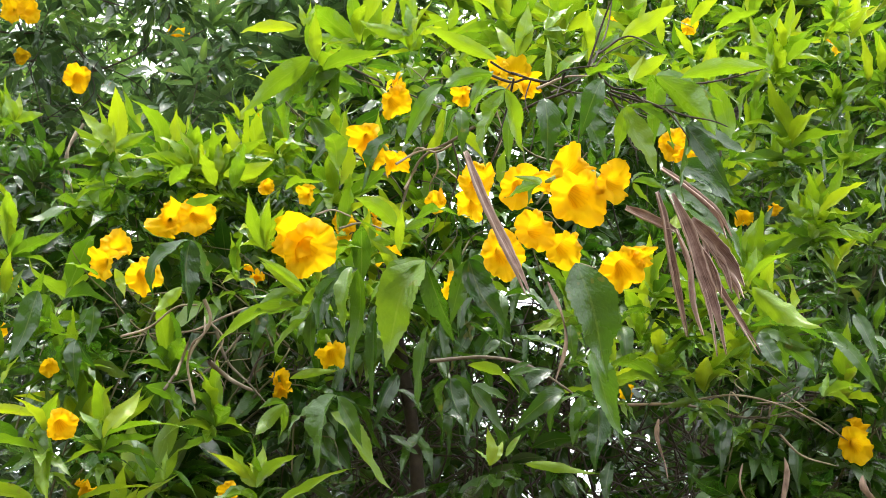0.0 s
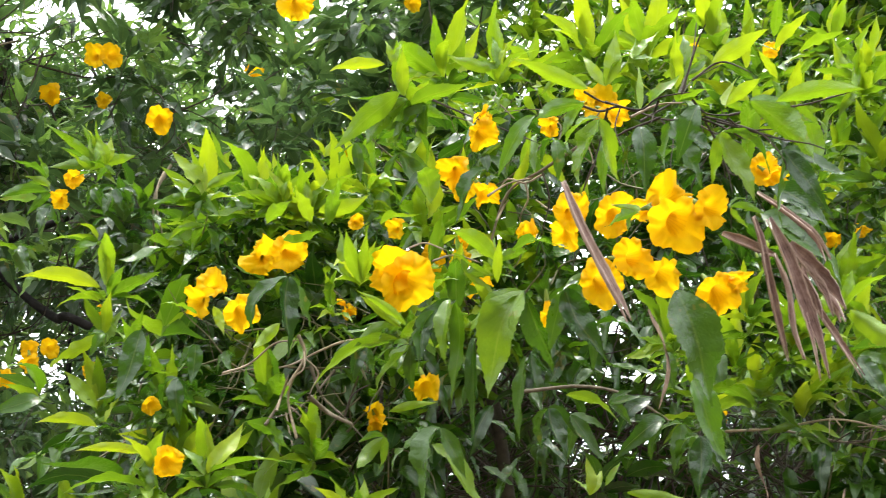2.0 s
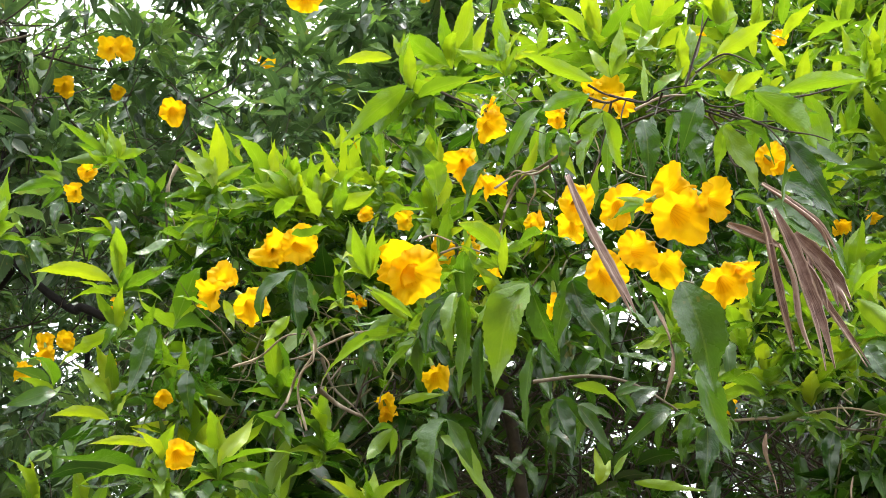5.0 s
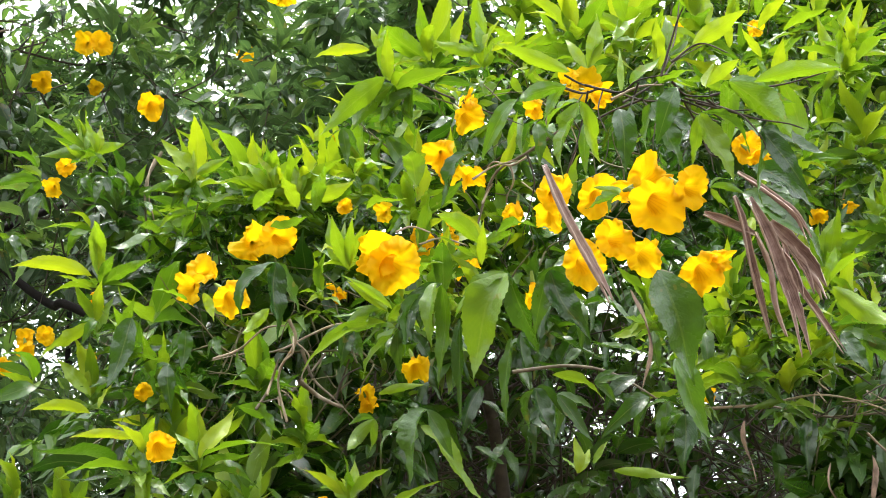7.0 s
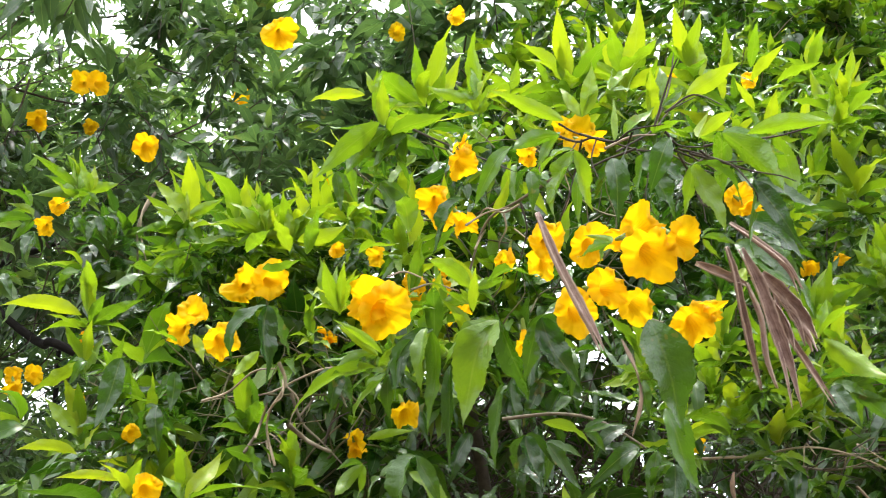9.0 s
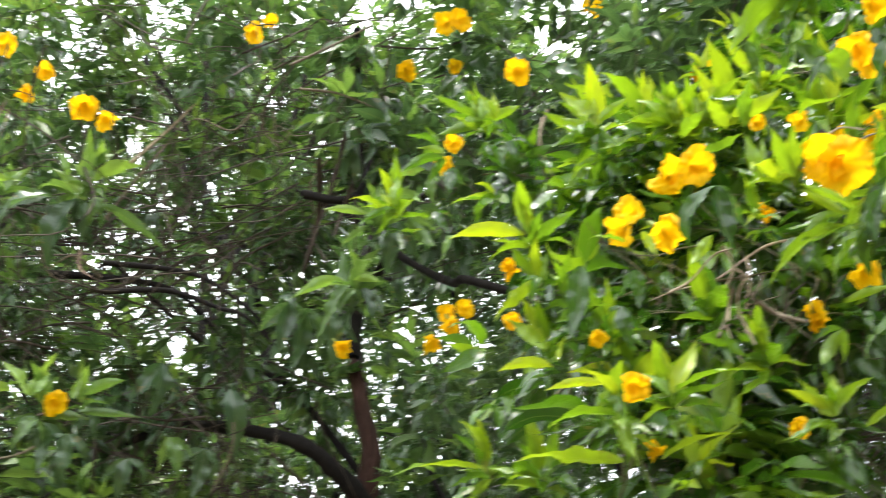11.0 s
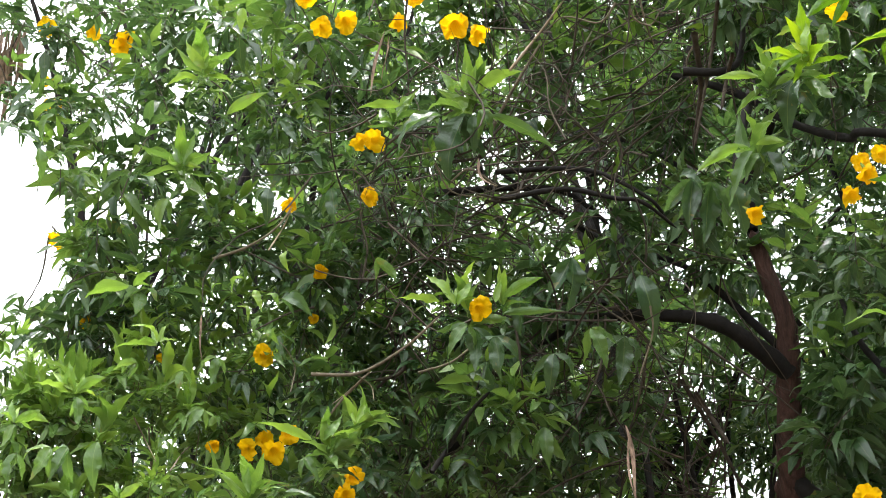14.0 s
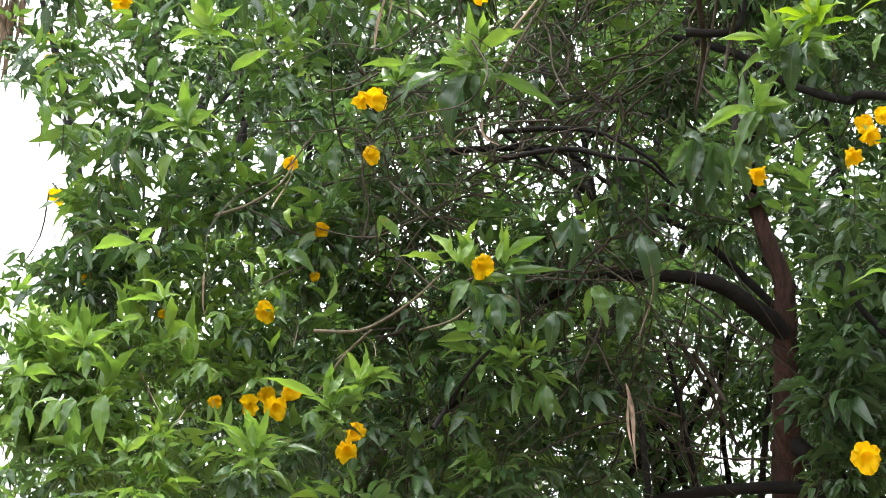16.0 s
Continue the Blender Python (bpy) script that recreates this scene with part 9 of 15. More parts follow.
leaf(shrub, 'm', (0.382, 1.142, 2.693), (0.394, 1.190, 2.693), 0.0086, 5, 3, (0.50, -0.68, 0.10))
leaf(shrub, 'y', (0.405, 1.144, 2.482), (0.447, 1.090, 2.484), 0.0144, 16, 2, (0.00, 0.50, 0.90))
leaf(shrub, 'y', (0.400, 1.147, 2.480), (0.396, 1.143, 2.516), 0.0096, -16, 0, (-0.06, -1.00, 0.30))
leaf(shrub, 'm', (0.403, 1.148, 2.477), (0.434, 1.129, 2.459), 0.0128, 3, 7, (0.00, 0.50, 0.90))
leaf(shrub, 'm', (0.400, 1.149, 2.478), (0.366, 1.133, 2.497), 0.0120, -18, 7, (0.00, 0.50, 0.90))
leaf(shrub, 'y', (0.299, 1.082, 2.349), (0.333, 1.034, 2.351), 0.0097, -16, 5, (0.00, 0.50, 0.90))
leaf(shrub, 'y', (0.298, 1.068, 2.335), (0.357, 1.063, 2.284), 0.0224, 17, 8, (0.00, 0.50, 0.90))
leaf(shrub, 'y', (0.298, 1.090, 2.356), (0.312, 1.076, 2.391), 0.0109, 11, 3, (0.35, -1.00, 0.30))
leaf(shrub, 'y', (0.297, 1.094, 2.352), (0.261, 1.079, 2.356), 0.0107, -17, 5, (0.00, 0.50, 0.90))
leaf(shrub, 'm', (0.301, 1.111, 2.360), (0.229, 1.103, 2.335), 0.0133, -17, 8, (0.00, 0.50, 0.90))
leaf(shrub, 'm', (0.306, 1.111, 2.360), (0.336, 1.101, 2.326), 0.0133, 10, 8, (0.00, 0.50, 0.90))
leaf(shrub, 'm', (0.300, 1.115, 2.318), (0.383, 1.082, 2.274), 0.0174, -16, 7, (0.00, 0.50, 0.90))
leaf(shrub, 'm', (0.325, 1.099, 2.294), (0.353, 1.101, 2.252), 0.0163, -3, 8, (0.00, 0.50, 0.90))
leaf(shrub, 'm', (0.327, 1.104, 2.297), (0.337, 1.136, 2.275), 0.0095, 2, 2, (0.21, 0.29, 0.83))
leaf(shrub, 'm', (0.327, 1.104, 2.297), (0.359, 1.101, 2.284), 0.0103, 0, 4, (-0.12, 0.90, 0.73))
leaf(shrub, 'o', (0.371, 1.093, 2.300), (0.414, 1.100, 2.232), 0.0130, -2, 7, (-0.10, -1.00, 0.25))
leaf(shrub, 'm', (0.379, 1.169, 2.271), (0.416, 1.145, 2.267), 0.0123, -10, 2, (0.00, 0.50, 0.90))
leaf(shrub, 'm', (0.381, 1.174, 2.274), (0.421, 1.198, 2.272), 0.0104, -4, 2, (0.20, 0.65, 1.17))
leaf(shrub, 'm', (0.381, 1.174, 2.274), (0.402, 1.180, 2.302), 0.0083, -14, 6, (0.30, 0.64, 0.82))
leaf(shrub, 'y', (0.379, 1.169, 2.271), (0.393, 1.181, 2.309), 0.0067, 17, 9, (-0.10, -1.00, 0.30))
leaf(shrub, 'o', (0.297, 1.067, 2.281), (0.317, 1.069, 2.234), 0.0171, -8, 9, (0.04, -1.00, 0.20))
leaf(shrub, 'o', (0.298, 1.071, 2.285), (0.302, 1.118, 2.265), 0.0112, -17, 7, (-0.43, -1.15, 0.44))
leaf(shrub, 'o', (0.298, 1.071, 2.285), (0.329, 1.074, 2.271), 0.0101, 13, 7, (-0.26, -0.67, 0.15))
leaf(shrub, 'o', (0.106, 0.872, 2.225), (0.131, 0.930, 2.149), 0.0370, -10, 1, (-0.27, -1.00, 0.20))
leaf(shrub, 'm', (0.123, 0.955, 2.192), (0.149, 0.982, 2.125), 0.0226, -20, 0, (0.09, -1.00, 0.20))
leaf(shrub, 'o', (0.023, 0.973, 2.302), (0.057, 1.000, 2.240), 0.0246, -7, 3, (-0.34, -1.00, 0.20))
leaf(shrub, 'o', (0.023, 0.978, 2.305), (0.006, 1.013, 2.255), 0.0172, 21, 9, (-0.06, -1.27, 0.06))
leaf(shrub, 'o', (0.023, 0.978, 2.305), (0.070, 0.984, 2.289), 0.0144, -17, 3, (-0.40, -0.69, 0.34))
leaf(shrub, 'o', (0.115, 1.019, 2.261), (0.118, 1.033, 2.228), 0.0120, -4, 1, (-0.21, -1.00, 0.20))
leaf(shrub, 'o', (0.116, 1.024, 2.264), (0.108, 1.067, 2.266), 0.0066, 11, 3, (-0.06, -1.06, 0.33))
leaf(shrub, 'o', (0.116, 1.024, 2.264), (0.134, 1.066, 2.267), 0.0069, 4, 4, (-0.34, -1.00, 0.37))
leaf(shrub, 'm', (0.022, 1.068, 2.249), (0.069, 1.067, 2.218), 0.0125, -15, 5, (0.00, 0.50, 0.90))
leaf(shrub, 'o', (0.109, 1.051, 2.210), (0.060, 1.060, 2.171), 0.0156, 6, 2, (-0.06, -1.00, 0.25))
leaf(shrub, 'o', (0.110, 1.056, 2.213), (0.065, 1.064, 2.212), 0.0133, 9, 0, (-0.15, -1.05, 0.07))
leaf(shrub, 'o', (0.110, 1.056, 2.213), (0.097, 1.092, 2.189), 0.0114, -7, 3, (-0.32, -0.99, 0.18))
leaf(shrub, 'o', (0.101, 1.059, 2.237), (0.065, 1.069, 2.200), 0.0139, -9, 5, (0.18, -1.00, 0.25))
leaf(shrub, 'o', (0.058, 1.029, 2.215), (0.096, 1.006, 2.207), 0.0072, -20, 5, (-0.15, -1.00, 0.25))
leaf(shrub, 'o', (0.058, 1.034, 2.218), (0.078, 1.041, 2.198), 0.0082, -20, 6, (0.32, -0.83, 0.05))
leaf(shrub, 'o', (0.058, 1.034, 2.218), (0.080, 1.023, 2.225), 0.0078, 17, 0, (-0.46, -0.89, 0.28))
leaf(shrub, 'o', (0.006, 1.066, 2.234), (0.019, 1.078, 2.181), 0.0180, 19, 3, (-0.01, -1.00, 0.20))
leaf(shrub, 'o', (0.006, 1.071, 2.237), (-0.001, 1.112, 2.214), 0.0110, -16, 6, (-0.43, -1.07, 0.59))
leaf(shrub, 'o', (0.006, 1.071, 2.237), (0.034, 1.109, 2.226), 0.0111, 14, 6, (-0.34, -0.71, 0.51))
leaf(shrub, 'o', (0.026, 1.086, 2.238), (0.058, 1.098, 2.191), 0.0131, -2, 4, (-0.10, -1.00, 0.20))
leaf(shrub, 'o', (0.026, 1.092, 2.241), (0.023, 1.144, 2.220), 0.0118, -4, 8, (0.12, -0.82, 0.50))
leaf(shrub, 'o', (0.026, 1.092, 2.241), (0.062, 1.124, 2.242), 0.0110, 7, 0, (0.23, -1.23, 0.48))
leaf(shrub, 'o', (0.126, 1.069, 2.215), (0.116, 1.084, 2.172), 0.0155, 16, 0, (0.21, -1.00, 0.20))
leaf(shrub, 'o', (0.127, 1.074, 2.218), (0.102, 1.121, 2.219), 0.0099, 12, 5, (0.71, -1.30, 0.14))
leaf(shrub, 'o', (0.127, 1.074, 2.218), (0.145, 1.095, 2.196), 0.0095, -19, 7, (-0.21, -0.78, 0.17))
leaf(shrub, 'o', (0.137, 1.039, 2.185), (0.132, 1.060, 2.133), 0.0190, -17, 0, (0.06, -1.00, 0.20))
leaf(shrub, 'o', (0.137, 1.044, 2.188), (0.120, 1.094, 2.176), 0.0112, 12, 8, (-0.02, -0.68, 0.42))
leaf(shrub, 'o', (0.137, 1.044, 2.188), (0.157, 1.061, 2.158), 0.0111, 15, 1, (-0.40, -0.65, 0.42))
leaf(shrub, 'y', (0.043, 1.157, 2.191), (0.042, 1.150, 2.230), 0.0111, -1, 0, (0.35, -1.00, 0.30))
leaf(shrub, 'y', (0.043, 1.163, 2.194), (0.058, 1.173, 2.226), 0.0081, 4, 7, (0.62, -0.60, 0.34))
leaf(shrub, 'y', (0.043, 1.163, 2.194), (0.030, 1.187, 2.225), 0.0063, -21, 9, (0.30, -1.00, 0.18))
leaf(shrub, 'y', (0.059, 1.153, 2.198), (0.075, 1.157, 2.225), 0.0062, 0, 1, (0.11, -1.00, 0.30))
leaf(shrub, 'y', (0.074, 1.111, 2.169), (0.141, 1.100, 2.153), 0.0090, 12, 7, (0.00, 0.50, 0.90))
leaf(shrub, 'm', (-0.015, 0.909, 2.255), (-0.048, 0.952, 2.177), 0.0350, -7, 0, (-0.18, -1.00, 0.20))
leaf(shrub, 'm', (-0.015, 0.914, 2.258), (-0.064, 0.939, 2.227), 0.0165, 16, 2, (0.07, -1.13, 0.15))
leaf(shrub, 'o', (-0.015, 0.914, 2.258), (0.009, 0.978, 2.215), 0.0190, -3, 6, (-0.31, -1.15, 0.44))
leaf(shrub, 'o', (-0.099, 0.946, 2.246), (-0.104, 0.947, 2.213), 0.0095, 18, 9, (-0.02, -1.00, 0.20))
leaf(shrub, 'o', (-0.100, 0.951, 2.249), (-0.117, 0.963, 2.234), 0.0072, -19, 1, (-0.49, -1.18, 0.35))
leaf(shrub, 'o', (-0.100, 0.951, 2.249), (-0.093, 0.966, 2.236), 0.0056, 10, 7, (-0.09, -1.02, 0.52))
leaf(shrub, 'm', (-0.074, 0.943, 2.271), (-0.080, 0.986, 2.190), 0.0167, -2, 4, (-0.14, -1.00, 0.20))
leaf(shrub, 'o', (-0.074, 0.948, 2.275), (-0.122, 0.987, 2.224), 0.0206, -14, 6, (0.34, -0.60, 0.26))
leaf(shrub, 'm', (-0.074, 0.948, 2.275), (-0.045, 1.003, 2.232), 0.0184, -20, 8, (-0.42, -0.53, 0.20))
leaf(shrub, 'o', (-0.060, 0.979, 2.256), (-0.063, 1.019, 2.172), 0.0113, -11, 6, (0.23, -1.00, 0.20))
leaf(shrub, 'o', (-0.014, 1.006, 2.253), (-0.022, 1.044, 2.182), 0.0125, -21, 9, (0.02, -1.00, 0.20))
leaf(shrub, 'y', (-0.124, 0.966, 2.248), (-0.198, 0.971, 2.205), 0.0150, 21, 5, (0.00, 0.50, 0.90))
leaf(shrub, 'y', (-0.122, 0.961, 2.256), (-0.155, 0.916, 2.261), 0.0080, -11, 2, (0.00, 0.50, 0.90))
leaf(shrub, 'm', (-0.125, 0.967, 2.265), (-0.163, 0.960, 2.237), 0.0123, 2, 8, (0.00, 0.50, 0.90))
leaf(shrub, 'm', (-0.125, 0.972, 2.268), (-0.160, 0.997, 2.285), 0.0085, -20, 6, (0.22, 0.47, 0.72))
leaf(shrub, 'm', (-0.125, 0.972, 2.268), (-0.137, 1.015, 2.259), 0.0083, 12, 9, (-0.25, 0.31, 1.23))
leaf(shrub, 'm', (-0.113, 0.962, 2.239), (-0.144, 0.972, 2.194), 0.0149, -21, 3, (0.04, -1.00, 0.20))
leaf(shrub, 'm', (-0.114, 0.967, 2.242), (-0.150, 1.000, 2.248), 0.0095, 13, 7, (0.00, -0.77, 0.65))
leaf(shrub, 'm', (-0.114, 0.967, 2.242), (-0.114, 1.006, 2.217), 0.0108, 14, 2, (-0.17, -1.24, 0.10))
leaf(shrub, 'o', (-0.160, 1.006, 2.271), (-0.172, 1.020, 2.235), 0.0134, 13, 3, (-0.04, -1.00, 0.20))
leaf(shrub, 'o', (-0.160, 1.011, 2.274), (-0.188, 1.022, 2.254), 0.0101, -11, 5, (-0.40, -1.27, 0.34))
leaf(shrub, 'o', (-0.160, 1.011, 2.274), (-0.154, 1.036, 2.252), 0.0090, -9, 5, (0.04, -0.86, 0.34))
leaf(shrub, 'o', (-0.089, 0.966, 2.159), (-0.104, 0.983, 2.096), 0.0222, -18, 6, (-0.28, -1.00, 0.20))
leaf(shrub, 'o', (-0.089, 0.972, 2.162), (-0.133, 1.018, 2.143), 0.0158, -5, 7, (-0.58, -0.56, 0.13))
leaf(shrub, 'o', (-0.089, 0.972, 2.162), (-0.068, 1.001, 2.128), 0.0136, -9, 0, (0.17, -1.05, 0.27))
leaf(shrub, 'm', (-0.100, 1.043, 2.186), (-0.043, 1.073, 2.122), 0.0202, 0, 0, (0.34, -1.00, 0.20))
leaf(shrub, 'y', (-0.308, 1.076, 2.180), (-0.281, 1.084, 2.238), 0.0161, 5, 0, (0.16, -1.00, 0.30))
leaf(shrub, 'y', (-0.310, 1.076, 2.178), (-0.338, 1.084, 2.214), 0.0103, -3, 0, (-0.40, -1.00, 0.30))
leaf(shrub, 'y', (-0.311, 1.081, 2.181), (-0.309, 1.079, 2.204), 0.0067, -15, 8, (-0.85, -1.11, 0.77))
leaf(shrub, 'y', (-0.311, 1.081, 2.181), (-0.343, 1.113, 2.199), 0.0060, 11, 6, (-0.25, -1.19, 0.14))
leaf(shrub, 'y', (-0.304, 1.067, 2.176), (-0.229, 1.066, 2.183), 0.0120, -19, 2, (0.00, 0.50, 0.90))
leaf(shrub, 'm', (-0.307, 1.076, 2.180), (-0.313, 1.092, 2.221), 0.0081, -2, 0, (0.03, -1.00, 0.30))
leaf(shrub, 'm', (-0.308, 1.081, 2.183), (-0.300, 1.076, 2.195), 0.0051, -18, 4, (-0.35, -1.02, 0.74))
leaf(shrub, 'm', (-0.308, 1.081, 2.183), (-0.328, 1.107, 2.219), 0.0068, 0, 7, (-0.23, -1.02, 0.77))
leaf(shrub, 'm', (-0.359, 1.055, 2.187), (-0.339, 1.065, 2.152), 0.0130, 1, 3, (-0.34, -1.00, 0.20))
leaf(shrub, 'm', (-0.361, 1.061, 2.190), (-0.373, 1.085, 2.169), 0.0083, 14, 8, (-0.30, -0.95, 0.37))
leaf(shrub, 'm', (-0.361, 1.061, 2.190), (-0.349, 1.111, 2.193), 0.0087, -8, 2, (-0.53, -0.61, 0.67))
leaf(shrub, 'y', (-0.356, 1.051, 2.154), (-0.342, 1.061, 2.106), 0.0109, 16, 9, (-0.27, 0.90, 0.40))
leaf(shrub, 'y', (-0.169, 1.102, 2.143), (-0.197, 1.091, 2.182), 0.0139, 21, 9, (-0.39, -1.00, 0.30))
leaf(shrub, 'y', (-0.170, 1.107, 2.146), (-0.170, 1.122, 2.188), 0.0092, 3, 1, (-0.43, -0.84, 0.33))
leaf(shrub, 'y', (-0.170, 1.107, 2.146), (-0.203, 1.117, 2.165), 0.0089, 9, 5, (-0.30, -0.74, 0.64))
leaf(shrub, 'y', (-0.169, 1.102, 2.143), (-0.167, 1.101, 2.186), 0.0118, -10, 3, (0.15, -1.00, 0.30))
leaf(shrub, 'y', (-0.170, 1.107, 2.146), (-0.158, 1.127, 2.179), 0.0077, -10, 5, (0.38, -1.10, 0.40))
leaf(shrub, 'y', (-0.170, 1.107, 2.146), (-0.184, 1.125, 2.180), 0.0072, 5, 2, (0.64, -0.88, 0.41))
leaf(shrub, 'y', (-0.168, 1.093, 2.139), (-0.129, 1.075, 2.161), 0.0118, -19, 5, (0.00, 0.50, 0.90))
leaf(shrub, 'y', (-0.169, 1.102, 2.143), (-0.207, 1.054, 2.153), 0.0089, 0, 5, (0.00, 0.50, 0.90))
leaf(shrub, 'y', (-0.258, 1.122, 2.159), (-0.258, 1.116, 2.195), 0.0067, 9, 9, (-0.00, -1.00, 0.30))
leaf(shrub, 'm', (-0.277, 1.077, 2.234), (-0.233, 1.082, 2.205), 0.0163, -2, 7, (0.00, 0.50, 0.90))
leaf(shrub, 'm', (-0.148, 1.095, 2.225), (-0.172, 1.083, 2.185), 0.0130, -12, 5, (0.00, 0.50, 0.90))
leaf(shrub, 'm', (-0.149, 1.101, 2.228), (-0.174, 1.099, 2.221), 0.0074, 10, 5, (-0.06, 0.36, 0.72))
leaf(shrub, 'm', (-0.149, 1.101, 2.228), (-0.156, 1.126, 2.206), 0.0083, 16, 3, (-0.06, 0.75, 0.78))
leaf(shrub, 'o', (-0.226, 0.961, 2.316), (-0.227, 0.994, 2.251), 0.0195, 2, 3, (0.27, -1.00, 0.20))
leaf(shrub, 'o', (-0.227, 0.966, 2.320), (-0.260, 1.007, 2.278), 0.0181, -1, 5, (0.16, -0.91, 0.69))
leaf(shrub, 'o', (-0.227, 0.966, 2.320), (-0.212, 1.018, 2.297), 0.0143, -17, 9, (0.40, -0.77, 0.31))
leaf(shrub, 'o', (-0.364, 0.993, 2.284), (-0.383, 1.008, 2.217), 0.0212, 16, 4, (-0.29, -1.00, 0.20))
leaf(shrub, 'o', (-0.317, 1.012, 2.280), (-0.320, 1.024, 2.243), 0.0132, 5, 4, (-0.12, -1.00, 0.20))
leaf(shrub, 'o', (-0.318, 1.017, 2.283), (-0.341, 1.049, 2.272), 0.0091, 20, 9, (-0.40, -1.04, 0.45))
leaf(shrub, 'o', (-0.318, 1.017, 2.283), (-0.320, 1.067, 2.280), 0.0086, -11, 8, (-0.10, -0.84, 0.06))
leaf(shrub, 'o', (-0.295, 1.038, 2.288), (-0.287, 1.043, 2.264), 0.0080, -6, 3, (0.03, -1.00, 0.20))
leaf(shrub, 'o', (-0.296, 1.043, 2.292), (-0.305, 1.057, 2.276), 0.0061, 1, 9, (-0.17, -0.58, 0.09))
leaf(shrub, 'o', (-0.296, 1.043, 2.292), (-0.291, 1.078, 2.301), 0.0050, -19, 9, (0.38, -0.71, 0.14))
leaf(shrub, 'o', (-0.343, 1.058, 2.273), (-0.339, 1.074, 2.229), 0.0157, -13, 1, (-0.21, -1.00, 0.20))
leaf(shrub, 'o', (-0.344, 1.063, 2.276), (-0.368, 1.111, 2.266), 0.0101, -20, 8, (-0.32, -1.13, 0.13))
leaf(shrub, 'o', (-0.344, 1.063, 2.276), (-0.335, 1.113, 2.272), 0.0099, -9, 0, (-0.48, -1.01, 0.16))
leaf(shrub, 'y', (-0.248, 1.049, 2.326), (-0.272, 1.043, 2.294), 0.0111, -12, 1, (0.00, 0.50, 0.90))
leaf(shrub, 'y', (-0.336, 1.068, 2.354), (-0.367, 1.041, 2.347), 0.0086, 8, 7, (0.00, 0.50, 0.90))
leaf(shrub, 'y', (-0.314, 1.044, 2.345), (-0.303, 1.056, 2.318), 0.0093, -4, 9, (-0.19, 0.90, 0.40))
leaf(shrub, 'y', (-0.142, 1.067, 2.235), (-0.095, 1.047, 2.232), 0.0075, -5, 7, (0.00, 0.50, 0.90))
leaf(shrub, 'y', (-0.145, 1.074, 2.114), (-0.079, 1.057, 2.138), 0.0096, 3, 1, (0.00, 0.50, 0.90))
leaf(shrub, 'y', (-0.326, 1.088, 2.122), (-0.252, 1.084, 2.133), 0.0120, -4, 2, (0.00, 0.50, 0.90))
leaf(shrub, 'y', (-0.148, 0.973, 2.595), (-0.203, 0.956, 2.571), 0.0134, 0, 8, (0.00, 0.50, 0.90))
leaf(shrub, 'y', (-0.141, 0.973, 2.597), (-0.149, 0.965, 2.622), 0.0072, 3, 1, (0.17, -1.00, 0.30))
leaf(shrub, 'y', (-0.137, 0.974, 2.596), (-0.129, 0.964, 2.623), 0.0073, 5, 9, (0.02, -1.00, 0.30))
leaf(shrub, 'y', (-0.132, 0.981, 2.562), (-0.201, 1.003, 2.506), 0.0221, 3, 1, (0.00, 0.50, 0.90))
leaf(shrub, 'm', (-0.126, 1.001, 2.570), (-0.168, 1.006, 2.513), 0.0204, 4, 8, (0.00, 0.50, 0.90))
leaf(shrub, 'm', (-0.126, 1.006, 2.574), (-0.177, 1.016, 2.568), 0.0141, -9, 5, (0.49, 0.87, 1.22))
leaf(shrub, 'm', (-0.126, 1.006, 2.574), (-0.147, 1.062, 2.556), 0.0142, -9, 5, (-0.08, 0.50, 0.83))
leaf(shrub, 'm', (-0.108, 1.021, 2.581), (-0.143, 1.049, 2.536), 0.0201, 2, 3, (0.15, -1.00, 0.20))
leaf(shrub, 'm', (-0.108, 1.025, 2.585), (-0.149, 1.043, 2.582), 0.0116, 9, 3, (0.56, -0.86, 0.26))
leaf(shrub, 'm', (-0.108, 1.025, 2.585), (-0.105, 1.064, 2.547), 0.0140, -4, 2, (-0.23, -0.86, 0.08))
leaf(shrub, 'o', (-0.184, 1.041, 2.548), (-0.179, 1.060, 2.509), 0.0114, -9, 4, (-0.16, -1.00, 0.20))
leaf(shrub, 'o', (-0.185, 1.045, 2.552), (-0.208, 1.090, 2.561), 0.0081, 7, 7, (-0.29, -1.18, 0.26))
leaf(shrub, 'o', (-0.185, 1.045, 2.552), (-0.170, 1.099, 2.558), 0.0102, -6, 3, (-0.41, -1.09, 0.24))
leaf(shrub, 'y', (-0.058, 0.984, 2.522), (-0.081, 0.976, 2.546), 0.0093, -12, 0, (0.29, -1.00, 0.30))
leaf(shrub, 'm', (0.001, 0.889, 2.436), (-0.035, 0.918, 2.386), 0.0147, -14, 1, (-0.12, -1.00, 0.20))
leaf(shrub, 'm', (-0.137, 1.053, 2.543), (-0.105, 1.085, 2.497), 0.0201, 10, 4, (-0.09, -1.00, 0.20))
leaf(shrub, 'm', (-0.137, 1.057, 2.547), (-0.145, 1.104, 2.515), 0.0140, -4, 6, (-0.33, -0.86, 0.41))
leaf(shrub, 'm', (-0.137, 1.057, 2.547), (-0.106, 1.097, 2.545), 0.0116, -12, 3, (0.20, -1.20, 0.51))
leaf(shrub, 'o', (-0.110, 1.055, 2.514), (-0.137, 1.052, 2.470), 0.0095, 10, 8, (0.08, -1.00, 0.25))
leaf(shrub, 'y', (-0.037, 0.951, 2.558), (-0.082, 0.926, 2.559), 0.0119, 0, 1, (0.00, 0.50, 0.90))
leaf(shrub, 'y', (-0.032, 0.950, 2.559), (-0.038, 0.946, 2.603), 0.0100, -10, 1, (-0.28, -1.00, 0.30))
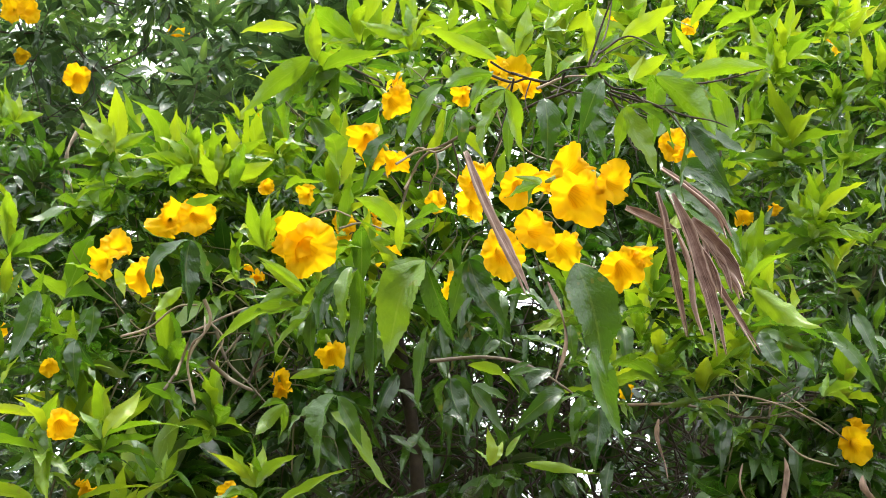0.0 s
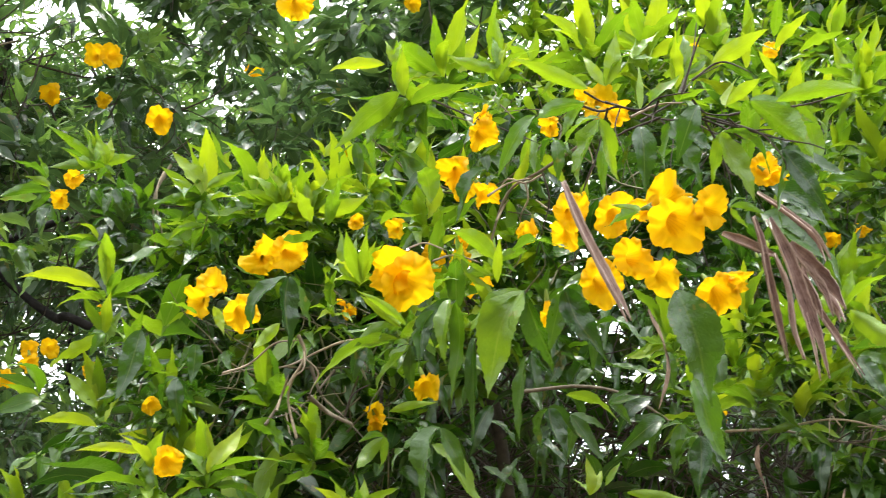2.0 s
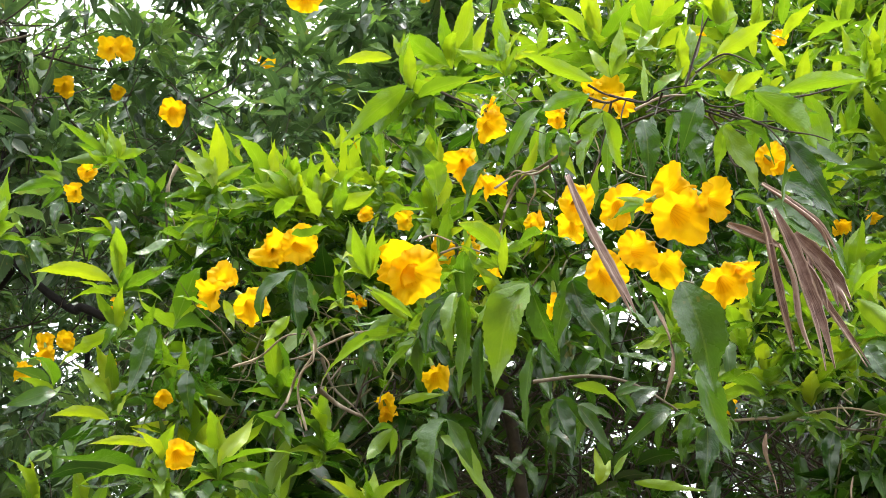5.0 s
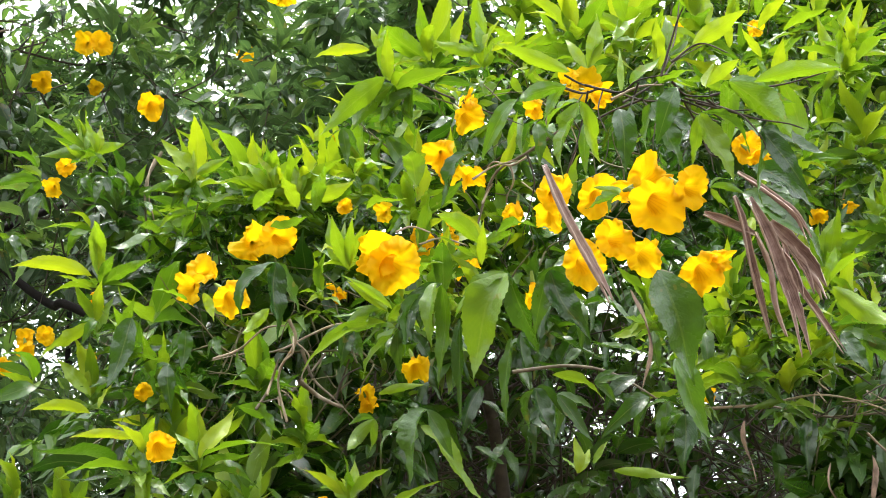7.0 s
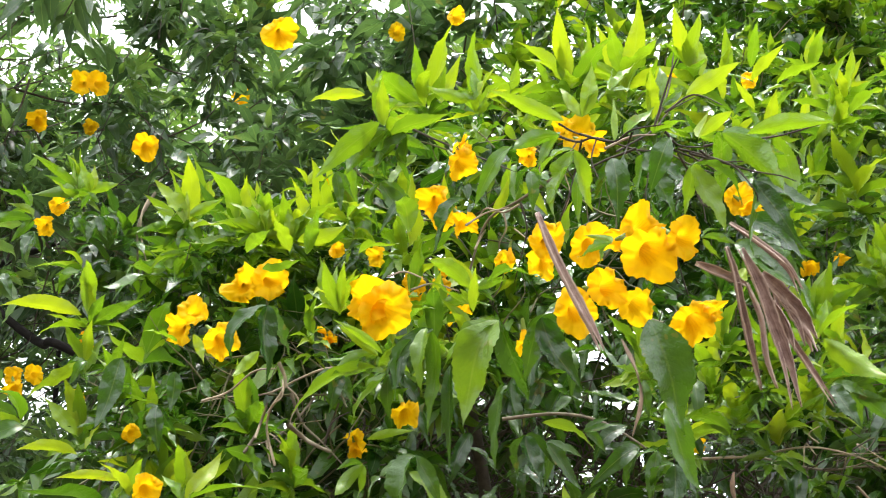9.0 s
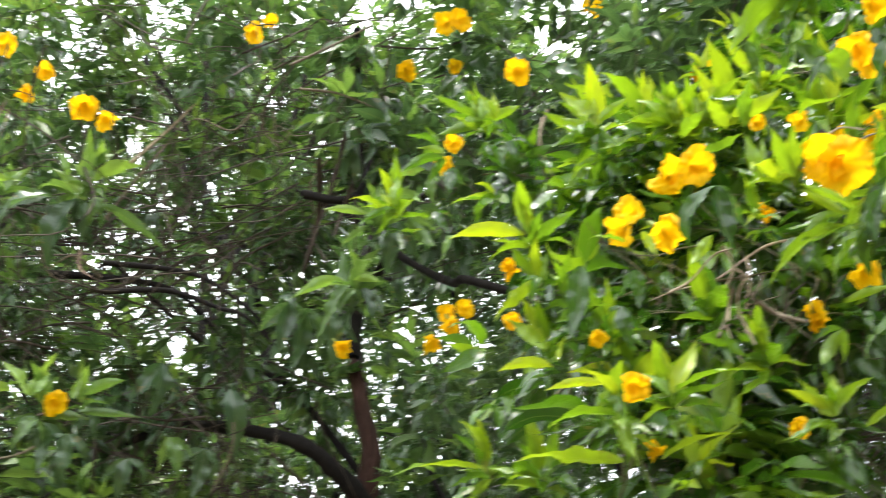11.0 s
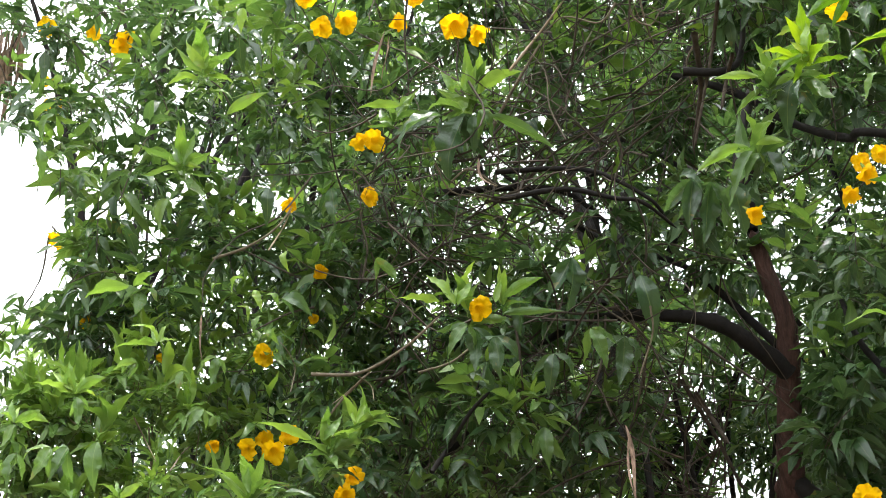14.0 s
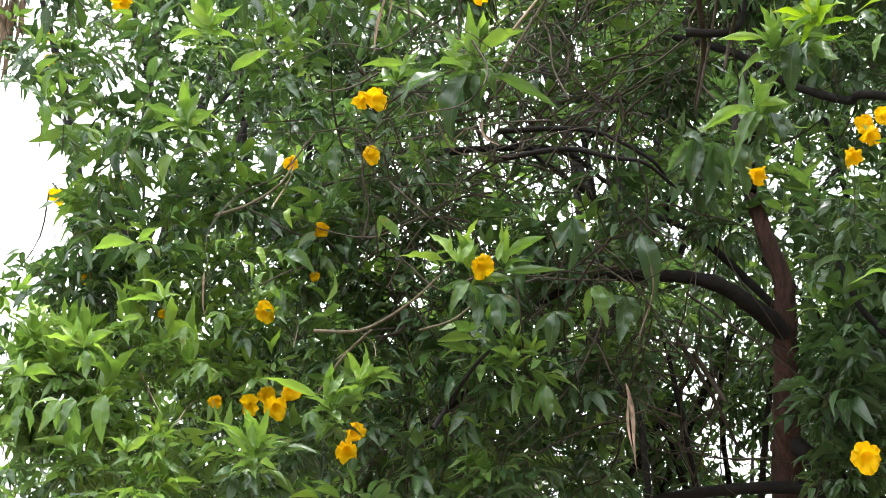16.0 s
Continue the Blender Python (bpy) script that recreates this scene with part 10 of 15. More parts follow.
leaf(shrub, 'y', (-0.032, 0.954, 2.563), (-0.026, 0.961, 2.596), 0.0056, -4, 1, (-0.77, -1.23, 0.65))
leaf(shrub, 'y', (-0.032, 0.954, 2.563), (-0.053, 0.958, 2.592), 0.0077, 8, 4, (-0.60, -0.64, 0.15))
leaf(shrub, 'y', (-0.026, 0.948, 2.561), (-0.009, 0.938, 2.598), 0.0108, 14, 3, (-0.39, -1.00, 0.30))
leaf(shrub, 'y', (-0.021, 0.949, 2.560), (0.001, 0.931, 2.551), 0.0067, 13, 1, (0.00, 0.50, 0.90))
leaf(shrub, 'y', (-0.021, 0.953, 2.564), (-0.004, 0.966, 2.567), 0.0046, -12, 3, (-0.06, 0.39, 0.70))
leaf(shrub, 'y', (-0.021, 0.953, 2.564), (-0.009, 0.956, 2.581), 0.0042, -17, 9, (-0.39, 0.73, 0.87))
leaf(shrub, 'y', (-0.372, 1.147, 2.573), (-0.409, 1.121, 2.621), 0.0192, 3, 9, (0.07, -1.00, 0.30))
leaf(shrub, 'y', (-0.368, 1.146, 2.577), (-0.372, 1.135, 2.614), 0.0062, 0, 1, (0.21, -1.00, 0.30))
leaf(shrub, 'm', (-0.376, 1.154, 2.579), (-0.424, 1.134, 2.551), 0.0119, 0, 7, (0.00, 0.50, 0.90))
leaf(shrub, 'm', (-0.377, 1.159, 2.583), (-0.416, 1.156, 2.611), 0.0126, -12, 7, (0.02, 0.45, 1.07))
leaf(shrub, 'm', (-0.377, 1.159, 2.583), (-0.404, 1.172, 2.553), 0.0114, -3, 1, (-0.02, 0.40, 1.35))
leaf(shrub, 'y', (-0.370, 1.150, 2.587), (-0.327, 1.138, 2.602), 0.0119, 16, 8, (0.00, 0.50, 0.90))
leaf(shrub, 'm', (-0.372, 1.151, 2.569), (-0.374, 1.155, 2.536), 0.0093, 13, 3, (0.12, -1.00, 0.20))
leaf(shrub, 'm', (-0.373, 1.156, 2.573), (-0.399, 1.189, 2.578), 0.0067, -20, 4, (0.25, -1.23, 0.67))
leaf(shrub, 'm', (-0.373, 1.156, 2.573), (-0.363, 1.167, 2.560), 0.0054, 5, 6, (0.15, -0.68, 0.36))
leaf(shrub, 'y', (-0.290, 1.210, 2.605), (-0.310, 1.184, 2.648), 0.0157, 0, 0, (0.14, -1.00, 0.30))
leaf(shrub, 'y', (-0.291, 1.215, 2.609), (-0.283, 1.193, 2.635), 0.0103, 4, 5, (0.20, -0.99, 0.43))
leaf(shrub, 'y', (-0.291, 1.215, 2.609), (-0.322, 1.220, 2.642), 0.0096, -17, 4, (0.43, -0.70, 0.24))
leaf(shrub, 'y', (-0.290, 1.210, 2.605), (-0.337, 1.190, 2.640), 0.0154, 9, 1, (-0.02, -1.00, 0.30))
leaf(shrub, 'y', (-0.290, 1.210, 2.605), (-0.281, 1.215, 2.642), 0.0084, 4, 0, (0.13, -1.00, 0.30))
leaf(shrub, 'y', (-0.291, 1.215, 2.609), (-0.276, 1.211, 2.616), 0.0049, -3, 2, (0.54, -0.94, 0.40))
leaf(shrub, 'y', (-0.291, 1.215, 2.609), (-0.300, 1.230, 2.644), 0.0052, 9, 5, (0.36, -0.70, 0.35))
leaf(shrub, 'y', (-0.290, 1.213, 2.603), (-0.346, 1.178, 2.600), 0.0141, 11, 2, (0.00, 0.50, 0.90))
leaf(shrub, 'm', (-0.290, 1.215, 2.600), (-0.323, 1.206, 2.585), 0.0117, 11, 8, (0.00, 0.50, 0.90))
leaf(shrub, 'm', (-0.291, 1.219, 2.604), (-0.317, 1.225, 2.620), 0.0073, 2, 6, (0.11, 0.58, 0.74))
leaf(shrub, 'm', (-0.291, 1.219, 2.604), (-0.313, 1.244, 2.603), 0.0064, 17, 1, (0.48, 0.31, 1.24))
leaf(shrub, 'y', (-0.264, 1.218, 2.603), (-0.266, 1.202, 2.641), 0.0117, 2, 3, (0.08, -1.00, 0.30))
leaf(shrub, 'y', (-0.265, 1.223, 2.607), (-0.259, 1.243, 2.653), 0.0074, -8, 2, (-0.21, -0.64, 0.40))
leaf(shrub, 'y', (-0.265, 1.223, 2.607), (-0.284, 1.210, 2.627), 0.0088, -12, 0, (0.17, -1.03, 0.49))
leaf(shrub, 'y', (-0.261, 1.219, 2.603), (-0.240, 1.206, 2.643), 0.0132, -11, 9, (-0.24, -1.00, 0.30))
leaf(shrub, 'y', (-0.261, 1.220, 2.602), (-0.297, 1.198, 2.595), 0.0120, -7, 1, (0.00, 0.50, 0.90))
leaf(shrub, 'y', (-0.262, 1.224, 2.606), (-0.285, 1.228, 2.629), 0.0070, 13, 8, (0.23, 0.20, 1.15))
leaf(shrub, 'y', (-0.262, 1.224, 2.606), (-0.288, 1.234, 2.600), 0.0069, -15, 9, (-0.43, 0.40, 0.84))
leaf(shrub, 'y', (-0.258, 1.220, 2.603), (-0.204, 1.190, 2.596), 0.0153, 12, 8, (0.00, 0.50, 0.90))
leaf(shrub, 'm', (-0.258, 1.222, 2.600), (-0.226, 1.217, 2.580), 0.0101, -10, 7, (0.00, 0.50, 0.90))
leaf(shrub, 'm', (-0.259, 1.227, 2.603), (-0.244, 1.247, 2.589), 0.0076, 17, 3, (-0.19, 0.73, 0.77))
leaf(shrub, 'm', (-0.259, 1.227, 2.603), (-0.242, 1.248, 2.624), 0.0062, -16, 9, (-0.26, 0.80, 1.13))
leaf(shrub, 'y', (-0.184, 1.174, 2.595), (-0.151, 1.161, 2.595), 0.0098, -7, 2, (0.00, 0.50, 0.90))
leaf(shrub, 'y', (-0.185, 1.178, 2.599), (-0.165, 1.201, 2.609), 0.0060, -2, 6, (0.39, 0.64, 0.71))
leaf(shrub, 'y', (-0.185, 1.178, 2.599), (-0.169, 1.168, 2.617), 0.0075, 0, 0, (-0.38, 0.34, 1.29))
leaf(shrub, 'y', (-0.189, 1.173, 2.595), (-0.212, 1.146, 2.592), 0.0089, -1, 7, (0.00, 0.50, 0.90))
leaf(shrub, 'y', (-0.190, 1.178, 2.599), (-0.202, 1.194, 2.640), 0.0063, -1, 5, (-0.02, 0.60, 1.02))
leaf(shrub, 'y', (-0.190, 1.178, 2.599), (-0.215, 1.212, 2.621), 0.0052, 20, 1, (0.16, 0.34, 1.22))
leaf(shrub, 'm', (-0.186, 1.176, 2.593), (-0.179, 1.182, 2.573), 0.0064, 15, 1, (-0.35, -1.00, 0.20))
leaf(shrub, 'm', (-0.187, 1.180, 2.596), (-0.194, 1.188, 2.581), 0.0049, -6, 6, (-0.68, -0.79, 0.35))
leaf(shrub, 'm', (-0.187, 1.180, 2.596), (-0.179, 1.200, 2.601), 0.0035, 17, 6, (0.03, -0.86, 0.06))
leaf(shrub, 'y', (-0.515, 1.208, 2.680), (-0.529, 1.188, 2.712), 0.0122, -18, 3, (-0.33, -1.00, 0.30))
leaf(shrub, 'y', (-0.515, 1.208, 2.680), (-0.513, 1.199, 2.718), 0.0106, -20, 9, (0.24, -1.00, 0.30))
leaf(shrub, 'y', (-0.513, 1.209, 2.680), (-0.475, 1.193, 2.679), 0.0109, 10, 7, (0.00, 0.50, 0.90))
leaf(shrub, 'm', (-0.515, 1.210, 2.677), (-0.535, 1.192, 2.648), 0.0105, 15, 1, (0.00, 0.50, 0.90))
leaf(shrub, 'm', (-0.517, 1.214, 2.681), (-0.535, 1.201, 2.679), 0.0072, 0, 9, (-0.06, 0.76, 0.94))
leaf(shrub, 'm', (-0.517, 1.214, 2.681), (-0.538, 1.243, 2.678), 0.0068, -14, 4, (0.36, 0.43, 0.86))
leaf(shrub, 'o', (-0.506, 1.231, 2.658), (-0.516, 1.237, 2.619), 0.0129, 17, 9, (-0.08, -1.00, 0.20))
leaf(shrub, 'o', (-0.508, 1.235, 2.661), (-0.532, 1.248, 2.653), 0.0078, 10, 2, (-0.28, -1.24, 0.65))
leaf(shrub, 'o', (-0.508, 1.235, 2.661), (-0.515, 1.285, 2.667), 0.0081, -21, 6, (0.24, -0.56, 0.44))
leaf(shrub, 'o', (-0.497, 1.231, 2.661), (-0.487, 1.241, 2.632), 0.0103, -1, 6, (-0.31, -1.00, 0.20))
leaf(shrub, 'o', (-0.499, 1.236, 2.665), (-0.515, 1.266, 2.662), 0.0069, 10, 7, (-0.28, -0.70, 0.54))
leaf(shrub, 'o', (-0.499, 1.236, 2.665), (-0.479, 1.249, 2.656), 0.0078, -14, 1, (0.00, -0.67, 0.28))
leaf(shrub, 'o', (-0.462, 1.340, 2.866), (-0.417, 1.344, 2.828), 0.0178, -21, 5, (0.24, -1.00, 0.25))
leaf(shrub, 'o', (-0.464, 1.344, 2.870), (-0.461, 1.399, 2.874), 0.0104, -13, 7, (0.42, -1.21, 0.31))
leaf(shrub, 'o', (-0.464, 1.344, 2.870), (-0.436, 1.359, 2.879), 0.0100, -7, 4, (0.23, -1.26, 0.60))
leaf(shrub, 'y', (-0.202, 1.155, 2.453), (-0.210, 1.133, 2.508), 0.0151, -8, 9, (0.10, -1.00, 0.30))
leaf(shrub, 'y', (-0.199, 1.156, 2.452), (-0.194, 1.155, 2.514), 0.0087, 2, 1, (-0.02, -1.00, 0.30))
leaf(shrub, 'm', (-0.203, 1.165, 2.456), (-0.230, 1.160, 2.488), 0.0094, -14, 0, (0.03, -1.00, 0.30))
leaf(shrub, 'y', (-0.039, 1.034, 2.386), (-0.083, 1.002, 2.396), 0.0146, -1, 2, (0.00, 0.50, 0.90))
leaf(shrub, 'y', (-0.043, 1.044, 2.373), (-0.040, 1.040, 2.417), 0.0078, 7, 1, (0.03, -1.00, 0.30))
leaf(shrub, 'm', (-0.038, 1.036, 2.384), (-0.007, 1.018, 2.380), 0.0097, 15, 5, (0.00, 0.50, 0.90))
leaf(shrub, 'm', (-0.038, 1.041, 2.388), (-0.017, 1.050, 2.378), 0.0065, -4, 6, (0.17, 0.52, 1.02))
leaf(shrub, 'm', (-0.038, 1.041, 2.388), (-0.020, 1.059, 2.418), 0.0066, -16, 1, (0.48, 0.41, 0.91))
leaf(shrub, 'o', (-0.044, 0.950, 2.427), (-0.076, 0.977, 2.381), 0.0192, -20, 6, (-0.28, -1.00, 0.20))
leaf(shrub, 'm', (-0.541, 1.243, 2.714), (-0.592, 1.180, 2.726), 0.0112, -20, 7, (0.00, 0.50, 0.90))
leaf(shrub, 'm', (-0.543, 1.247, 2.718), (-0.567, 1.229, 2.769), 0.0168, -6, 6, (0.24, 0.94, 1.19))
leaf(shrub, 'm', (-0.543, 1.247, 2.718), (-0.615, 1.259, 2.724), 0.0187, -6, 5, (0.19, 0.43, 0.81))
leaf(shrub, 'y', (-0.543, 1.242, 2.714), (-0.543, 1.241, 2.759), 0.0098, -13, 3, (-0.20, -1.00, 0.30))
leaf(shrub, 'y', (-0.545, 1.241, 2.714), (-0.556, 1.233, 2.755), 0.0070, 16, 9, (-0.02, -1.00, 0.30))
leaf(shrub, 'y', (-0.541, 1.243, 2.714), (-0.507, 1.233, 2.718), 0.0100, 11, 7, (0.00, 0.50, 0.90))
leaf(shrub, 'm', (-0.541, 1.244, 2.713), (-0.514, 1.245, 2.693), 0.0090, 16, 2, (0.00, 0.50, 0.90))
leaf(shrub, 'm', (-0.543, 1.248, 2.717), (-0.547, 1.287, 2.723), 0.0056, -5, 4, (-0.20, 0.92, 1.16))
leaf(shrub, 'm', (-0.543, 1.248, 2.717), (-0.531, 1.271, 2.737), 0.0058, 4, 8, (-0.42, 0.99, 0.93))
leaf(shrub, 'm', (-0.617, 1.276, 2.719), (-0.644, 1.227, 2.710), 0.0108, 6, 7, (0.00, 0.50, 0.90))
leaf(shrub, 'm', (-0.619, 1.280, 2.723), (-0.632, 1.265, 2.752), 0.0106, -16, 9, (-0.24, 0.40, 1.33))
leaf(shrub, 'm', (-0.619, 1.280, 2.723), (-0.666, 1.307, 2.733), 0.0106, -20, 0, (0.16, 0.66, 1.30))
leaf(shrub, 'm', (-0.598, 1.251, 2.676), (-0.646, 1.217, 2.640), 0.0133, -8, 5, (0.00, 0.50, 0.90))
leaf(shrub, 'm', (-0.600, 1.255, 2.680), (-0.643, 1.262, 2.714), 0.0118, -5, 2, (0.30, 0.58, 1.23))
leaf(shrub, 'm', (-0.600, 1.255, 2.680), (-0.642, 1.295, 2.672), 0.0120, 2, 7, (-0.42, 0.86, 0.71))
leaf(shrub, 'y', (-0.639, 1.186, 2.565), (-0.634, 1.183, 2.609), 0.0117, 5, 0, (-0.35, -1.00, 0.30))
leaf(shrub, 'y', (-0.654, 1.181, 2.562), (-0.681, 1.146, 2.557), 0.0099, -4, 8, (0.00, 0.50, 0.90))
leaf(shrub, 'y', (-0.644, 1.185, 2.564), (-0.655, 1.178, 2.583), 0.0063, -2, 3, (0.38, -1.00, 0.30))
leaf(shrub, 'm', (-0.639, 1.189, 2.562), (-0.672, 1.159, 2.527), 0.0092, 3, 2, (0.00, 0.50, 0.90))
leaf(shrub, 'm', (-0.641, 1.193, 2.566), (-0.681, 1.188, 2.585), 0.0120, 3, 5, (0.36, 0.24, 0.75))
leaf(shrub, 'm', (-0.641, 1.193, 2.566), (-0.679, 1.221, 2.552), 0.0113, -14, 1, (-0.30, 0.34, 1.24))
leaf(shrub, 'o', (-0.548, 1.154, 2.572), (-0.556, 1.158, 2.533), 0.0124, -12, 3, (0.28, -1.00, 0.20))
leaf(shrub, 'o', (-0.550, 1.158, 2.576), (-0.574, 1.164, 2.565), 0.0079, 7, 0, (-0.13, -1.25, 0.50))
leaf(shrub, 'o', (-0.550, 1.158, 2.576), (-0.544, 1.178, 2.561), 0.0072, -15, 5, (-0.15, -0.91, 0.46))
leaf(shrub, 'o', (-0.520, 1.190, 2.625), (-0.506, 1.204, 2.603), 0.0099, -19, 6, (-0.07, -1.00, 0.20))
leaf(shrub, 'o', (-0.522, 1.195, 2.628), (-0.539, 1.234, 2.631), 0.0067, 5, 5, (0.31, -0.79, 0.11))
leaf(shrub, 'o', (-0.522, 1.195, 2.628), (-0.505, 1.212, 2.626), 0.0070, 16, 1, (0.29, -0.63, 0.39))
leaf(shrub, 'o', (-0.494, 1.196, 2.630), (-0.480, 1.207, 2.601), 0.0105, -9, 0, (-0.05, -1.00, 0.20))
leaf(shrub, 'o', (-0.495, 1.201, 2.634), (-0.503, 1.219, 2.618), 0.0068, 17, 6, (0.42, -0.84, 0.52))
leaf(shrub, 'o', (-0.495, 1.201, 2.634), (-0.488, 1.248, 2.648), 0.0078, 17, 4, (-0.45, -0.93, 0.61))
leaf(shrub, 'o', (-0.581, 1.174, 2.530), (-0.567, 1.181, 2.498), 0.0106, 1, 1, (-0.08, -1.00, 0.20))
leaf(shrub, 'o', (-0.583, 1.178, 2.534), (-0.591, 1.186, 2.515), 0.0061, 14, 7, (-0.55, -0.52, 0.17))
leaf(shrub, 'o', (-0.583, 1.178, 2.534), (-0.568, 1.207, 2.536), 0.0080, 16, 7, (-0.29, -0.63, 0.08))
leaf(shrub, 'y', (-0.446, 1.088, 2.404), (-0.513, 1.041, 2.385), 0.0171, -20, 5, (0.00, 0.50, 0.90))
leaf(shrub, 'y', (-0.441, 1.081, 2.381), (-0.479, 1.063, 2.361), 0.0101, 21, 8, (0.00, 0.50, 0.90))
leaf(shrub, 'y', (-0.434, 1.085, 2.343), (-0.476, 1.069, 2.293), 0.0144, -19, 7, (0.00, 0.50, 0.90))
leaf(shrub, 'm', (-0.431, 1.085, 2.345), (-0.445, 1.087, 2.317), 0.0097, 10, 6, (-0.10, -1.00, 0.20))
leaf(shrub, 'm', (-0.433, 1.089, 2.348), (-0.461, 1.109, 2.351), 0.0065, 0, 2, (-0.21, -1.23, 0.41))
leaf(shrub, 'm', (-0.433, 1.089, 2.348), (-0.436, 1.109, 2.336), 0.0055, 11, 1, (0.01, -0.54, 0.37))
leaf(shrub, 'y', (-0.433, 1.107, 2.272), (-0.473, 1.100, 2.313), 0.0142, -1, 9, (-0.24, -1.00, 0.30))
leaf(shrub, 'y', (-0.427, 1.100, 2.246), (-0.472, 1.060, 2.229), 0.0123, -15, 2, (0.00, 0.50, 0.90))
leaf(shrub, 'y', (-0.365, 1.056, 2.191), (-0.413, 1.017, 2.174), 0.0096, -14, 2, (0.00, 0.50, 0.90))
leaf(shrub, 'y', (-0.357, 1.054, 2.157), (-0.413, 1.008, 2.128), 0.0134, 13, 8, (0.00, 0.50, 0.90))
leaf(shrub, 'y', (-0.354, 1.055, 2.111), (-0.438, 0.997, 2.099), 0.0176, 1, 7, (0.00, 0.50, 0.90))
leaf(shrub, 'y', (-0.541, 1.210, 2.206), (-0.594, 1.156, 2.193), 0.0087, 5, 8, (0.00, 0.50, 0.90))
leaf(shrub, 'm', (-0.536, 1.217, 2.197), (-0.571, 1.189, 2.180), 0.0104, 4, 7, (0.00, 0.50, 0.90))
leaf(shrub, 'm', (-0.538, 1.222, 2.200), (-0.563, 1.213, 2.209), 0.0086, -17, 9, (0.21, 0.89, 0.81))
leaf(shrub, 'm', (-0.538, 1.222, 2.200), (-0.572, 1.249, 2.187), 0.0099, 7, 4, (-0.48, 0.90, 1.39))
leaf(shrub, 'y', (-0.351, 1.073, 2.122), (-0.357, 1.057, 2.188), 0.0149, -20, 0, (-0.29, -1.00, 0.30))
leaf(shrub, 'y', (-0.425, 1.116, 2.261), (-0.414, 1.121, 2.300), 0.0087, 12, 9, (-0.09, -1.00, 0.30))
rosette(shrub, (-0.294, 1.226, 2.618), (0.006, -0.824, 0.566), 0.090, 4, 0.1)
rosette(shrub, (-0.266, 1.234, 2.616), (0.006, -0.824, 0.566), 0.090, 4, 0.1)
rosette(shrub, (-0.341, 1.259, 2.659), (0.006, -0.824, 0.566), 0.100, 4, 0.3)
rosette(shrub, (-0.233, 1.278, 2.665), (0.006, -0.824, 0.566), 0.100, 4, 0.2)
rosette(shrub, (-0.313, 1.093, 2.188), (0.006, -0.824, 0.566), 0.070, 3, 0.3)
rosette(shrub, (-0.172, 1.120, 2.151), (0.006, -0.824, 0.566), 0.070, 3, 0.3)
rosette(shrub, (-0.358, 1.068, 2.165), (0.006, -0.824, 0.566), 0.070, 3, 0.4)
rosette(shrub, (-0.379, 1.170, 2.591), (0.006, -0.824, 0.566), 0.090, 3, 0.3)
rosette(shrub, (0.386, 1.133, 2.691), (0.006, -0.824, 0.566), 0.085, 4, -0.1)
rosette(shrub, (0.408, 1.163, 2.490), (0.006, -0.824, 0.566), 0.085, 4, 0.2)
rosette(shrub, (-0.030, 0.971, 2.580), (0.006, -0.824, 0.566), 0.080, 3, 0.0)
rosette(shrub, (-0.040, 1.054, 2.394), (0.006, -0.824, 0.566), 0.070, 3, 0.3)
rosette(shrub, (-0.126, 0.986, 2.272), (0.006, -0.824, 0.566), 0.060, 3, 0.4)
rosette(shrub, (-0.131, 1.013, 2.587), (0.006, -0.824, 0.566), 0.080, 3, 0.3)
rosette(shrub, (-0.119, 1.202, 2.572), (0.006, -0.824, 0.566), 0.100, 4, 0.4)
rosette(shrub, (-0.185, 1.190, 2.607), (0.006, -0.824, 0.566), 0.090, 4, 0.3)
rosette(shrub, (-0.094, 1.122, 2.737), (0.006, -0.824, 0.566), 0.100, 4, 0.1)
rosette(shrub, (0.074, 1.040, 2.679), (0.006, -0.824, 0.566), 0.100, 4, 0.0)
rosette(shrub, (0.140, 1.076, 2.707), (0.006, -0.824, 0.566), 0.100, 4, 0.1)
rosette(shrub, (0.216, 1.066, 2.705), (0.006, -0.824, 0.566), 0.085, 4, 0.0)
rosette(shrub, (0.145, 0.963, 2.535), (0.006, -0.824, 0.566), 0.070, 3, 0.1)
rosette(shrub, (0.149, 1.116, 2.250), (0.006, -0.824, 0.566), 0.070, 3, 1.0)
rosette(shrub, (-0.079, 1.065, 2.341), (0.006, -0.824, 0.566), 0.080, 3, 0.7)
rosette(shrub, (-0.272, 1.136, 2.297), (0.006, -0.824, 0.566), 0.080, 4, 0.7)
rosette(shrub, (-0.227, 1.171, 2.253), (0.006, -0.824, 0.566), 0.080, 4, 0.7)
rosette(shrub, (-0.408, 1.123, 2.329), (0.006, -0.824, 0.566), 0.080, 4, 0.8)
rosette(shrub, (-0.377, 1.149, 2.306), (0.006, -0.824, 0.566), 0.080, 4, 0.8)
rosette(shrub, (0.313, 1.111, 2.558), (0.006, -0.824, 0.566), 0.085, 4, 0.5)
rosette(shrub, (0.401, 1.173, 2.611), (0.006, -0.824, 0.566), 0.085, 4, 0.5)
rosette(shrub, (-0.551, 1.264, 2.733), (0.062, -0.822, 0.567), 0.080, 3, 0.4)
rosette(shrub, (-0.650, 1.209, 2.581), (0.062, -0.822, 0.567), 0.080, 3, 0.3)
rosette(shrub, (-0.449, 1.112, 2.422), (0.062, -0.822, 0.567), 0.070, 3, 0.5)
rosette(shrub, (-0.445, 1.117, 2.365), (0.062, -0.822, 0.567), 0.070, 3, 0.5)
rosette(shrub, (-0.445, 1.141, 2.290), (0.062, -0.822, 0.567), 0.070, 3, 0.5)
rosette(shrub, (-0.553, 1.255, 2.224), (0.062, -0.822, 0.567), 0.080, 4, 0.5)
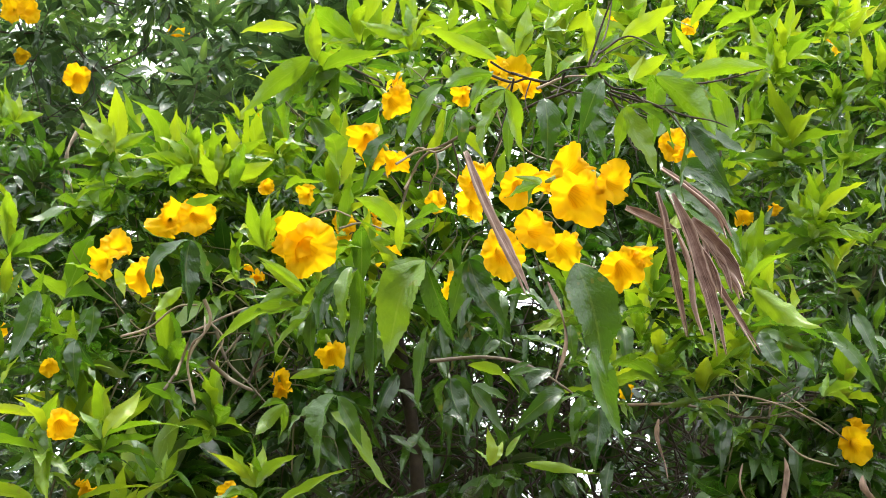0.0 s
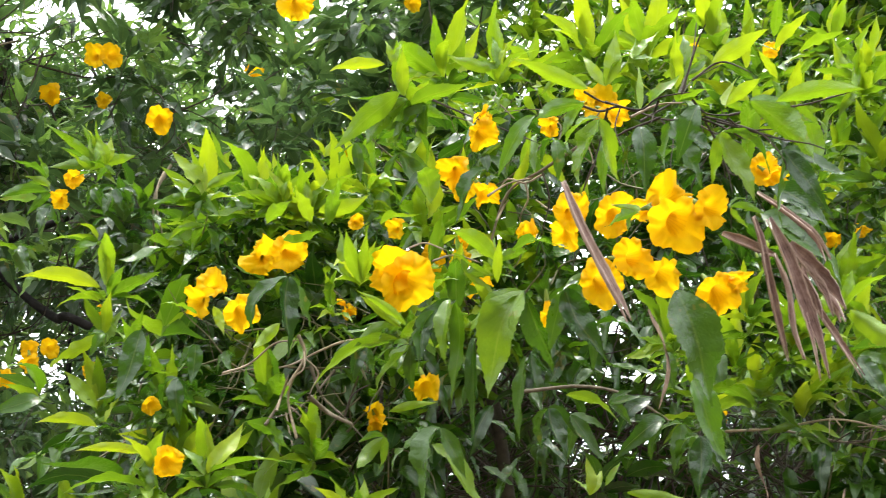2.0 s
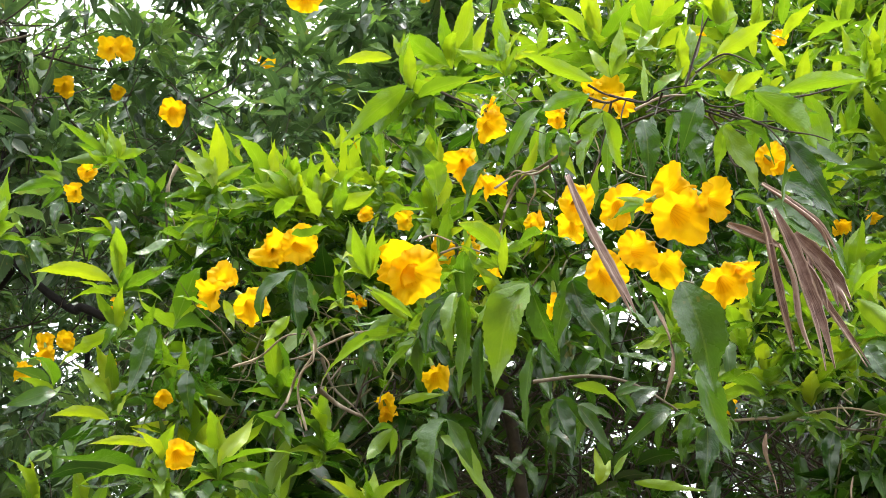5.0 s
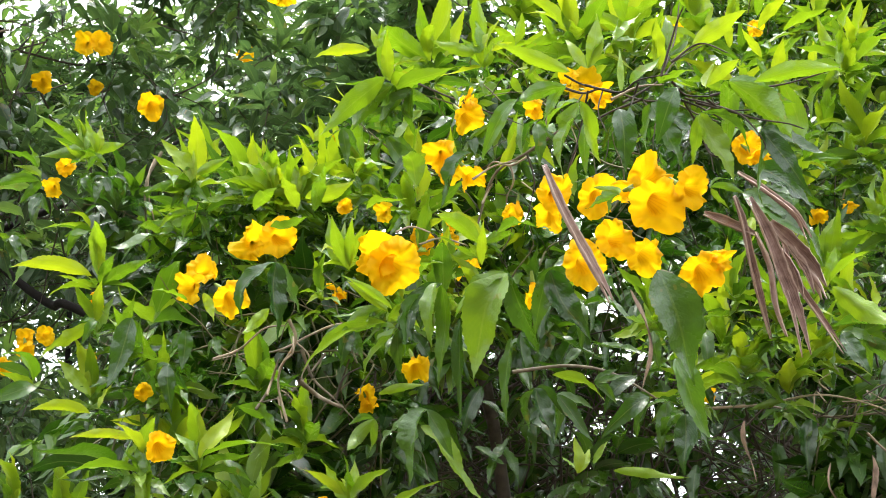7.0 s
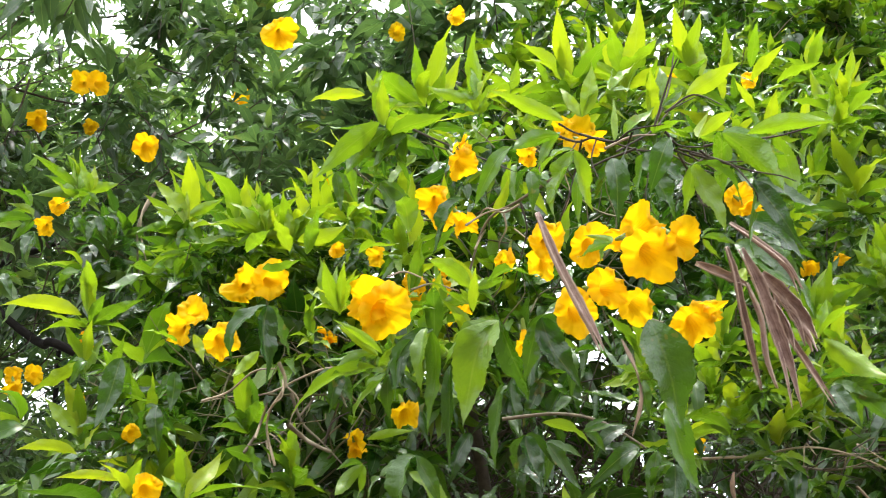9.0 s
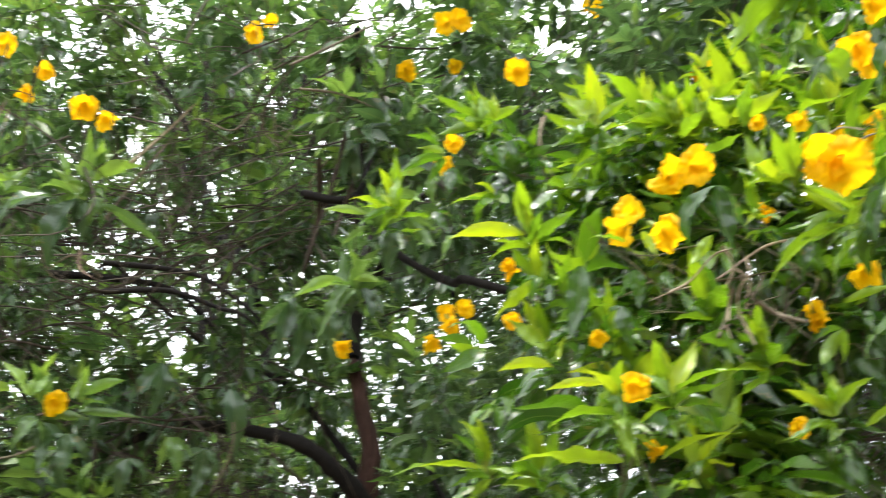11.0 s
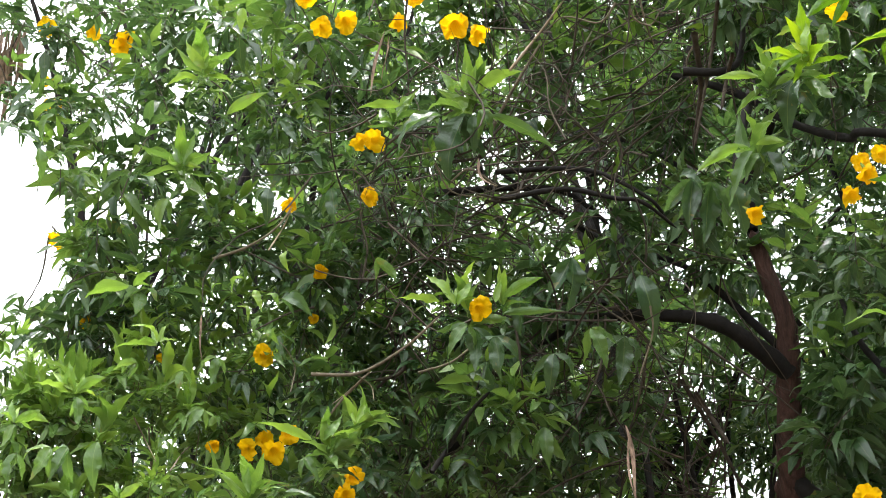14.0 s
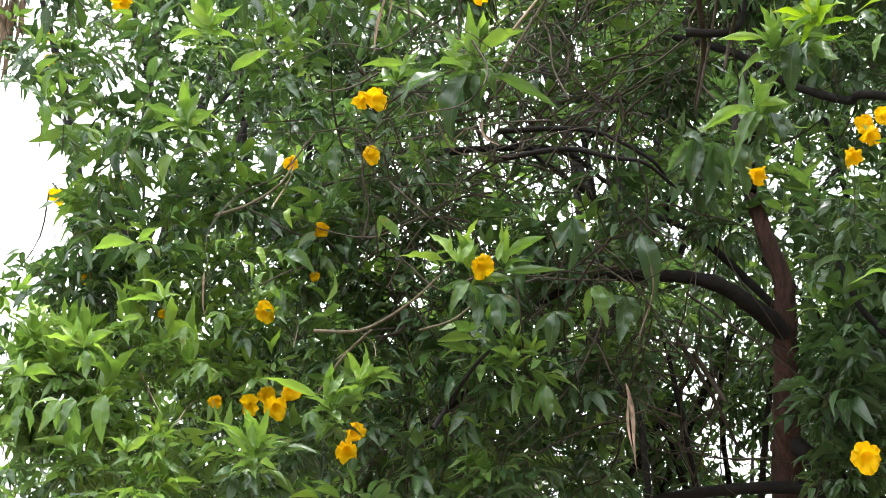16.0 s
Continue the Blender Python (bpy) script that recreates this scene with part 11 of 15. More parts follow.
rosette(shrub, (-0.472, 1.190, 2.182), (0.062, -0.822, 0.567), 0.080, 4, 0.5)
husk(shrub, ((0.187, 0.910, 2.328), (0.194, 0.927, 2.312), (0.201, 0.951, 2.286), (0.208, 0.974, 2.259), (0.215, 0.996, 2.232)), 0.0076, 20, 0.7)
husk(shrub, ((0.196, 0.894, 2.313), (0.210, 0.913, 2.288), (0.221, 0.933, 2.260), (0.232, 0.952, 2.233), (0.240, 0.973, 2.200)), 0.0124, -10, 0.5)
husk(shrub, ((0.205, 0.935, 2.306), (0.216, 0.954, 2.282), (0.220, 0.976, 2.255), (0.227, 0.993, 2.233)), 0.0081, 50, 0.9)
husk(shrub, ((0.214, 0.912, 2.300), (0.232, 0.924, 2.284), (0.247, 0.935, 2.268), (0.258, 0.947, 2.252)), 0.0140, -30, 1.0)
husk(shrub, ((0.190, 0.896, 2.344), (0.215, 0.906, 2.329), (0.239, 0.918, 2.312), (0.251, 0.932, 2.295)), 0.0065, 40, 1.2)
husk(shrub, ((0.229, 0.943, 2.304), (0.237, 0.964, 2.279), (0.256, 0.982, 2.251), (0.278, 1.000, 2.219)), 0.0067, 10, 0.6)
husk(shrub, ((0.160, 0.921, 2.320), (0.186, 0.929, 2.311), (0.207, 0.936, 2.304)), 0.0091, 0, 0.8)
husk(shrub, ((0.222, 0.938, 2.306), (0.241, 0.947, 2.288), (0.255, 0.961, 2.267), (0.259, 0.970, 2.255)), 0.0076, 60, 1.2)
husk(shrub, ((0.223, 0.934, 2.285), (0.231, 0.942, 2.273), (0.237, 0.951, 2.261), (0.240, 0.960, 2.249)), 0.0055, -60, 1.2)
husk(shrub, ((0.019, 0.805, 2.286), (0.030, 0.824, 2.262), (0.044, 0.842, 2.238), (0.060, 0.860, 2.211), (0.068, 0.870, 2.195)), 0.0084, 25, 0.8)
pod(shrub, (0.088, 0.900, 2.226), (0.093, 0.935, 2.153), 0.0056)
pod(shrub, (0.214, 1.166, 2.246), (0.218, 1.193, 2.193), 0.0056)
pod(shrub, (0.339, 1.207, 2.224), (0.340, 1.229, 2.179), 0.0066)
pod(shrub, (0.299, 1.218, 2.223), (0.303, 1.237, 2.183), 0.0051)
pod(shrub, (0.428, 1.239, 2.220), (0.441, 1.252, 2.183), 0.0076)
branch(shrub, ((0.044, 0.968, 2.525), (0.068, 0.966, 2.511), (0.087, 0.956, 2.506), (0.123, 0.948, 2.481), (0.148, 0.933, 2.463), (0.171, 0.926, 2.438), (0.209, 0.917, 2.408)), 0.0014, 0.0005, TWIG_DARK)
branch(shrub, ((0.148, 0.933, 2.463), (0.159, 0.932, 2.433), (0.175, 0.937, 2.409), (0.179, 0.945, 2.382)), 0.0008, 0.0004, TWIG_DARK)
branch(shrub, ((0.087, 0.956, 2.506), (0.080, 0.957, 2.477), (0.087, 0.959, 2.443), (0.081, 0.969, 2.416)), 0.0008, 0.0004, TWIG_DARK)
branch(shrub, ((0.123, 0.948, 2.481), (0.132, 0.944, 2.454), (0.127, 0.949, 2.419), (0.137, 0.954, 2.396)), 0.0008, 0.0004, TWIG_DARK)
branch(shrub, ((0.171, 0.926, 2.438), (0.195, 0.930, 2.458), (0.229, 0.939, 2.470), (0.259, 0.940, 2.489)), 0.0008, 0.0004, TWIG_DARK)
branch(shrub, ((0.068, 0.966, 2.511), (0.054, 0.983, 2.494), (0.059, 0.994, 2.466), (0.045, 1.016, 2.442)), 0.0008, 0.0004, TWIG_PALE)
branch(shrub, ((0.004, 1.078, 2.493), (0.021, 1.070, 2.471), (0.038, 1.058, 2.469), (0.055, 1.057, 2.454)), 0.0009, 0.0004, TWIG_PALE)
branch(shrub, ((0.106, 0.965, 2.495), (0.146, 0.978, 2.534), (0.172, 1.005, 2.588), (0.208, 1.012, 2.617)), 0.0012, 0.0004, TWIG_DARK)
branch(shrub, ((0.146, 0.978, 2.534), (0.174, 1.012, 2.624), (0.187, 1.016, 2.688)), 0.0015, 0.0006, TWIG_DARK)
branch(shrub, ((0.123, 0.947, 2.482), (0.075, 0.964, 2.469), (0.047, 0.997, 2.433), (0.037, 1.057, 2.389)), 0.0014, 0.0005, TWIG_DARK)
branch(shrub, ((0.056, 1.024, 2.523), (0.010, 1.059, 2.516), (-0.026, 1.089, 2.511), (-0.050, 1.130, 2.459)), 0.0021, 0.0012, TWIG_GREY)
branch(shrub, ((-0.015, 1.237, 2.357), (0.046, 1.234, 2.360), (0.092, 1.212, 2.334), (0.137, 1.207, 2.296)), 0.0021, 0.0012, TWIG_GREY)
branch(shrub, ((0.196, 1.294, 2.333), (0.256, 1.285, 2.330), (0.327, 1.281, 2.310), (0.390, 1.267, 2.303), (0.428, 1.269, 2.275)), 0.0016, 0.0009, TWIG_GREY)
branch(shrub, ((0.230, 1.255, 2.289), (0.271, 1.231, 2.316), (0.323, 1.210, 2.331), (0.361, 1.214, 2.306)), 0.0012, 0.0006, TWIG_DARK)
branch(shrub, ((-0.144, 1.103, 2.693), (-0.090, 1.096, 2.649), (-0.039, 1.084, 2.607), (0.011, 1.077, 2.571)), 0.0016, 0.0006, TWIG_DARK)
branch(shrub, ((-0.166, 1.239, 2.429), (-0.209, 1.234, 2.427), (-0.240, 1.236, 2.416), (-0.276, 1.239, 2.399), (-0.322, 1.250, 2.403), (-0.354, 1.247, 2.394)), 0.0019, 0.0006, TWIG_PALE)
branch(shrub, ((-0.256, 1.189, 2.407), (-0.250, 1.204, 2.387), (-0.271, 1.220, 2.355), (-0.267, 1.230, 2.320), (-0.258, 1.240, 2.285)), 0.0021, 0.0006, TWIG_PALE)
branch(shrub, ((-0.247, 1.226, 2.391), (-0.235, 1.246, 2.364), (-0.209, 1.244, 2.335), (-0.184, 1.252, 2.308)), 0.0022, 0.0006, TWIG_GREY)
branch(shrub, ((-0.300, 1.236, 2.395), (-0.290, 1.255, 2.369), (-0.265, 1.249, 2.349), (-0.246, 1.254, 2.326)), 0.0016, 0.0005, TWIG_PALE)
branch(shrub, ((-0.224, 1.250, 2.399), (-0.245, 1.244, 2.363), (-0.267, 1.241, 2.341), (-0.293, 1.240, 2.333)), 0.0016, 0.0005, TWIG_GREY)
branch(shrub, ((-0.250, 1.204, 2.387), (-0.236, 1.216, 2.374), (-0.245, 1.227, 2.352), (-0.233, 1.244, 2.328)), 0.0012, 0.0005, TWIG_PALE)
branch(shrub, ((-0.209, 1.244, 2.335), (-0.200, 1.233, 2.356), (-0.180, 1.229, 2.367)), 0.0015, 0.0006, TWIG_DARK)
branch(shrub, ((-0.498, 1.376, 2.812), (-0.503, 1.374, 2.780), (-0.502, 1.385, 2.752), (-0.493, 1.403, 2.717)), 0.0020, 0.0008, TWIG_PALE)
branch(shrub, ((0.010, 1.031, 2.487), (-0.007, 1.036, 2.481), (-0.025, 1.041, 2.491), (-0.037, 1.058, 2.485)), 0.0014, 0.0006, TWIG_PALE)
branch(shrub, ((-0.007, 1.036, 2.481), (-0.005, 1.047, 2.468), (-0.013, 1.066, 2.461), (-0.011, 1.088, 2.449)), 0.0012, 0.0004, TWIG_PALE)
branch(shrub, ((0.010, 1.014, 2.476), (0.016, 1.032, 2.455), (0.009, 1.050, 2.433), (0.001, 1.075, 2.417)), 0.0011, 0.0004, TWIG_DARK)
branch(shrub, ((0.276, 1.222, 2.425), (0.330, 1.190, 2.360), (0.390, 1.177, 2.351)), 0.0012, 0.0006, TWIG_DARK)
branch(shrub, ((0.271, 1.010, 2.372), (0.236, 0.994, 2.321), (0.201, 0.971, 2.311)), 0.0008, 0.0005, TWIG_DARK)
branch(shrub, ((-0.488, 1.370, 2.819), (-0.505, 1.376, 2.774), (-0.504, 1.385, 2.731), (-0.497, 1.399, 2.683)), 0.0024, 0.0012, TWIG_GREY)
rosette(shrub, (0.341, 1.210, 2.454), (0.006, -0.824, 0.566), 0.085, 4, -0.2)
rosette(shrub, (0.510, 1.200, 2.811), (0.006, -0.824, 0.566), 0.085, 4, -0.3)
rosette(shrub, (0.419, 1.188, 2.771), (0.006, -0.824, 0.566), 0.085, 4, -0.3)
rosette(shrub, (0.449, 1.266, 2.576), (0.006, -0.824, 0.566), 0.085, 4, -0.2)
rosette(shrub, (0.436, 1.259, 2.331), (0.006, -0.824, 0.566), 0.085, 4, 0.5)
rosette(shrub, (0.318, 1.175, 2.787), (0.006, -0.824, 0.566), 0.085, 4, -0.3)

rosette(shrub, (0.222, 1.272, 2.410), (-0.20, -0.78, 0.57), 0.088, 4, 0.2)
rosette(shrub, (0.256, 1.142, 2.352), (-0.02, -0.76, 0.57), 0.073, 4, 0.1)
rosette(shrub, (0.228, 1.180, 2.317), (0.24, -0.80, 0.57), 0.083, 4, 0.4)
rosette(shrub, (0.160, 1.281, 2.411), (-0.10, -0.72, 0.57), 0.076, 4, 0.1)
rosette(shrub, (0.307, 1.189, 2.340), (0.23, -0.62, 0.57), 0.076, 4, -0.1)
rosette(shrub, (0.339, 1.158, 2.360), (-0.35, -0.89, 0.57), 0.085, 4, -0.0)
rosette(shrub, (0.183, 1.262, 2.358), (-0.11, -0.62, 0.57), 0.087, 4, -0.1)
rosette(shrub, (0.265, 1.164, 2.283), (0.36, -0.72, 0.57), 0.078, 4, 0.3)
rosette(shrub, (0.329, 1.279, 2.311), (-0.01, -0.76, 0.57), 0.072, 4, 0.1)
rosette(shrub, (0.214, 1.114, 2.363), (0.10, -0.72, 0.57), 0.073, 4, 0.2)
rosette(shrub, (0.130, 1.125, 2.352), (-0.32, -0.71, 0.57), 0.079, 4, 0.3)

branch(shrub, ((0.121, 0.809, 2.379), (0.136, 0.787, 2.416), (0.141, 0.765, 2.416)), 0.0011, 0.0005, TWIG_DARK)
branch(shrub, ((0.130, 0.801, 2.387), (0.155, 0.797, 2.403), (0.178, 0.791, 2.383)), 0.0011, 0.0005, TWIG_DARK)
branch(shrub, ((0.058, 0.816, 2.380), (0.087, 0.828, 2.381), (0.102, 0.810, 2.377), (0.129, 0.799, 2.372)), 0.0011, 0.0005, TWIG_DARK)
branch(shrub, ((0.041, 0.810, 2.387), (0.054, 0.823, 2.389), (0.067, 0.815, 2.375)), 0.0011, 0.0005, TWIG_DARK)
branch(shrub, ((0.140, 0.821, 2.364), (0.164, 0.832, 2.365), (0.185, 0.825, 2.345), (0.200, 0.831, 2.323), (0.205, 0.850, 2.326)), 0.0011, 0.0005, TWIG_DARK)
branch(shrub, ((0.102, 0.814, 2.377), (0.100, 0.829, 2.379), (0.095, 0.825, 2.362)), 0.0011, 0.0005, TWIG_DARK)
branch(shrub, ((0.137, 0.822, 2.363), (0.155, 0.834, 2.364), (0.172, 0.829, 2.343)), 0.0011, 0.0005, TWIG_DARK)
branch(shrub, ((0.149, 0.823, 2.360), (0.181, 0.835, 2.358), (0.201, 0.826, 2.340), (0.220, 0.820, 2.329), (0.237, 0.834, 2.334)), 0.0011, 0.0005, TWIG_DARK)
branch(shrub, ((0.060, 0.819, 2.376), (0.054, 0.847, 2.364), (0.046, 0.852, 2.336)), 0.0011, 0.0005, TWIG_DARK)
branch(shrub, ((0.140, 0.824, 2.361), (0.153, 0.846, 2.352), (0.158, 0.848, 2.326), (0.171, 0.843, 2.315)), 0.0011, 0.0005, TWIG_DARK)
branch(shrub, ((0.130, 0.812, 2.375), (0.143, 0.828, 2.374), (0.162, 0.816, 2.360)), 0.0011, 0.0005, TWIG_DARK)
branch(shrub, ((0.158, 0.821, 2.361), (0.174, 0.834, 2.360), (0.194, 0.821, 2.347)), 0.0011, 0.0005, TWIG_DARK)
branch(shrub, ((0.187, 0.942, 2.477), (0.221, 0.943, 2.485), (0.254, 0.926, 2.472), (0.302, 0.903, 2.468)), 0.0013, 0.0007, TWIG_DARK)
branch(shrub, ((0.080, 0.831, 2.376), (0.104, 0.832, 2.390), (0.124, 0.819, 2.379)), 0.0013, 0.0007, TWIG_PALE)
branch(shrub, ((-0.045, 0.997, 2.433), (-0.024, 0.999, 2.450), (0.001, 0.985, 2.444)), 0.0013, 0.0007, TWIG_PALE)
branch(shrub, ((-0.037, 1.013, 2.415), (-0.030, 1.014, 2.432), (-0.025, 0.998, 2.428)), 0.0013, 0.0007, TWIG_PALE)
branch(shrub, ((-0.294, 1.032, 2.260), (-0.272, 1.042, 2.276), (-0.246, 1.024, 2.286), (-0.224, 1.020, 2.286)), 0.0013, 0.0007, TWIG_PALE)
branch(shrub, ((-0.225, 1.059, 2.205), (-0.234, 1.051, 2.239), (-0.227, 1.028, 2.249), (-0.216, 1.018, 2.254), (-0.218, 1.023, 2.277)), 0.0013, 0.0007, TWIG_PALE)
branch(shrub, ((-0.246, 1.060, 2.235), (-0.243, 1.063, 2.255), (-0.235, 1.044, 2.260)), 0.0013, 0.0007, TWIG_PALE)
branch(shrub, ((-0.127, 1.063, 2.423), (-0.111, 1.071, 2.435), (-0.090, 1.064, 2.420)), 0.0013, 0.0007, TWIG_PALE)
branch(shrub, ((-0.104, 1.073, 2.413), (-0.082, 1.080, 2.425), (-0.053, 1.075, 2.410)), 0.0013, 0.0007, TWIG_PALE)
branch(shrub, ((-0.218, 1.067, 2.254), (-0.205, 1.086, 2.250), (-0.192, 1.078, 2.237), (-0.176, 1.077, 2.228)), 0.0025, 0.0016, TWIG_GREY)
branch(shrub, ((-0.260, 1.082, 2.233), (-0.249, 1.083, 2.258), (-0.237, 1.058, 2.274)), 0.0016, 0.0010, TWIG_GREY)
branch(shrub, ((0.186, 1.189, 2.275), (0.238, 1.192, 2.278), (0.290, 1.166, 2.272), (0.341, 1.156, 2.250), (0.385, 1.173, 2.230)), 0.0013, 0.0007, TWIG_PALE)
branch(shrub, ((0.337, 1.197, 2.244), (0.360, 1.212, 2.228), (0.388, 1.196, 2.208)), 0.0013, 0.0007, TWIG_PALE)
branch(shrub, ((0.326, 1.146, 2.257), (0.350, 1.146, 2.269), (0.331, 1.147, 2.246)), 0.0008, 0.0004, TWIG_DARK)
branch(shrub, ((0.314, 1.169, 2.249), (0.304, 1.183, 2.255), (0.339, 1.167, 2.234)), 0.0008, 0.0004, TWIG_DARK)
branch(shrub, ((0.328, 1.182, 2.268), (0.332, 1.196, 2.265), (0.362, 1.171, 2.263)), 0.0008, 0.0004, TWIG_PALE)
branch(shrub, ((0.339, 1.190, 2.281), (0.347, 1.201, 2.282), (0.346, 1.190, 2.271)), 0.0008, 0.0004, TWIG_DARK)
branch(shrub, ((0.292, 1.154, 2.256), (0.285, 1.160, 2.272), (0.279, 1.159, 2.247)), 0.0008, 0.0004, TWIG_PALE)
branch(shrub, ((0.310, 1.157, 2.243), (0.315, 1.162, 2.257), (0.315, 1.149, 2.249)), 0.0008, 0.0004, TWIG_DARK)
branch(shrub, ((0.333, 1.144, 2.256), (0.335, 1.153, 2.266), (0.361, 1.144, 2.236)), 0.0008, 0.0004, TWIG_PALE)
branch(shrub, ((0.299, 1.156, 2.251), (0.285, 1.174, 2.251), (0.292, 1.151, 2.258)), 0.0008, 0.0004, TWIG_DARK)
branch(shrub, ((0.330, 1.182, 2.277), (0.321, 1.200, 2.275), (0.364, 1.175, 2.266)), 0.0008, 0.0004, TWIG_DARK)
branch(shrub, ((0.333, 1.148, 2.243), (0.352, 1.159, 2.239), (0.337, 1.143, 2.244)), 0.0008, 0.0004, TWIG_DARK)
branch(shrub, ((0.293, 1.140, 2.261), (0.287, 1.147, 2.276), (0.295, 1.128, 2.274)), 0.0008, 0.0004, TWIG_PALE)
branch(shrub, ((0.325, 1.186, 2.258), (0.335, 1.188, 2.274), (0.319, 1.182, 2.262)), 0.0008, 0.0004, TWIG_DARK)
branch(shrub, ((0.323, 1.159, 2.259), (0.314, 1.171, 2.266), (0.357, 1.148, 2.253)), 0.0008, 0.0004, TWIG_PALE)
branch(shrub, ((0.309, 1.200, 2.286), (0.305, 1.216, 2.285), (0.301, 1.189, 2.302)), 0.0008, 0.0004, TWIG_DARK)
flower(shrub, (-0.240, 1.295, 2.752), (-0.35, -0.7, -0.55), 0.024)
flower(shrub, (-0.195, 1.157, 2.535), (0.04, -0.7, -0.55), 0.018)
flower(shrub, (-0.152, 1.166, 2.531), (-0.47, -0.7, -0.55), 0.022)
flower(shrub, (-0.207, 1.172, 2.172), (0.03, -0.7, -0.55), 0.020)
flower(shrub, (-0.382, 1.115, 2.278), (0.48, -0.7, -0.55), 0.018)

rosette(shrub, (-0.203, 1.116, 2.454), (-0.46, -0.66, 0.57), 0.050, 3, -0.0)
rosette(shrub, (-0.107, 1.099, 2.428), (0.48, -0.78, 0.57), 0.069, 3, 0.0)
rosette(shrub, (-0.178, 1.114, 2.429), (0.38, -0.89, 0.57), 0.065, 3, -0.0)
rosette(shrub, (-0.080, 1.096, 2.401), (0.10, -0.75, 0.57), 0.070, 3, 0.0)
rosette(shrub, (-0.043, 1.060, 2.351), (0.23, -0.63, 0.57), 0.061, 3, 0.1)
rosette(shrub, (-0.118, 1.046, 2.328), (0.12, -0.67, 0.57), 0.053, 3, -0.0)
rosette(shrub, (-0.013, 1.041, 2.378), (-0.35, -0.67, 0.57), 0.059, 3, 0.1)
rosette(shrub, (-0.206, 1.096, 2.378), (0.09, -0.75, 0.57), 0.060, 3, -0.2)

# ---- single leaves, pods and twigs of the tree ----
leaf(tree, 'y', (-1.439, 1.536, 3.096), (-1.451, 1.506, 3.138), 0.0149, -2, 9, (0.30, -1.03, 0.30))
leaf(tree, 'y', (-1.442, 1.540, 3.100), (-1.443, 1.538, 3.146), 0.0108, 18, 5, (-0.08, -0.88, 0.74))
leaf(tree, 'y', (-1.442, 1.540, 3.100), (-1.477, 1.521, 3.110), 0.0105, 3, 0, (0.11, -0.82, 0.55))
leaf(tree, 'y', (-1.423, 1.547, 3.098), (-1.413, 1.541, 3.147), 0.0135, 16, 0, (0.77, -0.66, 0.30))
leaf(tree, 'y', (-1.426, 1.550, 3.102), (-1.406, 1.561, 3.117), 0.0073, -21, 5, (0.86, -0.91, 0.54))
leaf(tree, 'y', (-1.426, 1.550, 3.102), (-1.453, 1.553, 3.143), 0.0082, 11, 8, (0.41, -0.64, 0.21))
leaf(tree, 'y', (-1.415, 1.556, 3.094), (-1.391, 1.541, 3.146), 0.0163, -11, 0, (0.35, -1.00, 0.30))
leaf(tree, 'y', (-1.395, 1.551, 3.082), (-1.303, 1.569, 3.102), 0.0277, -12, 7, (-0.31, 0.39, 0.90))
leaf(tree, 'm', (-1.389, 1.548, 3.040), (-1.387, 1.588, 2.990), 0.0200, -11, 6, (0.70, -0.72, 0.20))
leaf(tree, 'm', (-1.392, 1.552, 3.044), (-1.420, 1.583, 3.004), 0.0146, 16, 5, (0.57, -0.76, 0.07))
leaf(tree, 'm', (-1.392, 1.552, 3.044), (-1.373, 1.589, 3.023), 0.0124, -8, 3, (0.29, -0.26, 0.33))
leaf(tree, 'm', (-1.377, 1.565, 3.032), (-1.288, 1.653, 2.963), 0.0220, -13, 1, (-0.31, 0.39, 0.90))
leaf(tree, 'o', (-1.424, 1.550, 3.044), (-1.485, 1.585, 2.923), 0.0464, -13, 6, (0.48, -0.90, 0.20))
leaf(tree, 'o', (-1.427, 1.553, 3.048), (-1.531, 1.578, 2.993), 0.0316, -13, 9, (0.50, -0.63, 0.60))
leaf(tree, 'o', (-1.427, 1.553, 3.048), (-1.443, 1.651, 2.995), 0.0284, -21, 3, (0.05, -0.51, 0.28))
leaf(tree, 'o', (-1.449, 1.511, 3.032), (-1.527, 1.483, 2.942), 0.0396, -7, 5, (0.59, -0.80, 0.25))
leaf(tree, 'o', (-1.452, 1.514, 3.036), (-1.545, 1.484, 3.014), 0.0283, 8, 1, (0.95, -0.54, 0.19))
leaf(tree, 'o', (-1.452, 1.514, 3.036), (-1.502, 1.569, 2.972), 0.0257, 13, 4, (0.81, -0.55, 0.73))
leaf(tree, 'y', (-1.501, 1.455, 3.046), (-1.554, 1.393, 3.024), 0.0180, -7, 2, (-0.31, 0.39, 0.90))
leaf(tree, 'y', (-1.502, 1.456, 3.044), (-1.480, 1.467, 3.073), 0.0104, -21, 3, (0.51, -0.87, 0.30))
leaf(tree, 'y', (-1.505, 1.460, 3.048), (-1.488, 1.476, 3.056), 0.0065, 0, 9, (0.45, -1.07, 0.20))
leaf(tree, 'y', (-1.505, 1.460, 3.048), (-1.495, 1.454, 3.069), 0.0069, 12, 4, (0.89, -0.83, 0.60))
leaf(tree, 'm', (-1.425, 1.541, 3.053), (-1.479, 1.495, 3.031), 0.0229, 21, 8, (-0.31, 0.39, 0.90))
leaf(tree, 'm', (-1.427, 1.545, 3.056), (-1.458, 1.511, 3.059), 0.0131, -4, 7, (-0.55, 0.35, 0.85))
leaf(tree, 'm', (-1.427, 1.545, 3.056), (-1.476, 1.549, 3.012), 0.0170, 4, 6, (-0.72, 0.52, 0.80))
leaf(tree, 'o', (-1.426, 1.578, 3.062), (-1.442, 1.608, 2.988), 0.0267, -3, 9, (0.49, -0.89, 0.20))
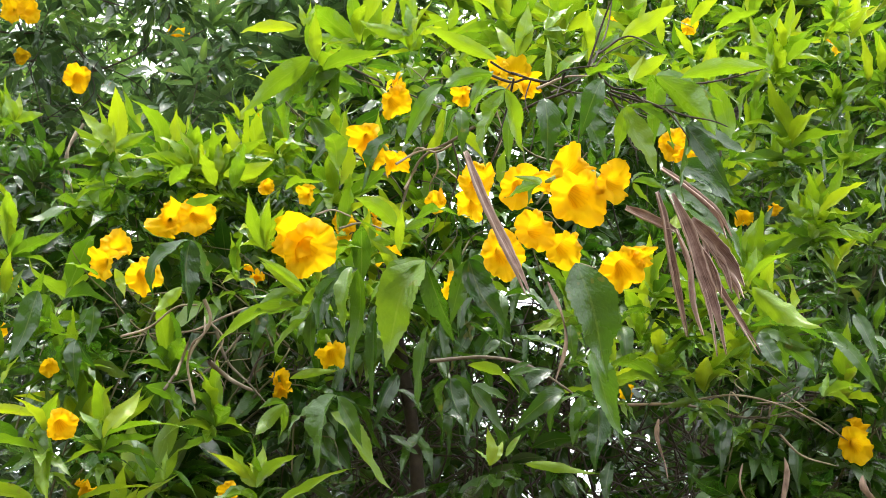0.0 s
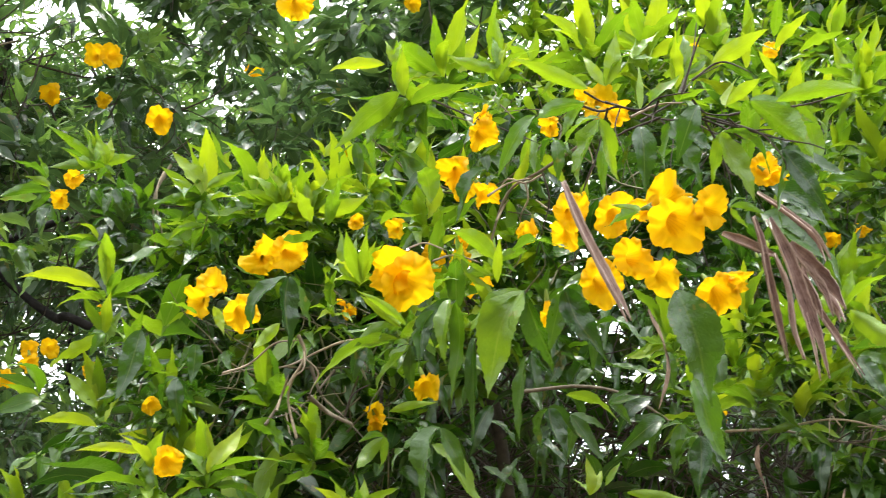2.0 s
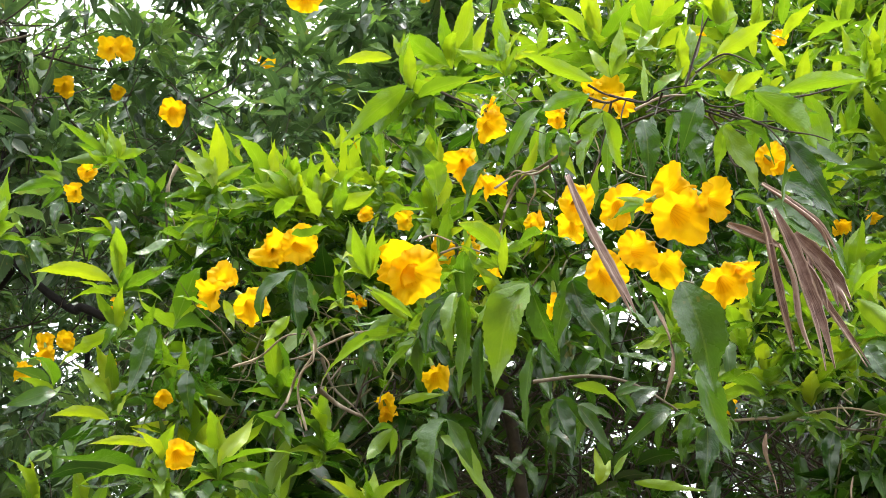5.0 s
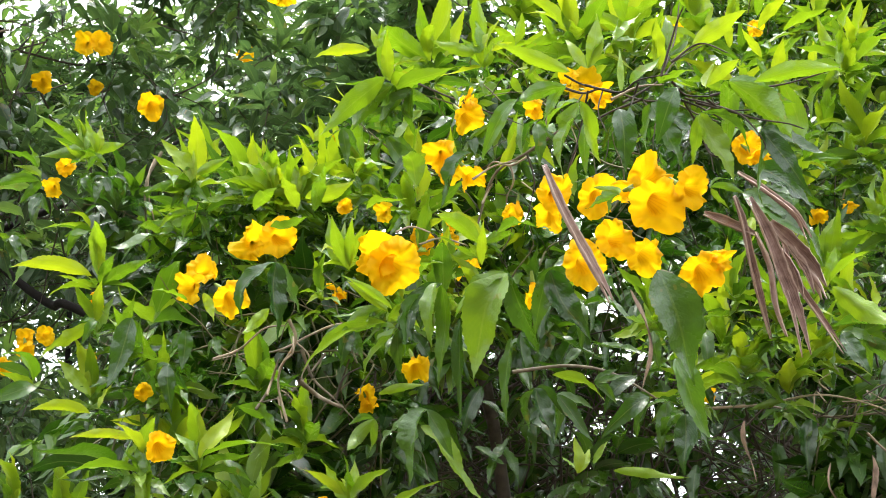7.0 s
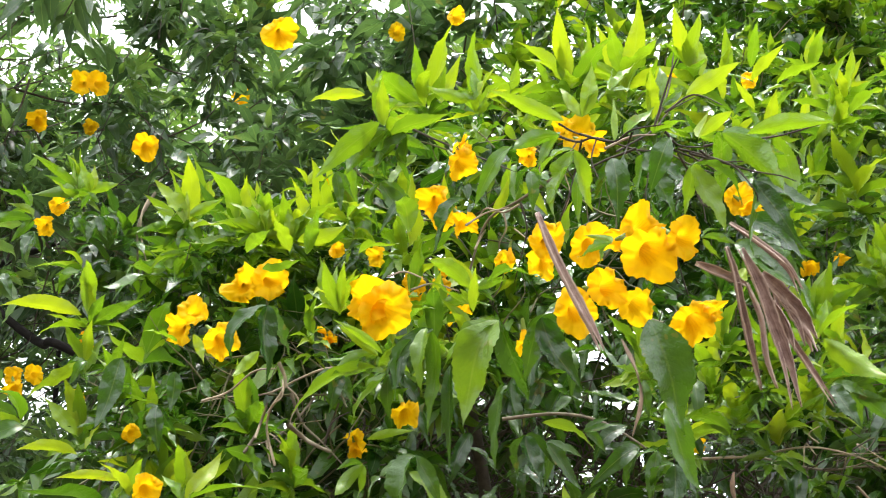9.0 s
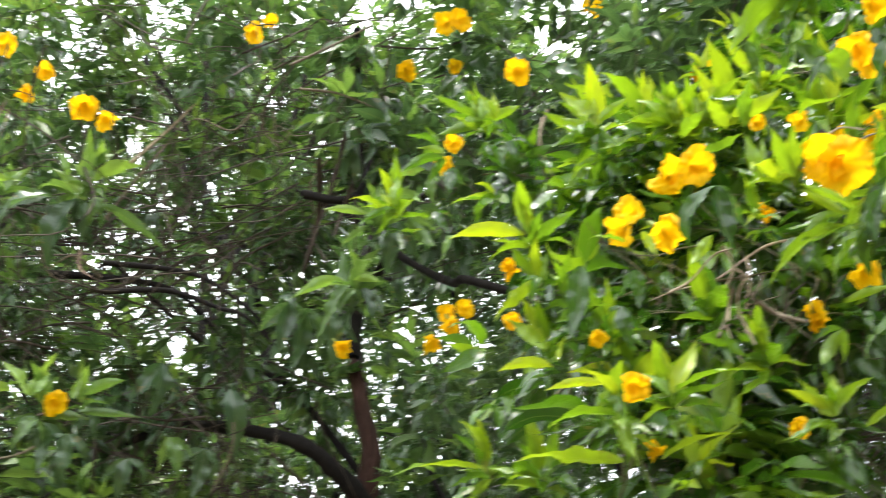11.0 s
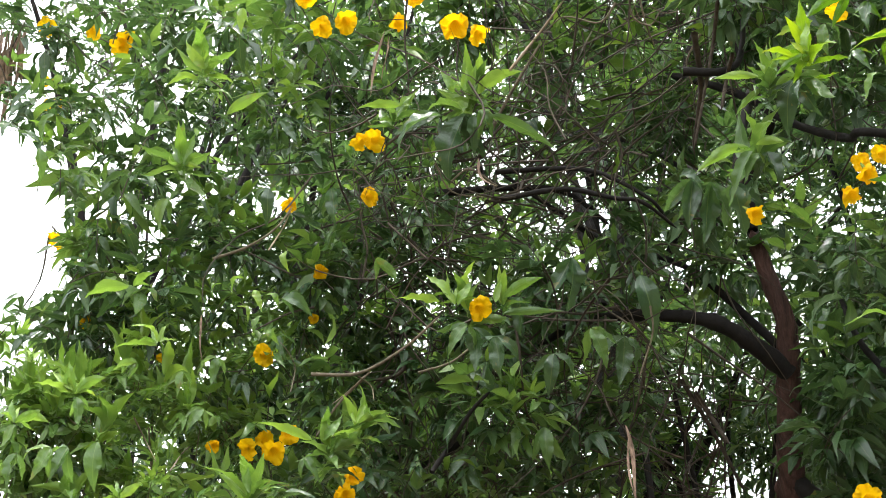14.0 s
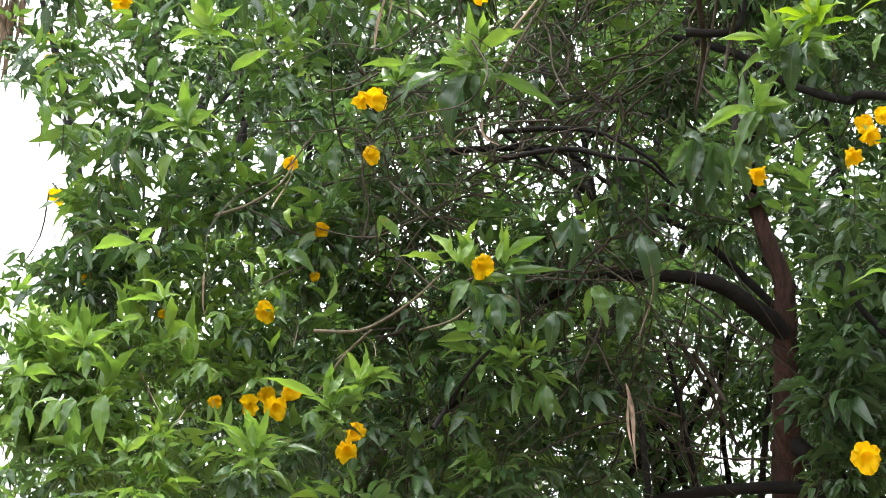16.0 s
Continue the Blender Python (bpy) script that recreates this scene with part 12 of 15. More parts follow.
leaf(tree, 'o', (-1.429, 1.582, 3.066), (-1.474, 1.577, 3.026), 0.0168, -15, 8, (0.55, -0.96, 0.67))
leaf(tree, 'o', (-1.429, 1.582, 3.066), (-1.428, 1.642, 3.054), 0.0145, -3, 2, (0.12, -1.01, 0.62))
leaf(tree, 'y', (-0.837, 1.566, 2.874), (-0.822, 1.555, 2.928), 0.0161, -11, 9, (0.91, -0.56, 0.30))
leaf(tree, 'y', (-0.844, 1.566, 2.871), (-0.854, 1.561, 2.901), 0.0081, -20, 3, (0.62, -0.79, 0.30))
leaf(tree, 'y', (-0.853, 1.564, 2.869), (-0.909, 1.514, 2.859), 0.0132, -2, 8, (-0.31, 0.39, 0.90))
leaf(tree, 'y', (-0.832, 1.569, 2.873), (-0.815, 1.578, 2.905), 0.0079, 10, 0, (0.69, -0.73, 0.30))
leaf(tree, 'y', (-0.835, 1.583, 2.854), (-0.792, 1.572, 2.850), 0.0120, 11, 5, (-0.31, 0.39, 0.90))
leaf(tree, 'm', (-0.855, 1.575, 2.854), (-0.900, 1.565, 2.813), 0.0114, -8, 7, (-0.31, 0.39, 0.90))
leaf(tree, 'o', (-0.814, 1.605, 2.870), (-0.849, 1.645, 2.792), 0.0324, -17, 9, (0.42, -0.94, 0.20))
leaf(tree, 'o', (-0.816, 1.609, 2.873), (-0.874, 1.635, 2.844), 0.0197, 17, 8, (0.20, -1.20, 0.30))
leaf(tree, 'o', (-0.816, 1.609, 2.873), (-0.794, 1.661, 2.820), 0.0223, -21, 3, (0.40, -0.80, 0.04))
leaf(tree, 'm', (-0.799, 1.606, 2.875), (-0.758, 1.628, 2.824), 0.0214, 14, 8, (-0.31, 0.39, 0.90))
leaf(tree, 'm', (-0.801, 1.610, 2.878), (-0.803, 1.650, 2.840), 0.0145, -3, 7, (-0.10, 0.57, 1.29))
leaf(tree, 'm', (-0.801, 1.610, 2.878), (-0.763, 1.637, 2.863), 0.0144, 0, 5, (-0.46, 0.25, 0.90))
leaf(tree, 'm', (-0.736, 1.565, 2.918), (-0.745, 1.588, 2.870), 0.0175, -21, 1, (0.52, -0.86, 0.20))
leaf(tree, 'm', (-0.737, 1.569, 2.922), (-0.763, 1.594, 2.898), 0.0112, 3, 4, (0.85, -0.82, 0.08))
leaf(tree, 'm', (-0.737, 1.569, 2.922), (-0.730, 1.602, 2.889), 0.0127, 21, 2, (0.93, -0.54, 0.45))
leaf(tree, 'y', (-0.749, 1.555, 2.924), (-0.807, 1.525, 2.897), 0.0167, -8, 7, (-0.31, 0.39, 0.90))
leaf(tree, 'm', (-0.824, 1.589, 2.917), (-0.772, 1.606, 2.895), 0.0191, 5, 5, (-0.31, 0.39, 0.90))
leaf(tree, 'm', (-0.826, 1.594, 2.920), (-0.820, 1.640, 2.904), 0.0118, 17, 3, (-0.43, 0.38, 0.90))
leaf(tree, 'm', (-0.826, 1.594, 2.920), (-0.791, 1.606, 2.944), 0.0134, 16, 5, (-0.34, 0.65, 0.77))
leaf(tree, 'y', (-0.888, 1.574, 2.753), (-0.968, 1.539, 2.717), 0.0189, 1, 8, (-0.31, 0.39, 0.90))
leaf(tree, 'y', (-0.878, 1.576, 2.755), (-0.832, 1.580, 2.742), 0.0129, -15, 5, (-0.31, 0.39, 0.90))
leaf(tree, 'm', (-0.885, 1.578, 2.748), (-0.941, 1.589, 2.671), 0.0241, -5, 3, (0.37, -0.98, 0.20))
leaf(tree, 'm', (-0.882, 1.592, 2.749), (-0.914, 1.595, 2.705), 0.0170, 15, 0, (0.52, -0.87, 0.20))
leaf(tree, 'm', (-0.884, 1.597, 2.753), (-0.926, 1.608, 2.743), 0.0114, 14, 9, (0.39, -0.68, 0.22))
leaf(tree, 'm', (-0.884, 1.597, 2.753), (-0.897, 1.643, 2.739), 0.0100, -12, 3, (0.87, -0.76, 0.55))
leaf(tree, 'o', (-0.876, 1.612, 2.761), (-0.877, 1.635, 2.696), 0.0227, 12, 6, (0.74, -0.69, 0.20))
leaf(tree, 'o', (-0.878, 1.617, 2.765), (-0.919, 1.642, 2.737), 0.0150, -11, 1, (0.66, -0.69, 0.33))
leaf(tree, 'o', (-0.878, 1.617, 2.765), (-0.854, 1.652, 2.724), 0.0170, -16, 3, (0.98, -0.28, 0.52))
leaf(tree, 'o', (-1.015, 1.631, 2.778), (-1.045, 1.660, 2.699), 0.0298, 14, 0, (0.81, -0.64, 0.20))
leaf(tree, 'o', (-1.017, 1.636, 2.781), (-1.093, 1.667, 2.759), 0.0212, 4, 6, (0.64, -0.46, 0.08))
leaf(tree, 'o', (-1.017, 1.636, 2.781), (-1.019, 1.708, 2.753), 0.0185, 16, 1, (0.87, -0.24, 0.50))
leaf(tree, 'o', (-0.991, 1.647, 2.771), (-1.030, 1.675, 2.674), 0.0362, 18, 4, (0.65, -0.76, 0.20))
leaf(tree, 'o', (-0.994, 1.652, 2.774), (-1.078, 1.680, 2.743), 0.0249, -8, 0, (0.46, -0.81, 0.61))
leaf(tree, 'o', (-0.994, 1.652, 2.774), (-0.988, 1.706, 2.723), 0.0207, -15, 9, (0.40, -0.49, 0.32))
leaf(tree, 'o', (-1.035, 1.620, 2.780), (-1.002, 1.635, 2.747), 0.0156, 6, 8, (0.66, -0.75, 0.25))
leaf(tree, 'o', (-1.037, 1.624, 2.783), (-1.055, 1.672, 2.775), 0.0095, 11, 3, (0.69, -1.04, 0.11))
leaf(tree, 'o', (-1.037, 1.624, 2.783), (-1.012, 1.653, 2.795), 0.0109, 8, 8, (0.77, -0.29, 0.09))
leaf(tree, 'o', (-0.963, 1.666, 2.763), (-0.965, 1.708, 2.676), 0.0327, -6, 9, (0.57, -0.82, 0.20))
leaf(tree, 'o', (-0.965, 1.670, 2.767), (-1.020, 1.729, 2.721), 0.0230, -5, 9, (0.47, -0.53, 0.57))
leaf(tree, 'o', (-0.965, 1.670, 2.767), (-0.930, 1.717, 2.727), 0.0205, 12, 0, (0.44, -0.83, 0.58))
leaf(tree, 'y', (-1.433, 1.542, 2.641), (-1.410, 1.552, 2.689), 0.0150, -13, 9, (0.37, -0.98, 0.30))
leaf(tree, 'y', (-1.437, 1.546, 2.644), (-1.411, 1.571, 2.659), 0.0099, 20, 6, (0.53, -0.56, 0.52))
leaf(tree, 'y', (-1.437, 1.546, 2.644), (-1.446, 1.554, 2.686), 0.0089, -18, 6, (0.36, -0.79, 0.31))
leaf(tree, 'y', (-1.437, 1.539, 2.641), (-1.462, 1.527, 2.679), 0.0119, 0, 3, (0.87, -0.59, 0.30))
leaf(tree, 'y', (-1.440, 1.543, 2.644), (-1.455, 1.553, 2.684), 0.0080, 3, 9, (1.26, -0.11, 0.66))
leaf(tree, 'y', (-1.440, 1.543, 2.644), (-1.484, 1.546, 2.663), 0.0086, 3, 9, (0.66, -0.23, 0.77))
leaf(tree, 'y', (-1.456, 1.522, 2.645), (-1.511, 1.464, 2.644), 0.0184, -5, 7, (-0.31, 0.39, 0.90))
leaf(tree, 'y', (-1.441, 1.528, 2.653), (-1.477, 1.503, 2.700), 0.0169, 1, 3, (0.58, -0.81, 0.30))
leaf(tree, 'y', (-1.444, 1.532, 2.656), (-1.456, 1.538, 2.714), 0.0126, 14, 4, (0.08, -0.79, 0.67))
leaf(tree, 'y', (-1.444, 1.532, 2.656), (-1.495, 1.530, 2.671), 0.0106, -20, 3, (0.79, -0.45, 0.67))
leaf(tree, 'y', (-1.381, 1.578, 2.644), (-1.374, 1.588, 2.693), 0.0123, 5, 0, (0.80, -0.64, 0.30))
leaf(tree, 'y', (-1.368, 1.584, 2.648), (-1.284, 1.586, 2.664), 0.0184, 4, 5, (-0.31, 0.39, 0.90))
leaf(tree, 'm', (-1.375, 1.593, 2.627), (-1.273, 1.630, 2.614), 0.0138, 12, 1, (-0.31, 0.39, 0.90))
leaf(tree, 'm', (-1.420, 1.550, 2.601), (-1.455, 1.543, 2.547), 0.0200, -12, 1, (0.45, -0.92, 0.20))
leaf(tree, 'm', (-1.423, 1.555, 2.604), (-1.486, 1.567, 2.606), 0.0126, -12, 1, (-0.02, -0.87, 0.19))
leaf(tree, 'm', (-1.423, 1.555, 2.604), (-1.447, 1.601, 2.564), 0.0151, 13, 7, (0.62, -0.85, 0.51))
leaf(tree, 'o', (-1.425, 1.571, 2.606), (-1.434, 1.593, 2.525), 0.0279, -19, 4, (0.56, -0.83, 0.20))
leaf(tree, 'o', (-1.428, 1.575, 2.609), (-1.496, 1.604, 2.565), 0.0211, -13, 5, (1.02, -1.11, 0.57))
leaf(tree, 'o', (-1.428, 1.575, 2.609), (-1.440, 1.651, 2.568), 0.0208, 5, 2, (0.76, -0.93, 0.36))
leaf(tree, 'o', (-1.398, 1.599, 2.593), (-1.404, 1.629, 2.519), 0.0267, 5, 3, (0.69, -0.73, 0.20))
leaf(tree, 'o', (-1.401, 1.604, 2.596), (-1.440, 1.610, 2.560), 0.0145, -13, 8, (0.39, -0.63, 0.33))
leaf(tree, 'o', (-1.401, 1.604, 2.596), (-1.387, 1.653, 2.560), 0.0171, -5, 5, (1.17, -0.26, 0.15))
leaf(tree, 'o', (-1.368, 1.635, 2.676), (-1.375, 1.658, 2.597), 0.0270, -12, 0, (0.39, -0.96, 0.20))
leaf(tree, 'o', (-1.371, 1.640, 2.679), (-1.438, 1.667, 2.651), 0.0182, 18, 3, (0.77, -0.47, 0.48))
leaf(tree, 'o', (-1.371, 1.640, 2.679), (-1.353, 1.681, 2.640), 0.0165, 21, 4, (0.85, -0.90, 0.66))
leaf(tree, 'm', (-1.282, 1.724, 2.624), (-1.275, 1.760, 2.554), 0.0248, -6, 9, (0.86, -0.60, 0.20))
leaf(tree, 'm', (-1.284, 1.728, 2.627), (-1.329, 1.769, 2.586), 0.0164, -20, 4, (0.74, -0.87, 0.47))
leaf(tree, 'm', (-1.284, 1.728, 2.627), (-1.267, 1.792, 2.612), 0.0156, -10, 1, (0.53, -0.40, 0.09))
leaf(tree, 'o', (-1.296, 1.694, 2.758), (-1.328, 1.726, 2.655), 0.0374, 21, 9, (0.59, -0.81, 0.20))
leaf(tree, 'o', (-1.299, 1.699, 2.761), (-1.361, 1.706, 2.684), 0.0273, 4, 3, (0.85, -0.50, 0.42))
leaf(tree, 'o', (-1.299, 1.699, 2.761), (-1.294, 1.779, 2.702), 0.0264, 11, 4, (0.76, -0.54, 0.32))
leaf(tree, 'm', (-1.419, 1.777, 2.493), (-1.427, 1.800, 2.419), 0.0246, 4, 1, (0.44, -0.93, 0.20))
leaf(tree, 'm', (-1.422, 1.782, 2.496), (-1.456, 1.787, 2.440), 0.0170, 11, 8, (0.47, -0.98, 0.11))
leaf(tree, 'm', (-1.422, 1.782, 2.496), (-1.425, 1.852, 2.455), 0.0185, -4, 8, (0.14, -0.76, 0.13))
leaf(tree, 'o', (-1.245, 1.846, 2.775), (-1.252, 1.901, 2.660), 0.0400, -9, 1, (0.35, -0.99, 0.20))
leaf(tree, 'o', (-1.280, 1.837, 2.654), (-1.310, 1.856, 2.568), 0.0308, -5, 4, (0.85, -0.60, 0.20))
leaf(tree, 'o', (-1.282, 1.842, 2.656), (-1.357, 1.858, 2.622), 0.0217, -15, 6, (1.00, -0.61, 0.49))
leaf(tree, 'o', (-1.282, 1.842, 2.656), (-1.287, 1.880, 2.600), 0.0187, 12, 7, (1.32, -0.81, 0.48))
leaf(tree, 'o', (-1.372, 1.743, 2.610), (-1.399, 1.759, 2.536), 0.0269, 9, 1, (0.44, -0.92, 0.20))
leaf(tree, 'o', (-1.375, 1.747, 2.613), (-1.436, 1.765, 2.590), 0.0164, 15, 3, (0.74, -0.45, 0.11))
leaf(tree, 'o', (-1.375, 1.747, 2.613), (-1.363, 1.795, 2.567), 0.0185, 8, 2, (0.69, -0.46, 0.35))
leaf(tree, 'y', (-1.604, 1.411, 2.390), (-1.582, 1.427, 2.435), 0.0148, -6, 9, (0.42, -0.94, 0.30))
leaf(tree, 'y', (-1.608, 1.415, 2.393), (-1.587, 1.445, 2.406), 0.0102, -6, 6, (0.36, -0.65, 0.57))
leaf(tree, 'y', (-1.608, 1.415, 2.393), (-1.616, 1.427, 2.434), 0.0093, 18, 4, (0.31, -0.70, 0.22))
leaf(tree, 'y', (-1.557, 1.438, 2.417), (-1.555, 1.455, 2.463), 0.0115, -14, 0, (0.74, -0.69, 0.30))
leaf(tree, 'y', (-1.561, 1.442, 2.420), (-1.538, 1.463, 2.431), 0.0087, 4, 4, (1.00, -0.74, 0.23))
leaf(tree, 'y', (-1.561, 1.442, 2.420), (-1.579, 1.453, 2.457), 0.0078, 15, 5, (0.31, -0.85, 0.67))
leaf(tree, 'y', (-1.557, 1.438, 2.417), (-1.499, 1.443, 2.426), 0.0153, -1, 1, (-0.31, 0.39, 0.90))
leaf(tree, 'y', (-1.594, 1.427, 2.379), (-1.543, 1.430, 2.401), 0.0153, 16, 1, (-0.31, 0.39, 0.90))
leaf(tree, 'm', (-1.558, 1.440, 2.413), (-1.483, 1.464, 2.397), 0.0211, 4, 2, (-0.31, 0.39, 0.90))
leaf(tree, 'y', (-1.618, 1.398, 2.390), (-1.653, 1.306, 2.397), 0.0167, -16, 2, (-0.31, 0.39, 0.90))
leaf(tree, 'm', (-1.632, 1.399, 2.364), (-1.614, 1.419, 2.321), 0.0156, -4, 6, (0.53, -0.86, 0.20))
leaf(tree, 'm', (-1.636, 1.403, 2.367), (-1.649, 1.411, 2.334), 0.0093, 17, 8, (0.22, -0.44, 0.43))
leaf(tree, 'm', (-1.636, 1.403, 2.367), (-1.620, 1.436, 2.354), 0.0101, 19, 0, (0.88, -0.73, 0.10))
leaf(tree, 'm', (-1.595, 1.428, 2.374), (-1.540, 1.449, 2.372), 0.0173, -10, 5, (-0.31, 0.39, 0.90))
leaf(tree, 'm', (-1.599, 1.433, 2.377), (-1.593, 1.484, 2.368), 0.0119, 1, 3, (-0.67, 0.49, 1.01))
leaf(tree, 'm', (-1.599, 1.433, 2.377), (-1.576, 1.450, 2.411), 0.0132, -17, 9, (-0.35, 0.69, 1.18))
leaf(tree, 'y', (-1.643, 1.289, 2.269), (-1.663, 1.211, 2.293), 0.0168, 2, 2, (-0.31, 0.39, 0.90))
leaf(tree, 'y', (-1.636, 1.294, 2.271), (-1.603, 1.304, 2.289), 0.0115, -17, 7, (-0.31, 0.39, 0.90))
leaf(tree, 'y', (-1.640, 1.298, 2.273), (-1.643, 1.345, 2.289), 0.0086, 2, 6, (-0.52, 0.50, 0.79))
leaf(tree, 'y', (-1.640, 1.298, 2.273), (-1.660, 1.320, 2.313), 0.0080, -19, 1, (-0.40, 0.67, 1.08))
leaf(tree, 'y', (-1.639, 1.291, 2.273), (-1.641, 1.285, 2.315), 0.0123, 1, 0, (0.45, -0.92, 0.30))
leaf(tree, 'y', (-1.765, 1.185, 2.873), (-1.753, 1.192, 2.943), 0.0180, -19, 0, (0.49, -0.88, 0.30))
leaf(tree, 'y', (-1.766, 1.184, 2.873), (-1.784, 1.165, 2.917), 0.0129, 13, 3, (0.45, -0.91, 0.30))
leaf(tree, 'y', (-1.770, 1.187, 2.876), (-1.789, 1.192, 2.926), 0.0091, -16, 7, (0.84, -0.86, 0.52))
leaf(tree, 'y', (-1.770, 1.187, 2.876), (-1.798, 1.168, 2.886), 0.0089, -18, 0, (0.74, -0.66, 0.55))
leaf(tree, 'y', (-1.763, 1.186, 2.873), (-1.719, 1.192, 2.879), 0.0118, -11, 5, (-0.31, 0.39, 0.90))
leaf(tree, 'y', (-1.767, 1.189, 2.877), (-1.756, 1.221, 2.882), 0.0085, 11, 5, (-0.01, 0.64, 1.10))
leaf(tree, 'y', (-1.767, 1.189, 2.877), (-1.764, 1.198, 2.904), 0.0064, 2, 9, (-0.36, 0.88, 1.36))
leaf(tree, 'y', (-1.678, 1.132, 3.011), (-1.692, 1.096, 3.061), 0.0173, -3, 1, (0.35, -1.00, 0.30))
leaf(tree, 'y', (-1.676, 1.134, 3.012), (-1.640, 1.145, 3.016), 0.0106, 2, 5, (-0.31, 0.39, 0.90))
leaf(tree, 'y', (-1.680, 1.137, 3.015), (-1.676, 1.166, 3.021), 0.0066, -5, 0, (-0.75, 0.39, 1.20))
leaf(tree, 'y', (-1.680, 1.137, 3.015), (-1.665, 1.145, 3.030), 0.0063, -14, 1, (-0.58, 0.88, 0.90))
leaf(tree, 'y', (-1.678, 1.134, 3.010), (-1.658, 1.137, 3.042), 0.0109, 7, 1, (0.61, -0.79, 0.30))
leaf(tree, 'y', (-1.682, 1.137, 3.014), (-1.689, 1.169, 3.046), 0.0060, 15, 3, (0.71, -0.96, 0.55))
leaf(tree, 'y', (-1.682, 1.137, 3.014), (-1.699, 1.138, 3.052), 0.0071, -3, 9, (0.83, -1.02, 0.32))
leaf(tree, 'y', (-1.691, 1.136, 2.995), (-1.721, 1.088, 2.966), 0.0144, 9, 8, (-0.31, 0.39, 0.90))
leaf(tree, 'y', (-1.681, 1.197, 2.953), (-1.597, 1.215, 2.974), 0.0183, -16, 7, (-0.31, 0.39, 0.90))
leaf(tree, 'y', (-1.532, 1.077, 3.034), (-1.547, 1.094, 2.995), 0.0135, -12, 4, (-0.76, 0.55, 0.40))
leaf(tree, 'y', (-1.535, 1.080, 3.038), (-1.575, 1.096, 3.022), 0.0100, -18, 7, (-1.17, 0.82, 0.23))
leaf(tree, 'y', (-1.535, 1.080, 3.038), (-1.540, 1.103, 3.020), 0.0074, -3, 6, (-0.39, 0.85, 0.32))
leaf(tree, 'm', (-1.764, 1.289, 2.446), (-1.782, 1.272, 2.400), 0.0160, 1, 1, (0.66, -0.76, 0.20))
leaf(tree, 'm', (-1.768, 1.292, 2.448), (-1.805, 1.283, 2.436), 0.0104, -2, 1, (0.87, -0.91, 0.11))
leaf(tree, 'm', (-1.768, 1.292, 2.448), (-1.783, 1.313, 2.421), 0.0092, -5, 8, (1.08, -0.42, 0.05))
leaf(tree, 'm', (-1.548, 1.456, 2.732), (-1.522, 1.481, 2.686), 0.0168, 16, 5, (-0.31, 0.39, 0.90))
leaf(tree, 'm', (-1.551, 1.460, 2.735), (-1.573, 1.485, 2.708), 0.0101, -3, 1, (-0.36, 0.25, 0.71))
leaf(tree, 'm', (-1.551, 1.460, 2.735), (-1.549, 1.510, 2.738), 0.0100, -10, 3, (-0.40, 0.11, 1.23))
leaf(tree, 'o', (-1.720, 1.405, 2.689), (-1.683, 1.449, 2.655), 0.0218, -9, 8, (0.50, -0.88, 0.25))
leaf(tree, 'o', (-1.724, 1.409, 2.692), (-1.736, 1.456, 2.672), 0.0123, -14, 5, (0.03, -0.46, 0.62))
leaf(tree, 'o', (-1.724, 1.409, 2.692), (-1.712, 1.457, 2.710), 0.0127, -7, 6, (0.69, -1.15, 0.52))
leaf(tree, 'm', (-1.772, 1.243, 2.497), (-1.779, 1.243, 2.453), 0.0135, -10, 3, (0.81, -0.64, 0.20))
leaf(tree, 'm', (-1.776, 1.247, 2.500), (-1.813, 1.244, 2.482), 0.0103, 15, 3, (1.02, -0.72, 0.31))
leaf(tree, 'm', (-1.776, 1.247, 2.500), (-1.797, 1.284, 2.485), 0.0089, 15, 2, (0.70, -0.42, 0.06))
leaf(tree, 'm', (-1.728, 1.275, 2.522), (-1.736, 1.275, 2.473), 0.0150, -17, 4, (0.82, -0.62, 0.20))
leaf(tree, 'm', (-1.732, 1.278, 2.525), (-1.776, 1.278, 2.507), 0.0113, -6, 6, (0.78, -0.18, 0.42))
leaf(tree, 'm', (-1.732, 1.278, 2.525), (-1.733, 1.302, 2.500), 0.0089, 2, 3, (0.98, -0.92, 0.25))
leaf(tree, 'o', (-1.742, 1.426, 2.631), (-1.731, 1.448, 2.581), 0.0180, -21, 0, (0.37, -0.98, 0.20))
leaf(tree, 'o', (-1.746, 1.430, 2.634), (-1.791, 1.467, 2.615), 0.0118, 10, 5, (0.47, -1.04, 0.30))
leaf(tree, 'o', (-1.746, 1.430, 2.634), (-1.749, 1.479, 2.635), 0.0104, -11, 9, (0.15, -0.75, 0.64))
leaf(tree, 'o', (-1.677, 1.322, 3.013), (-1.659, 1.353, 2.971), 0.0174, -1, 4, (0.74, -0.69, 0.20))
leaf(tree, 'o', (-1.680, 1.326, 3.016), (-1.709, 1.349, 2.993), 0.0109, 0, 9, (0.41, -0.63, 0.34))
leaf(tree, 'o', (-1.680, 1.326, 3.016), (-1.673, 1.365, 3.022), 0.0101, -3, 1, (1.14, -0.70, 0.13))
leaf(tree, 'o', (-1.653, 1.442, 2.916), (-1.661, 1.471, 2.847), 0.0246, -13, 3, (0.65, -0.76, 0.20))
leaf(tree, 'o', (-1.656, 1.446, 2.919), (-1.689, 1.456, 2.873), 0.0155, -11, 3, (0.17, -0.31, 0.54))
leaf(tree, 'o', (-1.656, 1.446, 2.919), (-1.664, 1.505, 2.910), 0.0135, 14, 9, (1.09, -0.93, 0.17))
leaf(tree, 'o', (-1.737, 1.364, 2.909), (-1.757, 1.385, 2.841), 0.0244, 18, 1, (0.34, -1.00, 0.20))
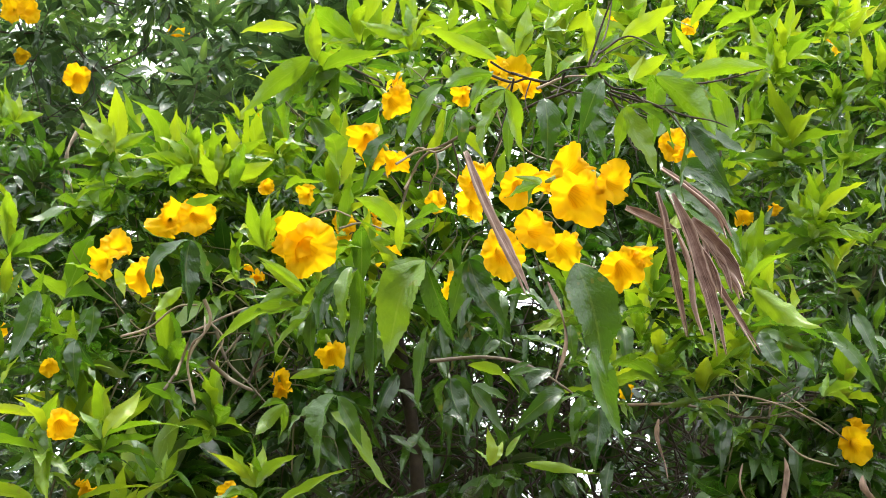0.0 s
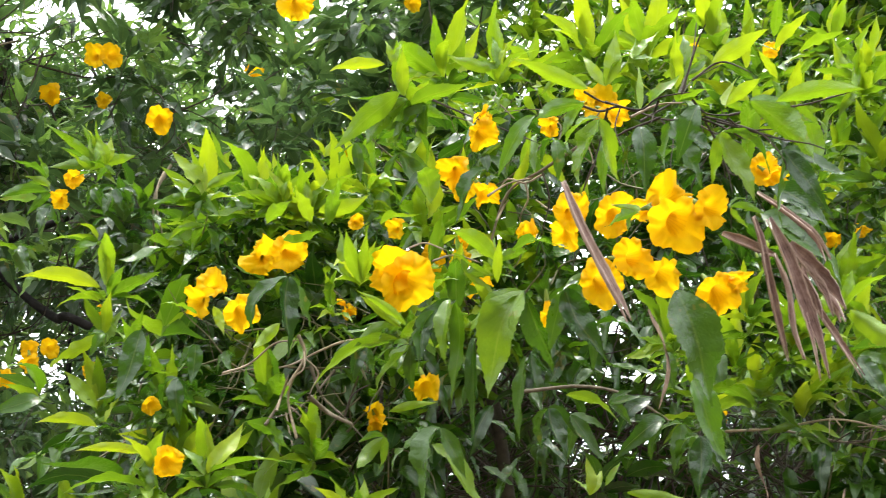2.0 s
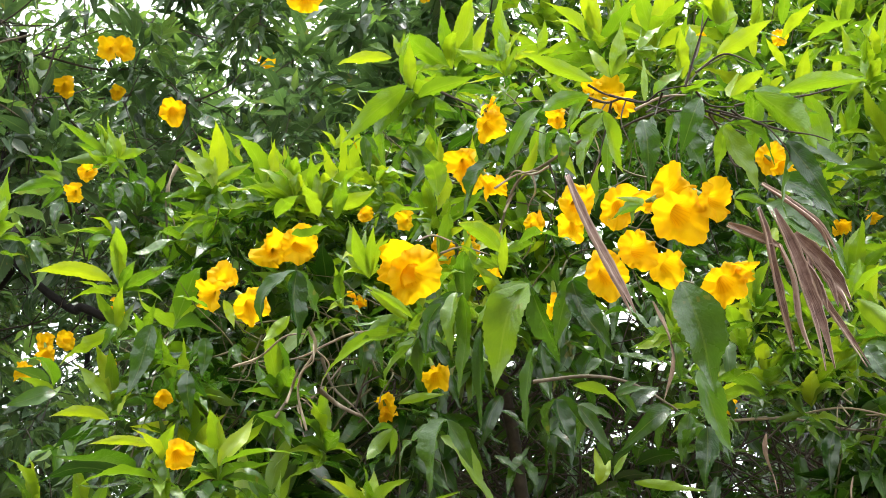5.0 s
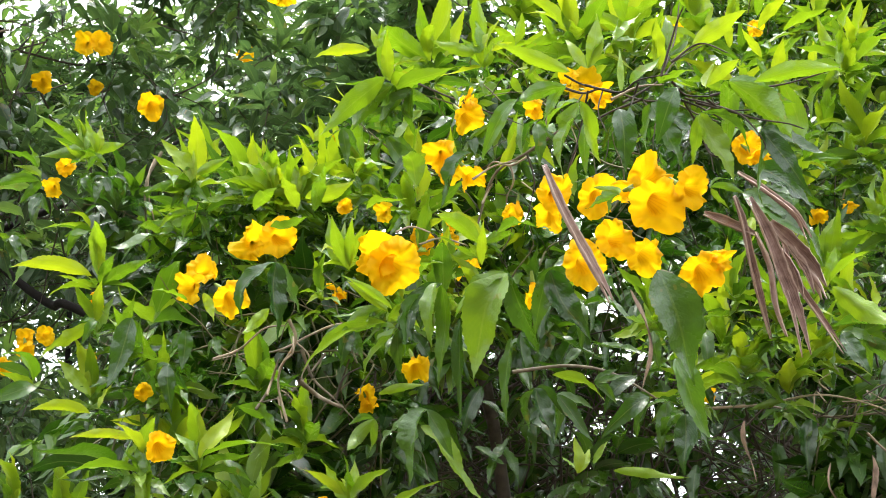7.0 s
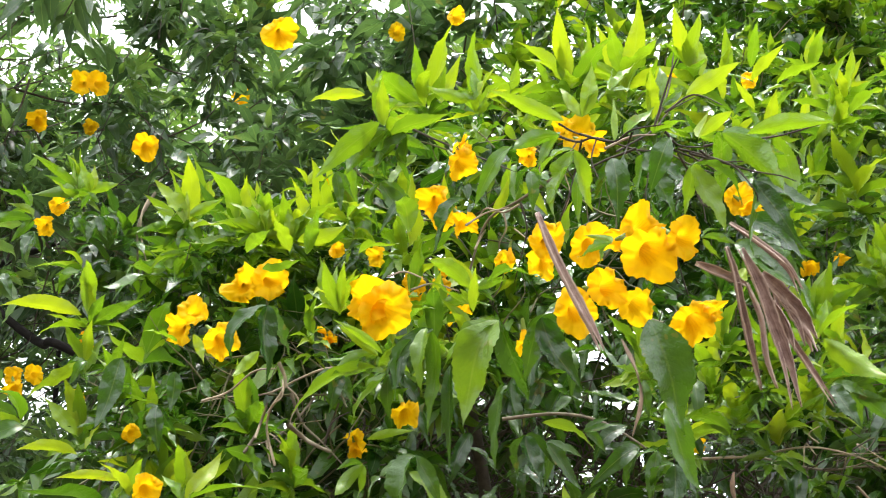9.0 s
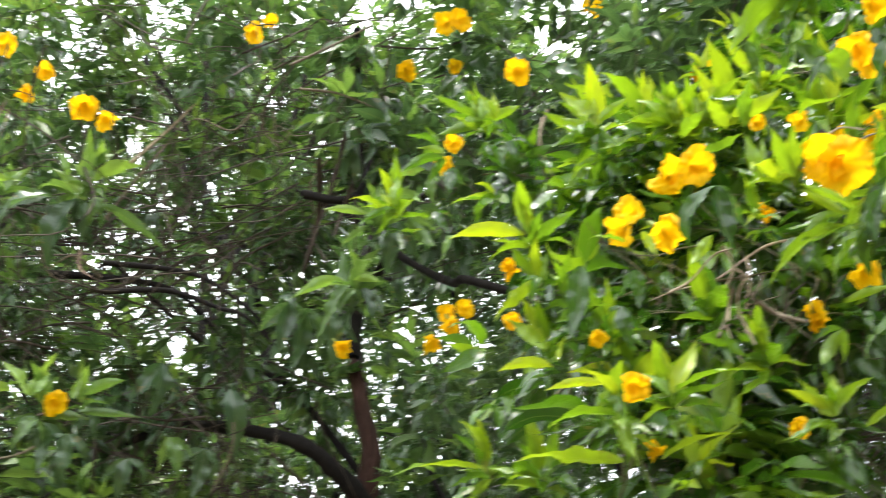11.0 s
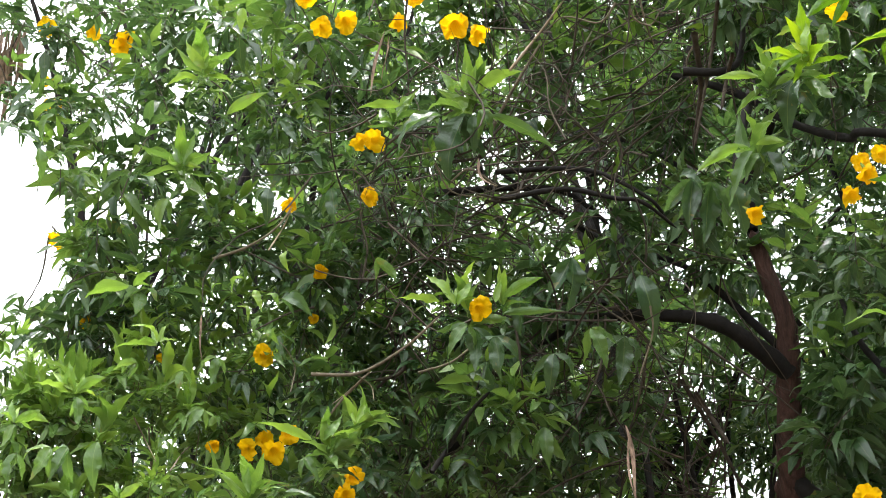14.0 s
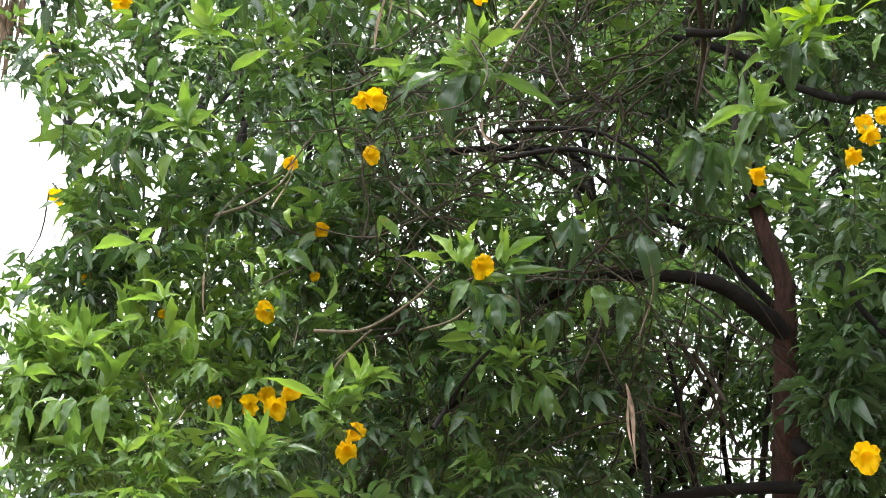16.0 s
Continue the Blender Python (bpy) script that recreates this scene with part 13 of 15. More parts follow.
leaf(tree, 'o', (-1.740, 1.368, 2.912), (-1.786, 1.381, 2.887), 0.0135, -6, 2, (-0.10, -0.89, 0.14))
leaf(tree, 'o', (-1.740, 1.368, 2.912), (-1.743, 1.397, 2.874), 0.0132, -15, 3, (-0.12, -0.52, 0.39))
leaf(tree, 'm', (-1.805, 1.189, 2.821), (-1.822, 1.194, 2.760), 0.0194, -6, 0, (0.88, -0.58, 0.20))
leaf(tree, 'm', (-1.809, 1.193, 2.824), (-1.851, 1.193, 2.808), 0.0109, 7, 1, (0.70, -0.87, 0.58))
leaf(tree, 'm', (-1.809, 1.193, 2.824), (-1.821, 1.221, 2.789), 0.0120, -7, 4, (0.68, -0.32, 0.23))
leaf(tree, 'm', (-1.875, 0.982, 2.914), (-1.903, 0.985, 2.857), 0.0204, -15, 0, (0.72, -0.71, 0.20))
leaf(tree, 'm', (-1.911, 0.990, 2.863), (-1.930, 1.018, 2.805), 0.0192, 14, 6, (0.54, -0.84, 0.20))
leaf(tree, 'o', (-1.920, 1.089, 2.862), (-1.933, 1.093, 2.828), 0.0124, 11, 6, (0.88, -0.58, 0.20))
leaf(tree, 'o', (-1.924, 1.091, 2.865), (-1.941, 1.084, 2.850), 0.0070, -5, 2, (0.74, -0.34, 0.27))
leaf(tree, 'o', (-1.924, 1.091, 2.865), (-1.955, 1.128, 2.861), 0.0088, 6, 4, (1.37, -0.51, 0.65))
leaf(tree, 'o', (-1.913, 0.952, 2.976), (-1.944, 0.939, 2.921), 0.0137, 20, 0, (0.42, -0.94, 0.20))
rosette(tree, (-1.428, 1.578, 3.110), (0.45, -0.603, 0.658), 0.120, 4, 0.3)
rosette(tree, (-0.848, 1.591, 2.872), (0.45, -0.603, 0.658), 0.090, 4, 0.3)
rosette(tree, (-0.894, 1.621, 2.774), (0.45, -0.603, 0.658), 0.110, 4, 0.6)
rosette(tree, (-1.442, 1.585, 2.651), (0.45, -0.603, 0.658), 0.110, 4, 0.4)
rosette(tree, (-1.391, 1.617, 2.659), (0.45, -0.603, 0.658), 0.090, 3, 0.3)
rosette(tree, (-1.586, 1.464, 2.429), (0.45, -0.603, 0.658), 0.100, 4, 0.2)
rosette(tree, (-1.613, 1.434, 2.386), (0.45, -0.603, 0.658), 0.100, 4, 0.4)
rosette(tree, (-1.653, 1.306, 2.274), (0.45, -0.603, 0.658), 0.100, 4, 0.2)
rosette(tree, (-1.785, 1.201, 2.888), (0.45, -0.603, 0.658), 0.100, 4, 0.2)
rosette(tree, (-1.696, 1.149, 3.029), (0.45, -0.603, 0.658), 0.100, 4, 0.3)
rosette(tree, (-1.543, 1.486, 3.061), (0.45, -0.603, 0.658), 0.100, 4, 0.6)
leaf(low_shrub, 'y', (-1.667, 0.968, 2.325), (-1.668, 0.952, 2.372), 0.0145, 16, 0, (0.73, -0.70, 0.30))
leaf(low_shrub, 'y', (-1.671, 0.972, 2.328), (-1.668, 0.982, 2.365), 0.0105, -20, 3, (1.05, -0.33, 0.13))
leaf(low_shrub, 'y', (-1.671, 0.972, 2.328), (-1.683, 0.951, 2.353), 0.0100, 21, 2, (1.08, -0.66, 0.15))
leaf(low_shrub, 'y', (-1.667, 0.968, 2.325), (-1.685, 0.908, 2.325), 0.0156, 0, 7, (-0.31, 0.39, 0.90))
leaf(low_shrub, 'y', (-1.664, 0.971, 2.328), (-1.620, 0.985, 2.344), 0.0142, -14, 5, (-0.31, 0.39, 0.90))
leaf(low_shrub, 'y', (-1.668, 0.974, 2.330), (-1.680, 1.018, 2.341), 0.0080, -9, 2, (-0.63, 0.77, 1.24))
leaf(low_shrub, 'y', (-1.668, 0.974, 2.330), (-1.671, 0.984, 2.363), 0.0082, -7, 5, (-0.07, 0.50, 1.15))
leaf(low_shrub, 'y', (-1.666, 0.967, 2.329), (-1.696, 0.946, 2.360), 0.0127, 0, 3, (0.67, -0.74, 0.30))
leaf(low_shrub, 'm', (-1.665, 0.973, 2.322), (-1.659, 0.981, 2.276), 0.0141, 18, 4, (0.57, -0.82, 0.20))
leaf(low_shrub, 'm', (-1.670, 0.976, 2.324), (-1.696, 0.988, 2.303), 0.0085, -4, 1, (0.87, -0.32, 0.03))
leaf(low_shrub, 'm', (-1.670, 0.976, 2.324), (-1.693, 1.018, 2.320), 0.0078, -3, 5, (0.26, -0.45, 0.24))
leaf(low_shrub, 'y', (-1.723, 0.920, 2.280), (-1.735, 0.919, 2.318), 0.0095, 21, 1, (0.86, -0.60, 0.30))
leaf(low_shrub, 'y', (-1.728, 0.923, 2.283), (-1.738, 0.942, 2.308), 0.0058, -19, 4, (0.93, -0.84, 0.33))
leaf(low_shrub, 'y', (-1.728, 0.923, 2.283), (-1.735, 0.909, 2.291), 0.0052, 14, 9, (0.76, -0.64, 0.67))
leaf(low_shrub, 'y', (-1.723, 0.920, 2.280), (-1.672, 0.924, 2.287), 0.0125, 0, 1, (-0.31, 0.39, 0.90))
leaf(low_shrub, 'y', (-1.728, 0.923, 2.283), (-1.736, 0.965, 2.286), 0.0087, -18, 8, (-0.74, 0.34, 0.93))
leaf(low_shrub, 'y', (-1.728, 0.923, 2.283), (-1.745, 0.939, 2.317), 0.0071, -5, 0, (-0.51, 0.41, 1.23))
leaf(low_shrub, 'y', (-1.722, 0.922, 2.279), (-1.681, 0.948, 2.278), 0.0143, 6, 5, (-0.31, 0.39, 0.90))
leaf(low_shrub, 'y', (-1.724, 0.918, 2.280), (-1.726, 0.885, 2.277), 0.0091, 13, 5, (-0.31, 0.39, 0.90))
leaf(low_shrub, 'y', (-1.729, 0.921, 2.282), (-1.749, 0.915, 2.303), 0.0063, 12, 2, (-0.51, 0.20, 1.34))
leaf(low_shrub, 'y', (-1.729, 0.921, 2.282), (-1.736, 0.908, 2.271), 0.0051, -4, 7, (-0.04, 0.39, 1.19))
leaf(low_shrub, 'm', (-1.724, 0.921, 2.277), (-1.731, 0.910, 2.242), 0.0120, -12, 4, (0.59, -0.81, 0.20))
leaf(low_shrub, 'm', (-1.729, 0.924, 2.279), (-1.750, 0.908, 2.266), 0.0090, 14, 7, (0.74, -0.92, 0.09))
leaf(low_shrub, 'm', (-1.729, 0.924, 2.279), (-1.734, 0.931, 2.256), 0.0068, -11, 6, (0.66, -0.71, 0.46))
leaf(low_shrub, 'y', (-1.730, 0.930, 2.378), (-1.748, 0.929, 2.411), 0.0081, -9, 9, (0.92, -0.55, 0.30))
leaf(low_shrub, 'y', (-1.735, 0.933, 2.380), (-1.724, 0.929, 2.392), 0.0048, -11, 9, (1.34, -0.64, 0.18))
leaf(low_shrub, 'y', (-1.735, 0.933, 2.380), (-1.768, 0.931, 2.400), 0.0060, -17, 3, (0.47, -0.54, 0.32))
leaf(low_shrub, 'y', (-1.730, 0.931, 2.378), (-1.738, 0.955, 2.409), 0.0078, 21, 0, (0.74, -0.69, 0.30))
leaf(low_shrub, 'y', (-1.734, 0.934, 2.380), (-1.738, 0.957, 2.389), 0.0049, -6, 9, (0.48, -0.39, 0.51))
leaf(low_shrub, 'y', (-1.734, 0.934, 2.380), (-1.730, 0.930, 2.395), 0.0048, 17, 0, (0.55, -0.39, 0.23))
leaf(low_shrub, 'y', (-1.682, 1.112, 2.468), (-1.697, 1.064, 2.482), 0.0156, 17, 5, (-0.31, 0.39, 0.90))
leaf(low_shrub, 'y', (-1.686, 1.115, 2.470), (-1.713, 1.120, 2.514), 0.0092, -8, 9, (-0.73, 0.80, 1.14))
leaf(low_shrub, 'y', (-1.686, 1.115, 2.470), (-1.716, 1.087, 2.459), 0.0115, 19, 5, (-0.77, 0.54, 0.91))
leaf(low_shrub, 'y', (-1.678, 1.114, 2.470), (-1.667, 1.120, 2.501), 0.0094, 6, 1, (0.55, -0.84, 0.30))
leaf(low_shrub, 'y', (-1.683, 1.118, 2.473), (-1.690, 1.156, 2.496), 0.0071, 3, 9, (0.81, -0.95, 0.54))
leaf(low_shrub, 'y', (-1.683, 1.118, 2.473), (-1.686, 1.111, 2.496), 0.0064, 15, 1, (0.27, -0.67, 0.11))
leaf(low_shrub, 'y', (-1.683, 1.113, 2.465), (-1.712, 1.049, 2.439), 0.0126, 4, 2, (-0.31, 0.39, 0.90))
leaf(low_shrub, 'y', (-1.755, 1.100, 2.587), (-1.781, 1.036, 2.545), 0.0228, -13, 5, (-0.31, 0.39, 0.90))
leaf(low_shrub, 'y', (-1.751, 1.105, 2.588), (-1.709, 1.111, 2.602), 0.0122, -11, 7, (-0.31, 0.39, 0.90))
leaf(low_shrub, 'y', (-1.755, 1.108, 2.591), (-1.749, 1.138, 2.603), 0.0076, 3, 7, (-0.13, 0.53, 0.72))
leaf(low_shrub, 'y', (-1.755, 1.108, 2.591), (-1.751, 1.111, 2.616), 0.0068, 1, 3, (0.12, 0.80, 0.97))
leaf(low_shrub, 'm', (-1.662, 1.016, 2.269), (-1.674, 1.034, 2.200), 0.0234, -18, 1, (0.62, -0.78, 0.20))
leaf(low_shrub, 'm', (-1.702, 0.970, 2.254), (-1.717, 0.954, 2.203), 0.0184, -8, 3, (0.66, -0.75, 0.20))
leaf(low_shrub, 'm', (-1.706, 0.974, 2.257), (-1.744, 0.959, 2.233), 0.0133, -8, 5, (0.25, -0.52, 0.39))
leaf(low_shrub, 'm', (-1.706, 0.974, 2.257), (-1.729, 0.994, 2.221), 0.0119, -19, 6, (0.88, -0.73, 0.62))
leaf(low_shrub, 'm', (-1.709, 1.101, 2.438), (-1.716, 1.062, 2.411), 0.0130, 0, 2, (-0.31, 0.39, 0.90))
leaf(low_shrub, 'm', (-1.713, 1.104, 2.441), (-1.740, 1.092, 2.445), 0.0077, -7, 3, (-0.49, 0.13, 1.13))
leaf(low_shrub, 'm', (-1.713, 1.104, 2.441), (-1.751, 1.120, 2.429), 0.0077, -7, 4, (0.08, 0.48, 1.38))
leaf(low_shrub, 'y', (-1.659, 1.064, 2.199), (-1.671, 1.064, 2.230), 0.0084, 19, 9, (0.71, -0.71, 0.30))
leaf(low_shrub, 'y', (-1.664, 1.068, 2.201), (-1.657, 1.070, 2.220), 0.0061, -1, 1, (0.65, -0.90, 0.71))
leaf(low_shrub, 'y', (-1.664, 1.068, 2.201), (-1.670, 1.052, 2.209), 0.0053, -6, 4, (0.32, -0.26, 0.22))
leaf(low_shrub, 'y', (-1.658, 1.065, 2.199), (-1.627, 1.076, 2.221), 0.0122, -4, 1, (-0.31, 0.39, 0.90))
leaf(low_shrub, 'y', (-1.660, 1.063, 2.199), (-1.666, 1.026, 2.209), 0.0112, 4, 2, (-0.31, 0.39, 0.90))
leaf(low_shrub, 'y', (-1.665, 1.066, 2.201), (-1.696, 1.078, 2.240), 0.0082, 8, 0, (0.16, 0.34, 1.24))
leaf(low_shrub, 'y', (-1.665, 1.066, 2.201), (-1.680, 1.042, 2.196), 0.0081, 6, 9, (0.10, 0.61, 1.19))
leaf(low_shrub, 'm', (-1.730, 0.937, 2.242), (-1.741, 0.939, 2.186), 0.0190, -10, 3, (0.55, -0.84, 0.20))
leaf(low_shrub, 'm', (-1.735, 0.940, 2.244), (-1.791, 0.948, 2.221), 0.0135, 2, 9, (0.94, -0.42, 0.01))
leaf(low_shrub, 'm', (-1.735, 0.940, 2.244), (-1.751, 0.967, 2.215), 0.0106, -16, 2, (0.92, -0.37, 0.21))
leaf(low_shrub, 'm', (-1.688, 0.988, 2.257), (-1.700, 0.973, 2.205), 0.0177, 21, 3, (0.40, -0.95, 0.20))
leaf(low_shrub, 'm', (-1.693, 0.991, 2.259), (-1.747, 0.986, 2.253), 0.0121, -15, 0, (0.88, -0.87, 0.53))
leaf(low_shrub, 'm', (-1.693, 0.991, 2.259), (-1.726, 1.033, 2.227), 0.0134, 1, 2, (0.69, -0.79, 0.25))
branch(tree, ((-1.021, 1.572, 3.257), (-0.932, 1.586, 3.295), (-0.868, 1.592, 3.322)), 0.0026, 0.0016, TWIG_GREY)
branch(tree, ((-1.017, 1.606, 3.227), (-0.958, 1.641, 3.226), (-0.903, 1.686, 3.211)), 0.0026, 0.0016, TWIG_GREY)
branch(tree, ((-1.056, 1.721, 3.078), (-0.988, 1.762, 3.075), (-0.979, 1.825, 3.173), (-0.981, 1.882, 3.427)), 0.0088, 0.0044, BARK_DARK)
branch(tree, ((-0.989, 1.776, 3.526), (-1.014, 1.849, 3.443), (-1.028, 1.920, 3.198)), 0.0082, 0.0035, BARK_DARK)
leaf(tree, 'y', (-0.660, 1.375, 2.295), (-0.700, 1.326, 2.275), 0.010)
leaf(tree, 'o', (-0.739, 1.615, 2.834), (-0.732, 1.635, 2.810), 0.008)
leaf(tree, 'y', (-0.580, 1.240, 2.540), (-0.598, 1.237, 2.504), 0.010)
leaf(tree, 'o', (-0.907, 1.931, 2.649), (-0.941, 1.858, 2.542), 0.030)
pod(tree, (-1.519, 1.421, 3.211), (-1.580, 1.473, 3.113), 0.0088)
pod(tree, (-1.518, 1.430, 3.203), (-1.560, 1.465, 3.137), 0.0061)
pod(tree, (-1.892, 1.371, 2.697), (-1.911, 1.413, 2.614), 0.0052)
pod(tree, (-1.252, 1.763, 2.448), (-1.266, 1.822, 2.301), 0.0078)
pod(tree, (-1.248, 1.770, 2.438), (-1.261, 1.808, 2.341), 0.0054)
pod(tree, (-1.372, 1.517, 2.904), (-1.364, 1.558, 2.862), 0.0063)
pod(tree, (-2.203, 1.051, 3.320), (-2.295, 1.134, 3.156), 0.0106)
pod(tree, (-2.199, 1.068, 3.315), (-2.272, 1.130, 3.186), 0.0106)
pod(tree, (-2.213, 1.039, 3.317), (-2.307, 1.139, 3.136), 0.0121)
pod(tree, (-2.187, 1.071, 3.325), (-2.245, 1.121, 3.226), 0.0091)
pod(tree, (-2.182, 1.077, 3.327), (-2.274, 1.116, 3.193), 0.0076)
branch(tree, ((-1.716, 1.486, 2.570), (-1.652, 1.542, 2.576), (-1.567, 1.563, 2.609), (-1.478, 1.553, 2.642)), 0.0035, 0.0020, TWIG_GREY)
branch(tree, ((-1.675, 1.584, 2.593), (-1.727, 1.569, 2.544), (-1.772, 1.562, 2.487)), 0.0026, 0.0015, TWIG_GREY)
branch(tree, ((-1.200, 1.793, 2.672), (-1.211, 1.813, 2.628), (-1.254, 1.829, 2.558)), 0.0020, 0.0015, TWIG_GREY)
branch(tree, ((-1.946, 1.429, 2.863), (-1.894, 1.466, 2.888), (-1.843, 1.489, 2.922), (-1.821, 1.511, 2.978)), 0.0034, 0.0017, TWIG_GREY)
branch(tree, ((-1.476, 1.705, 3.122), (-1.414, 1.691, 3.183), (-1.327, 1.675, 3.259)), 0.0040, 0.0023, TWIG_GREY)
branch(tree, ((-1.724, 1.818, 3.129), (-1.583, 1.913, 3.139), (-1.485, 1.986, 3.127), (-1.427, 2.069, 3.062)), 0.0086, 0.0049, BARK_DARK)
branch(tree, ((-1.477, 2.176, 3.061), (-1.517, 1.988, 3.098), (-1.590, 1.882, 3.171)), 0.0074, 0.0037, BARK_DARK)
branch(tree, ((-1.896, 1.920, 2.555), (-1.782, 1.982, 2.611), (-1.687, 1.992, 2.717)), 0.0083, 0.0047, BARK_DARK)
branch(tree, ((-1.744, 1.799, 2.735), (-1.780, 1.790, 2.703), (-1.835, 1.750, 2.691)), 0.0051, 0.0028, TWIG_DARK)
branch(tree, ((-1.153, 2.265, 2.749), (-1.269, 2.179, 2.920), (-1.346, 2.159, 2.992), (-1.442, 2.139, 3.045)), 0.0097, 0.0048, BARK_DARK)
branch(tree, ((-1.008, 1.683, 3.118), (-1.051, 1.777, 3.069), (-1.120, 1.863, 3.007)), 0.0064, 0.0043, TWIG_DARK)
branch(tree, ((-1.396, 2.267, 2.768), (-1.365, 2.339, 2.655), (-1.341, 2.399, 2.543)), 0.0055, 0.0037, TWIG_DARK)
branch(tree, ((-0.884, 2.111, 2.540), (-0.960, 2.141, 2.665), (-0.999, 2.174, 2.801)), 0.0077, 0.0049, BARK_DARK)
pod(tree, (-2.200, 1.042, 3.297), (-2.274, 1.112, 3.162), 0.0146)
pod(tree, (-2.202, 1.058, 3.317), (-2.292, 1.137, 3.156), 0.0147)
pod(tree, (-2.194, 1.068, 3.320), (-2.265, 1.128, 3.196), 0.0147)
pod(tree, (-2.188, 1.038, 3.296), (-2.240, 1.099, 3.195), 0.0169)
pod(tree, (-2.200, 1.085, 3.334), (-2.243, 1.127, 3.258), 0.0123)
branch(tree, ((-1.123, 1.664, 3.260), (-1.132, 1.691, 3.228), (-1.111, 1.716, 3.213), (-1.085, 1.712, 3.231)), 0.0022, 0.0011, TWIG_GREY)
branch(tree, ((-1.107, 1.674, 3.258), (-1.116, 1.709, 3.218), (-1.125, 1.757, 3.192)), 0.0022, 0.0011, TWIG_GREY)
branch(tree, ((-1.167, 1.693, 3.283), (-1.209, 1.696, 3.257), (-1.263, 1.660, 3.275), (-1.328, 1.678, 3.278)), 0.0022, 0.0011, TWIG_GREY)
branch(tree, ((-1.036, 1.772, 3.191), (-1.078, 1.787, 3.153), (-1.083, 1.821, 3.110)), 0.0022, 0.0011, TWIG_GREY)
branch(tree, ((-1.463, 1.705, 2.983), (-1.495, 1.658, 3.011), (-1.541, 1.646, 2.984)), 0.0027, 0.0016, TWIG_GREY)
branch(tree, ((-1.544, 1.613, 3.020), (-1.536, 1.657, 2.975), (-1.489, 1.722, 2.976)), 0.0022, 0.0011, TWIG_GREY)
branch(tree, ((-1.635, 1.685, 2.627), (-1.580, 1.717, 2.646), (-1.527, 1.733, 2.684)), 0.0026, 0.0016, TWIG_GREY)
rosette(low_shrub, (-2.161, 1.302, 2.626), (0.450, -0.603, 0.658), 0.082, 4, 0.3)
rosette(low_shrub, (-2.221, 1.271, 2.556), (0.450, -0.603, 0.658), 0.082, 4, 0.3)
rosette(low_shrub, (-2.087, 1.386, 2.736), (0.450, -0.603, 0.658), 0.075, 4, 0.4)
rosette(low_shrub, (-2.053, 1.382, 2.407), (0.450, -0.603, 0.658), 0.082, 4, 0.5)
rosette(low_shrub, (-2.063, 1.414, 2.601), (0.450, -0.603, 0.658), 0.075, 4, 0.4)
rosette(low_shrub, (-2.166, 1.357, 2.492), (0.450, -0.603, 0.658), 0.082, 4, 0.4)

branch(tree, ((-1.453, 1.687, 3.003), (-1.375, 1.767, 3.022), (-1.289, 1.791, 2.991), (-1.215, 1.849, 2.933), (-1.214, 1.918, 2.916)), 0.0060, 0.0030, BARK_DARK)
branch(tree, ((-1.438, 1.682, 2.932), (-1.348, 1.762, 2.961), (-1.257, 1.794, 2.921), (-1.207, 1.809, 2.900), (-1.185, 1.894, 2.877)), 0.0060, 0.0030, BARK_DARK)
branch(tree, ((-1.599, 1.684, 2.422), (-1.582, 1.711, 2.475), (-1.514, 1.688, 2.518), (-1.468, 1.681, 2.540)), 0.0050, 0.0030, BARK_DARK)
branch(tree, ((-1.260, 2.056, 2.617), (-1.259, 2.107, 2.589), (-1.227, 2.108, 2.523)), 0.0060, 0.0040, TWIG_DARK)
branch(tree, ((-0.952, 1.678, 3.169), (-1.003, 1.742, 3.120), (-1.043, 1.758, 3.019), (-1.078, 1.776, 2.941)), 0.0042, 0.0022, TWIG_DARK)
branch(tree, ((-0.951, 1.707, 3.058), (-0.983, 1.745, 3.046), (-1.001, 1.742, 2.977)), 0.0040, 0.0030, TWIG_DARK)
branch(tree, ((-1.722, 1.444, 2.522), (-1.725, 1.454, 2.570), (-1.701, 1.416, 2.575), (-1.695, 1.382, 2.587)), 0.0012, 0.0006, TWIG_GREY)
branch(tree, ((-1.628, 1.513, 2.551), (-1.634, 1.554, 2.549), (-1.614, 1.540, 2.511)), 0.0018, 0.0008, TWIG_GREY)
branch(tree, ((-1.612, 1.524, 2.558), (-1.668, 1.530, 2.538), (-1.671, 1.494, 2.502)), 0.0018, 0.0008, TWIG_GREY)
branch(tree, ((-1.712, 1.354, 2.761), (-1.699, 1.372, 2.812), (-1.655, 1.347, 2.821)), 0.0016, 0.0008, TWIG_PALE)
branch(tree, ((-1.732, 1.127, 2.364), (-1.750, 1.168, 2.346), (-1.719, 1.170, 2.302)), 0.0013, 0.0006, TWIG_GREY)
branch(tree, ((-1.714, 1.194, 2.295), (-1.718, 1.216, 2.331), (-1.680, 1.199, 2.329)), 0.0013, 0.0006, TWIG_GREY)
branch(tree, ((-1.317, 1.546, 3.097), (-1.255, 1.561, 3.169), (-1.184, 1.531, 3.185)), 0.0030, 0.0016, TWIG_PALE)
branch(tree, ((-1.049, 1.536, 3.115), (-1.060, 1.582, 3.108), (-1.032, 1.577, 3.070)), 0.0012, 0.0006, TWIG_GREY)
branch(tree, ((-1.028, 1.557, 3.105), (-1.018, 1.599, 3.112), (-0.974, 1.586, 3.090)), 0.0012, 0.0006, TWIG_GREY)
leaf(tree, 'y', (-1.687, 1.305, 2.650), (-1.682, 1.324, 2.613), 0.0137, 2, 7)
leaf(tree, 'y', (-1.690, 1.332, 2.613), (-1.702, 1.328, 2.578), 0.0122, 55, 7)
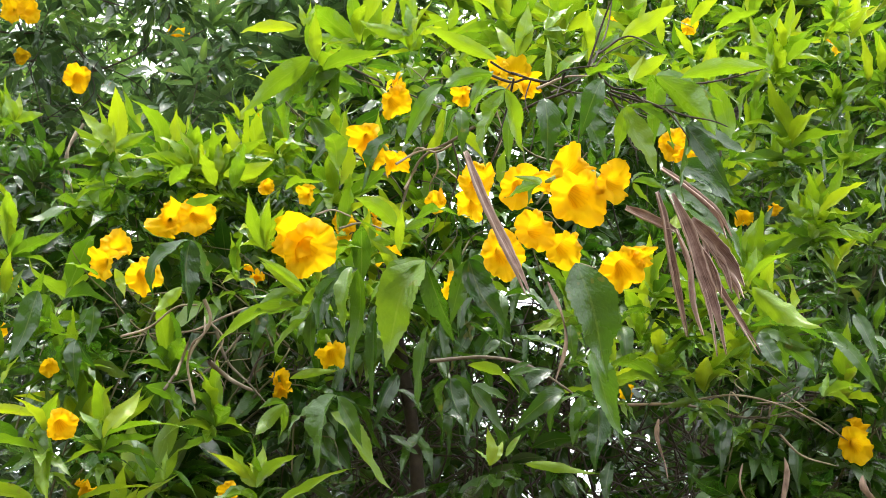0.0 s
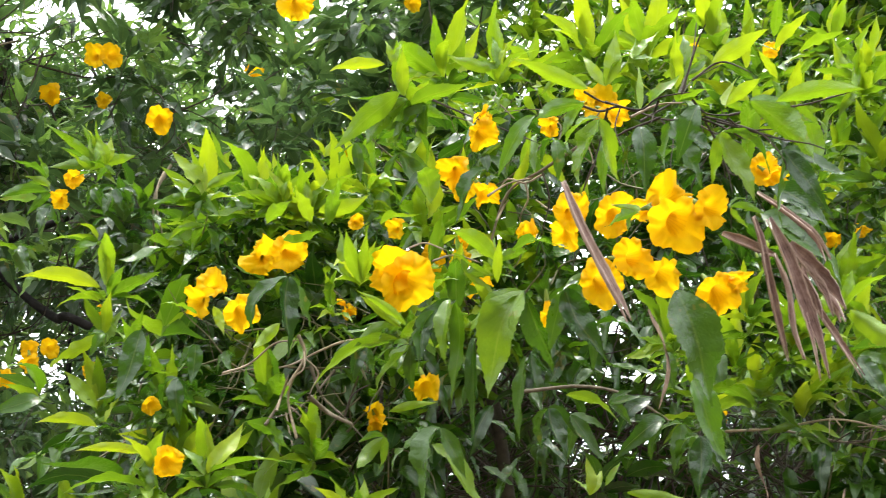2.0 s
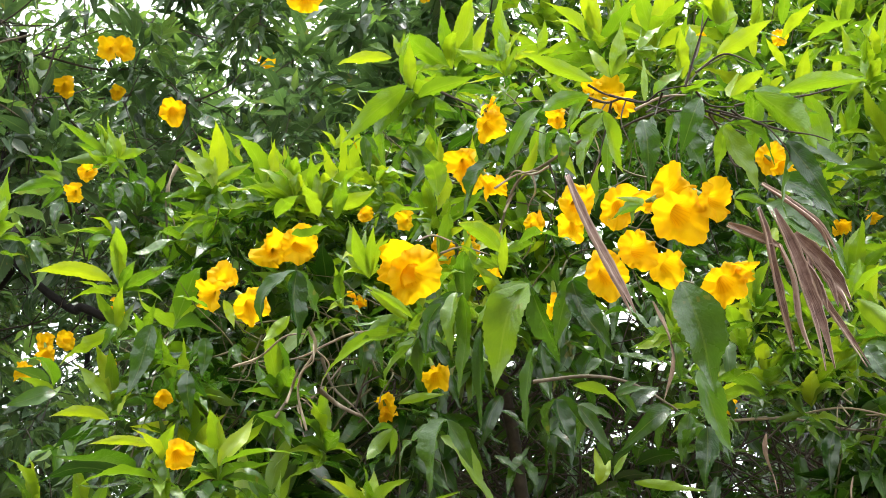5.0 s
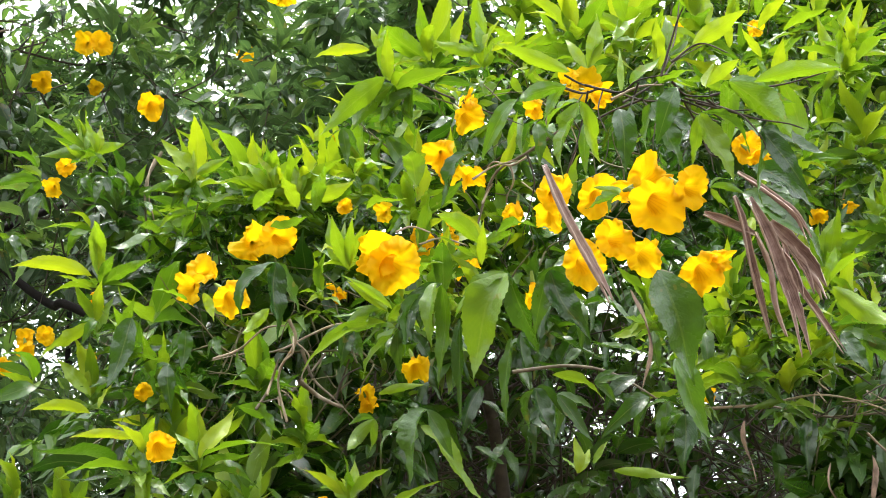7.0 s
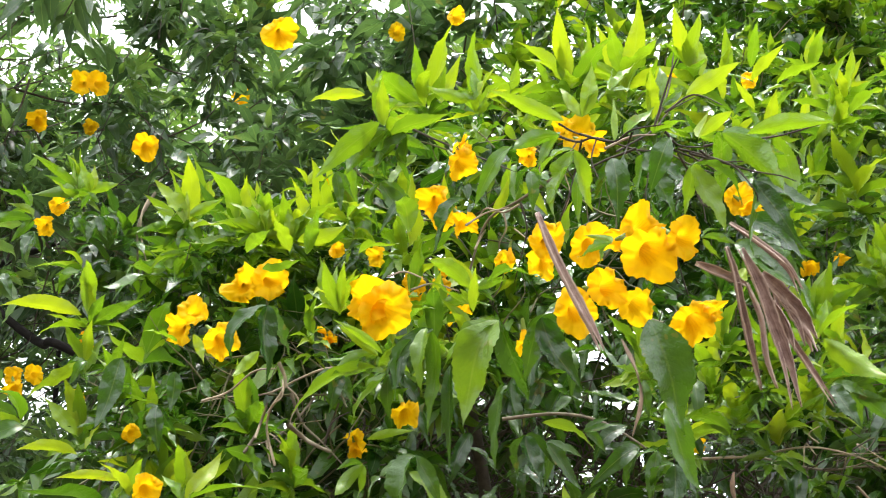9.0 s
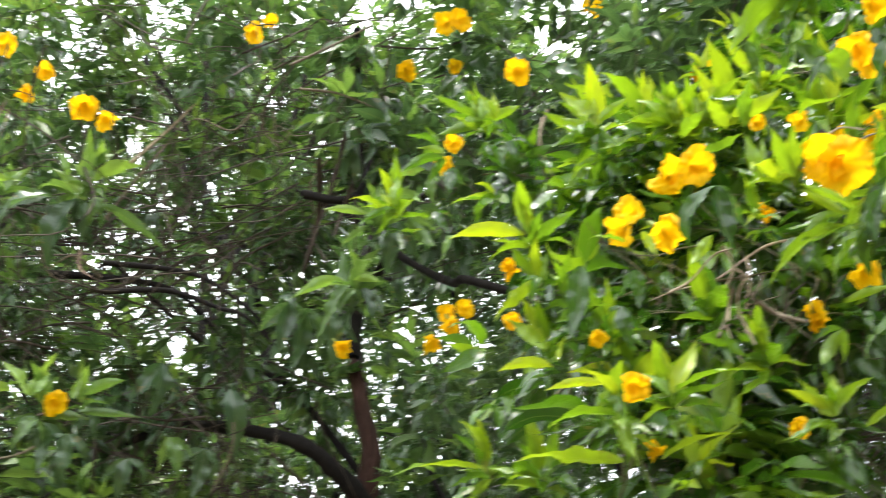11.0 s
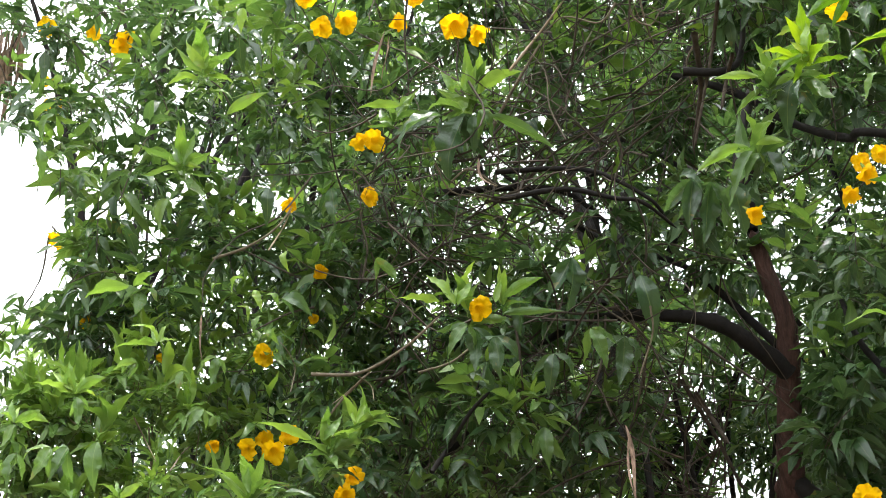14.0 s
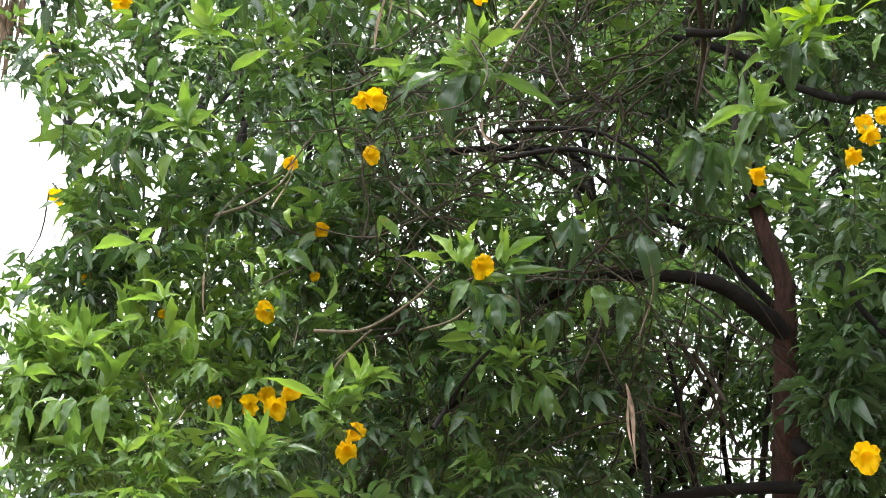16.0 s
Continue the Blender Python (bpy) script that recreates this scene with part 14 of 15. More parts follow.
leaf(tree, 'y', (-1.689, 1.347, 2.593), (-1.677, 1.365, 2.564), 0.0115, -39, 8)
leaf(tree, 'y', (-1.691, 1.287, 2.666), (-1.710, 1.276, 2.634), 0.0125, 24, 8)
leaf(tree, 'y', (-1.626, 1.318, 2.712), (-1.629, 1.329, 2.674), 0.0128, -26, 5)
leaf(tree, 'y', (-1.715, 1.296, 2.623), (-1.704, 1.314, 2.594), 0.0115, -30, 8)
leaf(tree, 'y', (-1.676, 1.322, 2.643), (-1.660, 1.342, 2.619), 0.0113, -9, 8)
leaf(tree, 'y', (-1.721, 1.264, 2.654), (-1.735, 1.256, 2.623), 0.0115, 36, 8)

# ---- limbs that carry the foliage ----
branch(shrub, ((-0.02, 1.6, 2.2), (-0.05, 1.52, 2.5), (-0.12, 1.5, 2.75), (-0.3, 1.55, 2.95)), 0.011, 0.004, TWIG_DARK)
branch(shrub, ((0.42, 1.55, 2.6), (0.4, 1.55, 2.85), (0.5, 1.62, 3.1), (0.62, 1.7, 3.3)), 0.01, 0.004, TWIG_DARK)
branch(shrub, ((0.1, 1.75, 1.75), (-0.12, 1.6, 2.1), (-0.3, 1.45, 2.3), (-0.42, 1.35, 2.4)), 0.01, 0.004, TWIG_DARK)
branch(shrub, ((0.44, 1.72, 2.0), (0.55, 1.55, 2.25), (0.62, 1.4, 2.4), (0.7, 1.3, 2.5)), 0.01, 0.004, TWIG_DARK)
branch(tree, ((-1.2, 2.32, 2.98), (-1.25, 2.36, 3.3), (-1.2, 2.45, 3.7), (-1.3, 2.5, 4.1)), 0.016, 0.006, BARK_DARK)
branch(tree, ((-1.24, 2.35, 3.2), (-1.5, 2.3, 3.45), (-1.75, 2.35, 3.6)), 0.011, 0.004, BARK_DARK)
branch(tree, ((-1.22, 2.4, 3.5), (-0.95, 2.5, 3.75), (-0.75, 2.55, 4.0)), 0.01, 0.004, BARK_DARK)

# ---- pale shoot tips of the tree and the lower shrub ----
rosette(low_shrub, (-2.064, 1.260, 2.565), (0.450, -0.603, 0.658), 0.102, 5, -0.1)
rosette(low_shrub, (-2.022, 1.314, 2.614), (0.450, -0.603, 0.658), 0.095, 5, 0.0)
rosette(low_shrub, (-1.967, 1.363, 2.594), (0.450, -0.603, 0.658), 0.095, 5, -0.1)
rosette(low_shrub, (-2.089, 1.226, 2.514), (0.450, -0.603, 0.658), 0.102, 5, 0.0)
rosette(low_shrub, (-2.025, 1.289, 2.471), (0.450, -0.603, 0.658), 0.102, 5, 0.1)
rosette(low_shrub, (-2.011, 1.336, 2.672), (0.450, -0.603, 0.658), 0.088, 4, 0.0)
rosette(low_shrub, (-2.118, 1.192, 2.553), (0.450, -0.603, 0.658), 0.095, 5, 0.0)
rosette(low_shrub, (-1.936, 1.404, 2.540), (0.450, -0.603, 0.658), 0.088, 4, 0.1)
rosette(low_shrub, (-2.058, 1.269, 2.351), (0.450, -0.603, 0.658), 0.095, 4, 0.3)

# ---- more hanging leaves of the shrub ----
# Low leaves all take the old tone, which paints the shade under the shrub.
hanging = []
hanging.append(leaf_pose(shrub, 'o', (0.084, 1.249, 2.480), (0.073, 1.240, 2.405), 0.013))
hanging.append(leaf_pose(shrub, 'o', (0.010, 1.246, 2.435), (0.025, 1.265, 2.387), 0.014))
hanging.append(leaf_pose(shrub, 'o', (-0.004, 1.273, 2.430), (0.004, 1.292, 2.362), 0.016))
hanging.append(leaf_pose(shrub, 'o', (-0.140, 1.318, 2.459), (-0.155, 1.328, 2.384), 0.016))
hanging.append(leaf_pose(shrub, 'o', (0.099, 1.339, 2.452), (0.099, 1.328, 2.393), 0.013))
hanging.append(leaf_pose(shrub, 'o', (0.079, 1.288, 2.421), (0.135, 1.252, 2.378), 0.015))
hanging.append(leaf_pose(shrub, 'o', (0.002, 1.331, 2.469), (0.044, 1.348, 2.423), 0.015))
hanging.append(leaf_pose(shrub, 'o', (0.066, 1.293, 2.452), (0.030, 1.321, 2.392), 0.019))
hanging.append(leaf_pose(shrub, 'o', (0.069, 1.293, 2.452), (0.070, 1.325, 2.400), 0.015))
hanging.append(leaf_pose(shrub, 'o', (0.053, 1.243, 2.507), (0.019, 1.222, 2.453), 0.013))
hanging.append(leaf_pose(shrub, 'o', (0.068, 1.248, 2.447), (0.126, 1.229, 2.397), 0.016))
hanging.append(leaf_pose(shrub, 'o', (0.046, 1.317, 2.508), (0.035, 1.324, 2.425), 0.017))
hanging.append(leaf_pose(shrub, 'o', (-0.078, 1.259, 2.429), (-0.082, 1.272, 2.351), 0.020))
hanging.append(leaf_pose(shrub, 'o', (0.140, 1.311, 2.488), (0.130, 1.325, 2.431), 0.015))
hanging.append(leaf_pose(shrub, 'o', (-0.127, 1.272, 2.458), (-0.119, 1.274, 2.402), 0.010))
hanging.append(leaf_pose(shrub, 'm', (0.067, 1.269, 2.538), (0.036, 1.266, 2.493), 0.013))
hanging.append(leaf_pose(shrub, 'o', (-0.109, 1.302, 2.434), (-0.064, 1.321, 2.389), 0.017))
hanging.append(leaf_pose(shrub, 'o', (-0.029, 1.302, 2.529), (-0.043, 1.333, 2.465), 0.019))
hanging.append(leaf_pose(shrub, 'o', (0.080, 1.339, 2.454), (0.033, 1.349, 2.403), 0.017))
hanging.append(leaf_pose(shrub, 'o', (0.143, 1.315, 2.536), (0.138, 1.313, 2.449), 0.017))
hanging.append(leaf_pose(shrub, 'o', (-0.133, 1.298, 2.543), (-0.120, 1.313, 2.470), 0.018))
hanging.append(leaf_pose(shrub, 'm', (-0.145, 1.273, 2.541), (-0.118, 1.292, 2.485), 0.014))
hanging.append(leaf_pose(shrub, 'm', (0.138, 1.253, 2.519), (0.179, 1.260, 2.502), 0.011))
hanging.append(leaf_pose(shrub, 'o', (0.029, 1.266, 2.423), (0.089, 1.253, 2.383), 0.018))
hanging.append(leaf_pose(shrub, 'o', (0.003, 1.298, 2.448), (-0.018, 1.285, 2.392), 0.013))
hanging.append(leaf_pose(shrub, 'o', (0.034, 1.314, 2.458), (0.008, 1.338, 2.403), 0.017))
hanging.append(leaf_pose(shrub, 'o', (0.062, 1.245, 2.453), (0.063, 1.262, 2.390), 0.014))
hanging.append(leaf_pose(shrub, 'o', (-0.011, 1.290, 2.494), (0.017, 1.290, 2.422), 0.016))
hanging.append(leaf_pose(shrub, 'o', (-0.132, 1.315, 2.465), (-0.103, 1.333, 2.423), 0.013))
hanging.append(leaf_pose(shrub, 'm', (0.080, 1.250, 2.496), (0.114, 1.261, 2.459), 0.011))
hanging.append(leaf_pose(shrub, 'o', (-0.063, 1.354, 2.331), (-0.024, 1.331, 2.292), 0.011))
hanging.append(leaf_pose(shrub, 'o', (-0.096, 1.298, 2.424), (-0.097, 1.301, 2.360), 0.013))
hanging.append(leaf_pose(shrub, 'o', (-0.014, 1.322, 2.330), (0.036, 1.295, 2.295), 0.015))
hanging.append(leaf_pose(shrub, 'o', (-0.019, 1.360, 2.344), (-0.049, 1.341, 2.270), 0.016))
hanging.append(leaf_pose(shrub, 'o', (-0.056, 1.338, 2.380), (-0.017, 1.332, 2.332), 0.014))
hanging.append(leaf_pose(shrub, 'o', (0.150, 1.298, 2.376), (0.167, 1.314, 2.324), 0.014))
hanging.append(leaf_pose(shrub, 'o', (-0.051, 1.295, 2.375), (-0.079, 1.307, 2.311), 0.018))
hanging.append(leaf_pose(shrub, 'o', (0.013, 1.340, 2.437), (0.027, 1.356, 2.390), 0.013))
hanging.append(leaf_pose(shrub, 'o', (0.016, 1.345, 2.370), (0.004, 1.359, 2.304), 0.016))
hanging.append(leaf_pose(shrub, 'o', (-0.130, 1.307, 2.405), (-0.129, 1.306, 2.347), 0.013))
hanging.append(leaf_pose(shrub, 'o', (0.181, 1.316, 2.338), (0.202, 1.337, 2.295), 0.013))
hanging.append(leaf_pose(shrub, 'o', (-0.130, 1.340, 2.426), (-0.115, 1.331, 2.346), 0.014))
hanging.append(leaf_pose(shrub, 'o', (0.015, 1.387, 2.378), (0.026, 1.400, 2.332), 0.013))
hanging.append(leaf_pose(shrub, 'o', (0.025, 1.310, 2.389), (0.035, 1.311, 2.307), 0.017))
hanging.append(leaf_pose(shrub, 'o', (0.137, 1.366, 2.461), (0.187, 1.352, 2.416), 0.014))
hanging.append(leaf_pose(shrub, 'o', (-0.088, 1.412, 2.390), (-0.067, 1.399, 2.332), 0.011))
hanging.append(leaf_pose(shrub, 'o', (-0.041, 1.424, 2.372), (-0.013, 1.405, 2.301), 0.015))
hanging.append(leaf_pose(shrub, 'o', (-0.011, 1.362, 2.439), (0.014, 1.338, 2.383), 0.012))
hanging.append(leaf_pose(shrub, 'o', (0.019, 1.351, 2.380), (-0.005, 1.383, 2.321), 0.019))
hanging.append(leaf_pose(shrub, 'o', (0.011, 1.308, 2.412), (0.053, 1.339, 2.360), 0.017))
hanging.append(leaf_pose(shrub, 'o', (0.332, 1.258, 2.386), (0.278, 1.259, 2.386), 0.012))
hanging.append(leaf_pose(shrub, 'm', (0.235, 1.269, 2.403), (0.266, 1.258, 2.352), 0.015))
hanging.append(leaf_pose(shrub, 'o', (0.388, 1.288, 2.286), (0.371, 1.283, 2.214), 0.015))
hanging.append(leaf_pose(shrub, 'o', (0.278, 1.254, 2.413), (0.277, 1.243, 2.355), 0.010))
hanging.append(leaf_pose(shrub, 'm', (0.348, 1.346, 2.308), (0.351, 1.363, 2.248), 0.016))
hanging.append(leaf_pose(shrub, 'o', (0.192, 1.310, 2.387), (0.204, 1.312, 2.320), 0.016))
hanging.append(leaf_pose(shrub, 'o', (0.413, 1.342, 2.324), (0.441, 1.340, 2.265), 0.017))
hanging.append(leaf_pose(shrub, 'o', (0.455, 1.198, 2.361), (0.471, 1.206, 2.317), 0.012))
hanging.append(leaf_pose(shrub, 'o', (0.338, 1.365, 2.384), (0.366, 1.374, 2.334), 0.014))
hanging.append(leaf_pose(shrub, 'o', (0.380, 1.330, 2.300), (0.389, 1.317, 2.252), 0.012))
hanging.append(leaf_pose(shrub, 'o', (0.248, 1.351, 2.439), (0.231, 1.353, 2.362), 0.017))
hanging.append(leaf_pose(shrub, 'o', (0.240, 1.396, 2.345), (0.197, 1.395, 2.337), 0.009))
hanging.append(leaf_pose(shrub, 'o', (0.351, 1.239, 2.408), (0.357, 1.257, 2.356), 0.015))
hanging.append(leaf_pose(shrub, 'o', (0.248, 1.319, 2.414), (0.211, 1.318, 2.368), 0.012))
hanging.append(leaf_pose(shrub, 'o', (0.182, 1.341, 2.453), (0.143, 1.334, 2.395), 0.016))
hanging.append(leaf_pose(shrub, 'o', (0.463, 1.262, 2.430), (0.476, 1.254, 2.357), 0.016))
hanging.append(leaf_pose(shrub, 'm', (0.352, 1.262, 2.330), (0.336, 1.281, 2.261), 0.019))
hanging.append(leaf_pose(shrub, 'm', (0.472, 1.298, 2.388), (0.438, 1.297, 2.348), 0.013))
hanging.append(leaf_pose(shrub, 'o', (0.287, 1.398, 2.345), (0.281, 1.409, 2.281), 0.017))
hanging.append(leaf_pose(shrub, 'o', (0.404, 1.321, 2.325), (0.367, 1.332, 2.281), 0.013))
hanging.append(leaf_pose(shrub, 'o', (0.362, 1.383, 2.340), (0.331, 1.397, 2.305), 0.012))
hanging.append(leaf_pose(shrub, 'o', (0.399, 1.232, 2.356), (0.368, 1.240, 2.299), 0.017))
hanging.append(leaf_pose(shrub, 'o', (0.199, 1.273, 2.424), (0.202, 1.270, 2.352), 0.017))
hanging.append(leaf_pose(shrub, 'o', (0.307, 1.285, 2.311), (0.292, 1.290, 2.241), 0.019))
hanging.append(leaf_pose(shrub, 'o', (0.183, 1.324, 2.281), (0.175, 1.330, 2.226), 0.014))
hanging.append(leaf_pose(shrub, 'o', (0.468, 1.325, 2.345), (0.452, 1.327, 2.284), 0.015))
hanging.append(leaf_pose(shrub, 'o', (-0.475, 1.306, 2.432), (-0.466, 1.324, 2.368), 0.017))
hanging.append(leaf_pose(shrub, 'm', (-0.419, 1.444, 2.415), (-0.424, 1.447, 2.341), 0.016))
hanging.append(leaf_pose(shrub, 'o', (-0.476, 1.281, 2.470), (-0.463, 1.278, 2.406), 0.013))
hanging.append(leaf_pose(shrub, 'o', (-0.388, 1.381, 2.512), (-0.427, 1.355, 2.496), 0.010))
hanging.append(leaf_pose(shrub, 'o', (-0.428, 1.352, 2.501), (-0.429, 1.361, 2.448), 0.013))
hanging.append(leaf_pose(shrub, 'o', (-0.361, 1.317, 2.578), (-0.395, 1.277, 2.568), 0.012))
hanging.append(leaf_pose(shrub, 'o', (-0.444, 1.256, 2.521), (-0.429, 1.299, 2.468), 0.016))
hanging.append(leaf_pose(shrub, 'm', (-0.395, 1.368, 2.372), (-0.408, 1.369, 2.297), 0.017))
hanging.append(leaf_pose(shrub, 'o', (-0.282, 1.347, 2.598), (-0.251, 1.374, 2.534), 0.020))
hanging.append(leaf_pose(shrub, 'm', (-0.525, 1.396, 2.476), (-0.518, 1.384, 2.420), 0.009))
hanging.append(leaf_pose(shrub, 'o', (-0.242, 1.336, 2.555), (-0.223, 1.364, 2.501), 0.017))
hanging.append(leaf_pose(shrub, 'o', (-0.528, 1.369, 2.554), (-0.556, 1.346, 2.496), 0.017))
hanging.append(leaf_pose(shrub, 'o', (-0.390, 1.336, 2.410), (-0.383, 1.335, 2.332), 0.019))
hanging.append(leaf_pose(shrub, 'm', (-0.358, 1.369, 2.524), (-0.365, 1.379, 2.468), 0.015))
hanging.append(leaf_pose(shrub, 'y', (-0.000, 1.301, 2.755), (0.054, 1.325, 2.711), 0.018))
hanging.append(leaf_pose(shrub, 'm', (-0.154, 1.248, 2.652), (-0.172, 1.251, 2.582), 0.016))
hanging.append(leaf_pose(shrub, 'y', (-0.190, 1.263, 2.707), (-0.191, 1.276, 2.644), 0.013))
hanging.append(leaf_pose(shrub, 'm', (-0.178, 1.258, 2.774), (-0.197, 1.274, 2.739), 0.011))
hanging.append(leaf_pose(shrub, 'm', (0.011, 1.234, 2.711), (0.070, 1.233, 2.664), 0.019))
hanging.append(leaf_pose(shrub, 'y', (-0.209, 1.265, 2.654), (-0.157, 1.276, 2.618), 0.015))
hanging.append(leaf_pose(shrub, 'm', (-0.000, 1.216, 2.716), (0.026, 1.249, 2.678), 0.015))
hanging.append(leaf_pose(shrub, 'm', (-0.110, 1.191, 2.707), (-0.145, 1.195, 2.638), 0.018))
hanging.append(leaf_pose(shrub, 'm', (-0.179, 1.285, 2.667), (-0.212, 1.284, 2.614), 0.015))
hanging.append(leaf_pose(shrub, 'm', (-0.042, 1.274, 2.799), (-0.068, 1.280, 2.717), 0.016))
hanging.append(leaf_pose(shrub, 'm', (0.013, 1.262, 2.754), (-0.025, 1.298, 2.714), 0.017))
hanging.append(leaf_pose(shrub, 'm', (-0.197, 1.290, 2.720), (-0.168, 1.313, 2.650), 0.019))
hanging.append(leaf_pose(shrub, 'm', (0.013, 1.204, 2.699), (0.009, 1.206, 2.636), 0.013))
hanging.append(leaf_pose(shrub, 'm', (-0.030, 1.263, 2.737), (-0.081, 1.280, 2.685), 0.016))
hanging.append(leaf_pose(shrub, 'm', (-0.000, 1.271, 2.759), (0.007, 1.305, 2.705), 0.016))
hanging.append(leaf_pose(shrub, 'y', (-0.031, 1.268, 2.747), (-0.061, 1.286, 2.695), 0.016))
hanging.append(leaf_pose(shrub, 'y', (0.412, 1.340, 2.597), (0.383, 1.377, 2.557), 0.014))
hanging.append(leaf_pose(shrub, 'm', (0.424, 1.259, 2.724), (0.403, 1.259, 2.669), 0.012))
hanging.append(leaf_pose(shrub, 'm', (0.471, 1.287, 2.720), (0.483, 1.314, 2.667), 0.014))
hanging.append(leaf_pose(shrub, 'm', (0.349, 1.244, 2.704), (0.326, 1.286, 2.664), 0.014))
hanging.append(leaf_pose(shrub, 'm', (0.283, 1.175, 2.694), (0.320, 1.177, 2.636), 0.018))
hanging.append(leaf_pose(shrub, 'm', (0.371, 1.357, 2.658), (0.333, 1.359, 2.600), 0.012))
hanging.append(leaf_pose(shrub, 'y', (0.359, 1.257, 2.522), (0.339, 1.283, 2.458), 0.018))
hanging.append(leaf_pose(shrub, 'm', (0.508, 1.186, 2.707), (0.461, 1.204, 2.646), 0.021))
hanging.append(leaf_pose(shrub, 'm', (0.401, 1.250, 2.772), (0.374, 1.285, 2.728), 0.015))
hanging.append(leaf_pose(shrub, 'o', (0.257, 1.186, 2.703), (0.295, 1.206, 2.641), 0.020))
hanging.append(leaf_pose(shrub, 'm', (0.483, 1.207, 2.711), (0.471, 1.212, 2.648), 0.014))
hanging.append(leaf_pose(shrub, 'm', (0.403, 1.242, 2.559), (0.425, 1.253, 2.518), 0.012))
hanging.append(leaf_pose(shrub, 'm', (0.347, 1.333, 2.711), (0.319, 1.366, 2.663), 0.017))
hanging.append(leaf_pose(shrub, 'm', (0.295, 1.333, 2.613), (0.339, 1.339, 2.556), 0.019))
hanging.append(leaf_pose(shrub, 'o', (0.444, 1.303, 2.545), (0.460, 1.288, 2.487), 0.011))
hanging.append(leaf_pose(shrub, 'o', (0.493, 1.172, 2.572), (0.500, 1.198, 2.518), 0.016))
hanging.append(leaf_pose(shrub, 'o', (0.546, 1.299, 2.704), (0.584, 1.263, 2.645), 0.019))
hanging.append(leaf_pose(shrub, 'o', (0.412, 1.198, 2.625), (0.443, 1.205, 2.571), 0.016))
hanging.append(leaf_pose(shrub, 'm', (0.348, 1.180, 2.639), (0.402, 1.172, 2.596), 0.016))
hanging.append(leaf_pose(shrub, 'y', (0.321, 1.289, 2.579), (0.347, 1.313, 2.520), 0.015))
hanging.append(leaf_pose(shrub, 'y', (0.424, 1.268, 2.760), (0.430, 1.307, 2.697), 0.018))
hanging.append(leaf_pose(shrub, 'y', (0.295, 1.334, 2.628), (0.281, 1.335, 2.563), 0.015))
hanging.append(leaf_pose(shrub, 'y', (0.197, 1.061, 2.642), (0.227, 1.022, 2.660), 0.011))
hanging.append(leaf_pose(shrub, 'y', (0.293, 1.111, 2.756), (0.296, 1.049, 2.771), 0.012))
hanging.append(leaf_pose(shrub, 'y', (0.204, 1.157, 2.730), (0.183, 1.120, 2.756), 0.010))
hanging.append(leaf_pose(shrub, 'y', (0.232, 1.098, 2.683), (0.197, 1.074, 2.686), 0.008))
hanging.append(leaf_pose(shrub, 'y', (0.238, 1.042, 2.638), (0.230, 1.000, 2.652), 0.010))
hanging.append(leaf_pose(shrub, 'y', (0.051, 1.117, 2.744), (0.030, 1.085, 2.762), 0.010))
hanging.append(leaf_pose(shrub, 'y', (0.122, 1.103, 2.653), (0.112, 1.062, 2.682), 0.012))
hanging.append(leaf_pose(shrub, 'y', (0.297, 1.146, 2.721), (0.271, 1.108, 2.736), 0.010))
hanging.append(leaf_pose(shrub, 'y', (0.101, 1.068, 2.663), (0.140, 1.074, 2.638), 0.009))
hanging.append(leaf_pose(shrub, 'y', (0.165, 1.087, 2.693), (0.172, 1.026, 2.694), 0.009))
hanging.append(leaf_pose(shrub, 'y', (0.285, 1.088, 2.710), (0.316, 1.032, 2.713), 0.013))
hanging.append(leaf_pose(shrub, 'm', (0.200, 1.133, 2.727), (0.220, 1.087, 2.739), 0.011))
hanging.append(leaf_pose(shrub, 'y', (0.071, 1.093, 2.683), (0.013, 1.082, 2.667), 0.012))
hanging.append(leaf_pose(shrub, 'y', (0.050, 1.066, 2.654), (0.013, 1.053, 2.655), 0.008))
hanging.append(leaf_pose(shrub, 'y', (0.092, 1.102, 2.658), (0.131, 1.064, 2.692), 0.014))
hanging.append(leaf_pose(shrub, 'y', (0.156, 1.178, 2.730), (0.118, 1.149, 2.721), 0.008))
hanging.append(leaf_pose(shrub, 'm', (0.082, 1.120, 2.754), (0.079, 1.084, 2.774), 0.008))
hanging.append(leaf_pose(shrub, 'y', (0.160, 1.143, 2.723), (0.188, 1.121, 2.740), 0.008))
hanging.append(leaf_pose(shrub, 'y', (0.247, 1.094, 2.641), (0.185, 1.069, 2.651), 0.016))
hanging.append(leaf_pose(shrub, 'y', (0.068, 1.081, 2.708), (0.018, 1.041, 2.708), 0.013))
hanging.append(leaf_pose(shrub, 'y', (0.465, 1.161, 2.766), (0.496, 1.116, 2.754), 0.011))
hanging.append(leaf_pose(shrub, 'y', (0.407, 1.191, 2.757), (0.347, 1.181, 2.773), 0.014))
hanging.append(leaf_pose(shrub, 'y', (0.483, 1.141, 2.720), (0.483, 1.110, 2.751), 0.011))
hanging.append(leaf_pose(shrub, 'y', (0.449, 1.124, 2.721), (0.461, 1.086, 2.725), 0.008))
hanging.append(leaf_pose(shrub, 'm', (0.476, 1.210, 2.711), (0.443, 1.174, 2.717), 0.009))
hanging.append(leaf_pose(shrub, 'y', (0.500, 1.153, 2.685), (0.488, 1.113, 2.731), 0.013))
hanging.append(leaf_pose(shrub, 'm', (0.370, 1.233, 2.844), (0.320, 1.241, 2.835), 0.011))
hanging.append(leaf_pose(shrub, 'y', (0.399, 1.313, 2.841), (0.397, 1.247, 2.850), 0.012))
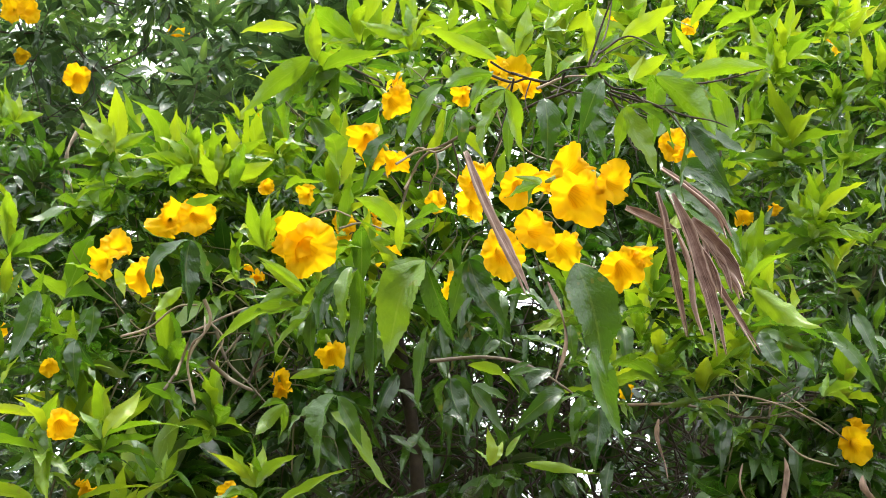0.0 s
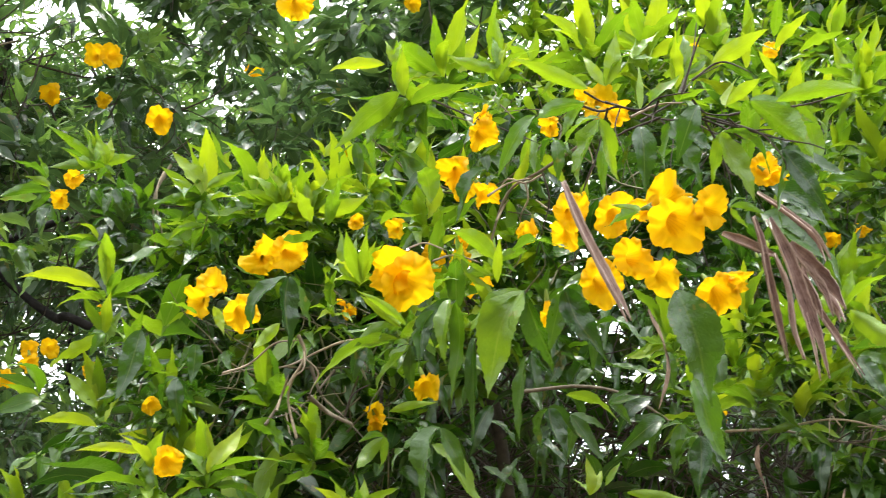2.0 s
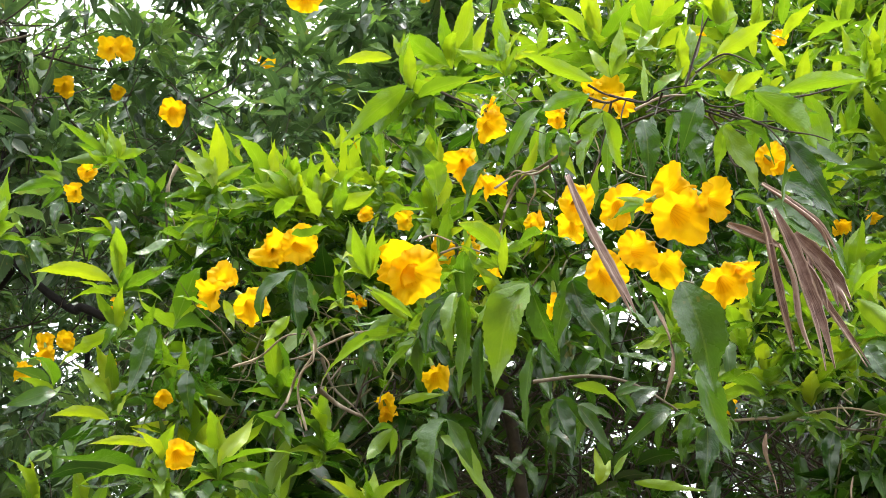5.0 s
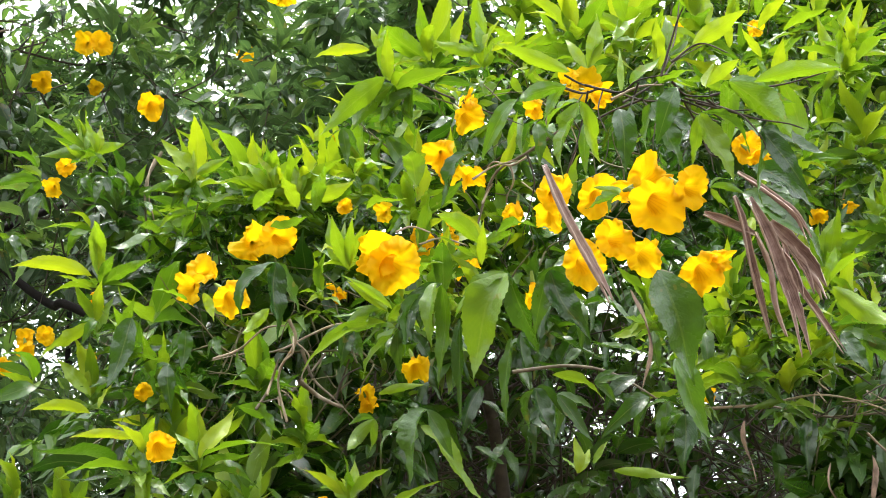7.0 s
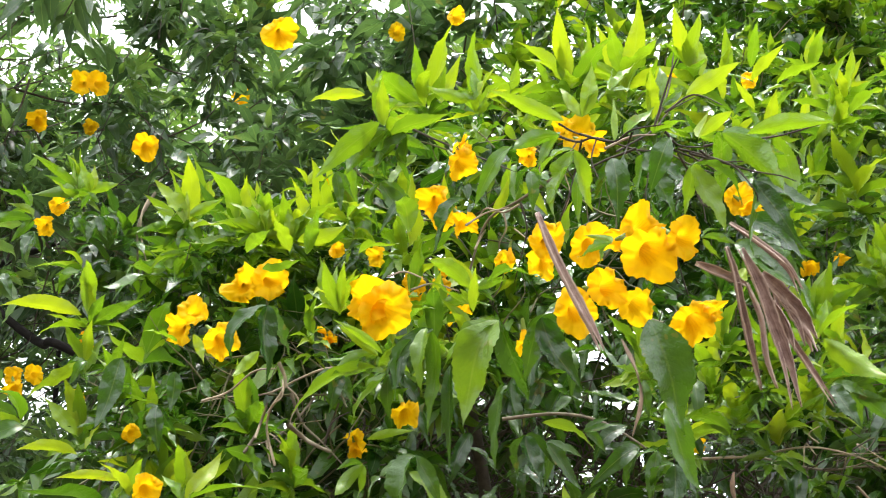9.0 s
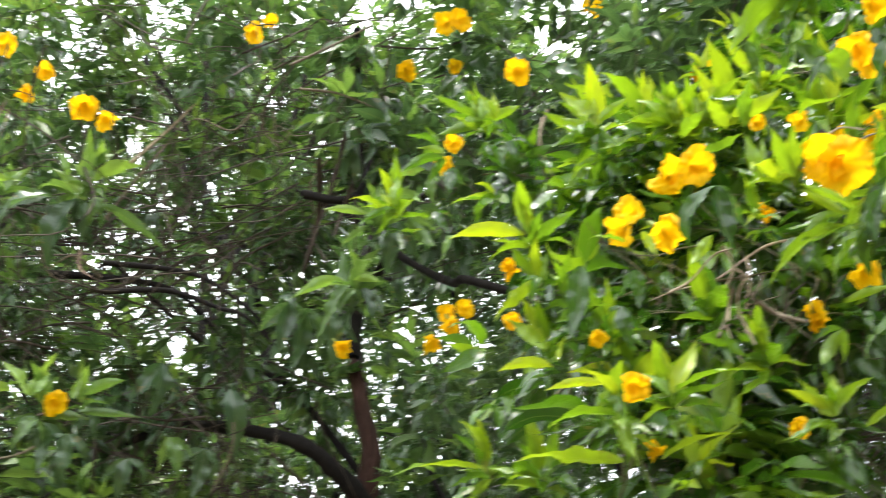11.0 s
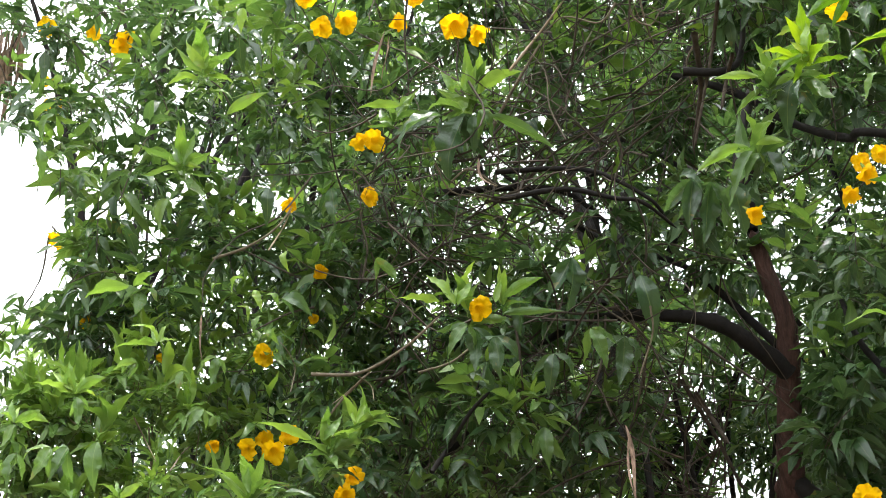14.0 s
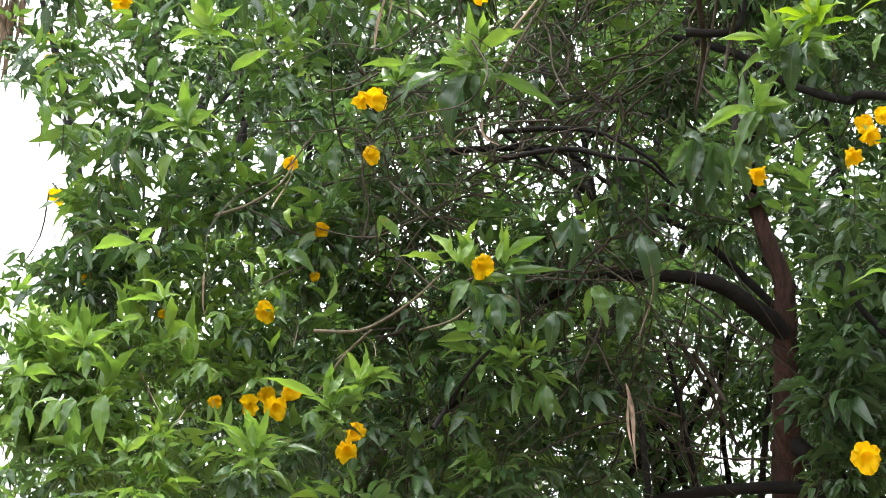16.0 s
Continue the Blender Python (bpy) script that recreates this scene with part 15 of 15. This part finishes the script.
hanging.append(leaf_pose(shrub, 'y', (0.329, 1.142, 2.759), (0.376, 1.103, 2.754), 0.014))
hanging.append(leaf_pose(shrub, 'y', (0.439, 1.256, 2.797), (0.400, 1.228, 2.796), 0.008))
hanging.append(leaf_pose(shrub, 'y', (-0.018, 1.216, 2.624), (0.002, 1.176, 2.656), 0.012))
hanging.append(leaf_pose(shrub, 'm', (-0.052, 1.317, 2.673), (-0.017, 1.293, 2.689), 0.010))
hanging.append(leaf_pose(shrub, 'y', (-0.232, 1.257, 2.643), (-0.232, 1.223, 2.668), 0.010))
hanging.append(leaf_pose(shrub, 'm', (-0.095, 1.291, 2.656), (-0.148, 1.288, 2.652), 0.011))
hanging.append(leaf_pose(shrub, 'm', (-0.100, 1.282, 2.696), (-0.070, 1.221, 2.707), 0.013))
hanging.append(leaf_pose(shrub, 'y', (-0.130, 1.209, 2.640), (-0.120, 1.158, 2.669), 0.013))
hanging.append(leaf_pose(shrub, 'y', (-0.146, 1.303, 2.667), (-0.120, 1.277, 2.700), 0.011))
hanging.append(leaf_pose(shrub, 'y', (-0.106, 1.222, 2.596), (-0.064, 1.215, 2.592), 0.009))
hanging.append(leaf_pose(shrub, 'y', (-0.004, 1.210, 2.647), (0.006, 1.168, 2.678), 0.010))
hanging.append(leaf_pose(shrub, 'y', (-0.072, 1.240, 2.640), (-0.076, 1.193, 2.679), 0.013))
hanging.append(leaf_pose(shrub, 'y', (-0.133, 1.281, 2.695), (-0.110, 1.235, 2.734), 0.015))
hanging.append(leaf_pose(shrub, 'y', (-0.059, 1.266, 2.672), (-0.101, 1.244, 2.648), 0.009))
joined_leaves("hanging_leaves", shrub, hanging, "leaves that hang inside the shrub, the low ones coloured dark for its shade", "stuff")


leaf(shrub, 'o', (0.203, 0.954, 2.366), (0.272, 0.992, 2.307), 0.0305, 0, 5, (-0.3, -1.0, 0.2))
leaf(shrub, 'o', (0.214, 0.946, 2.389), (0.270, 0.971, 2.355), 0.0255, 0, 1, (0.2, -1.0, -0.4))
leaf(shrub, 'y', (-0.038, 0.913, 2.290), (-0.074, 0.875, 2.295), 0.0143)
leaf(shrub, 'y', (-0.037, 0.916, 2.269), (-0.033, 0.872, 2.286), 0.0080)
leaf(shrub, 'm', (-0.024, 0.917, 2.302), (0.023, 0.895, 2.290), 0.0134)
leaf(shrub, 'y', (-0.115, 0.923, 2.233), (-0.153, 0.881, 2.241), 0.0070)
leaf(shrub, 'y', (-0.157, 0.947, 2.295), (-0.167, 0.896, 2.318), 0.0128)
leaf(shrub, 'y', (-0.156, 0.946, 2.296), (-0.148, 0.899, 2.318), 0.0089)
leaf(shrub, 'y', (-0.157, 0.955, 2.302), (-0.136, 0.916, 2.315), 0.0080)
leaf(shrub, 'y', (-0.204, 0.965, 2.393), (-0.153, 0.941, 2.393), 0.0158)
leaf(shrub, 'y', (-0.194, 0.966, 2.378), (-0.179, 0.920, 2.396), 0.0125)
leaf(shrub, 'm', (-0.099, 0.971, 2.404), (-0.108, 0.932, 2.411), 0.0200)
leaf(shrub, 'y', (-0.146, 0.972, 2.381), (-0.105, 0.949, 2.375), 0.0125)
leaf(shrub, 'm', (-0.157, 0.957, 2.412), (-0.122, 0.936, 2.405), 0.0116)
leaf(shrub, 'm', (-0.098, 0.969, 2.293), (-0.071, 0.941, 2.292), 0.0109)
leaf(shrub, 'o', (-0.091, 0.934, 2.255), (-0.105, 0.941, 2.197), 0.0133)
leaf(shrub, 'm', (-0.079, 0.938, 2.269), (-0.082, 0.951, 2.205), 0.0144)
leaf(shrub, 'm', (-0.064, 0.963, 2.270), (-0.094, 0.957, 2.231), 0.0108)
leaf(shrub, 'y', (-0.210, 0.962, 2.378), (-0.219, 0.919, 2.388), 0.0136)
leaf(shrub, 'y', (-0.250, 0.956, 2.374), (-0.223, 0.927, 2.377), 0.0125)
leaf(shrub, 'm', (-0.232, 0.952, 2.351), (-0.193, 0.933, 2.346), 0.0123)

# ---- trees behind ----
def background_tree(foot, crown, radii, sprays, size, age_shade, seed, label, open_share=0.4):
    ob = plant_thing("background_tree", foot, label, "tree", "trees behind the shrubs")
    f = Foliage(seed)
    r = random.Random(seed)
    top = Vector(crown)
    base = Vector((foot[0], foot[1], -0.05))
    branch(ob, (base, base.lerp(top, 0.4) + Vector((0.1, 0.1, 0)), top + Vector((0, 0, -radii[2] * 0.3)), top + Vector((0.1, 0, radii[2] * 0.5))), min(0.032, 0.0001 * sprays), min(0.012, 0.00004 * sprays), BARK_DARK, name="trunk", sides=10)
    for k in range(9):
        a = k * 2.4
        tip = top + Vector((math.cos(a) * radii[0] * 0.8, math.sin(a) * radii[1] * 0.8, r.uniform(-0.6, 0.7) * radii[2]))
        start = base.lerp(top, r.uniform(0.45, 0.9))
        branch(ob, (start, start.lerp(tip, 0.5) + Vector((0, 0, 0.15)), tip), 0.016, 0.005, BARK_DARK)
    n = 14
    for k in range(n):
        d = Vector((r.gauss(0, 1), r.gauss(0, 1), r.gauss(0, 1))).normalized() * r.uniform(0.35, 0.8)
        f.clump(top + Vector((d.x * radii[0], d.y * radii[1], d.z * radii[2])), [q * open_share for q in radii], sprays // n, size, age_shade, shell=0.2)
    f.build(ob, TWIG_DARK, "dark green crown with gaps of sky", TINY_LEAF)
    return ob


background_tree((0.94, 3.27, 0.0), (0.94, 3.27, 4.05), (1.3, 0.8, 1.3), 520, 0.22, 0.5, 51, "broad green tree behind the flowering shrub", 0.5)
background_tree((-0.65, 3.51, 0.0), (-0.65, 3.51, 4.35), (1.2, 0.8, 1.35), 640, 0.14, 0.8, 52, "shady green tree behind the flowering shrub", 0.5)
background_tree((-2.3, 3.71, 0.0), (-2.3, 3.71, 4.5), (1.25, 0.9, 1.35), 680, 0.145, 0.7, 53, "thin-crowned tree against the white sky", 0.5)
background_tree((-3.20, 2.88, 0.0), (-3.20, 2.88, 4.49), (0.75, 0.7, 1.2), 480, 0.12, 0.9, 54, "thin-crowned tree beside the open sky", 0.5)
background_tree((-3.6, 3.0, 0.0), (-3.3, 3.0, 2.9), (1.2, 0.8, 1.0), 300, 0.2, 0.6, 55, "low dense tree behind the thin-crowned trees", 0.5)
background_tree((-2.59, 3.33, 0.0), (-2.59, 3.33, 3.29), (0.85, 0.8, 0.7), 265, 0.15, 0.25, 56, "low shady tree behind the trunk", 0.5)
background_tree((-2.02, 3.78, 0.0), (-2.02, 3.78, 3.31), (0.6, 0.7, 0.6), 150, 0.13, 0.7, 57, "low sparse tree behind the trunk", 0.5)
background_tree((-3.17, 2.14, 0.0), (-3.17, 2.14, 4.78), (0.7, 0.7, 0.8), 70, 0.13, 0.8, 58, "tall sparse tree behind the thin-crowned trees", 0.5)
background_tree((-1.38, 3.66, 0.0), (-1.38, 3.66, 3.64), (0.6, 0.6, 0.8), 170, 0.11, 0.8, 59, "slim sparse tree behind the flowering shrub", 0.5)
background_tree((-2.06, 3.09, 0.0), (-2.06, 3.09, 4.99), (0.6, 0.5, 0.4), 130, 0.11, 0.7, 60, "tall slim tree behind the tree with the red-brown trunk", 0.5)
